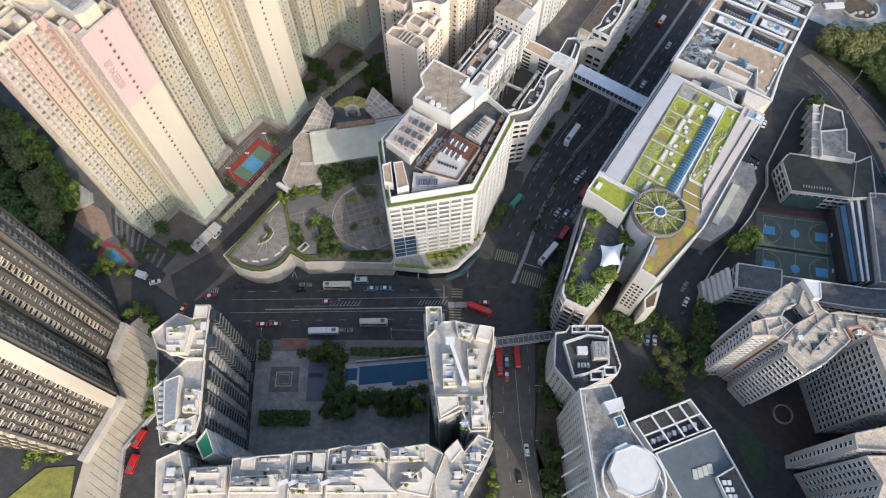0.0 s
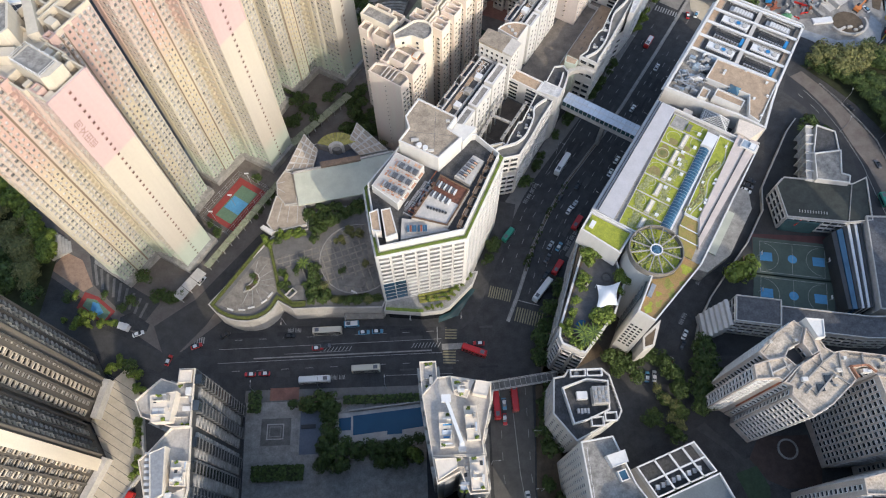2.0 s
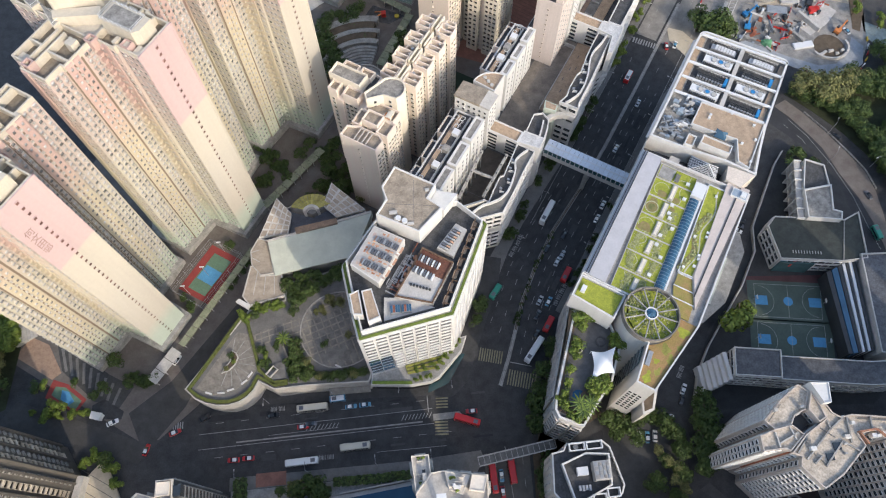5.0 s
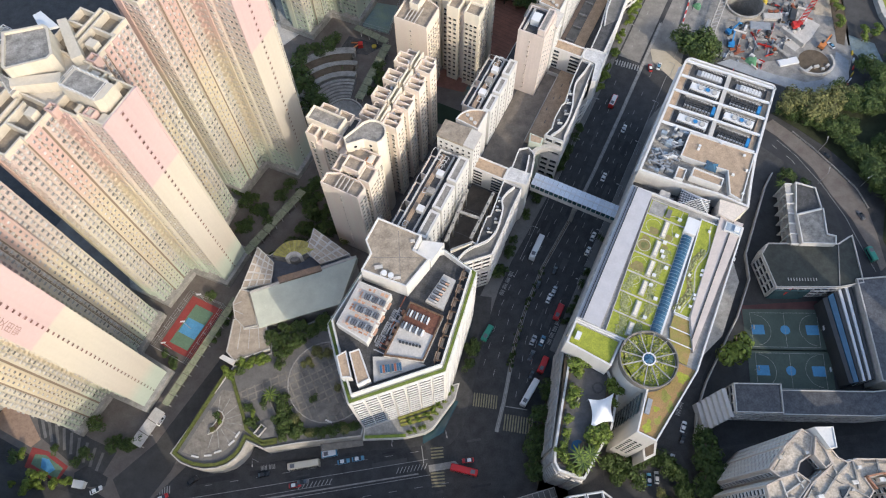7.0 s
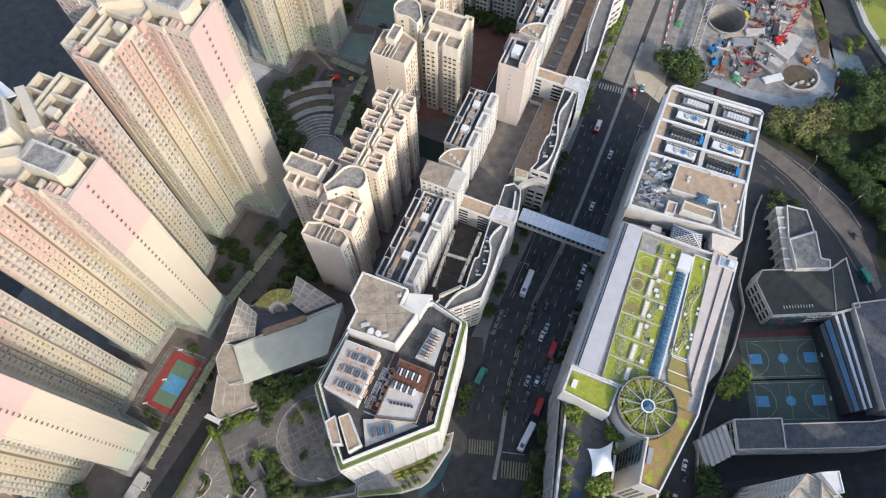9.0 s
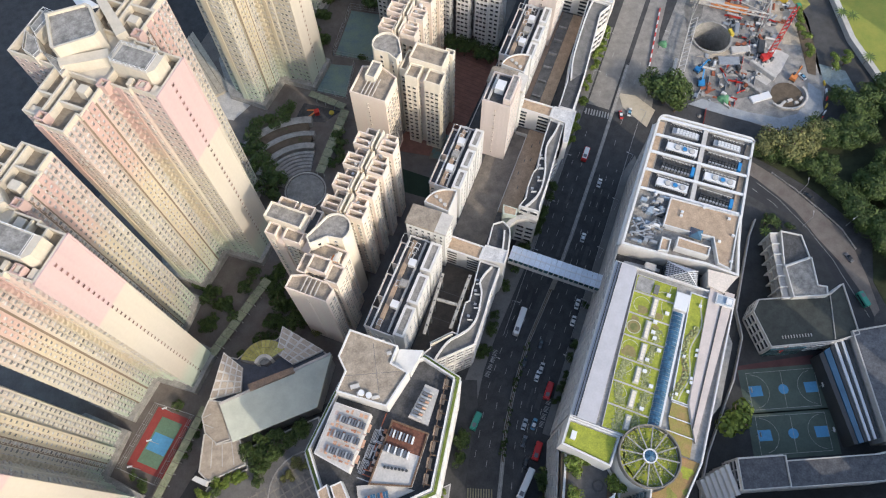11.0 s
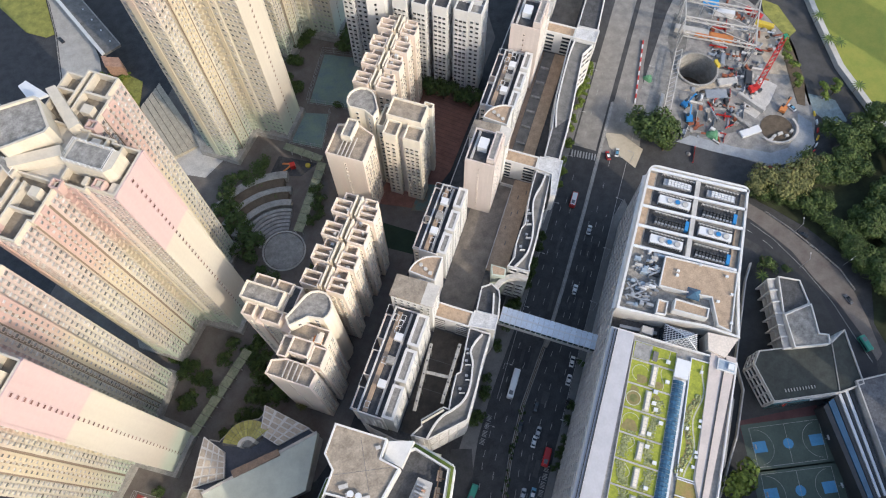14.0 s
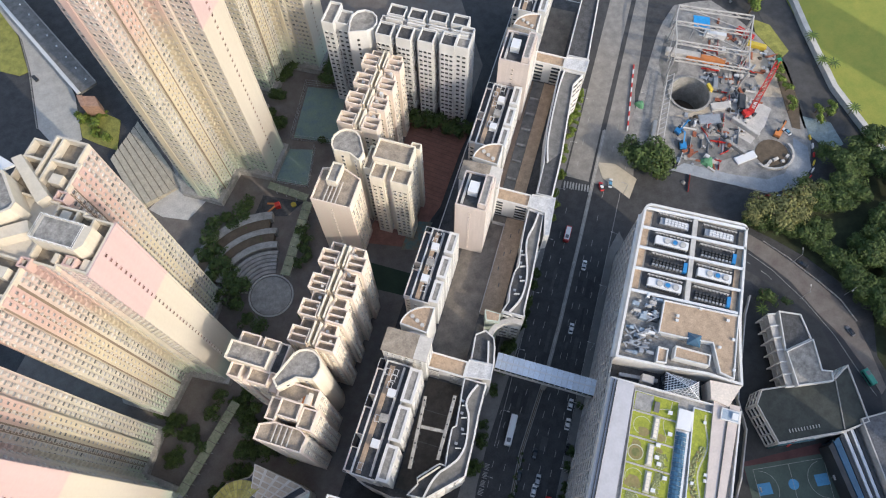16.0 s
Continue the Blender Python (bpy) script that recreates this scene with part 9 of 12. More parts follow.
# ---------------------------------------------------------------- sports courts, lawns and the amphitheatre
def court(name, pts, base, inner, label, grid=True, lines=True, key=COURT_BLUE):
    P = [Vector(gp(*p)) if grid else Vector(p) for p in pts]
    th = solid(name, Geo().prism(ccw([tuple(p) for p in P]), 0.1, 0.16), base, label, "sports court")
    c = sum(P, Vector((0, 0))) / 4
    q = [c + (p - c) * 0.82 for p in P]
    part("playing_area", Geo().prism(ccw([tuple(p) for p in q]), 0.16, 0.18), inner, th)
    if lines:
        for i in range(4):
            a, b = q[i], q[(i + 1) % 4]
            part("line", Geo().bar((a.x, a.y, 0.18), (b.x, b.y, 0.18), 0.12, 0.012), MARK, th)
        a, b = (q[0] + q[1]) / 2, (q[2] + q[3]) / 2
        e, f = (q[1] + q[2]) / 2, (q[3] + q[0]) / 2
        if (q[1] - q[0]).length < (q[2] - q[1]).length:
            a, b, e, f = e, f, a, b
        part("line", Geo().bar((a.x, a.y, 0.18), (b.x, b.y, 0.18), 0.12, 0.014), MARK, th)
        mid = (a + b) / 2
        part("centre_circle", Geo().cyl(mid.x, mid.y, 0.18, 0.19, 1.9, 20), key, th)
        for end in (e, f):
            d = (mid - end).normalized()
            s = Vector((-d.y, d.x))
            part("key_area", Geo().prism(ccw([tuple(end + d * u_ + s * v_) for u_, v_ in ((0, -2.0), (5.0, -2.0), (5.0, 2.0), (0, 2.0))]), 0.18, 0.19), key, th)
            arcp = [end + d * 1.2 + (d * math.cos(t) + s * math.sin(t)) * 6.4 for t in np.linspace(-1.45, 1.45, 13)]
            for p0, p1 in zip(arcp, arcp[1:]):
                part("arc", Geo().bar((p0.x, p0.y, 0.19), (p1.x, p1.y, 0.19), 0.12, 0.012), MARK, th)
            pole = end - d * 0.9
            part("hoop_post", Geo().cyl(pole.x, pole.y, 0.16, 3.4, 0.1, 6), METAL, th)
            bb = pole + d * 0.5
            part("backboard", Geo().bar((bb.x - s.x * 0.9, bb.y - s.y * 0.9, 2.7), (bb.x + s.x * 0.9, bb.y + s.y * 0.9, 2.7), 0.08, 1.1), WHITE_CLEAN, th)
    return th


layer("court_surround", [(135.5, 140), (167, 137.4), (161, 105.6), (131, 108.6)], 0.12, 0.15, COURT_RED_DARK := mat("maroon_court", (0.10, 0.045, 0.045), 0.85, vary=0.3), "maroon rubber court surround", "sports court")
for pts in ([(137.4, 137.6), (166.2, 133.0), (162.3, 117.2), (134.3, 122.0)], [(134.2, 121.3), (162.4, 116.4), (159.0, 101), (130.5, 106)]):
    c = [sum(p[i] for p in pts) / 4 for i in (0, 1)]
    court("basketball_court", [(c[0] + (p[0] - c[0]) * 1.13, c[1] + (p[1] - c[1]) * 1.08) for p in pts], COURT_DARK, COURT_DARK, "dark green basketball court with blue keys", False)
tc = solid("tennis_court", Geo().prism(ccw([(-97.4, 157.6), (-84.5, 176.2), (-72.6, 168.2), (-84.9, 149.2)]), 0.1, 0.16), COURT_RED, "red-edged green and blue ball court beside tower", "sports court")
part("playing_area", Geo().prism(ccw([(-93.6, 157.8), (-83.3, 172.2), (-76.2, 167.4), (-86.5, 153.0)]), 0.16, 0.18), COURT_GREEN, tc)
part("centre_field", Geo().prism(ccw([(-90.2, 161.6), (-86.2, 167.0), (-79.8, 162.6), (-83.9, 157.2)]), 0.18, 0.19), COURT_BLUE, tc)
for x, y in ((-92.6, 154.6), (-79.2, 172.6), (-85.4, 162.2)):
    part("light_post", Geo().cyl(x, y, 0.16, 9.0, 0.12, 6), METAL, tc)
    part("light_head", Geo().box(x - 0.9, y - 0.25, 9.0, x + 0.9, y + 0.25, 9.3), WHITE_CLEAN, tc)
FIELD = mat("grey_green_court", (0.19, 0.26, 0.205), 0.85, second=(0.14, 0.20, 0.22), patch=5)
layer("sports_field", [(-179.3, 305), (-175.4, 277), (-155, 279.8), (-161.6, 308)], 0.1, 0.16, FIELD, "grey-green fenced ball field", "sports court", True, "")
layer("sports_field", [(-178.2, 270), (-174.5, 254.3), (-160.6, 255.6), (-164.6, 273.6)], 0.1, 0.16, FIELD, "grey-green fenced ball field", "sports court", True, "")
sc = solid("small_court", Geo().prism(ccw([(-143.3, 124), (-137.4, 121.6), (-129.6, 115.0), (-133.1, 110.0), (-145.6, 117.1)]), 0.1, 0.16), COURT_RED, "small red-edged green and blue play court", "sports court")
part("playing_area", Geo().prism(ccw([(-142.0, 121.2), (-138.2, 120.4), (-131.4, 114.6), (-133.6, 111.0), (-143.3, 117.9)]), 0.16, 0.18), COURT_GREEN, sc)
part("centre_field", Geo().prism(ccw([(-139.4, 119.6), (-136.8, 118.6), (-134.2, 114.6), (-136.2, 113.4), (-139.6, 116.0)]), 0.18, 0.19), COURT_BLUE, sc)
solid("white_hut", Geo().prism(ccw([(-125.7, 109.5), (-122.0, 108.3), (-123.0, 106.0), (-126.2, 107.2)]), 0.1, 2.6).prism(ccw([(-126.0, 109.7), (-121.8, 108.5), (-122.8, 105.8), (-126.5, 107.0)]), 2.6, 2.8), WHITE, "small white hut beside the play court", "hut")
layer("play_area", [(-154.5, 142.4), (-147.0, 138.4), (-140.6, 126.4), (-143.9, 124.0), (-159.6, 134.7)], 0.1, 0.15, mat("orange_paving", (0.40, 0.27, 0.19), 0.85, vary=0.25, patch=2), "orange-brown play area paving", "play area", False, "")
layer("lawn", [(-145.6, 31.6), (-134.9, 32.4), (-134.0, 18), (-160, 18)], 0.1, 0.4, GRASS, "small green lawn beside walkway", "lawn", False, "")
layer("lawn", [(-127, 218), (-104.5, 219), (-105, 229), (-126.5, 229)], 0.1, 0.16, mat("dark_turf", (0.03, 0.05, 0.03), 0.95, vary=0.3), "dark green fenced lawn", "lawn", True, "")
layer("lawn", [(-118, 303), (-100, 303), (-104, 262), (-120, 262)], 0.1, 0.13, BRICK_RED, "red brick paved walk", "pavement", True, "structure")
redw = [(-129, 236.6), (-108.6, 240), (-102, 262), (-101, 300), (-128, 302), (-124.4, 262)]
th = layer("red_walk", redw, 0.1, 0.17, BRICK_RED, "red-brown brick paved walk", "pavement", True)
for k in range(18):
    a, b = gp(-123.5, 264 + 2.1 * k), gp(-103, 262 + 2.1 * k)
    part("paving_band", Geo().bar((*a, 0.17), (*b, 0.17), 0.3, 0.01), mat("brown_band", (0.17, 0.095, 0.075), 0.85) if k == 0 else MATS["brown_band"], th)
th = layer("playground", [(-112, 238), (-104.6, 240), (-103, 254), (-112, 252)], 0.17, 0.22, mat("teal_rubber", (0.10, 0.20, 0.20), 0.9, second=(0.22, 0.15, 0.09), patch=2.5), "teal and ochre rubber playground", "playground", True, "")
# amphitheatre
amp = wthing("amphitheatre", -15.8, 256.5, "round stone stage with stepped curved seating", "amphitheatre")
ap("stage", Geo().cyl(-15.8, 256.5, 0.1, 0.35, 8.2, 36), CONC, amp, "pale round paved stage")
ap("stage_rim", Geo().rim([(-15.8 + 9.2 * math.cos(radians(a)), 256.5 + 9.2 * math.sin(radians(a))) for a in range(0, 360, 12)], 0.1, 0.7, 0.6), CONC_PALE, amp)


def arc_step(r0, r1, z, a0, a1, m, name="seat_step"):
    P = [(-15.8 + r1 * math.cos(radians(a)), 256.5 + r1 * math.sin(radians(a))) for a in np.linspace(a0, a1, 18)]
    Q = [(-15.8 + r0 * math.cos(radians(a)), 256.5 + r0 * math.sin(radians(a))) for a in np.linspace(a1, a0, 18)]
    ap(name, Geo().prism(P + Q, 0.1, z), m, amp)


for k in range(6):
    arc_step(9.8 + 1.55 * k, 11.0 + 1.55 * k, 0.6 + 0.42 * k, 68, 158, CONC)
    arc_step(11.0 + 1.55 * k, 11.35 + 1.55 * k, 0.5 + 0.42 * k, 68, 158, CONC_DARK, "step_riser")
arc_step(20.2, 23.0, 3.2, 70, 150, CONC, "terrace")
arc_step(23.0, 26.5, 3.4, 74, 150, SOIL, "planting_bed")
arc_step(26.5, 29.0, 3.6, 72, 146, CONC, "terrace")
arc_step(29.0, 33.0, 3.8, 78, 150, SOIL, "planting_bed")
arc_step(33.0, 36.5, 4.0, 76, 142, CONC, "terrace")
playset = wthing("play_structure", -4.4, 295.4, "red and yellow climbing frame on dark matting", "play equipment")
ap("mat", Geo().prism(ccw([(-15.4, 294.2), (-9.5, 303), (6.2, 294.4), (-2, 290)]), 0.1, 0.18), ROOF_DARK, playset)
ap("platform", Geo().box(-5.6, 294.4, 0.18, -3.4, 296.6, 2.6), RED, playset)
ap("slide", Geo().bar((-5.6, 295, 2.2), (-9.6, 294.0, 0.3), 0.8, 0.2), ORANGE, playset)
ap("slide", Geo().bar((-5.4, 296.2, 2.2), (-8.8, 298.4, 0.3), 0.8, 0.2), ORANGE, playset)
ap("wheel", Geo().cyl(2.0, 294.3, 0.18, 0.9, 1.2, 10), YELLOW, playset)


def covered_walk(a, b, w, z, label, m=None):
    a, b = Vector(a), Vector(b)
    c = (a + b) / 2
    th = wthing("covered_walkway", c.x, c.y, label, "walkway", "covered walkways")
    d = (b - a).normalized()
    s = Vector((-d.y, d.x))
    L = (b - a).length
    n = max(2, int(L / 4))
    for k in range(n):
        p, q = a + d * (L * k / n), a + d * (L * (k + 1) / n - 0.25)
        ap("roof_panel", Geo().bar((p.x, p.y, z), (q.x, q.y, z), w, 0.22), m or MOSSY, th)
        for e in (-1, 1):
            o = p + s * (e * (w / 2 - 0.4)) + d * 0.5
            ap("post", Geo().box(o.x - 0.14, o.y - 0.14, 0.1, o.x + 0.14, o.y + 0.14, z), CONC_PALE, th)
    return th


MOSSY = mat("mossy_concrete", (0.30, 0.31, 0.22), 0.9, second=(0.17, 0.19, 0.12), patch=1.4, stain=0.3)
covered_walk((-8.2, 262.2), (8.6, 292.4), 4.0, 3.2, "mossy concrete covered walkway above the seating")
covered_walk((-62, 191), (-36.5, 217.5), 3.6, 3.2, "mossy concrete covered walkway through the estate")
covered_walk((-104.0, 118.6), (-95.0, 130.4), 4.6, 3.4, "open-framed covered walkway beside the road", CONC_PALE)
covered_walk((-93.6, 132.0), (-66.2, 171.4), 2.8, 3.2, "mossy covered walkway between court and road")
covered_walk((8.6, 294), (-6, 305.5), 3.4, 3.2, "mossy concrete covered walkway above the playground")
# court fences
def fence(pts, h, label, grid=True, m=None):
    P = [Vector(gp(*p)) if grid else Vector(p) for p in pts]
    c = P[0]
    th = wthing("fence", c.x, c.y, label, "fence", "fences")
    for a, b in zip(P, P[1:]):
        nn = max(1, int((b - a).length / 4))
        for k in range(nn + 1):
            p = a.lerp(b, k / nn)
            ap("post", Geo().box(p.x - 0.07, p.y - 0.07, 0.1, p.x + 0.07, p.y + 0.07, h), m or METAL, th)
        for z in (0.6, h * 0.5, h - 0.12):
            ap("rail", Geo().bar((a.x, a.y, z), (b.x, b.y, z), 0.08, 0.08), m or METAL, th)


fence([(-170, 74), (-154.4, 73.6), (-154, 100.6), (-169, 99.6), (-170, 74)], 4, "tall mesh fence posts round ball court")
fence([(-180, 306), (-176, 276), (-154, 279), (-160.6, 309), (-180, 306)], 4, "tall mesh fence posts round ball field")
fence([(-179, 271), (-175.4, 253.4), (-159.8, 254.8), (-164, 274.4)], 4, "tall mesh fence posts round ball field")
# courtyard garden and pool
pool = wthing("swimming_pool", -22, 67, "dark blue courtyard pool with pale deck", "pool")
ap("deck", Geo().prism(ccw([(-39.4, 70.2), (-5.4, 73.2), (-5.4, 60.6), (-38.8, 59.6)]), 0.14, 0.6), CONC_PALE, pool)
ap("water", Geo().prism(ccw([(-32.5, 69.4), (-5.8, 71.8), (-5.8, 64.6), (-14, 63.6), (-14, 62.2), (-19.6, 62.0), (-19.6, 63.4), (-32.4, 62.2)]), 0.6, 0.64), WATER, pool)
ap("small_pool", Geo().prism(ccw([(-37.8, 68.6), (-33.2, 69), (-33.2, 64.2), (-37.6, 64)]), 0.6, 0.64), WATER, pool)
ap("pool_wall", Geo().bar((-34, 71.2, 0.14), (-5.4, 73.8, 0.14), 0.5, 1.8), CONC_PALE, pool)
plaza = wthing("courtyard_square", -61, 66, "grey square paving pattern in the courtyard", "paving")
ap("dark_square", Geo().box(-67, 59.6, 0.14, -55.8, 69.6, 0.17), CONC_DARK, plaza)
ap("pale_square", Geo().rim(rect(-64.8, 61.8, -58.4, 67.6), 0.17, 0.2, 0.35), CONC_PALE, plaza)
ap("inner_square", Geo().rim(rect(-63.8, 62.8, -59.4, 66.6), 0.17, 0.2, 0.25), CONC, plaza)
ap("water_panel", Geo().box(-52.4, 56, 0.14, -44.4, 72, 0.17), mat("blue_grey_stone", (0.13, 0.15, 0.19), 0.4, vary=0.2), plaza)
ap("long_bench", Geo().box(-52.0, 65.4, 0.17, -46.4, 66.8, 0.9), DARK_METAL, plaza)
ap("forecourt", Geo().box(-64.5, 76.4, 0.16, -53.4, 81.2, 0.19), BRICK_RED, plaza)
for (x0, y0, x1, y1, h) in ((-69.0, 47.0, -50.2, 52.2, 2.2), (-72.0, 72.0, -67.4, 80.0, 2.4), (-52.5, 71.8, -40.2, 77.0, 2.6), (-36, 73.8, -6, 76.6, 2.4)):
    hd = wthing("clipped_hedge", (x0 + x1) / 2, (y0 + y1) / 2, "dense dark green clipped hedge", "hedge", "courtyard hedges")
    rr = random.Random(int(x0 * 7))
    g = Geo()
    for k in range(int((x1 - x0) * (y1 - y0) * 9)):
        x, y, z = rr.uniform(x0, x1), rr.uniform(y0, y1), rr.uniform(h * 0.5, h)
        s = rr.uniform(0.25, 0.5)
        t1, t2 = rr.uniform(0, 6.28), rr.uniform(-0.7, 0.7)
        a = Vector((math.cos(t1), math.sin(t1), t2)) * s
        b = Vector((-math.sin(t1), math.cos(t1), rr.uniform(-0.7, 0.7))) * s
        c = Vector((x, y, z))
        g.face([c - a - b, c + a - b, c + a + b, c - a + b])
    ap("leaves", g, LEAF if x0 != -52.5 else LEAF_OLIVE, hd, kind="stuff")
    ap("core", Geo().box(x0 + 0.3, y0 + 0.3, 0.16, x1 - 0.3, y1 - 0.3, h - 0.3), HILL, hd)

# ---------------------------------------------------------------- footbridges
b1 = gthing("footbridge", -44, 198.6, "covered white footbridge with blue-grey roof panels", "footbridge", "footbridges")
ap("deck", Geo().box(-61.9, 195.8, 16.6, -25.6, 201.0, 17.2), CONC_PALE, b1)
for k in range(18):
    u0 = -61.9 + 2.017 * k
    ap("roof_panel", Geo().box(u0, 195.5, 20.6, u0 + 1.9, 201.3, 20.85), BRIDGE_ROOF := MATS.get("bridge_roof") or mat("bridge_roof", (0.66, 0.72, 0.79), 0.35, vary=0.12, per_piece=0.06), b1)
    for v in (195.7, 200.9):
        ap("window_panel", Geo().box(u0 + 0.1, v - 0.06, 18.0, u0 + 1.8, v + 0.06, 20.5), GLASS_TEAL, b1)
        ap("post", Geo().box(u0 - 0.1, v - 0.1, 17.2, u0 + 0.1, v + 0.1, 20.6), WHITE_CLEAN, b1)
ap("roof_spine", Geo().box(-61.9, 198.2, 20.85, -25.6, 198.6, 21.1), WHITE_CLEAN, b1)
for v in (195.6, 201.0):
    ap("girder", Geo().box(-61.9, v - 0.15, 15.8, -25.6, v + 0.15, 18.0), CONC_PALE, b1)
ap("pier", Geo().box(-43.0, 197.4, 0, -41.2, 199.6, 16.6), CONC, b1)
b2 = wthing("footbridge", 31, 79, "slim open steel truss footbridge across the road", "footbridge", "footbridges")
A2, B2 = Vector((16.8, 76.6)), Vector((45.0, 80.2))
dB = (B2 - A2).normalized()
sB = Vector((-dB.y, dB.x))
ap("deck", Geo().bar((A2.x, A2.y, 6.0), (B2.x, B2.y, 6.0), 3.0, 0.35), CONC_DARK, b2)
ap("pier", Geo().box(43.4, 79.0, 0, 44.6, 80.6, 6.0), CONC, b2)
for e in (-1, 1):
    o = sB * (1.6 * e)
    for z in (6.4, 8.4):
        ap("chord", Geo().bar((A2.x + o.x, A2.y + o.y, z), (B2.x + o.x, B2.y + o.y, z), 0.22, 0.22), CONC_PALE, b2)
    for k in range(14):
        p, q = A2.lerp(B2, k / 14) + o, A2.lerp(B2, (k + 1) / 14) + o
        ap("diagonal", Geo().bar((p.x, p.y, 6.4 if k % 2 else 8.4), (q.x, q.y, 8.4 if k % 2 else 6.4), 0.14, 0.14), CONC_PALE, b2)
for k in range(15):
    p = A2.lerp(B2, k / 14)
    ap("cross_tie", Geo().bar((p.x - sB.x * 1.6, p.y - sB.y * 1.6, 8.5), (p.x + sB.x * 1.6, p.y + sB.y * 1.6, 8.5), 0.16, 0.12), CONC_PALE, b2)

# repair patches and worn strips on the carriageways
pr = random.Random(64)
WORN = [mat("dark_patch", (0.040, 0.041, 0.044), 0.85, vary=0.3, patch=2), mat("pale_patch", (0.085, 0.085, 0.085), 0.85, vary=0.3, patch=2), mat("mid_patch", (0.068, 0.068, 0.07), 0.85, vary=0.3, patch=2)]
cells = [(u, v) for u in (-51.4, -47.8, -44.4, -37, -33.4) for v in range(152, 256, 13)]
pr.shuffle(cells)
for k, (u, v) in enumerate(cells[:26]):
    L_, w = pr.uniform(3, 11), pr.uniform(0.5, 2.6)
    x, y = gp(u, v)
    solid("road_patch", Geo().box(-L_ / 2, -w / 2, -0.05, L_ / 2, w / 2, 0.004), pr.choice(WORN), "repaired strip of asphalt on the carriageway", "road patch", "road patches", "structure", pose(x, y, 0, 0, 0, 90 + GRID))
cells = [(x, y) for y in (86.6, 90.0, 99.4, 102.9) for x in range(-76, 36, 16)]
pr.shuffle(cells)
for k, (x, y) in enumerate(cells[:15]):
    L_, w = pr.uniform(3, 14), pr.uniform(0.5, 2.4)
    solid("road_patch", Geo().box(-L_ / 2, -w / 2, -0.05, L_ / 2, w / 2, 0.004), pr.choice(WORN), "repaired strip of asphalt on the carriageway", "road patch", "road patches", "structure", pose(x, y, 0, 0, 0, 0.7))


# ---------------------------------------------------------------- construction site
DIRT = mat("site_dirt", (0.33, 0.315, 0.29), 0.9, second=(0.17, 0.165, 0.16), patch=3.5, stain=0.3)
HAUL = mat("haul_road", (0.33, 0.35, 0.37), 0.85, vary=0.25, patch=4)
g = Geo()
sp_ = [(153.5, 283), (160, 270), (172, 259.5), (186, 246), (201, 235.6), (213, 235), (224, 240.6), (229.5, 252), (238, 284), (242, 300), (236, 318), (226, 344), (204, 346), (190, 331)]
n = 40
ringp = [(SHAFT[0] + 9.3 * math.cos(2 * math.pi * k / n), SHAFT[1] + 9.3 * math.sin(2 * math.pi * k / n)) for k in range(n)]


def edge_at(angle):
    """Where a ray from the shaft meets the site's outline."""
    d = Vector((math.cos(angle), math.sin(angle)))
    best = 60.0
    for a, b in zip(sp_, sp_[1:] + sp_[:1]):
        a, b = Vector(a) - Vector(SHAFT[:2]), Vector(b) - Vector(SHAFT[:2])
        e = b - a
        den = d.x * e.y - d.y * e.x
        if abs(den) > 1e-9:
            t = (a.x * e.y - a.y * e.x) / den
            s = (a.x * d.y - a.y * d.x) / den
            if t > 0 and 0 <= s <= 1:
                best = min(best, t)
    return (SHAFT[0] + d.x * best, SHAFT[1] + d.y * best)


outer = [edge_at(2 * math.pi * k / n) for k in range(n)]
for k in range(n):
    j = (k + 1) % n
    g.face([(*ringp[k], 0.12), (*outer[k], 0.12), (*outer[j], 0.12), (*ringp[j], 0.12)])
    g.face([(*outer[k], 0.12), (*outer[k], 0), (*outer[j], 0), (*outer[j], 0.12)])
solid("site_ground", g, DIRT, "pale trampled dirt of a construction site", "ground", kind="structure")
shaft = wthing("excavated_shaft", SHAFT[0], SHAFT[1], "deep round concrete-lined excavation shaft", "shaft")
g = Geo()
g.v = [(SHAFT[0] + r * math.cos(2 * math.pi * k / n), SHAFT[1] + r * math.sin(2 * math.pi * k / n), z) for r, z in ((9.9, 0.12), (9.9, 1.3), (9.0, 1.3), (9.0, -16)) for k in range(n)]
for r in range(3):
    for k in range(n):
        j = (k + 1) % n
        g.f.append((r * n + k, r * n + j, (r + 1) * n + j, (r + 1) * n + k))
        g.m.append(0)
ap("lining", g, CONC, shaft)
ap("shaft_floor", Geo().cyl(SHAFT[0], SHAFT[1], -16.4, -16, 9.0, 32), SOIL, shaft)
ap("yellow_ladder", Geo().box(198.6, 292.6, 0.12, 200.2, 296.4, 2.4), YELLOW, shaft)
haul = [(164, 260.6), (178, 251), (190.8, 243), (201.7, 236.6), (213, 236.2), (223.4, 242.4), (227.4, 252.9), (223.6, 259), (219.6, 251.3), (211, 243.8), (202.1, 243.4), (188.3, 250.6), (171.3, 262)]
solid("haul_road", Geo().prism(ccw(haul), 0.12, 0.2), HAUL, "curved grey haul road round the site", "road", kind="structure")
basin = wthing("retaining_basin", 213, 255, "curved concrete basin wall at the site edge", "basin")
for k in range(12):
    a0, a1 = radians(200 + 15 * k), radians(200 + 15 * (k + 1) - 0.5)
    pts = [(210.4 + r * math.cos(t), 254 + r * 0.85 * math.sin(t)) for r, t in ((8.6, a0), (9.6, a0), (9.6, a1), (8.6, a1))]
    ap("wall_segment", Geo().prism(ccw(pts), 0.12, 1.6), CONC_PALE, basin)
ap("basin_floor", Geo().cyl(210.6, 254.4, 0.12, 0.3, 7.4, 24), SOIL, basin)
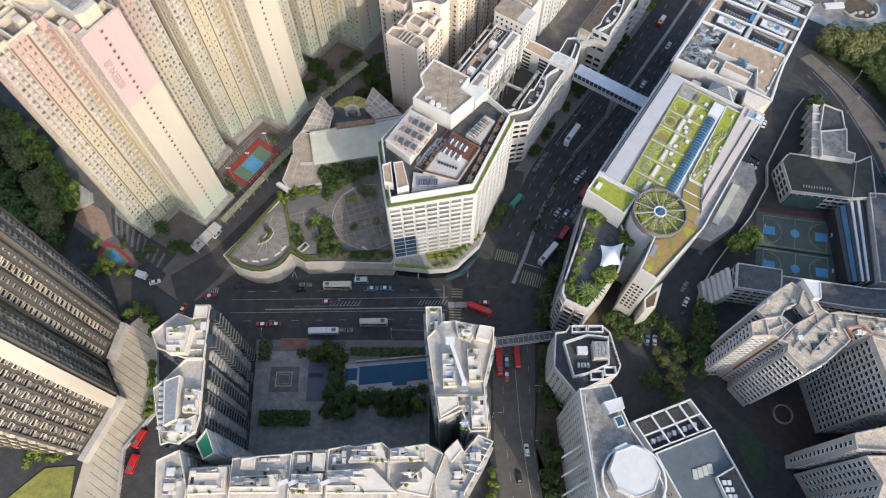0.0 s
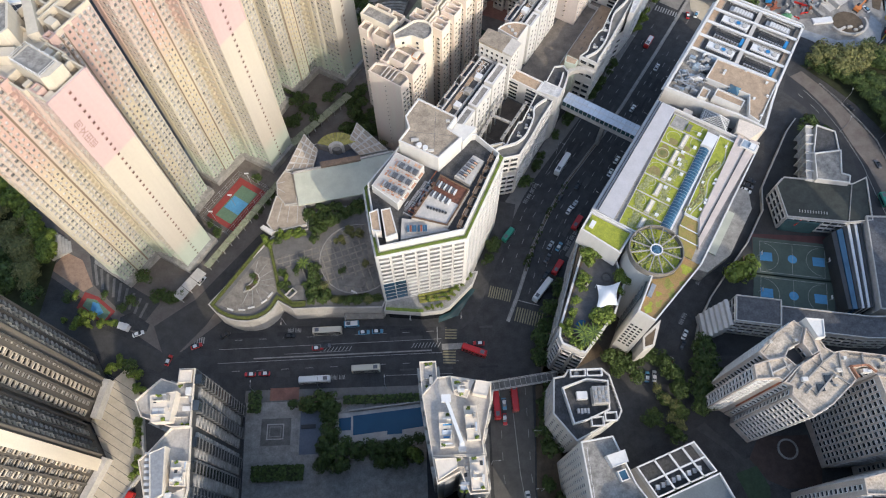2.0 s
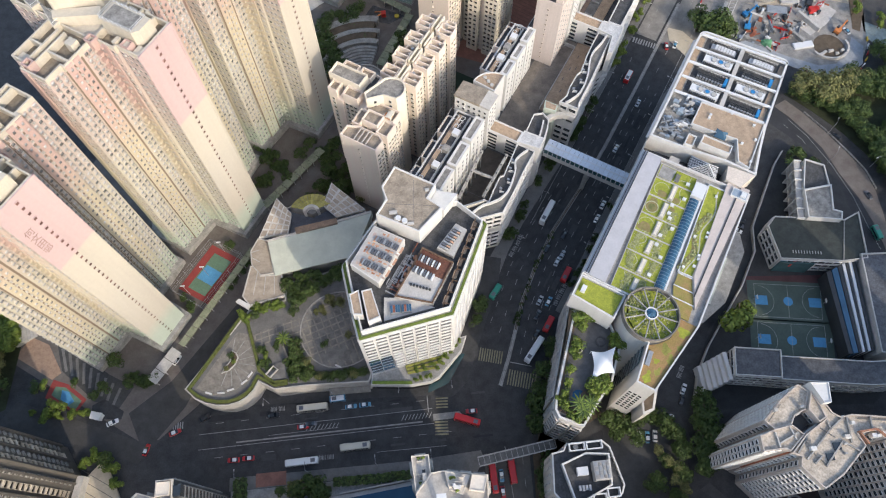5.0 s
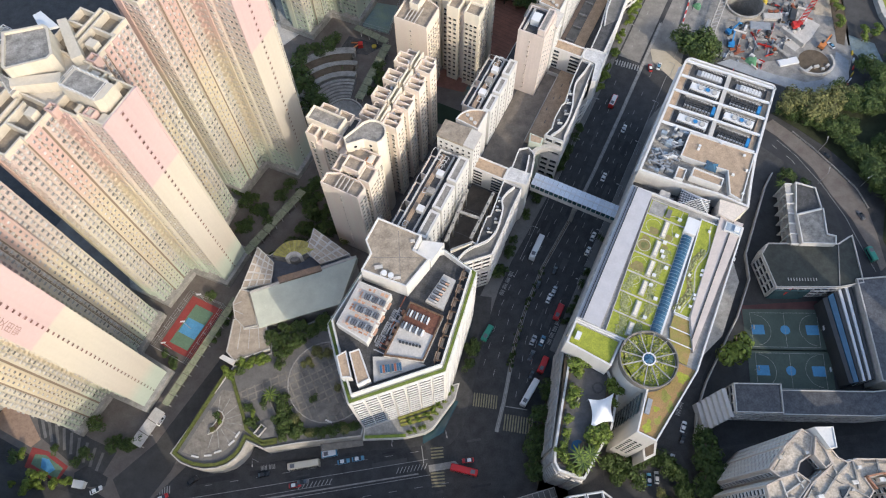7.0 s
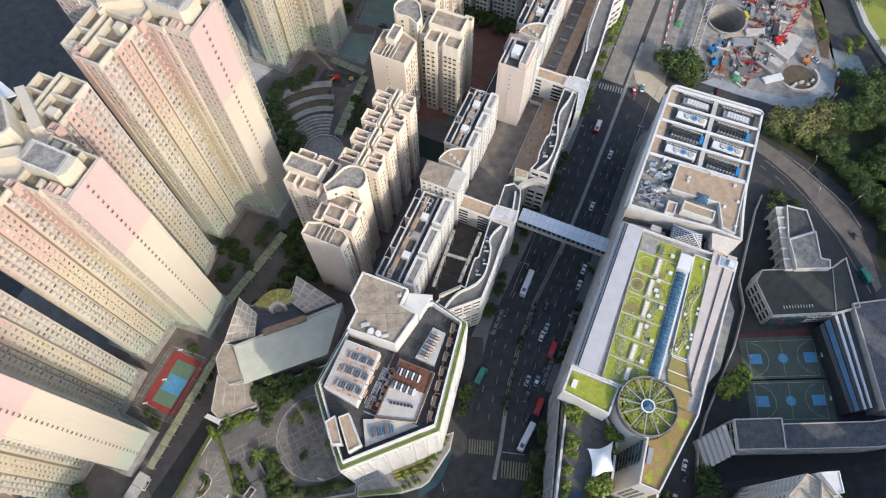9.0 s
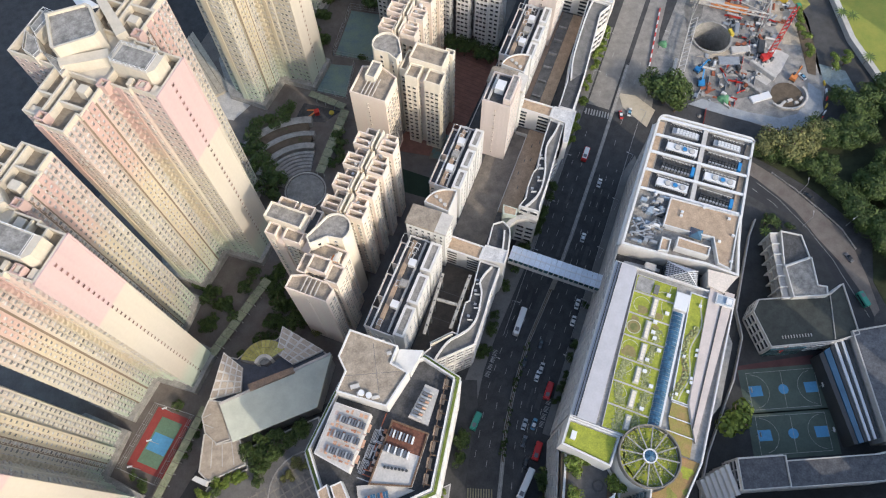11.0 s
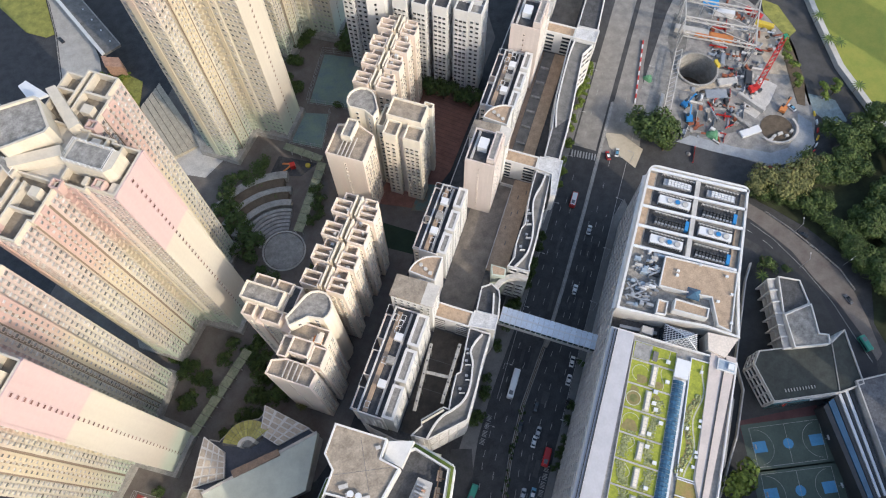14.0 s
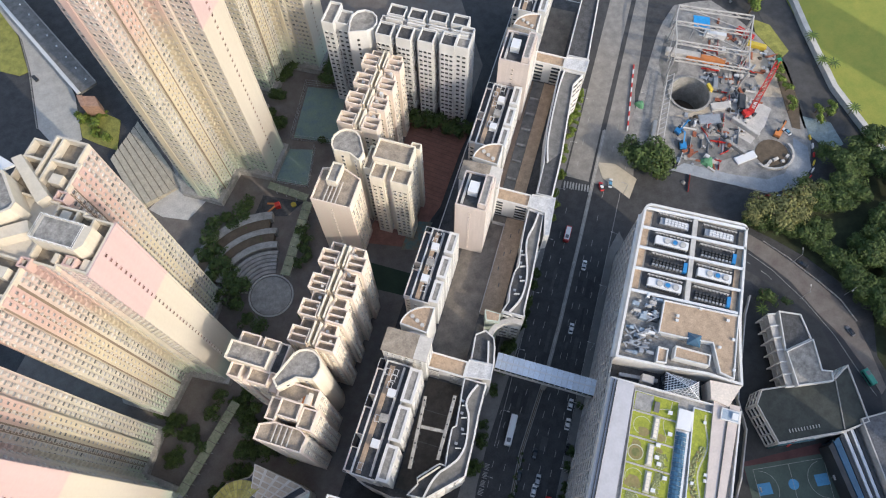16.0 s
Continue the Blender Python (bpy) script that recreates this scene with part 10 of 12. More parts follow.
DRYSAND = mat("pale_sand", (0.46, 0.39, 0.30), 0.95, vary=0.35, patch=2.5, stain=0.25)
# Concrete road colour raised for the stretch that lies in sun.
LIT_ROAD = mat("sunlit_concrete_road", (0.27, 0.255, 0.235), 0.88, vary=0.35, patch=4, stain=0.2)
rs = random.Random(21)
for k in range(5):
    x, y = 203 + 3.0 * k, 248.6 + rs.uniform(0, 3)
    solid("concrete_block", Geo().bar((x, y, 0.2), (x + rs.uniform(1.5, 3.5), y + rs.uniform(-1, 1.6), 0.2), 1.2, 1.1), CONC_PALE, "loose grey concrete block on the dirt", "block", "concrete blocks")
# steel gantry frames over the shaft
gantry = wthing("steel_gantry", 205, 318, "white steel lattice gantry over the shaft", "gantry")
GZ2 = 15.0
fr = [((198, 333.5), (228, 317)), ((192.6, 325.5), (222.2, 308.6)), ((188, 315), (216, 298.6)), ((183, 306.5), (211.4, 290.2))]
for (a, b) in fr:
    a, b = Vector(a), Vector(b)
    for p in (a, b):
        ap("column", Geo().box(p.x - 0.3, p.y - 0.3, 0.12, p.x + 0.3, p.y + 0.3, GZ2), METAL, gantry)
    for z in (GZ2 - 2.2, GZ2):
        ap("chord", Geo().bar((*a, z), (*b, z), 0.5, 0.5), CONC_PALE, gantry)
    for k in range(8):
        p, q = a.lerp(b, k / 8), a.lerp(b, (k + 1) / 8)
        ap("brace", Geo().bar((*p, GZ2 - 2.2 if k % 2 else GZ2), (*q, GZ2 if k % 2 else GZ2 - 2.2), 0.2, 0.2), CONC_PALE, gantry)
for i in range(3):
    for e in (0, 1):
        a, b = Vector(fr[i][e]), Vector(fr[i + 1][e])
        ap("chord", Geo().bar((*a, GZ2), (*b, GZ2), 0.5, 0.5), CONC_PALE, gantry)
        ap("brace", Geo().bar((*a, GZ2), (*b, 0.4), 0.22, 0.22), METAL, gantry)
        ap("brace", Geo().bar((*a, 0.4), (*b, GZ2), 0.22, 0.22), METAL, gantry)
    ap("plan_brace", Geo().bar((*fr[i][0], GZ2), (*fr[i + 1][1], GZ2), 0.22, 0.22), CONC_PALE, gantry)
for k in range(16):
    p = Vector((159.5, 270)).lerp(Vector((183, 306.5)), k / 16)
    q = Vector((159.5, 270)).lerp(Vector((183, 306.5)), (k + 1) / 16)
    o = Vector((2.4, -1.6))
    ap("rail_beam", Geo().bar((*p, 4.4), (*q, 4.4), 0.4, 0.5), CONC_PALE, gantry)
    ap("rail_beam", Geo().bar((*(p + o), 4.4), (*(q + o), 4.4), 0.4, 0.5), CONC_PALE, gantry)
    ap("rail_tie", Geo().bar((*p, 4.4), (*(q + o), 4.4), 0.25, 0.3), METAL, gantry)
    ap("rail_leg", Geo().box(p.x - 0.15, p.y - 0.15, 0.12, p.x + 0.15, p.y + 0.15, 4.4), METAL, gantry)
solid("tarpaulin", Geo().prism(ccw([(206.6, 331), (213.4, 327.4), (210, 320.4), (203.6, 324.4)]), 8.0, 8.4), mat("blue_tarp", (0.03, 0.32, 0.70), 0.45, vary=0.2, patch=1.5), "bright blue tarpaulin over steel work", "tarpaulin")
for x, y in ((206.8, 330.4), (212.6, 327.2), (209.8, 321.4), (204.4, 324.6)):
    solid("prop", Geo().box(x - 0.15, y - 0.15, 0.12, x + 0.15, y + 0.15, 8.0), METAL, "grey steel prop under tarpaulin", "prop", "tarpaulin props")
for (x, y, r, L_, w, h, m, lab) in ((196, 316, -31, 16, 3, 3, CONC_PALE, "pale site cabin"), (205, 310, -31, 18, 3, 2.6, ORANGE, "orange formwork bundle"), (216, 322, -31, 10, 3, 3, WHITE_CLEAN, "white site container"), (230, 318, -60, 9, 2.6, 2.6, RED, "red and white site container"),
                                    (232, 310, -38, 9, 2.4, 2.2, YELLOW, "yellow site skip"), (200, 284, -10, 9, 4, 1.2, CONC_PALE, "stack of pale slabs"), (192, 279, -15, 10, 5, 1.0, METAL, "grey steel plates"), (205, 270, -60, 14, 1.6, 2.4, CONC_PALE, "long pale concrete wall"),
                                    (196, 262, -60, 10, 1.6, 2.0, CONC, "grey concrete wall"), (163, 278, 58, 16, 1.8, 3, CONC_PALE, "pale site hoarding"), (198, 256, 5, 10, 3.6, 0.9, WHITE_CLEAN, "stack of white panels"), (210, 283, 60, 8, 3, 2, DARK_METAL, "dark plant box"), (203, 296, 60, 7, 2, 2.2, METAL, "grey plant box")):
    solid({"slabs": "concrete_slab", "plates": "steel_plate", "panels": "white_slab", "wall": "concrete_wall", "cabin": "site_cabin", "container": "site_container", "bundle": "formwork", "box": "plant_box", "skip": "site_skip"}.get(lab.split()[-1], lab.split()[-1]), Geo().box(-L_ / 2, -w / 2, 0, L_ / 2, w / 2, h).box(-L_ / 2 + 0.3, -w / 2 + 0.2, h, L_ / 2 - 0.3, w / 2 - 0.2, h + 0.15), m, lab + " on the construction site", "site equipment", m=pose(x, y, 0.12, 0, 0, r))
for k in range(60):
    x, y = rs.uniform(168, 236), rs.uniform(252, 340)
    if (Vector((x, y)) - Vector(SHAFT[:2])).length < 12 or y > 262 + (x - 168) * 1.35 or x - 168 > (y - 240) * 1.1:
        continue
    L_, w, h = rs.uniform(1, 4), rs.uniform(0.5, 1.6), rs.uniform(0.3, 1.4)
    solid("site_material", Geo().box(-L_ / 2, -w / 2, 0, L_ / 2, w / 2, h), rs.choice([CONC_PALE, METAL, CONC, CONC_PALE, WHITE_CLEAN, DARK_METAL, CONC, RUST]), "loose stack of building material", "building material", "site materials", m=pose(x, y, 0.12, 0, 0, rs.uniform(0, 180)))
for x, y, r in ((181.2, 259.2, 3.0), (165.5, 296.5, 2.2)):
    g = Geo()
    for k in range(12):
        t0, t1 = 2 * math.pi * k / 12, 2 * math.pi * (k + 1) / 12
        r0, r1 = r * (1 + 0.2 * math.sin(3 * t0)), r * (1 + 0.2 * math.sin(3 * t1))
        g.face([(x, y, 2.0), (x + r0 * 0.6 * math.cos(t0), y + r0 * 0.6 * math.sin(t0), 1.5), (x + r1 * 0.6 * math.cos(t1), y + r1 * 0.6 * math.sin(t1), 1.5)])
        g.face([(x + r0 * 0.6 * math.cos(t0), y + r0 * 0.6 * math.sin(t0), 1.5), (x + r0 * math.cos(t0), y + r0 * math.sin(t0), 0.12), (x + r1 * math.cos(t1), y + r1 * math.sin(t1), 0.12), (x + r1 * 0.6 * math.cos(t1), y + r1 * 0.6 * math.sin(t1), 1.5)])
    solid("spoil_mound", g, mat("green_net", (0.12, 0.30, 0.16), 0.9, vary=0.3, patch=1) if x > 170 else MATS["green_net"], "spoil heap under green netting", "heap", "covered heaps")


def crawler_crane(x, y, tip):
    th = wthing("crawler_crane", x, y, "red lattice-boom crawler crane", "crane")
    for e in (-1.6, 1.6):
        ap("track", Geo().box(x - 2.6, y + e - 0.4, 0.12, x + 2.6, y + e + 0.4, 1.1), DARK_METAL, th)
    ap("body", Geo().box(x - 2.4, y - 1.6, 1.1, x + 2.2, y + 1.6, 3.0), RED, th)
    ap("cab", Geo().box(x + 0.8, y - 2.4, 1.3, x + 2.4, y - 1.6, 3.4), GLASS, th)
    a, b = Vector((x + 1, y, 2.6)), Vector(tip)
    d = (b - a).normalized()
    s = Vector((-d.y, d.x, 0)).normalized() * 1.1
    u = d.cross(s).normalized() * 0.9
    for o in (s + u, s - u, -s + u, -s - u):
        ap("boom_chord", Geo().bar(a + o, b + o * 0.7, 0.26, 0.26), RED, th)
    for k in range(12):
        p, q = a.lerp(b, k / 12), a.lerp(b, (k + 1) / 12)
        f0, f1 = 1 - 0.3 * k / 12, 1 - 0.3 * (k + 1) / 12
        for o1, o2 in ((s + u, -s + u), (s - u, -s - u), (s + u, s - u)):
            ap("boom_lace", Geo().bar(p + o1 * f0, q + o2 * f1, 0.22, 0.22), RED, th)
    ap("boom_head", Geo().box(b.x - 0.9, b.y - 0.9, b.z - 0.5, b.x + 0.9, b.y + 0.9, b.z + 0.6), GREEN, th)


def excavator(x, y, rot, m, label):
    th = thing("excavator", x, y, 0.12, rot, label, "excavator", "excavators")
    for e in (-1.2, 1.2):
        part("track", Geo().box(-1.9, e - 0.32, 0, 1.9, e + 0.32, 0.9), DARK_METAL, th)
    part("body", Geo().box(-1.9, -1.4, 0.95, 1.3, 1.4, 2.3), m, th)
    part("cab", Geo().box(0.2, 0.3, 2.3, 1.4, 1.3, 3.2), GLASS, th)
    part("boom", Geo().bar((1.0, -0.3, 1.8), (4.6, -0.3, 4.6), 0.6, 0.7), m, th)
    part("stick", Geo().bar((4.5, -0.3, 4.6), (7.0, -0.3, 2.4), 0.45, 0.5), m, th)
    part("bucket", Geo().box(6.5, -0.9, 0.8, 7.6, 0.3, 2.4), DARK_METAL, th)


crawler_crane(209.6, 276.4, (219.2, 285.5, 24.0))
excavator(174.0, 270.0, 70, BLUE, "blue excavator at the site edge")
excavator(175.8, 277.6, 25, BLUE, "blue excavator at the site edge")
excavator(217.4, 262.6, 40, ORANGE, "orange excavator beside the basin")
# striped barrier along the road side
for k in range(14):
    p = Vector((154.0, 285.0)).lerp(Vector((172, 318)), k / 14)
    q = Vector((154.0, 285.0)).lerp(Vector((172, 318)), (k + 0.92) / 14)
    solid("water_barrier", Geo().bar((*p, 0.0), (*q, 0.0), 0.55, 1.0), RED if k % 2 else WHITE_CLEAN, "red or white plastic road barrier", "barrier", "road barriers")
for k in range(12):
    t = radians(246 + 9 * k)
    x, y = 207 + 24 * math.cos(t), 263 + 29 * math.sin(t)
    solid("water_barrier", Geo().bar((x, y, 0.0), (x - 2.4 * math.sin(t), y + 2.4 * math.cos(t), 0.0), 0.5, 1.25), (RED, WHITE_CLEAN, YELLOW)[k % 3], "red or white plastic road barrier", "barrier", "road barriers")

# ---------------------------------------------------------------- sports ground beyond the site
TURF = mat("sunlit_turf", (0.27, 0.27, 0.055), 0.95, second=(0.20, 0.235, 0.045), patch=8, grain=0.5, stain=0.2, bump=0.5)
layer("playing_field", [(262, 345), (256, 285), (258, 238), (420, 230), (420, 480), (290, 480)], 0.12, 0.2, TURF, "bright green playing field", "field", False, "structure")
wp = [(268, 372), (262.4, 329), (259.4, 313), (254.2, 277), (256.6, 240)]
for a, b in zip(wp, wp[1:]):
    solid("field_wall", Geo().bar((*a, 0), (*b, 0), 2.6, 3.0), CONC_PALE, "long pale changing-room wall beside the field", "wall", "field walls", "structure")
layer("access_road", [(246, 345), (240, 300), (231, 262), (252, 250), (252.6, 277), (257, 313), (262, 345)], 0.0, 0.12, ASPHALT_OLD, "narrow service road beside the field", "road")
layer("lawn", [(236, 318), (240, 300), (246, 303), (245, 320), (239, 326)], 0.12, 0.3, GRASS, "small lawn beside the site", "lawn", False, "")
layer("planting_strip", [(231, 284), (236, 300), (240, 300), (236, 276), (229, 262), (226, 264)], 0.12, 0.3, SOIL, "planting strip with shrubs", "planting", False, "")

# Side road paled all over; its sunlit part is carried by the colour.
layer("carriageway", [(19.4, 80), (36.4, 80), (35.2, 56), (33.8, 40), (37.4, 10), (21.6, 10), (19.0, 40)], 0.0, 0.003, mat("sun_paled_asphalt", (0.125, 0.12, 0.112), 0.88, vary=0.3, patch=4, stain=0.2), "worn asphalt of the side road, paled for its sunlit part", "road")
# ground patches, dense clutter and lighter carriageway round the site
for pts, m, lab in (([(168, 262), (182, 258), (196, 258), (198, 268), (186, 272), (172, 274)], CONC_DARK, "grey muddy work floor of the site"), ([(178, 286), (186, 282), (200, 284), (202, 290), (196, 286), (186, 285)], DRYSAND, "pale sandy work floor of the site"),
                    ([(204, 262), (214, 268), (222, 276), (216, 284), (206, 276), (200, 268)], CONC_PALE, "pale concrete blinding on the site"), ([(200, 300), (214, 292), (222, 300), (214, 312), (204, 312)], CONC_DARK, "grey muddy work floor of the site"),
                    ([(222, 283), (230, 280), (236, 302), (232, 316), (224, 304)], DRYSAND, "pale sandy work floor of the site"), ([(180, 302), (190, 308), (198, 322), (194, 330), (184, 316)], CONC_DARK, "grey muddy work floor of the site")):
    layer("site_floor", pts, 0.12, 0.16, m, lab, "ground")
KIT = [CONC_PALE, METAL, RUST, WHITE_CLEAN, DARK_METAL, CONC, CONC_PALE, WHITE, DARK_METAL, CONC_DARK, WHITE, CONC]
def on_haul(x, y):
    """Whether a place lies on the haul road."""
    line = [Vector(p) for p in ((165, 261), (178, 252), (190.8, 246.5), (202, 240), (213, 240), (222, 246), (225, 255))]
    for a, b in zip(line, line[1:]):
        f = max(0.0, min(1.0, (Vector((x, y)) - a).dot(b - a) / (b - a).length_squared))
        if (a.lerp(b, f) - Vector((x, y))).length < 5.0:
            return True
    return False


rk = random.Random(99)
made = 0
while made < 230:
    x, y = rk.uniform(166, 238), rk.uniform(250, 338)
    if (Vector((x, y)) - Vector(SHAFT[:2])).length < 11.5 or (Vector((x, y)) - Vector((210.6, 254.4))).length < 9.5 or on_haul(x, y) or y > 258 + (x - 164) * 1.45 or x - 166 > (y - 236) * 1.15 or y > 336 - max(0, x - 214) * 1.4:
        continue
    made += 1
    k = made % 5
    M_ = pose(x, y, 0.16, 0, 0, rk.choice((-31, 59, -31, 59, rk.uniform(0, 180))))
    if k == 0:
        L_ = rk.uniform(3, 8)
        gg = Geo()
        gg.hexa([(-L_ / 2, -0.6, 0), (L_ / 2, -0.5, 0), (L_ / 2, 0.6, 0), (-L_ / 2, 0.5, 0), (-L_ / 2, -0.3, 0.4), (L_ / 2, -0.3, 0.35), (L_ / 2, 0.3, 0.35), (-L_ / 2, 0.3, 0.4)])
        solid("steel_pack", gg, rk.choice([RUST, METAL, DARK_METAL, CONC]), "bundle of steel bars on the dirt", "building material", "bar bundles", m=M_)
    elif k == 1:
        w, d, h = rk.uniform(0.9, 2.4), rk.uniform(0.7, 1.6), rk.uniform(0.6, 1.9)
        solid("plant_box", Geo().box(-w / 2, -d / 2, 0, w / 2, d / 2, h).box(-w / 2 + 0.2, -d / 2 + 0.2, h, w / 2 - 0.4, d / 2 - 0.2, h + 0.2), rk.choice(KIT), "small machine housing on the site", "site equipment", "machine housings", m=M_)
    elif k == 2:
        stack = thing("board_stack", x, y, 0.16, rk.choice((-31, 59, 20)), "stack of boards on the dirt", "building material", "board stacks")
        bm_ = rk.choice([METAL, CONC_PALE, RUST, WHITE, CONC])
        for b in range(3):
            part("board", Geo().box(-1.2 + rk.uniform(-0.2, 0.2), -0.8 + rk.uniform(-0.2, 0.2), 0.2 * b, 1.2, 0.8, 0.2 * b + 0.2), bm_, stack)
    elif k == 3:
        L_ = rk.uniform(3, 9)
        solid("barrier_fence", Geo().box(-L_ / 2, -0.05, 0, L_ / 2, 0.05, 1.1).box(-L_ / 2, -0.3, 0, -L_ / 2 + 0.15, 0.3, 0.15).box(L_ / 2 - 0.15, -0.3, 0, L_ / 2, 0.3, 0.15), rk.choice([RED, WHITE_CLEAN, METAL, CONC_PALE, RED]), "temporary site barrier panel", "barrier", "site barriers", m=M_)
    else:
        gg = Geo()
        r0_ = rk.uniform(0.9, 1.9)
        rings_ = [[(r0_ * f * (1 + rk.uniform(-0.25, 0.25)) * math.cos(6.283 * q / 9), r0_ * f * (1 + rk.uniform(-0.25, 0.25)) * math.sin(6.283 * q / 9), zz + rk.uniform(-0.08, 0.08) * (zz > 0)) for q in range(9)] for f, zz in ((1.0, 0.0), (0.75, 0.35), (0.4, 0.7))]
        gg.v = [p for ring in rings_ for p in ring] + [(0, 0, 0.95)]
        for r_ in range(2):
            for q in range(9):
                gg.f.append((r_ * 9 + q, r_ * 9 + (q + 1) % 9, r_ * 9 + 9 + (q + 1) % 9, r_ * 9 + 9 + q))
                gg.m.append(0)
        for q in range(9):
            gg.f.append((18 + q, 18 + (q + 1) % 9, 27))
            gg.m.append(0)
        solid("rubble_mound", gg, rk.choice([CONC_PALE, CONC, SOIL, DIRT]), "heap of broken rubble on the site", "rubble", "rubble heaps", m=M_)
# Carriageway beyond the crossing: sunlight is put into its paler colour.
layer("carriageway", [(-53.4, 292), (-43.2, 292), (-43.2, 420), (-53.4, 420)], 0.0, 0.007, LIT_ROAD, "worn concrete carriageway beyond the crossing, paled for sunlight", "road", True)
layer("carriageway", [(-41.0, 292), (-24, 292), (-26, 310), (-32, 345), (-36, 420), (-41.0, 420)], 0.0, 0.007, LIT_ROAD, "worn concrete carriageway beyond the crossing, paled for sunlight", "road", True)
layer("pavement", [(135, 274), (142, 271), (148, 261), (141, 253), (134, 266)], 0.0, 0.14, PLANK, "sunlit beige pavement corner", "pavement")
# Curving road: shade is put into a darker asphalt colour.
layer("road", [(172, 224), (178.2, 215.6), (184.0, 205.4), (188.0, 197.4), (191.2, 183.1), (195.2, 171.6), (197.6, 156.6), (197.9, 146.1), (192, 132), (184, 126), (184.8, 140), (186.0, 160), (183.0, 176), (181.0, 191), (176.4, 204), (168, 214)], 0.0, 0.02, mat("shaded_asphalt", (0.040, 0.042, 0.047), 0.85, vary=0.3, patch=5, stain=0.25), "smooth asphalt of the curving road, darkened for its shade", "road")
layer("footpath", [(179.6, 225.4), (185.9, 217.0), (192.2, 206.6), (198.9, 193.2), (202.9, 184.2), (204.2, 174.6), (203.4, 162.3), (201.4, 148.0), (198.2, 146.1), (197.9, 156.6), (195.5, 171.8), (191.5, 183.3), (188.3, 197.6), (184.3, 205.6), (178.5, 215.8), (173.4, 222.4)], 0.0, 0.16, ESTATE, "worn grey-brown footpath along the curving road", "pavement")
for a, b in zip(((185.9, 217.2), (192.4, 206.8), (199.1, 193.4), (203.1, 184.4)), ((192.4, 206.8), (199.1, 193.4), (203.1, 184.4), (204.4, 174.8))):
    p, q = Vector((*a, 0.16)), Vector((*b, 0.16))
    rail = wthing("guard_rail", p.x, p.y, "pale steel guard rail beside the footpath", "railing", "footpath rails")
    for z in (0.55, 1.05):
        ap("rail", Geo().bar((p.x, p.y, z), (q.x, q.y, z), 0.12, 0.1), CONC_PALE, rail)
    n = int((q - p).length / 2.4)
    for k in range(n + 1):
        c = p.lerp(q, k / n)
        ap("rail_post", Geo().box(c.x - 0.08, c.y - 0.08, 0.16, c.x + 0.08, c.y + 0.08, 1.2), CONC_PALE, rail)
layer("service_yard", [(233.5, 268), (243.9, 261), (243.5, 249), (235.9, 248), (231, 258)], 0.12, 0.16, mat("blue_grey_yard", (0.24, 0.30, 0.31), 0.8, vary=0.4, patch=2), "blue-grey wet service yard", "yard")

# ---------------------------------------------------------------- ground behind the estate towers
# Concrete colour raised to stand for sunlight that doesn't reach this road.
layer("road", [(-124, 462), (-104.4, 424), (-101.6, 402), (-100.4, 368), (-92, 352), (-82, 356), (-82.6, 381), (-88.7, 407), (-98, 430), (-112, 462)], 0.1, 0.14, mat("sun_paled_concrete", (0.46, 0.44, 0.405), 0.88, vary=0.25, patch=4, stain=0.2), "worn concrete access road behind towers, paled for sunlight", "road")
TERRACE_CONC = mat("sandy_concrete", (0.47, 0.42, 0.335), 0.88, second=(0.34, 0.31, 0.25), patch=2.2, stain=0.3)
for k in range(7):
    a, b = Vector((-69.6 + 1.9 * k, 339 + 2.7 * k)), Vector((-60.8 + 2.7 * k, 311.4 + 1.0 * k))
    layer("terrace_step", [tuple(a), (a.x + 1.7, a.y + 2.5), (b.x + 2.5, b.y + 0.9), tuple(b)], 0.1, 3.6 - 0.45 * k, TERRACE_CONC, "stepped sandy concrete retaining terrace behind towers", "terrace", False, "")
layer("pavement", [(-58, 311.4), (-44, 321), (-40, 314), (-32.7, 308.5), (-42.8, 301), (-53, 306)], 0.1, 0.16, CONC_PALE, "pale concrete apron below the terraces", "pavement")
fence([(-104.6, 424), (-101.9, 402), (-100.7, 368)], 1.4, "pale roadside railing behind towers", False, CONC_PALE)
layer("lawn", [(-82, 364), (-72.8, 369.1), (-64, 361.1), (-67.3, 345.2), (-74.7, 350.9), (-81.5, 357)], 0.1, 0.5, GRASS, "rough green bank behind towers", "lawn", False, "")
flyover = wthing("flyover", -95, 420, "long pale flyover parapet beside towers", "flyover")
ap("deck", Geo().bar((-134, 505, 7), (-73.6, 376.6, 7), 9.0, 1.2), CONC_DARK, flyover)
ap("parapet", Geo().bar((-138, 503, 8.2), (-77.4, 374.6, 8.2), 1.6, 1.0), WHITE, flyover)
ap("parapet", Geo().bar((-130, 507, 8.2), (-69.4, 378.6, 8.2), 0.5, 1.0), CONC, flyover)
for k in range(5):
    p = Vector((-134, 505)).lerp(Vector((-73.6, 376.6)), 0.1 + 0.2 * k)
    ap("pier", Geo().box(p.x - 1, p.y - 1, 0, p.x + 1, p.y + 1, 7), CONC, flyover)

for k in range(16):
    p = Vector((-131, 503)).lerp(Vector((-72, 378)), (k + 0.5) / 16)
    ap("deck_light", Geo().box(p.x - 0.3, p.y - 0.3, 8.2, p.x + 0.3, p.y + 0.3, 8.7), WHITE_CLEAN, flyover)
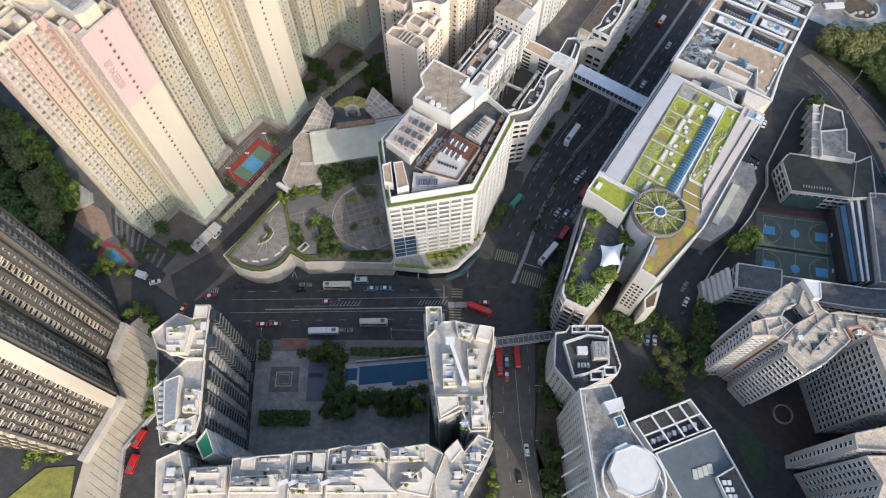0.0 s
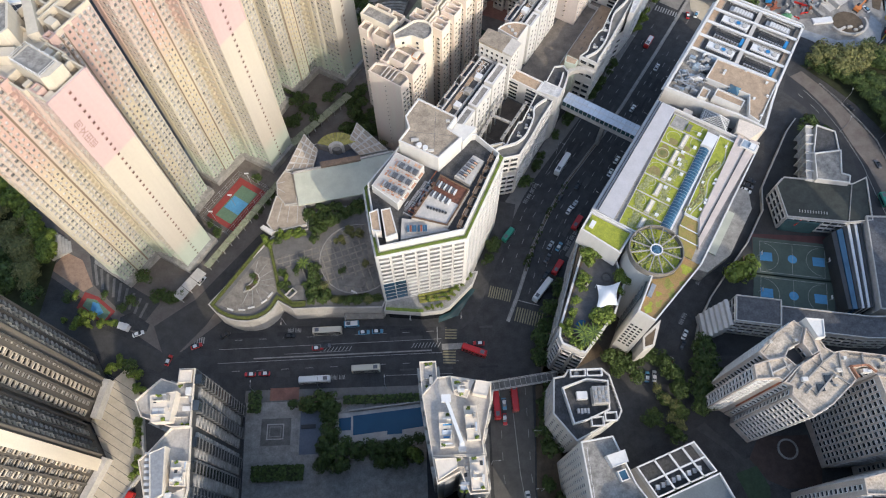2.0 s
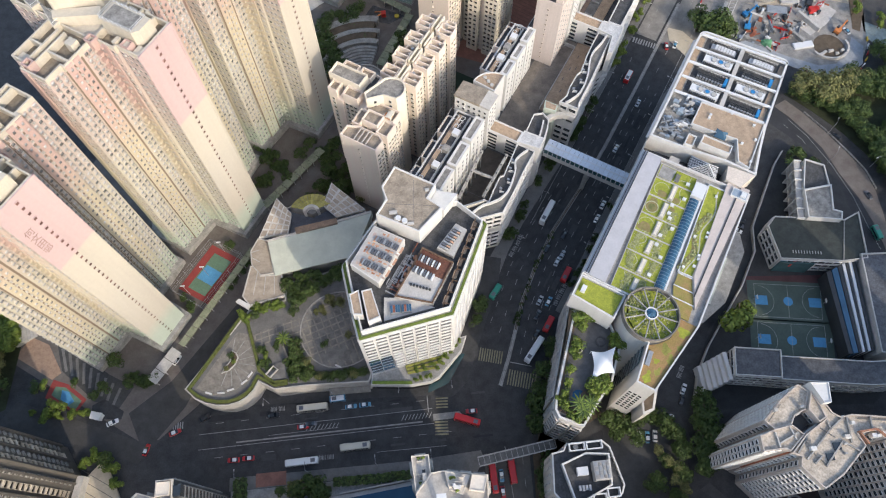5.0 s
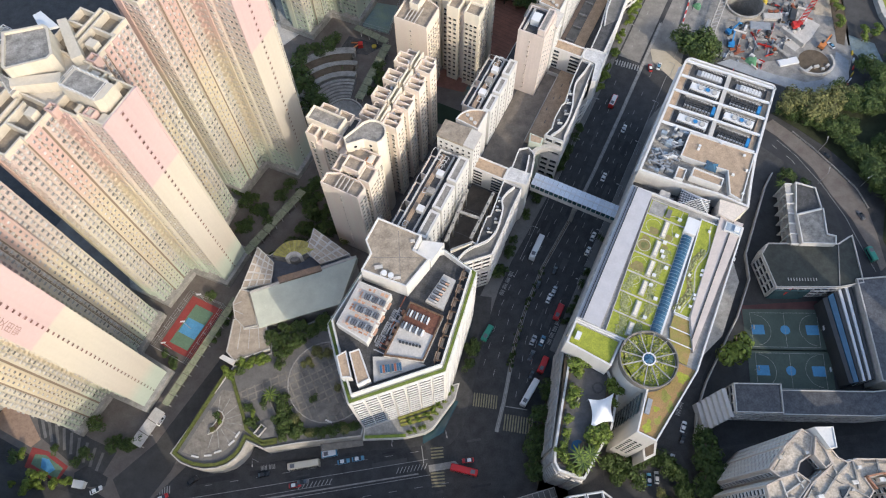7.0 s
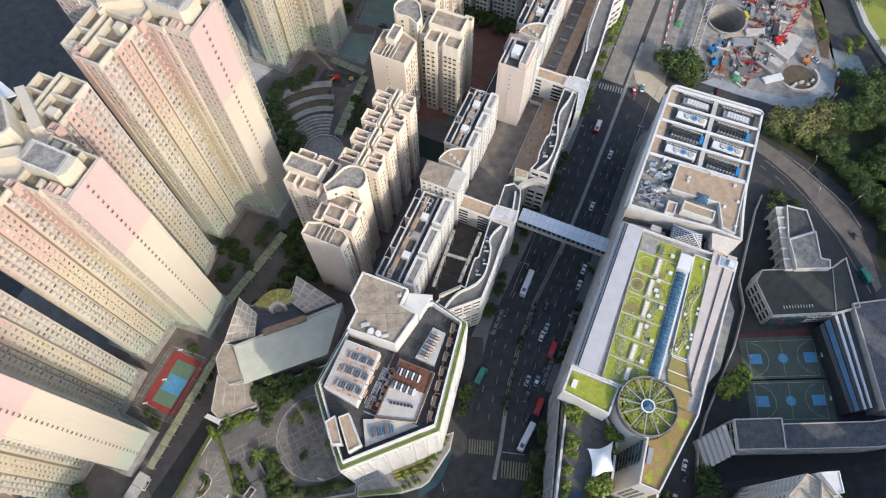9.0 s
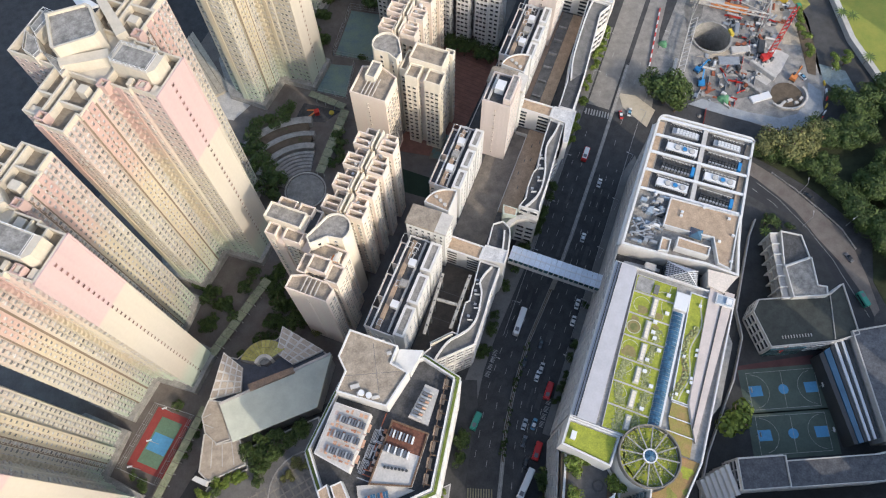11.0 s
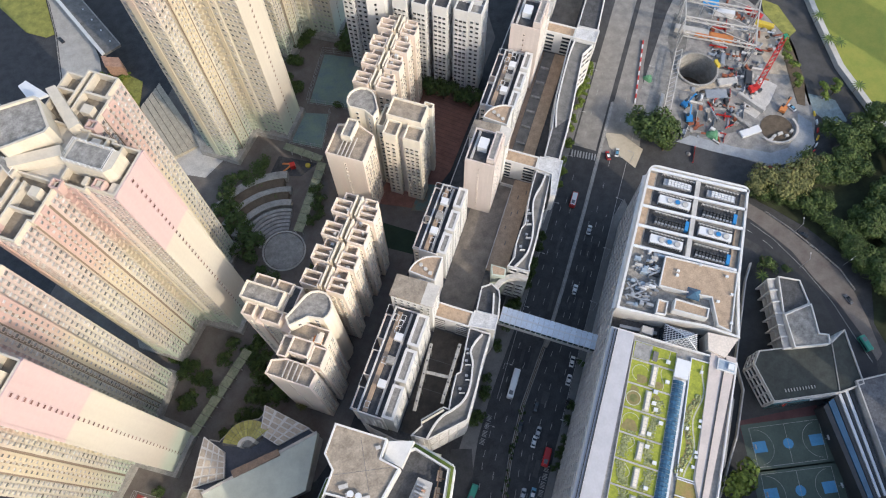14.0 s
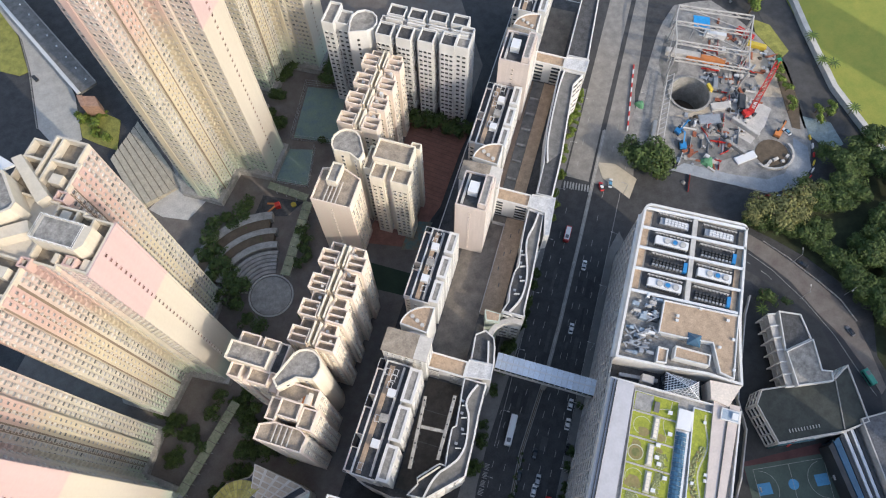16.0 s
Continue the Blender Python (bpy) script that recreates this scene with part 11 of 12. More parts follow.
solid("stair_hut", Geo().prism(ccw([(-78.6, 374), (-71, 371.4), (-69.6, 365.2), (-77.2, 367.4)]), 0.1, 8.0).prism(ccw([(-78.8, 374.2), (-76.4, 373.4), (-75.2, 367.2), (-77.4, 367.2)]), 8.0, 8.5), mat("faded_orange_tile", (0.47, 0.28, 0.19), 0.8, vary=0.35, patch=1.5), "orange-roofed stair hut at the flyover end", "hut")
layer("lawn", [(-124, 452), (-113.6, 444.4), (-105.9, 426), (-102.6, 402), (-106.6, 401), (-116, 407), (-130, 430)], 0.1, 0.4, GRASS, "green bank beside the access road", "lawn", False, "")

# unseen tower added beyond the wooded slope to shade the playing field
shade_tower = wthing("residential_tower", 346, 176, "unseen tall pale tower added to shade the playing field", "tower block")
nb = [(330, 178), (352, 164), (362, 178), (340, 194)]
block(shade_tower, nb, 0, 125, OFFWHITE, ROOF_GREY, 1.2, 0.5)
facade(shade_tower, nb, 4, 3.0, 39, 3.2, W_PLAIN, 8, None, 0.5)


# ---------------------------------------------------------------- trees
def crown_mesh(name, seed, n, blobs, leaf, flat=0.8, mat_=None, size=(0.28, 0.55)):
    """A unit crown (about 1 m radius) of many small leaf faces on overlapping uneven clumps, with gaps."""
    r = random.Random(seed)
    cs = []
    for b in range(blobs):
        t = r.uniform(0, 6.283)
        d = r.uniform(0.15, 0.72) if b else 0.0
        cs.append((Vector((d * math.cos(t), d * math.sin(t), r.uniform(-0.25, 0.45) * flat)), r.uniform(0.30, 0.52)))
    g = Geo()
    for k in range(n):
        c, rad = cs[k % blobs]
        z = r.uniform(-0.55, 1.0)
        t = r.uniform(0, 6.283)
        h = math.sqrt(max(0.0, 1 - z * z))
        nrm = Vector((h * math.cos(t), h * math.sin(t), z))
        p = c + Vector((nrm.x, nrm.y, nrm.z * flat)) * rad * r.uniform(0.72, 1.12)
        side = nrm.cross(Vector((r.uniform(-1, 1), r.uniform(-1, 1), r.uniform(-1, 1)))).normalized()
        up = (nrm.cross(side) * 0.8 + nrm * r.uniform(-0.5, 0.5)).normalized()
        s = leaf * r.uniform(0.6, 1.3)
        g.face([p - side * s - up * s * 0.6, p + side * s * 0.9 - up * s * 0.7, p + side * s * 0.7 + up * s, p - side * s * 0.8 + up * s * 0.8])
    return g.mesh(name, [mat_ or LEAF])


def trunk_mesh(name, seed, limbs=4):
    r = random.Random(seed)
    g = Geo().cyl(0, 0, 0, 0.62, 0.055, 8, 0, 0.035)
    for k in range(limbs):
        t = 6.283 * k / limbs + r.uniform(-0.4, 0.4)
        a = Vector((0, 0, r.uniform(0.36, 0.56)))
        b = a + Vector((math.cos(t) * 0.32, math.sin(t) * 0.32, r.uniform(0.18, 0.3)))
        g.bar(a, b, 0.035, 0.035)
    return g.mesh(name, [BARK])


TRUNKS = [trunk_mesh("trunk_shape", s) for s in (1, 2)]
CROWNS = {"dark": [crown_mesh("crown_shape", s, 720, 11, 0.085, mat_=LEAF) for s in (3, 4, 5)],
          "light": [crown_mesh("crown_shape", s, 640, 9, 0.09, mat_=LEAF_LIGHT) for s in (6, 7)],
          "olive": [crown_mesh("crown_shape", s, 1500, 18, 0.055, mat_=LEAF_OLIVE) for s in (8, 9)],
          "big": [crown_mesh("crown_shape", s, 2600, 22, 0.055, mat_=LEAF) for s in (10, 11)]}
_tr = random.Random(77)


def tree(x, y, r, h, kind="dark", z=0.1, label=None):
    """A tree: tapered trunk with limbs, and a leafy crown of radius r; h is the full height."""
    if kind != "big":
        r, h = r * 1.22, h * 1.1
    m = pose(x, y, z, 0, 0, _tr.uniform(0, 360))
    th = new("tree", _tr.choice(TRUNKS))
    th.matrix_basis = m @ Matrix.Diagonal((h, h, h, 1))
    names = {"dark": "dense dark green street tree", "light": "bright yellow-green garden tree", "olive": "feathery olive-green tree with airy crown", "big": "large spreading dark green tree"}
    tagged(th, label or names[kind], "tree", "trees")
    cr = new("crown", _tr.choice(CROWNS[kind]))
    cr.parent = th
    hh = h - r * 0.75
    cr.matrix_basis = Matrix.Translation((0, 0, hh / h)) @ Matrix.Diagonal((r / h, r / h, r * 0.85 / h, 1))
    return th


def spread(n, pts, r, h, z, seed):
    rr = random.Random(seed)
    P = [Vector(p) for p in pts]
    for k in range(n):
        s = rr.random() * (len(P) - 1)
        i = min(int(s), len(P) - 2)
        p = P[i].lerp(P[i + 1], s - i)
        k_ = rr.uniform(0.75, 1.25)
        yield p.x + rr.uniform(-1.2, 1.2), p.y + rr.uniform(-1.2, 1.2), r * k_, h * k_, z, rr.uniform(0, 6.28)


def scatter(n, pts, r, h, kind, z=0.1, seed=1):
    for x, y, r_, h_, z_, t in spread(n, pts, r, h, z, seed):
        tree(x, y, r_, h_, kind, z_)


def shrub_row(n, pts, r, h, kind, z, seed, label):
    """A row of street shrubs that merge into one another."""
    ms = [Matrix.Translation((x, y, z_ + h_ * 0.5)) @ Matrix.Rotation(t, 4, "Z") @ Matrix.Diagonal((r_ * 1.2, r_ * 1.2, h_ * 0.6, 1)) for x, y, r_, h_, z_, t in spread(n, pts, r, h, z, seed)]
    tagged(new("shrub_row", stamp(CROWNS[kind][0], ms)), label, "shrubs", kind="stuff")


# street trees and verges
for x, y, r, h in ((41, 97, 3.8, 8), (45.5, 107, 3.6, 8), (39.6, 89.5, 3.2, 7), (44, 101, 3, 7), (50.6, 118, 2.6, 6), (41.6, 74, 3.4, 8), (40, 66, 2.6, 6), (38.6, 60.5, 3.4, 8), (40.6, 53.5, 3.2, 8), (37.8, 28, 3.6, 8), (41, 36, 3.4, 8), (39.6, 22, 3.2, 7)):
    tree(x, y, r, h, "dark", 0.15)
for x, y, r, h in ((79.6, 87.6, 3.8, 8), (88.2, 85.4, 3.0, 7), (72.6, 85.4, 3.8, 8), (67, 87.5, 3.4, 8), (75, 80.0, 3.0, 7)):
    tree(x, y, r, h, "dark", 0.12)
for x, y, r, h in ((103.4, 86.0, 3.8, 9), (100.6, 79, 4.2, 9), (104.6, 80.4, 3.2, 8), (99.0, 71.5, 2.6, 7), (103.6, 91.8, 3.2, 8)):
    tree(x, y, r, h, "dark", 0.12)
for x, y, r, h in ((86.6, 64.0, 2.4, 6), (88.6, 68.4, 2.4, 6), (85.4, 70.8, 2.0, 6), (89.2, 60.4, 2.2, 6), (83.0, 74.8, 2.0, 5)):
    tree(x, y, r, h, "olive", 0.12)
tree(124.8, 121.0, 6.8, 12, "light", 0.12, "round dense green tree beside ball court")
shrub_row(26, [gp(-60.2, 158), gp(-59.6, 200), gp(-58.4, 211)], 1.8, 4.2, "dark", 0.16, 3, "dark green shrub row along the podium wall")
shrub_row(22, [gp(-55.9, 218), gp(-56.0, 244)], 1.6, 4, "dark", 0.16, 4, "dark green shrub row along the podium wall")
shrub_row(34, [gp(-55.9, 266), gp(-56.6, 336)], 1.7, 4, "light", 0.16, 5, "bright green shrub row along the podium wall")
scatter(6, [(20, 127), (26, 141)], 2.2, 5, "dark", 0.16, 6)
shrub_row(12, [gp(-27.4, 150), gp(-27.4, 196)], 1.4, 3.4, "dark", 0.16, 7, "low dark green kerbside shrubs")
shrub_row(46, [gp(-39.2, 126), gp(-42.0, 138), gp(-43.8, 153.8), gp(-44.4, 172)], 0.5, 1.2, "dark", 0.34, 41, "low clipped hedge on the central reserve")
# Leaf colours carry the light here: bright belts in sun, dark wood in shade.
shrub_row(46, [(-197, 184), (-186, 173), (-172, 158), (-161, 147), (-160, 140)], 3.4, 8.5, "light", 0.16, 42, "bright green belt of trees below the towers")
shrub_row(40, [(-204, 182), (-190, 166), (-178, 150), (-168, 138), (-165, 126)], 4.2, 9, "olive", 0.16, 43, "olive green belt of trees below the towers")
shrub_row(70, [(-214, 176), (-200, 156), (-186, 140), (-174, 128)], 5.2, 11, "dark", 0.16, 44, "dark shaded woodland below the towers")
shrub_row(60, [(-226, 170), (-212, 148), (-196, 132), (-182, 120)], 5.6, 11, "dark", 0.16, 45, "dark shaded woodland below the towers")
shrub_row(10, [(-112, 122), (-104, 118)], 1.8, 4.2, "dark", 0.16, 46, "dark shrubs by the tower entrance")
shrub_row(18, [(-150, 112), (-134, 109), (-127, 110)], 1.3, 3.0, "light", 0.16, 47, "bright shrubs beside the small court")
# shrubs on the terrace garden
for u, v, r in ((-18.6, 130.4, 3.0), (-15.6, 131.8, 2.6), (-20.6, 133.0, 2.4), (-17.4, 126.6, 2.2), (-16.8, 121.0, 2.4), (-15.4, 116.4, 1.8), (-16.4, 118.4, 1.7), (-4.6, 110.4, 3.0), (-2.6, 113.0, 2.4), (-5.8, 108.2, 2.0)):
    x, y = gp(u, v)
    tree(x, y, r * 1.1, r * 1.7, "light", TZ + 0.1)
for u, v, r in ((-4.2, 126.6, 2.2), (-5.6, 128.6, 1.9), (-3.4, 123.2, 1.6), (-14.4, 111.4, 1.7), (-13.4, 107.0, 1.7), (-12.8, 103.0, 1.7), (-11.4, 98.8, 1.8), (-8.6, 97.6, 1.8), (-5.6, 98.4, 2.0), (-4.0, 106.0, 1.8), (-13.8, 100.4, 1.3)):
    x, y = gp(u, v)
    tree(x, y, r * 1.12, r * 1.7, "light", TZ + 0.1)


def palm(x, y, z, h, r, n=13):
    th = new("palm_tree", Geo().cyl(0, 0, 0, h, 0.16, 8, 0, 0.1).mesh("palm_trunk", [BARK]))
    th.matrix_basis = pose(x, y, z, 0, 0, x * 40 % 360)
    tagged(th, "palm tree with arching feathery fronds", "palm tree", "palms")
    for k in range(n):
        t = 2 * math.pi * k / n
        g = Geo()
        prev = None
        for s in range(6):
            f = s / 5
            c = Vector((math.cos(t) * r * f, math.sin(t) * r * f, h + 0.5 * math.sin(f * 2.4) - 0.6 * f * f))
            w = Vector((-math.sin(t), math.cos(t), 0)) * (0.30 * math.sin(0.5 + 2.5 * f) + 0.03)
            if prev:
                g.face([prev[0] - prev[1], c - w, c + Vector((0, 0, 0.12)), prev[0] + Vector((0, 0, 0.12))])
                g.face([prev[0] + Vector((0, 0, 0.12)), c + Vector((0, 0, 0.12)), c + w, prev[0] + prev[1]])
            prev = (c, w)
        part("frond", g, LEAF_LIGHT if k % 2 else LEAF, th)


for u, v in ((-7.6, 101.5), (-5.6, 100.0), (-4.4, 103.2)):
    palm(*gp(u, v), TZ + 0.1, 3.4, 3.8)
palm(-51.6, 127.6, GZ + 0.1, 2.8, 3.2)
palm(169.5, 190.2, 0.12, 3.4, 2.8)
for x, y in ((255.6, 304), (257, 287), (253, 290), (252.8, 262)):
    palm(x, y, 0.12, 6.5, 3.6)
# podium garden planting
for x, y, r, k in ((-47, 143, 2.6, "dark"), (-43, 146, 2.8, "dark"), (-39.5, 148.5, 2.6, "dark"), (-48, 138.6, 2.0, "dark"), (-35, 150, 2.4, "dark"), (-31, 151.5, 2.4, "dark"), (-50, 148, 2.2, "dark"), (-33.5, 141.5, 2.4, "olive"), (-29.5, 140, 2.2, "olive"),
                   (-62, 141.8, 1.6, "light"), (-58.5, 141.9, 1.7, "light"), (-55, 142.4, 1.6, "light"), (-68, 139.2, 1.9, "light"), (-66, 136.4, 1.6, "light"), (-62.5, 138.4, 1.6, "dark"),
                   (-47.5, 124.5, 2.2, "dark"), (-47, 120.6, 2.3, "dark"), (-46.6, 116.6, 2.3, "dark"), (-43.4, 118, 2.2, "olive"), (-42.4, 113.6, 2.2, "dark"), (-47.6, 112.2, 2.0, "dark"), (-38.4, 112.4, 1.8, "olive"), (-34, 111.6, 1.8, "dark"), (-30, 111.4, 1.8, "dark"),
                   (-26, 111.4, 1.7, "olive"), (-23, 112.4, 1.5, "dark"), (-54.5, 124.6, 1.6, "dark"), (-58.4, 121.8, 1.3, "light"), (-71.6, 123.4, 1.2, "dark"), (-70.6, 120.6, 1.1, "light"), (-73, 118.4, 1.1, "olive"), (-27.4, 127.0, 1.6, "olive"), (-36.5, 124.5, 1.5, "dark")):
    tree(x, y, r, r * 1.7, k, GZ + 0.1)
# courtyard trees
for x, y, r, h in ((-48.5, 73.5, 2.8, 7), (-43.8, 75, 3.2, 8), (-39.6, 73.6, 3.0, 8), (-41.6, 69.6, 2.6, 6), (-54, 73.6, 2.2, 6), (-40.6, 63.6, 2.8, 7), (-42.4, 57.6, 3.2, 8), (-38.2, 54.6, 3.4, 8), (-34.2, 58.0, 2.6, 7), (-30.4, 56, 2.8, 7), (-25.6, 57.2, 2.6, 7), (-21.6, 55.6, 2.6, 7), (-17.4, 57.2, 2.6, 7),
                   (-12.6, 56.4, 3.2, 8), (-9.2, 53.6, 3.0, 8), (-8, 59.2, 2.2, 6), (-15, 52.6, 2.6, 7), (-36.4, 50.6, 3.0, 8), (-42.2, 51.4, 2.6, 7), (-19, 52, 2.4, 6)):
    tree(x, y, r, h, "light" if (x, y) == (-9.2, 53.6) else "dark", 0.14)
for x, y, r in ((17.8, 30, 1.8), (18.0, 26, 1.9), (17.2, 22, 2.0), (16, 18, 2), (17.6, 14, 2)):
    tree(x, y, r, r * 2, "light", 0.1)
# along the beige walkway
for x, y, r in ((-112.6, 70, 1.5), (-112.2, 67, 1.5), (-111.8, 64, 1.4), (-110.6, 57, 1.6), (-110.4, 54, 1.6), (-111.4, 50.6, 1.5), (-118.6, 91, 2.4), (-115.6, 88, 2.2), (-122.6, 93.6, 2.2), (-127.4, 91, 1.6), (-113.4, 82, 1.8)):
    tree(x, y, r, r * 2, "light" if r < 2.3 else "dark", 0.9 if y < 80 else 0.1)
for x, y, r in ((-142.5, 36, 3.2), (-147.5, 37.6, 3.2), (-151, 34, 2.6), (-139.6, 40, 2.2)):
    tree(x, y, r, r * 2, "light", 0.1)
# estate greenery
for x, y, r, k in ((-140, 113.5, 2.4, "light"), (-136.8, 112.2, 2.0, "light"), (-149, 121, 2.2, "dark"), (-118, 128.6, 3.0, "dark"), (-122, 118, 2.6, "dark"), (-163, 142, 3.2, "olive"), (-168, 150, 3.4, "olive"), (-172, 156, 3.6, "olive"), (-177, 164, 3.4, "olive"), (-182, 170, 3.6, "olive"), (-187, 178, 3.6, "olive"),
                   (-192, 170, 5, "dark"), (-198, 182, 5, "dark"), (-205, 176, 5, "dark"), (-200, 160, 5, "dark"), (-190, 150, 5, "dark"), (-180, 140, 5, "dark"), (-172, 130, 5, "dark"), (-212, 190, 5, "dark"), (-162, 122, 4, "dark"),
                   (-46, 216, 3.0, "dark"), (-42, 221.5, 2.6, "dark"), (-52, 205, 2.4, "dark"), (-34, 206, 3.2, "dark"), (-28, 196, 3.4, "dark"), (-24, 204, 3, "dark"), (-38, 199, 2.6, "dark"), (-30, 214, 2.6, "dark"), (-44, 193, 2.2, "dark"), (-62, 214, 2.6, "dark"), (-20, 190.5, 2.4, "olive"),
                   (-26, 262, 3.4, "dark"), (-29, 268, 3.6, "dark"), (-33, 274, 3.4, "dark"), (-38, 281, 3.2, "dark"), (-30, 256, 3.4, "dark"), (-27, 248, 3.0, "dark"), (-20, 294, 3.0, "dark"), (-24, 292, 2.8, "dark"), (-14, 287, 1.8, "dark"), (-22, 284, 1.8, "dark"), (-30, 282, 2.0, "dark"), (-16, 281, 1.6, "dark"), (-24, 278.6, 1.6, "dark"),
                   (4, 276, 2.4, "dark"), (2, 268, 2.2, "dark"), (-4, 245, 2.6, "dark"), (-22, 243, 3.2, "dark"), (-70, 352, 2.6, "light"), (-74, 360, 2.8, "light"), (-80, 366, 2.6, "light")):
    tree(x, y, r, r * 2.0, k, 0.1)
for k in range(14):
    u, v = -172 + (k % 4) * 3.6, 309 + (k // 4) * 4.2
    tree(*gp(u, v), 2.6, 6.5, "dark", 0.1)
for k in range(12):
    u, v = -136 + 3.2 * k, 298 + (k % 2) * 3
    if not -128 > u > -143:
        tree(*gp(u, v), 3.0, 7, "dark", 0.15)
scatter(10, [gp(-151.5, 282), gp(-152, 310)], 1.6, 4, "dark", 0.1, 12)
for x, y, r in ((-34, 288, 3.6), (-34, 281, 3.8), (-32, 274, 3.6), (-31, 267, 3.4), (-29, 260, 3.4), (-25, 263, 2.6), (-32, 294, 3.2), (-27, 295, 3.0), (-19, 297.5, 2.8), (-16, 300, 2.6), (3, 280.5, 2.6), (2, 272, 2.4), (-2, 266, 2.2), (-15.4, 281, 1.8), (-20, 289, 2.0), (22, 321, 2.0), (4, 257, 2.2), (-38, 270, 3.2), (-36, 262, 3.0)):
    tree(x, y, r, r * 2.0, "dark", 0.1)
# the big trees by the site and the feathery ones above the curve
tree(153.2, 264.4, 9.6, 17, "big", 0.0)
tree(159.0, 266.0, 6.0, 12, "big", 0.0)
tree(149.0, 270.4, 6.6, 13, "big", 0.0)
tree(156.4, 258.4, 5.4, 10, "big", 0.0)
for x, y, r, h in ((189, 229.5, 6.2, 12), (197, 226.5, 6.8, 13), (205.5, 228.6, 6.2, 12), (183.6, 227, 4.4, 10), (201, 222, 5.4, 11), (213.4, 229.5, 5.0, 10), (193, 222, 5.4, 11)):
    tree(x, y, r, h, "olive", 0.12)
for x, y in ((232, 288), (234.5, 293), (233, 283), (236, 297.5), (228.6, 272.6), (231, 276), (240, 268), (244, 264.4), (238.4, 263.4), (247, 268)):
    tree(x, y, 2.4, 5, "light", 0.12)
for x, y, r in ((239, 330, 4), (242, 336, 4.5), (236, 340, 4.2), (246, 342, 4)):
    tree(x, y, r, 9, "light", 0.12)
for x, y, r, h in ((172.6, 195, 3.2, 6), (176, 192.4, 2.4, 5), (181, 190.5, 1.8, 4)):
    tree(x, y, r, h, "dark", 0.12)
# woodland on the slope: single large trees in front, joined crowns behind
wood = random.Random(31)
places = []
for k in range(90):
    x, y = wood.uniform(205, 254), wood.uniform(166, 247)
    if x < 206 + max(0, (200 - y)) * 0.2 or (y > 236 and x < 228):
        continue
    r = wood.uniform(3.8, 6.6)
    places.append(Matrix.Translation((x, y, r * 1.25)) @ Matrix.Rotation(wood.uniform(0, 6.28), 4, "Z") @ Matrix.Diagonal((r, r, r * 0.95, 1)))
for x, y, r_, h_, z_, t in spread(26, [(183, 226), (193, 221), (203, 211), (209, 196), (211, 180)], 4.4, 8.5, 0.12, 15):
    places.append(Matrix.Translation((x, y, h_ * 0.6)) @ Matrix.Rotation(t, 4, "Z") @ Matrix.Diagonal((r_, r_, r_ * 0.9, 1)))
for k in range(240):
    x, y = wood.uniform(212, 330), wood.uniform(90, 232)
    if x < 252 and y > 164:
        continue
    r = wood.uniform(3.5, 6.5)
    places.append(Matrix.Translation((x, y, r * 1.1)) @ Matrix.Rotation(wood.uniform(0, 6.28), 4, "Z") @ Matrix.Diagonal((r, r, r * 0.9, 1)))
forest = new("woodland", stamp(CROWNS["big"][0], places[:110]))
tagged(forest, "dense dark green woodland canopy on the slope", "woodland", kind="stuff")
back_forest = new("woodland", stamp(CROWNS["dark"][0], places[110:]))
tagged(back_forest, "far dark green woodland canopy on the slope", "woodland", kind="stuff")
# shrubs on the medical centre's lower terrace
for t in np.linspace(0.0, 1.0, 10):
    p = Vector((-3.0, 107.2)).lerp(Vector((3.6, 108.8)), t / 0.4) if t < 0.4 else Vector((4.4, 109.8)).lerp(Vector((14.4, 120.6)), (t - 0.4) / 0.6)
    tree(p.x, p.y, 1.0, 1.8, "light", MED_T + 0.05)
for x, y in ((0.5, 111.4), (3.5, 112.6), (6.4, 113.8), (-2.6, 111.0), (8.6, 115.6)):
    tree(x, y, 1.2, 1.9, "light", MED_T + 0.05)


def shrub_bed(pts, n, r, z, kind, seed, label, wide=2.2):
    """Dense planting that fills a bed between the given places."""
    rr = random.Random(seed)
    ms = []
    for k in range(n):
        x, y = pts[k % len(pts)]
        r_ = r * rr.uniform(0.7, 1.25)
        ms.append(Matrix.Translation((x + rr.uniform(-wide, wide), y + rr.uniform(-wide, wide) * 0.7, z + r_ * 0.75)) @ Matrix.Rotation(rr.uniform(0, 6.28), 4, "Z") @ Matrix.Diagonal((r_, r_, r_ * 0.9, 1)))
    tagged(new("shrub_bed", stamp(CROWNS[kind][0], ms)), label, "shrubs", kind="stuff")


shrub_bed([(-51.3, 150.6), (-48.4, 148.1), (-44.8, 152.9), (-39.2, 153.0), (-31.8, 154.0), (-30.0, 152.0), (-35.6, 150.1), (-41.1, 148.5), (-44.7, 143.8), (-48.4, 143.6), (-45.7, 148.9), (-41.1, 145.5)], 44, 2.1, GZ, "dark", 1, "dense dark garden planting beside the hall")
shrub_bed([(-49.2, 117.8), (-48.2, 114.1), (-44.7, 112.6), (-41.3, 114.0), (-44.8, 118.4), (-46.6, 122.2), (-47.5, 126.0), (-43.0, 116.4)], 30, 1.8, GZ, "dark", 2, "dense dark planting in the podium garden", 1.6)
shrub_bed([(-36.9, 112.0), (-32.5, 112.0), (-28.2, 112.4), (-24.8, 111.8), (-22.4, 112.0), (-39, 112.4)], 26, 1.4, GZ, "dark", 3, "long hedge bed above the street", 1.4)
shrub_bed([(-62.2, 141.0), (-58.4, 140.4), (-55, 141.0), (-66.4, 137.8), (-53.4, 140.6)], 18, 1.5, GZ, "light", 4, "bright green planting below the tiled roof", 1.3)
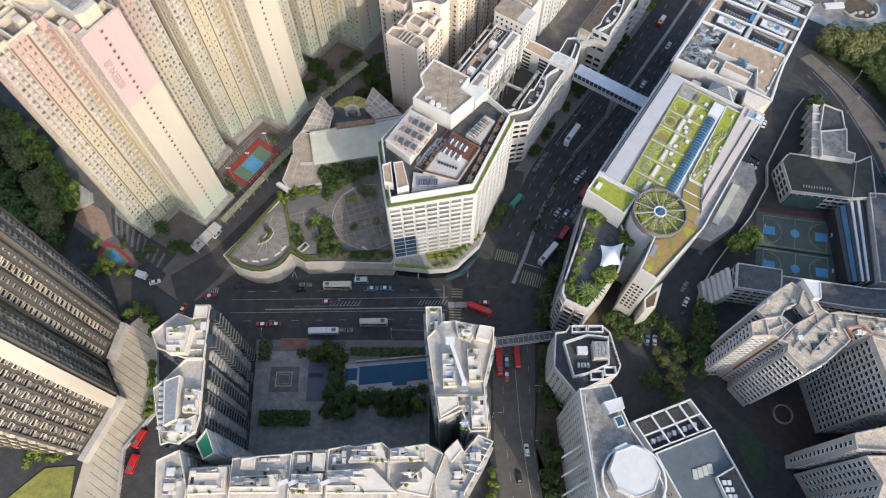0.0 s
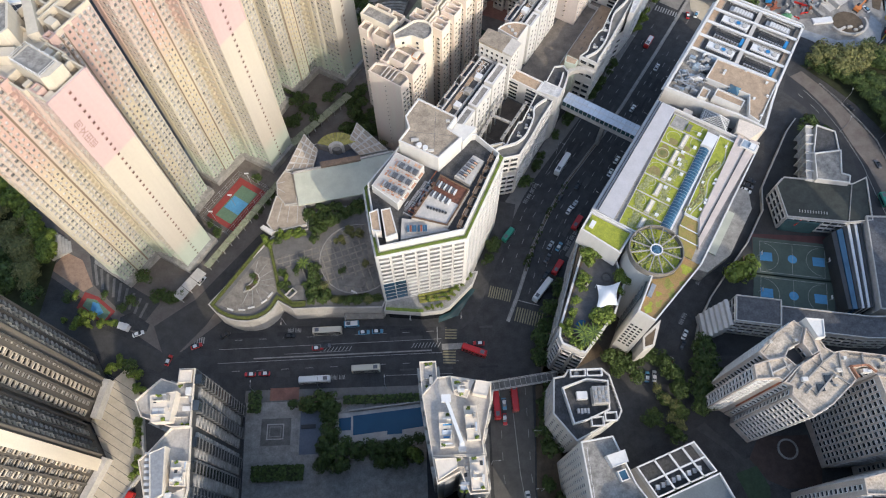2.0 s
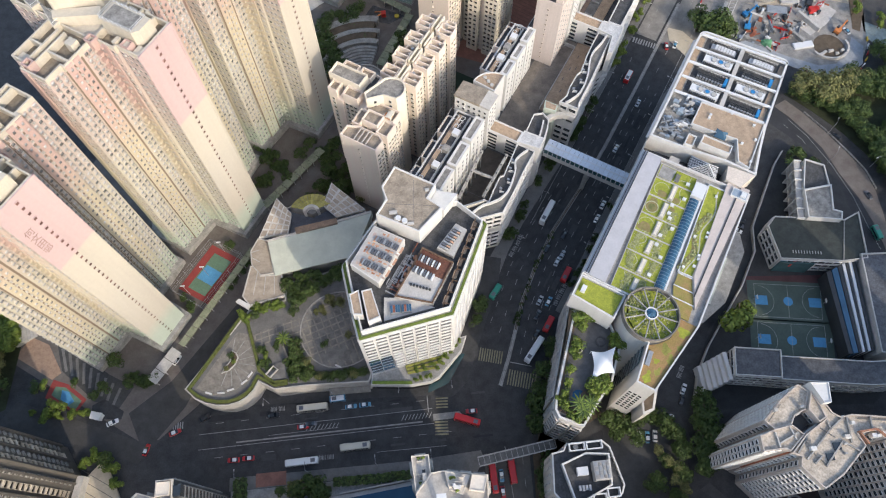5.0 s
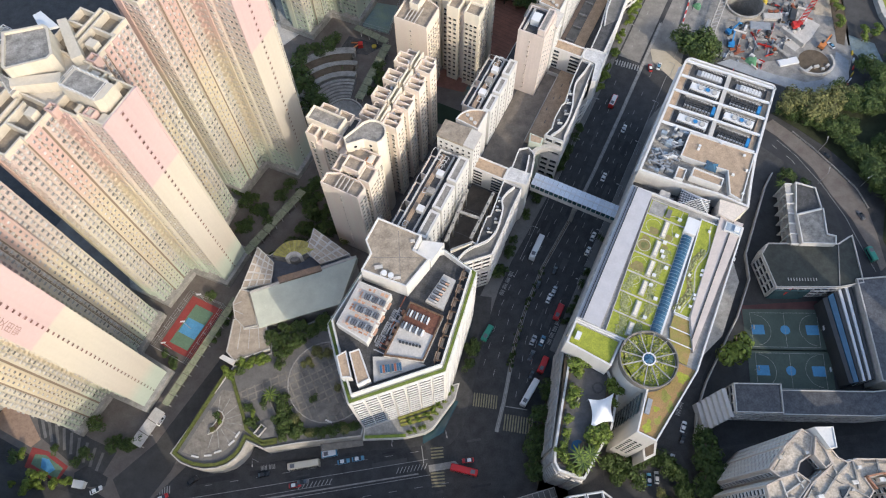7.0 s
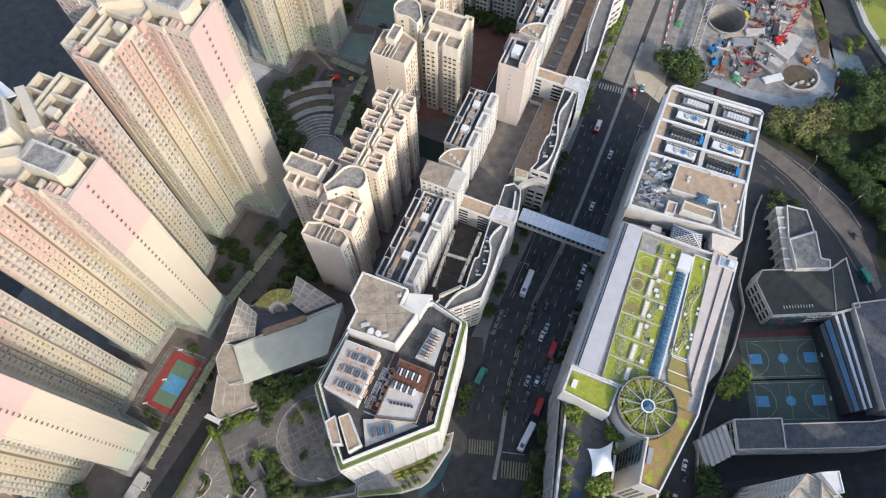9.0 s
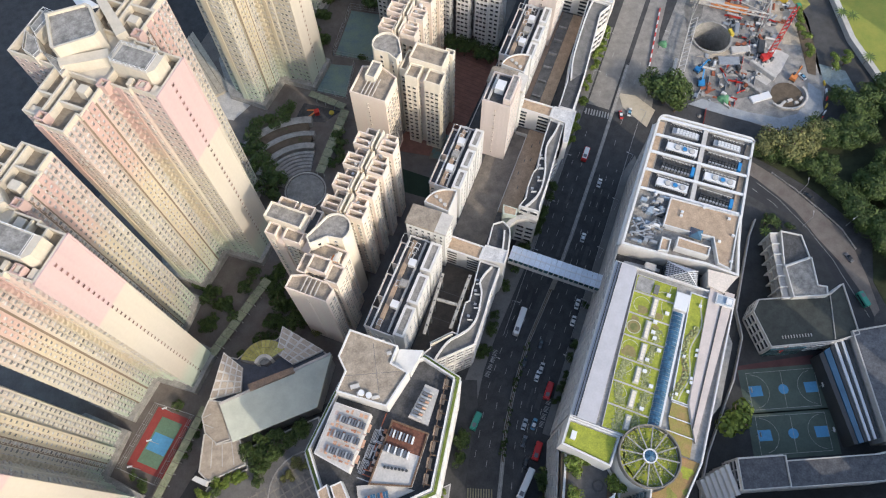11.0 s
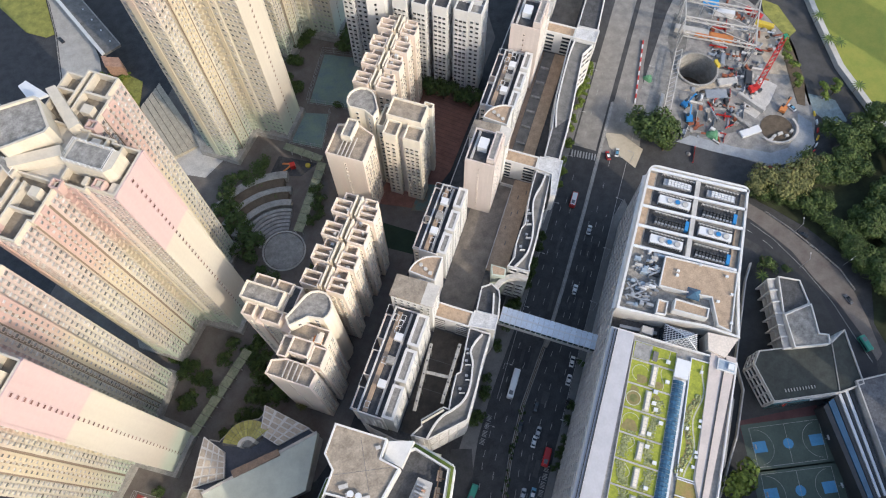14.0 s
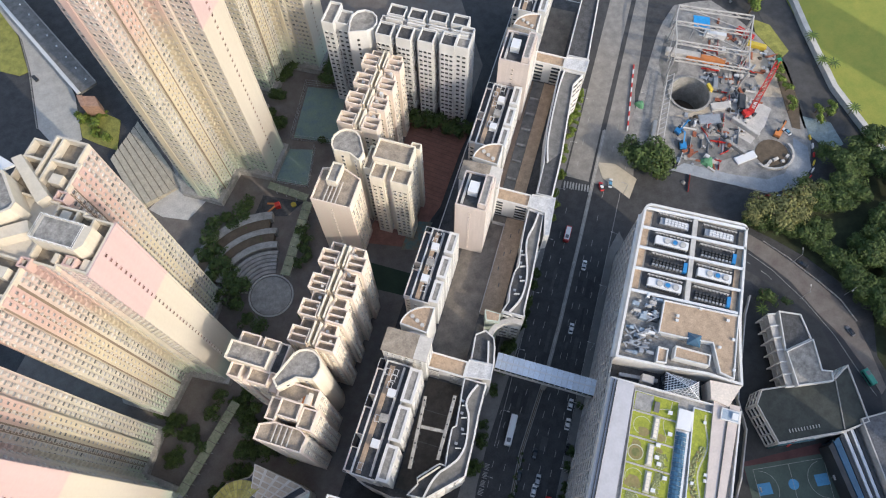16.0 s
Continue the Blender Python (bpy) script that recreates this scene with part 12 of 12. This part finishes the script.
shrub_bed([(-60.0, 124.4), (-58.6, 120.4), (-60.6, 118.5), (-53.7, 127.0), (-57.2, 116.8)], 16, 1.2, GZ, "dark", 5, "clipped dark planting in the podium garden", 1.2)
shrub_bed([(-37.7, 138.9), (-33.2, 139.3), (-40.0, 137.4), (-35.9, 136.8)], 12, 1.2, GZ + 0.1, "olive", 6, "olive planting on the round plaza", 1.2)
for x, y, r, k in ((-166, 148, 3.2, "light"), (-162, 143, 3.0, "light"), (-170, 151, 3.0, "light"), (-145.4, 121.4, 2.0, "light"), (-142.6, 109.6, 2.6, "light"), (-139.6, 110, 1.8, "light"), (-113, 119.5, 2.4, "dark"), (-134, 121.4, 1.8, "dark"), (-126, 115.8, 1.8, "dark"), (-103, 120.6, 2.0, "dark"), (-91.4, 147.6, 1.8, "dark"), (-168, 141, 2.8, "dark")):
    tree(x, y, r, r * 2, k, 0.12)
for x, y, r in ((-73.8, 158.4, 1.6), (-71.1, 162.4, 1.7), (-69.0, 165.6, 1.5), (-76.5, 174.5, 2.0), (-91.4, 149.4, 1.7), (-94.5, 152.8, 1.6), (-76.0, 155.4, 1.3)):
    tree(x, y, r, r * 1.8, "dark", 0.12)

shrub_bed([(-48, 73), (-44, 74), (-40, 73), (-41, 68), (-41, 62), (-42, 57), (-38, 54), (-43, 52)], 30, 2.6, 1.6, "dark", 11, "dense dark courtyard tree canopy", 1.6)
shrub_bed([(-34, 57), (-30, 55.6), (-26, 56.6), (-22, 55), (-18, 56.4), (-13, 56), (-9.6, 54.6), (-16, 52.6), (-21, 52.4), (-36, 51.6)], 40, 2.5, 1.6, "dark", 12, "dense dark courtyard tree canopy", 1.6)
shrub_bed([(67, 87.6), (72, 86), (76.5, 87), (81, 88.6), (85, 86.4), (70, 82.6)], 22, 3.0, 2.4, "dark", 13, "dark street-tree canopy below the wing", 2.2)
shrub_bed([(88, 82), (91, 74), (90, 66), (87, 58), (84, 70), (80, 64), (93, 80)], 26, 3.0, 2.2, "dark", 14, "dark tree canopy over the forecourt", 2.4)
shrub_bed([(100, 74), (102, 82), (103, 90), (99.6, 68)], 18, 3.2, 2.6, "dark", 15, "dark tree canopy beside the lane", 2.0)
shrub_bed([(39, 26), (39.6, 34), (39.4, 42), (40, 55), (39, 62), (40.6, 70)], 22, 2.5, 1.8, "dark", 16, "dark verge tree canopy beside the road", 1.6)
shrub_bed([(40.4, 88), (42, 95), (44.4, 102), (46.4, 108), (49.6, 116)], 18, 2.8, 2.0, "dark", 17, "dark roadside tree canopy below the wing", 1.6)
shrub_bed([(17.6, 30), (17.6, 26), (17.0, 22), (16.4, 18)], 12, 1.7, 0.6, "light", 18, "bright green roadside shrubs", 1.0)
shrub_bed([(-112.4, 70), (-112.2, 66), (-111.8, 62), (-110.8, 56), (-110.6, 52)], 20, 1.5, 0.9, "light", 19, "bright green shrubs along the walkway", 0.9)
shrub_bed([(-119, 91), (-116, 88), (-122.6, 93), (-126, 90.4), (-114.6, 83)], 18, 1.8, 0.6, "light", 20, "bright green planting at the walkway corner", 1.6)

shrub_bed([(-60, 218), (-56, 211), (-63, 205), (-34, 211), (-30, 204), (-36, 199), (-27, 198), (-38, 217), (-33, 220), (-65, 224), (-39, 192), (-49, 188), (-24, 208)], 110, 2.1, 0.1, "dark", 21, "dense dark garden planting between the towers", 3.0)
# Lighter leaf colour stands for sunlight on this planting.
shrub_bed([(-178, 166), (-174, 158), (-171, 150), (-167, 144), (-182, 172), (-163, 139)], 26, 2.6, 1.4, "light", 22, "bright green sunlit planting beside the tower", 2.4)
shrub_bed([(12.8, 360.9), (7.1, 350.9), (2.2, 342.6), (18.0, 366.1), (5.3, 335.1)], 26, 2.6, 1.2, "dark", 23, "dark tree canopy beside the ball field", 2.2)
# Sunlight on these shrubs is put into the lighter leaf colour.
shrub_bed([(-76.4, 374.4), (-79.8, 365.7), (-70.8, 366.0), (-75.7, 356.4)], 22, 1.7, 0.3, "light", 24, "bright sunlit shrubs on the lawn terraces", 2.4)


# ---------------------------------------------------------------- vehicles
CARPAINT = {n: mat("car_" + n, c, 0.28, vary=0.04, stain=0.03, bump=0.0, spec=0.6) for n, c in
            (("white", (0.75, 0.75, 0.74)), ("silver", (0.42, 0.43, 0.45)), ("black", (0.02, 0.02, 0.022)), ("red", (0.48, 0.02, 0.02)), ("blue", (0.10, 0.28, 0.42)), ("green", (0.03, 0.24, 0.17)), ("cream", (0.58, 0.54, 0.44)), ("grey", (0.13, 0.13, 0.14)))}
PROTO = {}


def loft(sections, slot=0):
    """A closed body from rounded cross-sections along x: (x, half width, z low, z high)."""
    g = Geo()
    k = 8
    for x, w, z0, z1 in sections:
        c = min(w, (z1 - z0)) * 0.22
        g.v += [(x, -w + c, z0), (x, w - c, z0), (x, w, z0 + c), (x, w, z1 - c), (x, w - c, z1), (x, -w + c, z1), (x, -w, z1 - c), (x, -w, z0 + c)]
    for i in range(len(sections) - 1):
        for j in range(k):
            q = (j + 1) % k
            g.f.append((i * k + j, (i + 1) * k + j, (i + 1) * k + q, i * k + q)[::-1])
            g.m.append(slot)
    g.f.append(tuple(range(k)))
    g.f.append(tuple(reversed(range((len(sections) - 1) * k, len(sections) * k))))
    g.m += [slot, slot]
    return g


def wheels(th, xs, w, r):
    for x in xs:
        for s in (-1, 1):
            g = Geo()
            nn = 12
            for y in (s * w - 0.11, s * w + 0.11):
                g.v += [(x + r * math.cos(2 * math.pi * i / nn), y, r + r * math.sin(2 * math.pi * i / nn)) for i in range(nn)]
            for i in range(nn):
                j = (i + 1) % nn
                g.f.append((i, j, nn + j, nn + i))
                g.m.append(0)
            g.f += [tuple(range(nn)), tuple(reversed(range(nn, 2 * nn)))]
            g.m += [0, 0]
            part("wheel", g, BLACK, th)


def car(x, y, rot, body, roof, label, z=0.02, scale=1.0):
    key = ("car", body, roof)
    m = pose(x, y, z, 0, 0, rot)
    if key in PROTO:
        return tagged(copy_thing(PROTO[key], m), label)
    th = thing("car", x, y, z, rot, label, "car", "cars")
    part("body", loft([(-2.2, 0.72, 0.35, 0.85), (-2.05, 0.84, 0.25, 0.98), (-0.8, 0.87, 0.22, 1.0), (0.8, 0.87, 0.22, 0.98), (1.9, 0.82, 0.25, 0.86), (2.25, 0.68, 0.35, 0.72)]), CARPAINT[body], th)
    part("glasshouse", loft([(-1.7, 0.74, 0.9, 1.06), (-1.15, 0.72, 0.9, 1.38), (0.35, 0.72, 0.9, 1.38), (1.15, 0.76, 0.9, 1.0)]), GLASS, th)
    part("roof", loft([(-1.15, 0.62, 1.36, 1.46), (-0.5, 0.66, 1.37, 1.5), (0.3, 0.62, 1.36, 1.45)]), CARPAINT[roof], th)
    for s in (-1, 1):
        part("headlight", Geo().box(2.06, s * 0.58 - 0.16, 0.55, 2.24, s * 0.58 + 0.16, 0.7), WHITE_CLEAN, th)
    wheels(th, (-1.3, 1.35), 0.78, 0.31)
    PROTO[key] = th
    return th


def bus(x, y, rot, body, label, length=11.5, height=4.3, roof=None, z=0.02):
    key = ("bus", body, length, height, roof)
    m = pose(x, y, z, 0, 0, rot)
    if key in PROTO:
        return tagged(copy_thing(PROTO[key], m), label)
    th = thing("bus", x, y, z, rot, label, "bus", "buses")
    h = length / 2
    part("body", loft([(-h, 1.1, 0.5, height - 0.25), (-h + 0.2, 1.24, 0.35, height - 0.08), (0, 1.25, 0.35, height), (h - 0.3, 1.24, 0.35, height - 0.06), (h, 1.08, 0.5, height - 0.35)]), CARPAINT[body], th)
    part("roof", loft([(-h + 0.5, 1.0, height - 0.1, height + 0.06), (h - 0.6, 1.0, height - 0.1, height + 0.06)]), CARPAINT[roof or body], th)
    rows_ = (1.35, 2.9) if height > 3.5 else (1.3,)
    for zz in rows_:
        for s in (-1, 1):
            part("window_band", Geo().box(-h + 0.7, s * 1.26 - 0.02, zz, h - 0.6, s * 1.26 + 0.02, zz + 0.85), GLASS, th)
    part("windscreen", Geo().box(h - 0.06, -0.95, 1.2, h + 0.02, 0.95, 2.3), GLASS, th)
    part("air_unit", Geo().box(-h + 1.0, -0.7, height + 0.06, -h + 2.6, 0.7, height + 0.2), CARPAINT["grey"], th)
    wheels(th, (-h + 2.6, h - 2.4), 1.1, 0.48)
    PROTO[key] = th
    return th


G_ = 90 + GRID      # heading along the main road
for x, y, rot, body, label, L_, H_, roof in (
        (58.6, 176.4, G_, "white", "white double-decker bus on the main road", 11.5, 4.3, "white"), (43.8, 117.0, G_ - 6, "white", "white double-decker bus at the stop line", 11.5, 4.3, "white"),
        (-43.0, 102.8, 1, "cream", "cream-roofed double-decker bus at the kerb", 11.5, 4.3, "cream"), (-27.6, 87.0, 181, "cream", "cream-roofed double-decker bus at a stop", 11, 4.3, "cream"), (-47.4, 83.6, 181, "white", "pale bus parked by the hedge", 12, 3.2, "white"),
        (21.8, 71.0, 92, "red", "red double-decker bus on the side road", 10.5, 4.3, "red"), (28.8, 73.6, -88, "red", "red double-decker bus on the side road", 10.5, 4.3, "red"), (14.6, 92.6, 158, "red", "red double-decker bus turning at the junction", 10, 4.3, "red"),
        (31.9, 142.8, G_ - 4, "green", "green and white minibus", 7, 2.8, "green"), (-112.6, 42.0, 66, "red", "red and cream minibus by the walkway", 7, 2.8, "red"), (-113.4, 33.0, 76, "red", "red and cream minibus by the walkway", 7, 2.8, "red"),
        (108.8, 245.0, G_, "red", "red and white minibus on the main road", 7, 2.8, "white"), (61.8, 147.4, G_, "red", "red minibus in the bus lane", 7, 2.8, "red"), (51.2, 127.0, G_, "red", "red minibus in the bus lane", 7, 2.8, "red"),
        (196.2, 153.5, -85, "green", "green truck on the curving road", 6.5, 2.9, "green"), (-33.6, 105.6, 2, "blue", "pale blue van at the kerb", 6, 2.4, "white"), (88.6, 171.5, G_, "red", "red minibus in the bus lane", 7, 2.8, "red")):
    bus(x, y, rot, body, label, L_, H_, roof)
for x, y, rot, body, roof, label in (
        (59.4, 154.0, G_, "white", "white", "white saloon car in traffic"), (53.0, 136.8, G_, "blue", "white", "pale blue and white taxi"), (47.6, 131.6, G_, "grey", "black", "dark grey car in traffic"), (49.5, 137.6, G_, "silver", "silver", "silver car in traffic"),
        (46.2, 124.2, G_, "black", "black", "black car at the lights"), (56.2, 160.6, G_, "black", "black", "black car in traffic"), (64.4, 166.0, G_, "black", "black", "black car in traffic"), (62.0, 156.8, G_, "silver", "silver", "silver car in traffic"),
        (16.7, 96.0, 178, "red", "white", "red taxi with white roof"), (95.1, 206.4, G_, "white", "white", "white saloon car in traffic"), (110.4, 230.0, G_, "white", "silver", "white saloon car in traffic"), (83.6, 178.6, G_, "white", "white", "white saloon car in traffic"), (79.8, 172.2, G_, "white", "white", "white saloon car in traffic"),
        (76.4, 163.6, G_, "black", "black", "black car in traffic"), (-28.8, 102.2, 2, "blue", "white", "pale blue and white taxi at the kerb"), (-23.4, 102.4, 2, "blue", "white", "pale blue and white taxi at the kerb"), (-58.2, 101.8, 3, "black", "black", "black car at the kerb"),
        (-44.0, 97.2, 2, "grey", "black", "dark grey car in traffic"), (-47.0, 96.4, 1, "red", "white", "red taxi with white roof"), (-72.6, 86.8, 178, "red", "white", "red taxi with white roof"), (-67.2, 86.9, 178, "red", "white", "red taxi with white roof"),
        (-94.8, 99.0, 20, "red", "white", "red taxi with white roof"), (-105.0, 93.6, 70, "red", "white", "red taxi with white roof"), (24.9, 71.8, -88, "blue", "white", "pale blue and white taxi"), (24.7, 66.0, -88, "red", "white", "red taxi with white roof"),
        (31.0, 38.0, 94, "white", "white", "white van-like car on the side road"), (27.6, 28.4, 96, "black", "black", "black car on the side road"), (98.7, 96.4, 58, "white", "white", "white car in the lane"), (91.0, 85.4, 62, "white", "red", "white and red car in the lane"), (97.2, 92.4, 58, "black", "black", "black car in the lane"),
        (77.8, 80.2, 78, "white", "black", "white car parked in the yard"), (80.9, 80.0, 78, "blue", "white", "pale blue car parked in the yard"), (83.8, 80.2, 78, "silver", "silver", "silver car parked in the yard"), (199.9, 171.8, 100, "grey", "black", "dark grey car on the curving road"), (196.4, 203.0, 125, "black", "black", "black car on the curving road"),
        (148.0, 183.6, 60, "white", "white", "white parked car by the wall"), (136.0, 262.4, 60, "white", "blue", "white car beyond the crossing"), (131.6, 262.0, 80, "red", "white", "red taxi with white roof"), (52.5, 261.0, 52, "white", "white", "white car in the side street"), (-99.6, 397.0, 120, "black", "black", "black car on the access road"),
        (222.2, 262.6, 110, "white", "blue", "white pick-up on the haul road"), (-96, 127, 55, "white", "white", "white van by the retaining wall"), (-118.6, 105, 20, "white", "white", "white van beside the estate"), (-84, 103.2, 30, "black", "black", "black car at the junction"), (128.6, 141.6, 56, "blue", "white", "pale blue car parked in the yard"), (120.6, 131.2, 56, "red", "red", "red car parked in the lane")):
    car(x, y, rot, body, roof, label)
for k in range(9):
    car(129.0 + 1.5 * k, 146.4 + 2.4 * k, -32, ("black", "silver", "white", "grey")[k % 4], ("black", "silver", "white", "black")[k % 4], "parked car in the side-lane row")


# ---------------------------------------------------------------- street lamps
def street_lamp(x, y, rot, h=9.0):
    m = pose(x, y, 0.0, 0, 0, rot)
    if "lamp" in PROTO:
        return copy_thing(PROTO["lamp"], m)
    th = thing("street_lamp", x, y, 0, rot, "slim grey street lamp with single arm", "street lamp", "street lamps")
    part("pole", Geo().cyl(0, 0, 0, h, 0.11, 8, 0, 0.07), METAL, th)
    part("arm", Geo().bar((0, 0, h - 0.1), (2.2, 0, h + 0.3), 0.09, 0.09), METAL, th)
    part("lamp_head", Geo().box(2.0, -0.15, h + 0.2, 2.9, 0.15, h + 0.4), CONC_PALE, th)
    PROTO["lamp"] = th
    return th


for v in range(160, 330, 24):
    street_lamp(*gp(-55.4, v), GRID)
    street_lamp(*gp(-27.6, v + 10), GRID + 180)
for x in (-70, -45, -20, 0):
    street_lamp(x, 79.6, 90)
    street_lamp(x + 10, 106.6, -90)
for x, y, r in ((37, 60, 180), (36, 40, 180), (18.6, 50, 0), (188, 190, 60), (193, 205, 60), (206, 186, 200)):
    street_lamp(x, y, r)
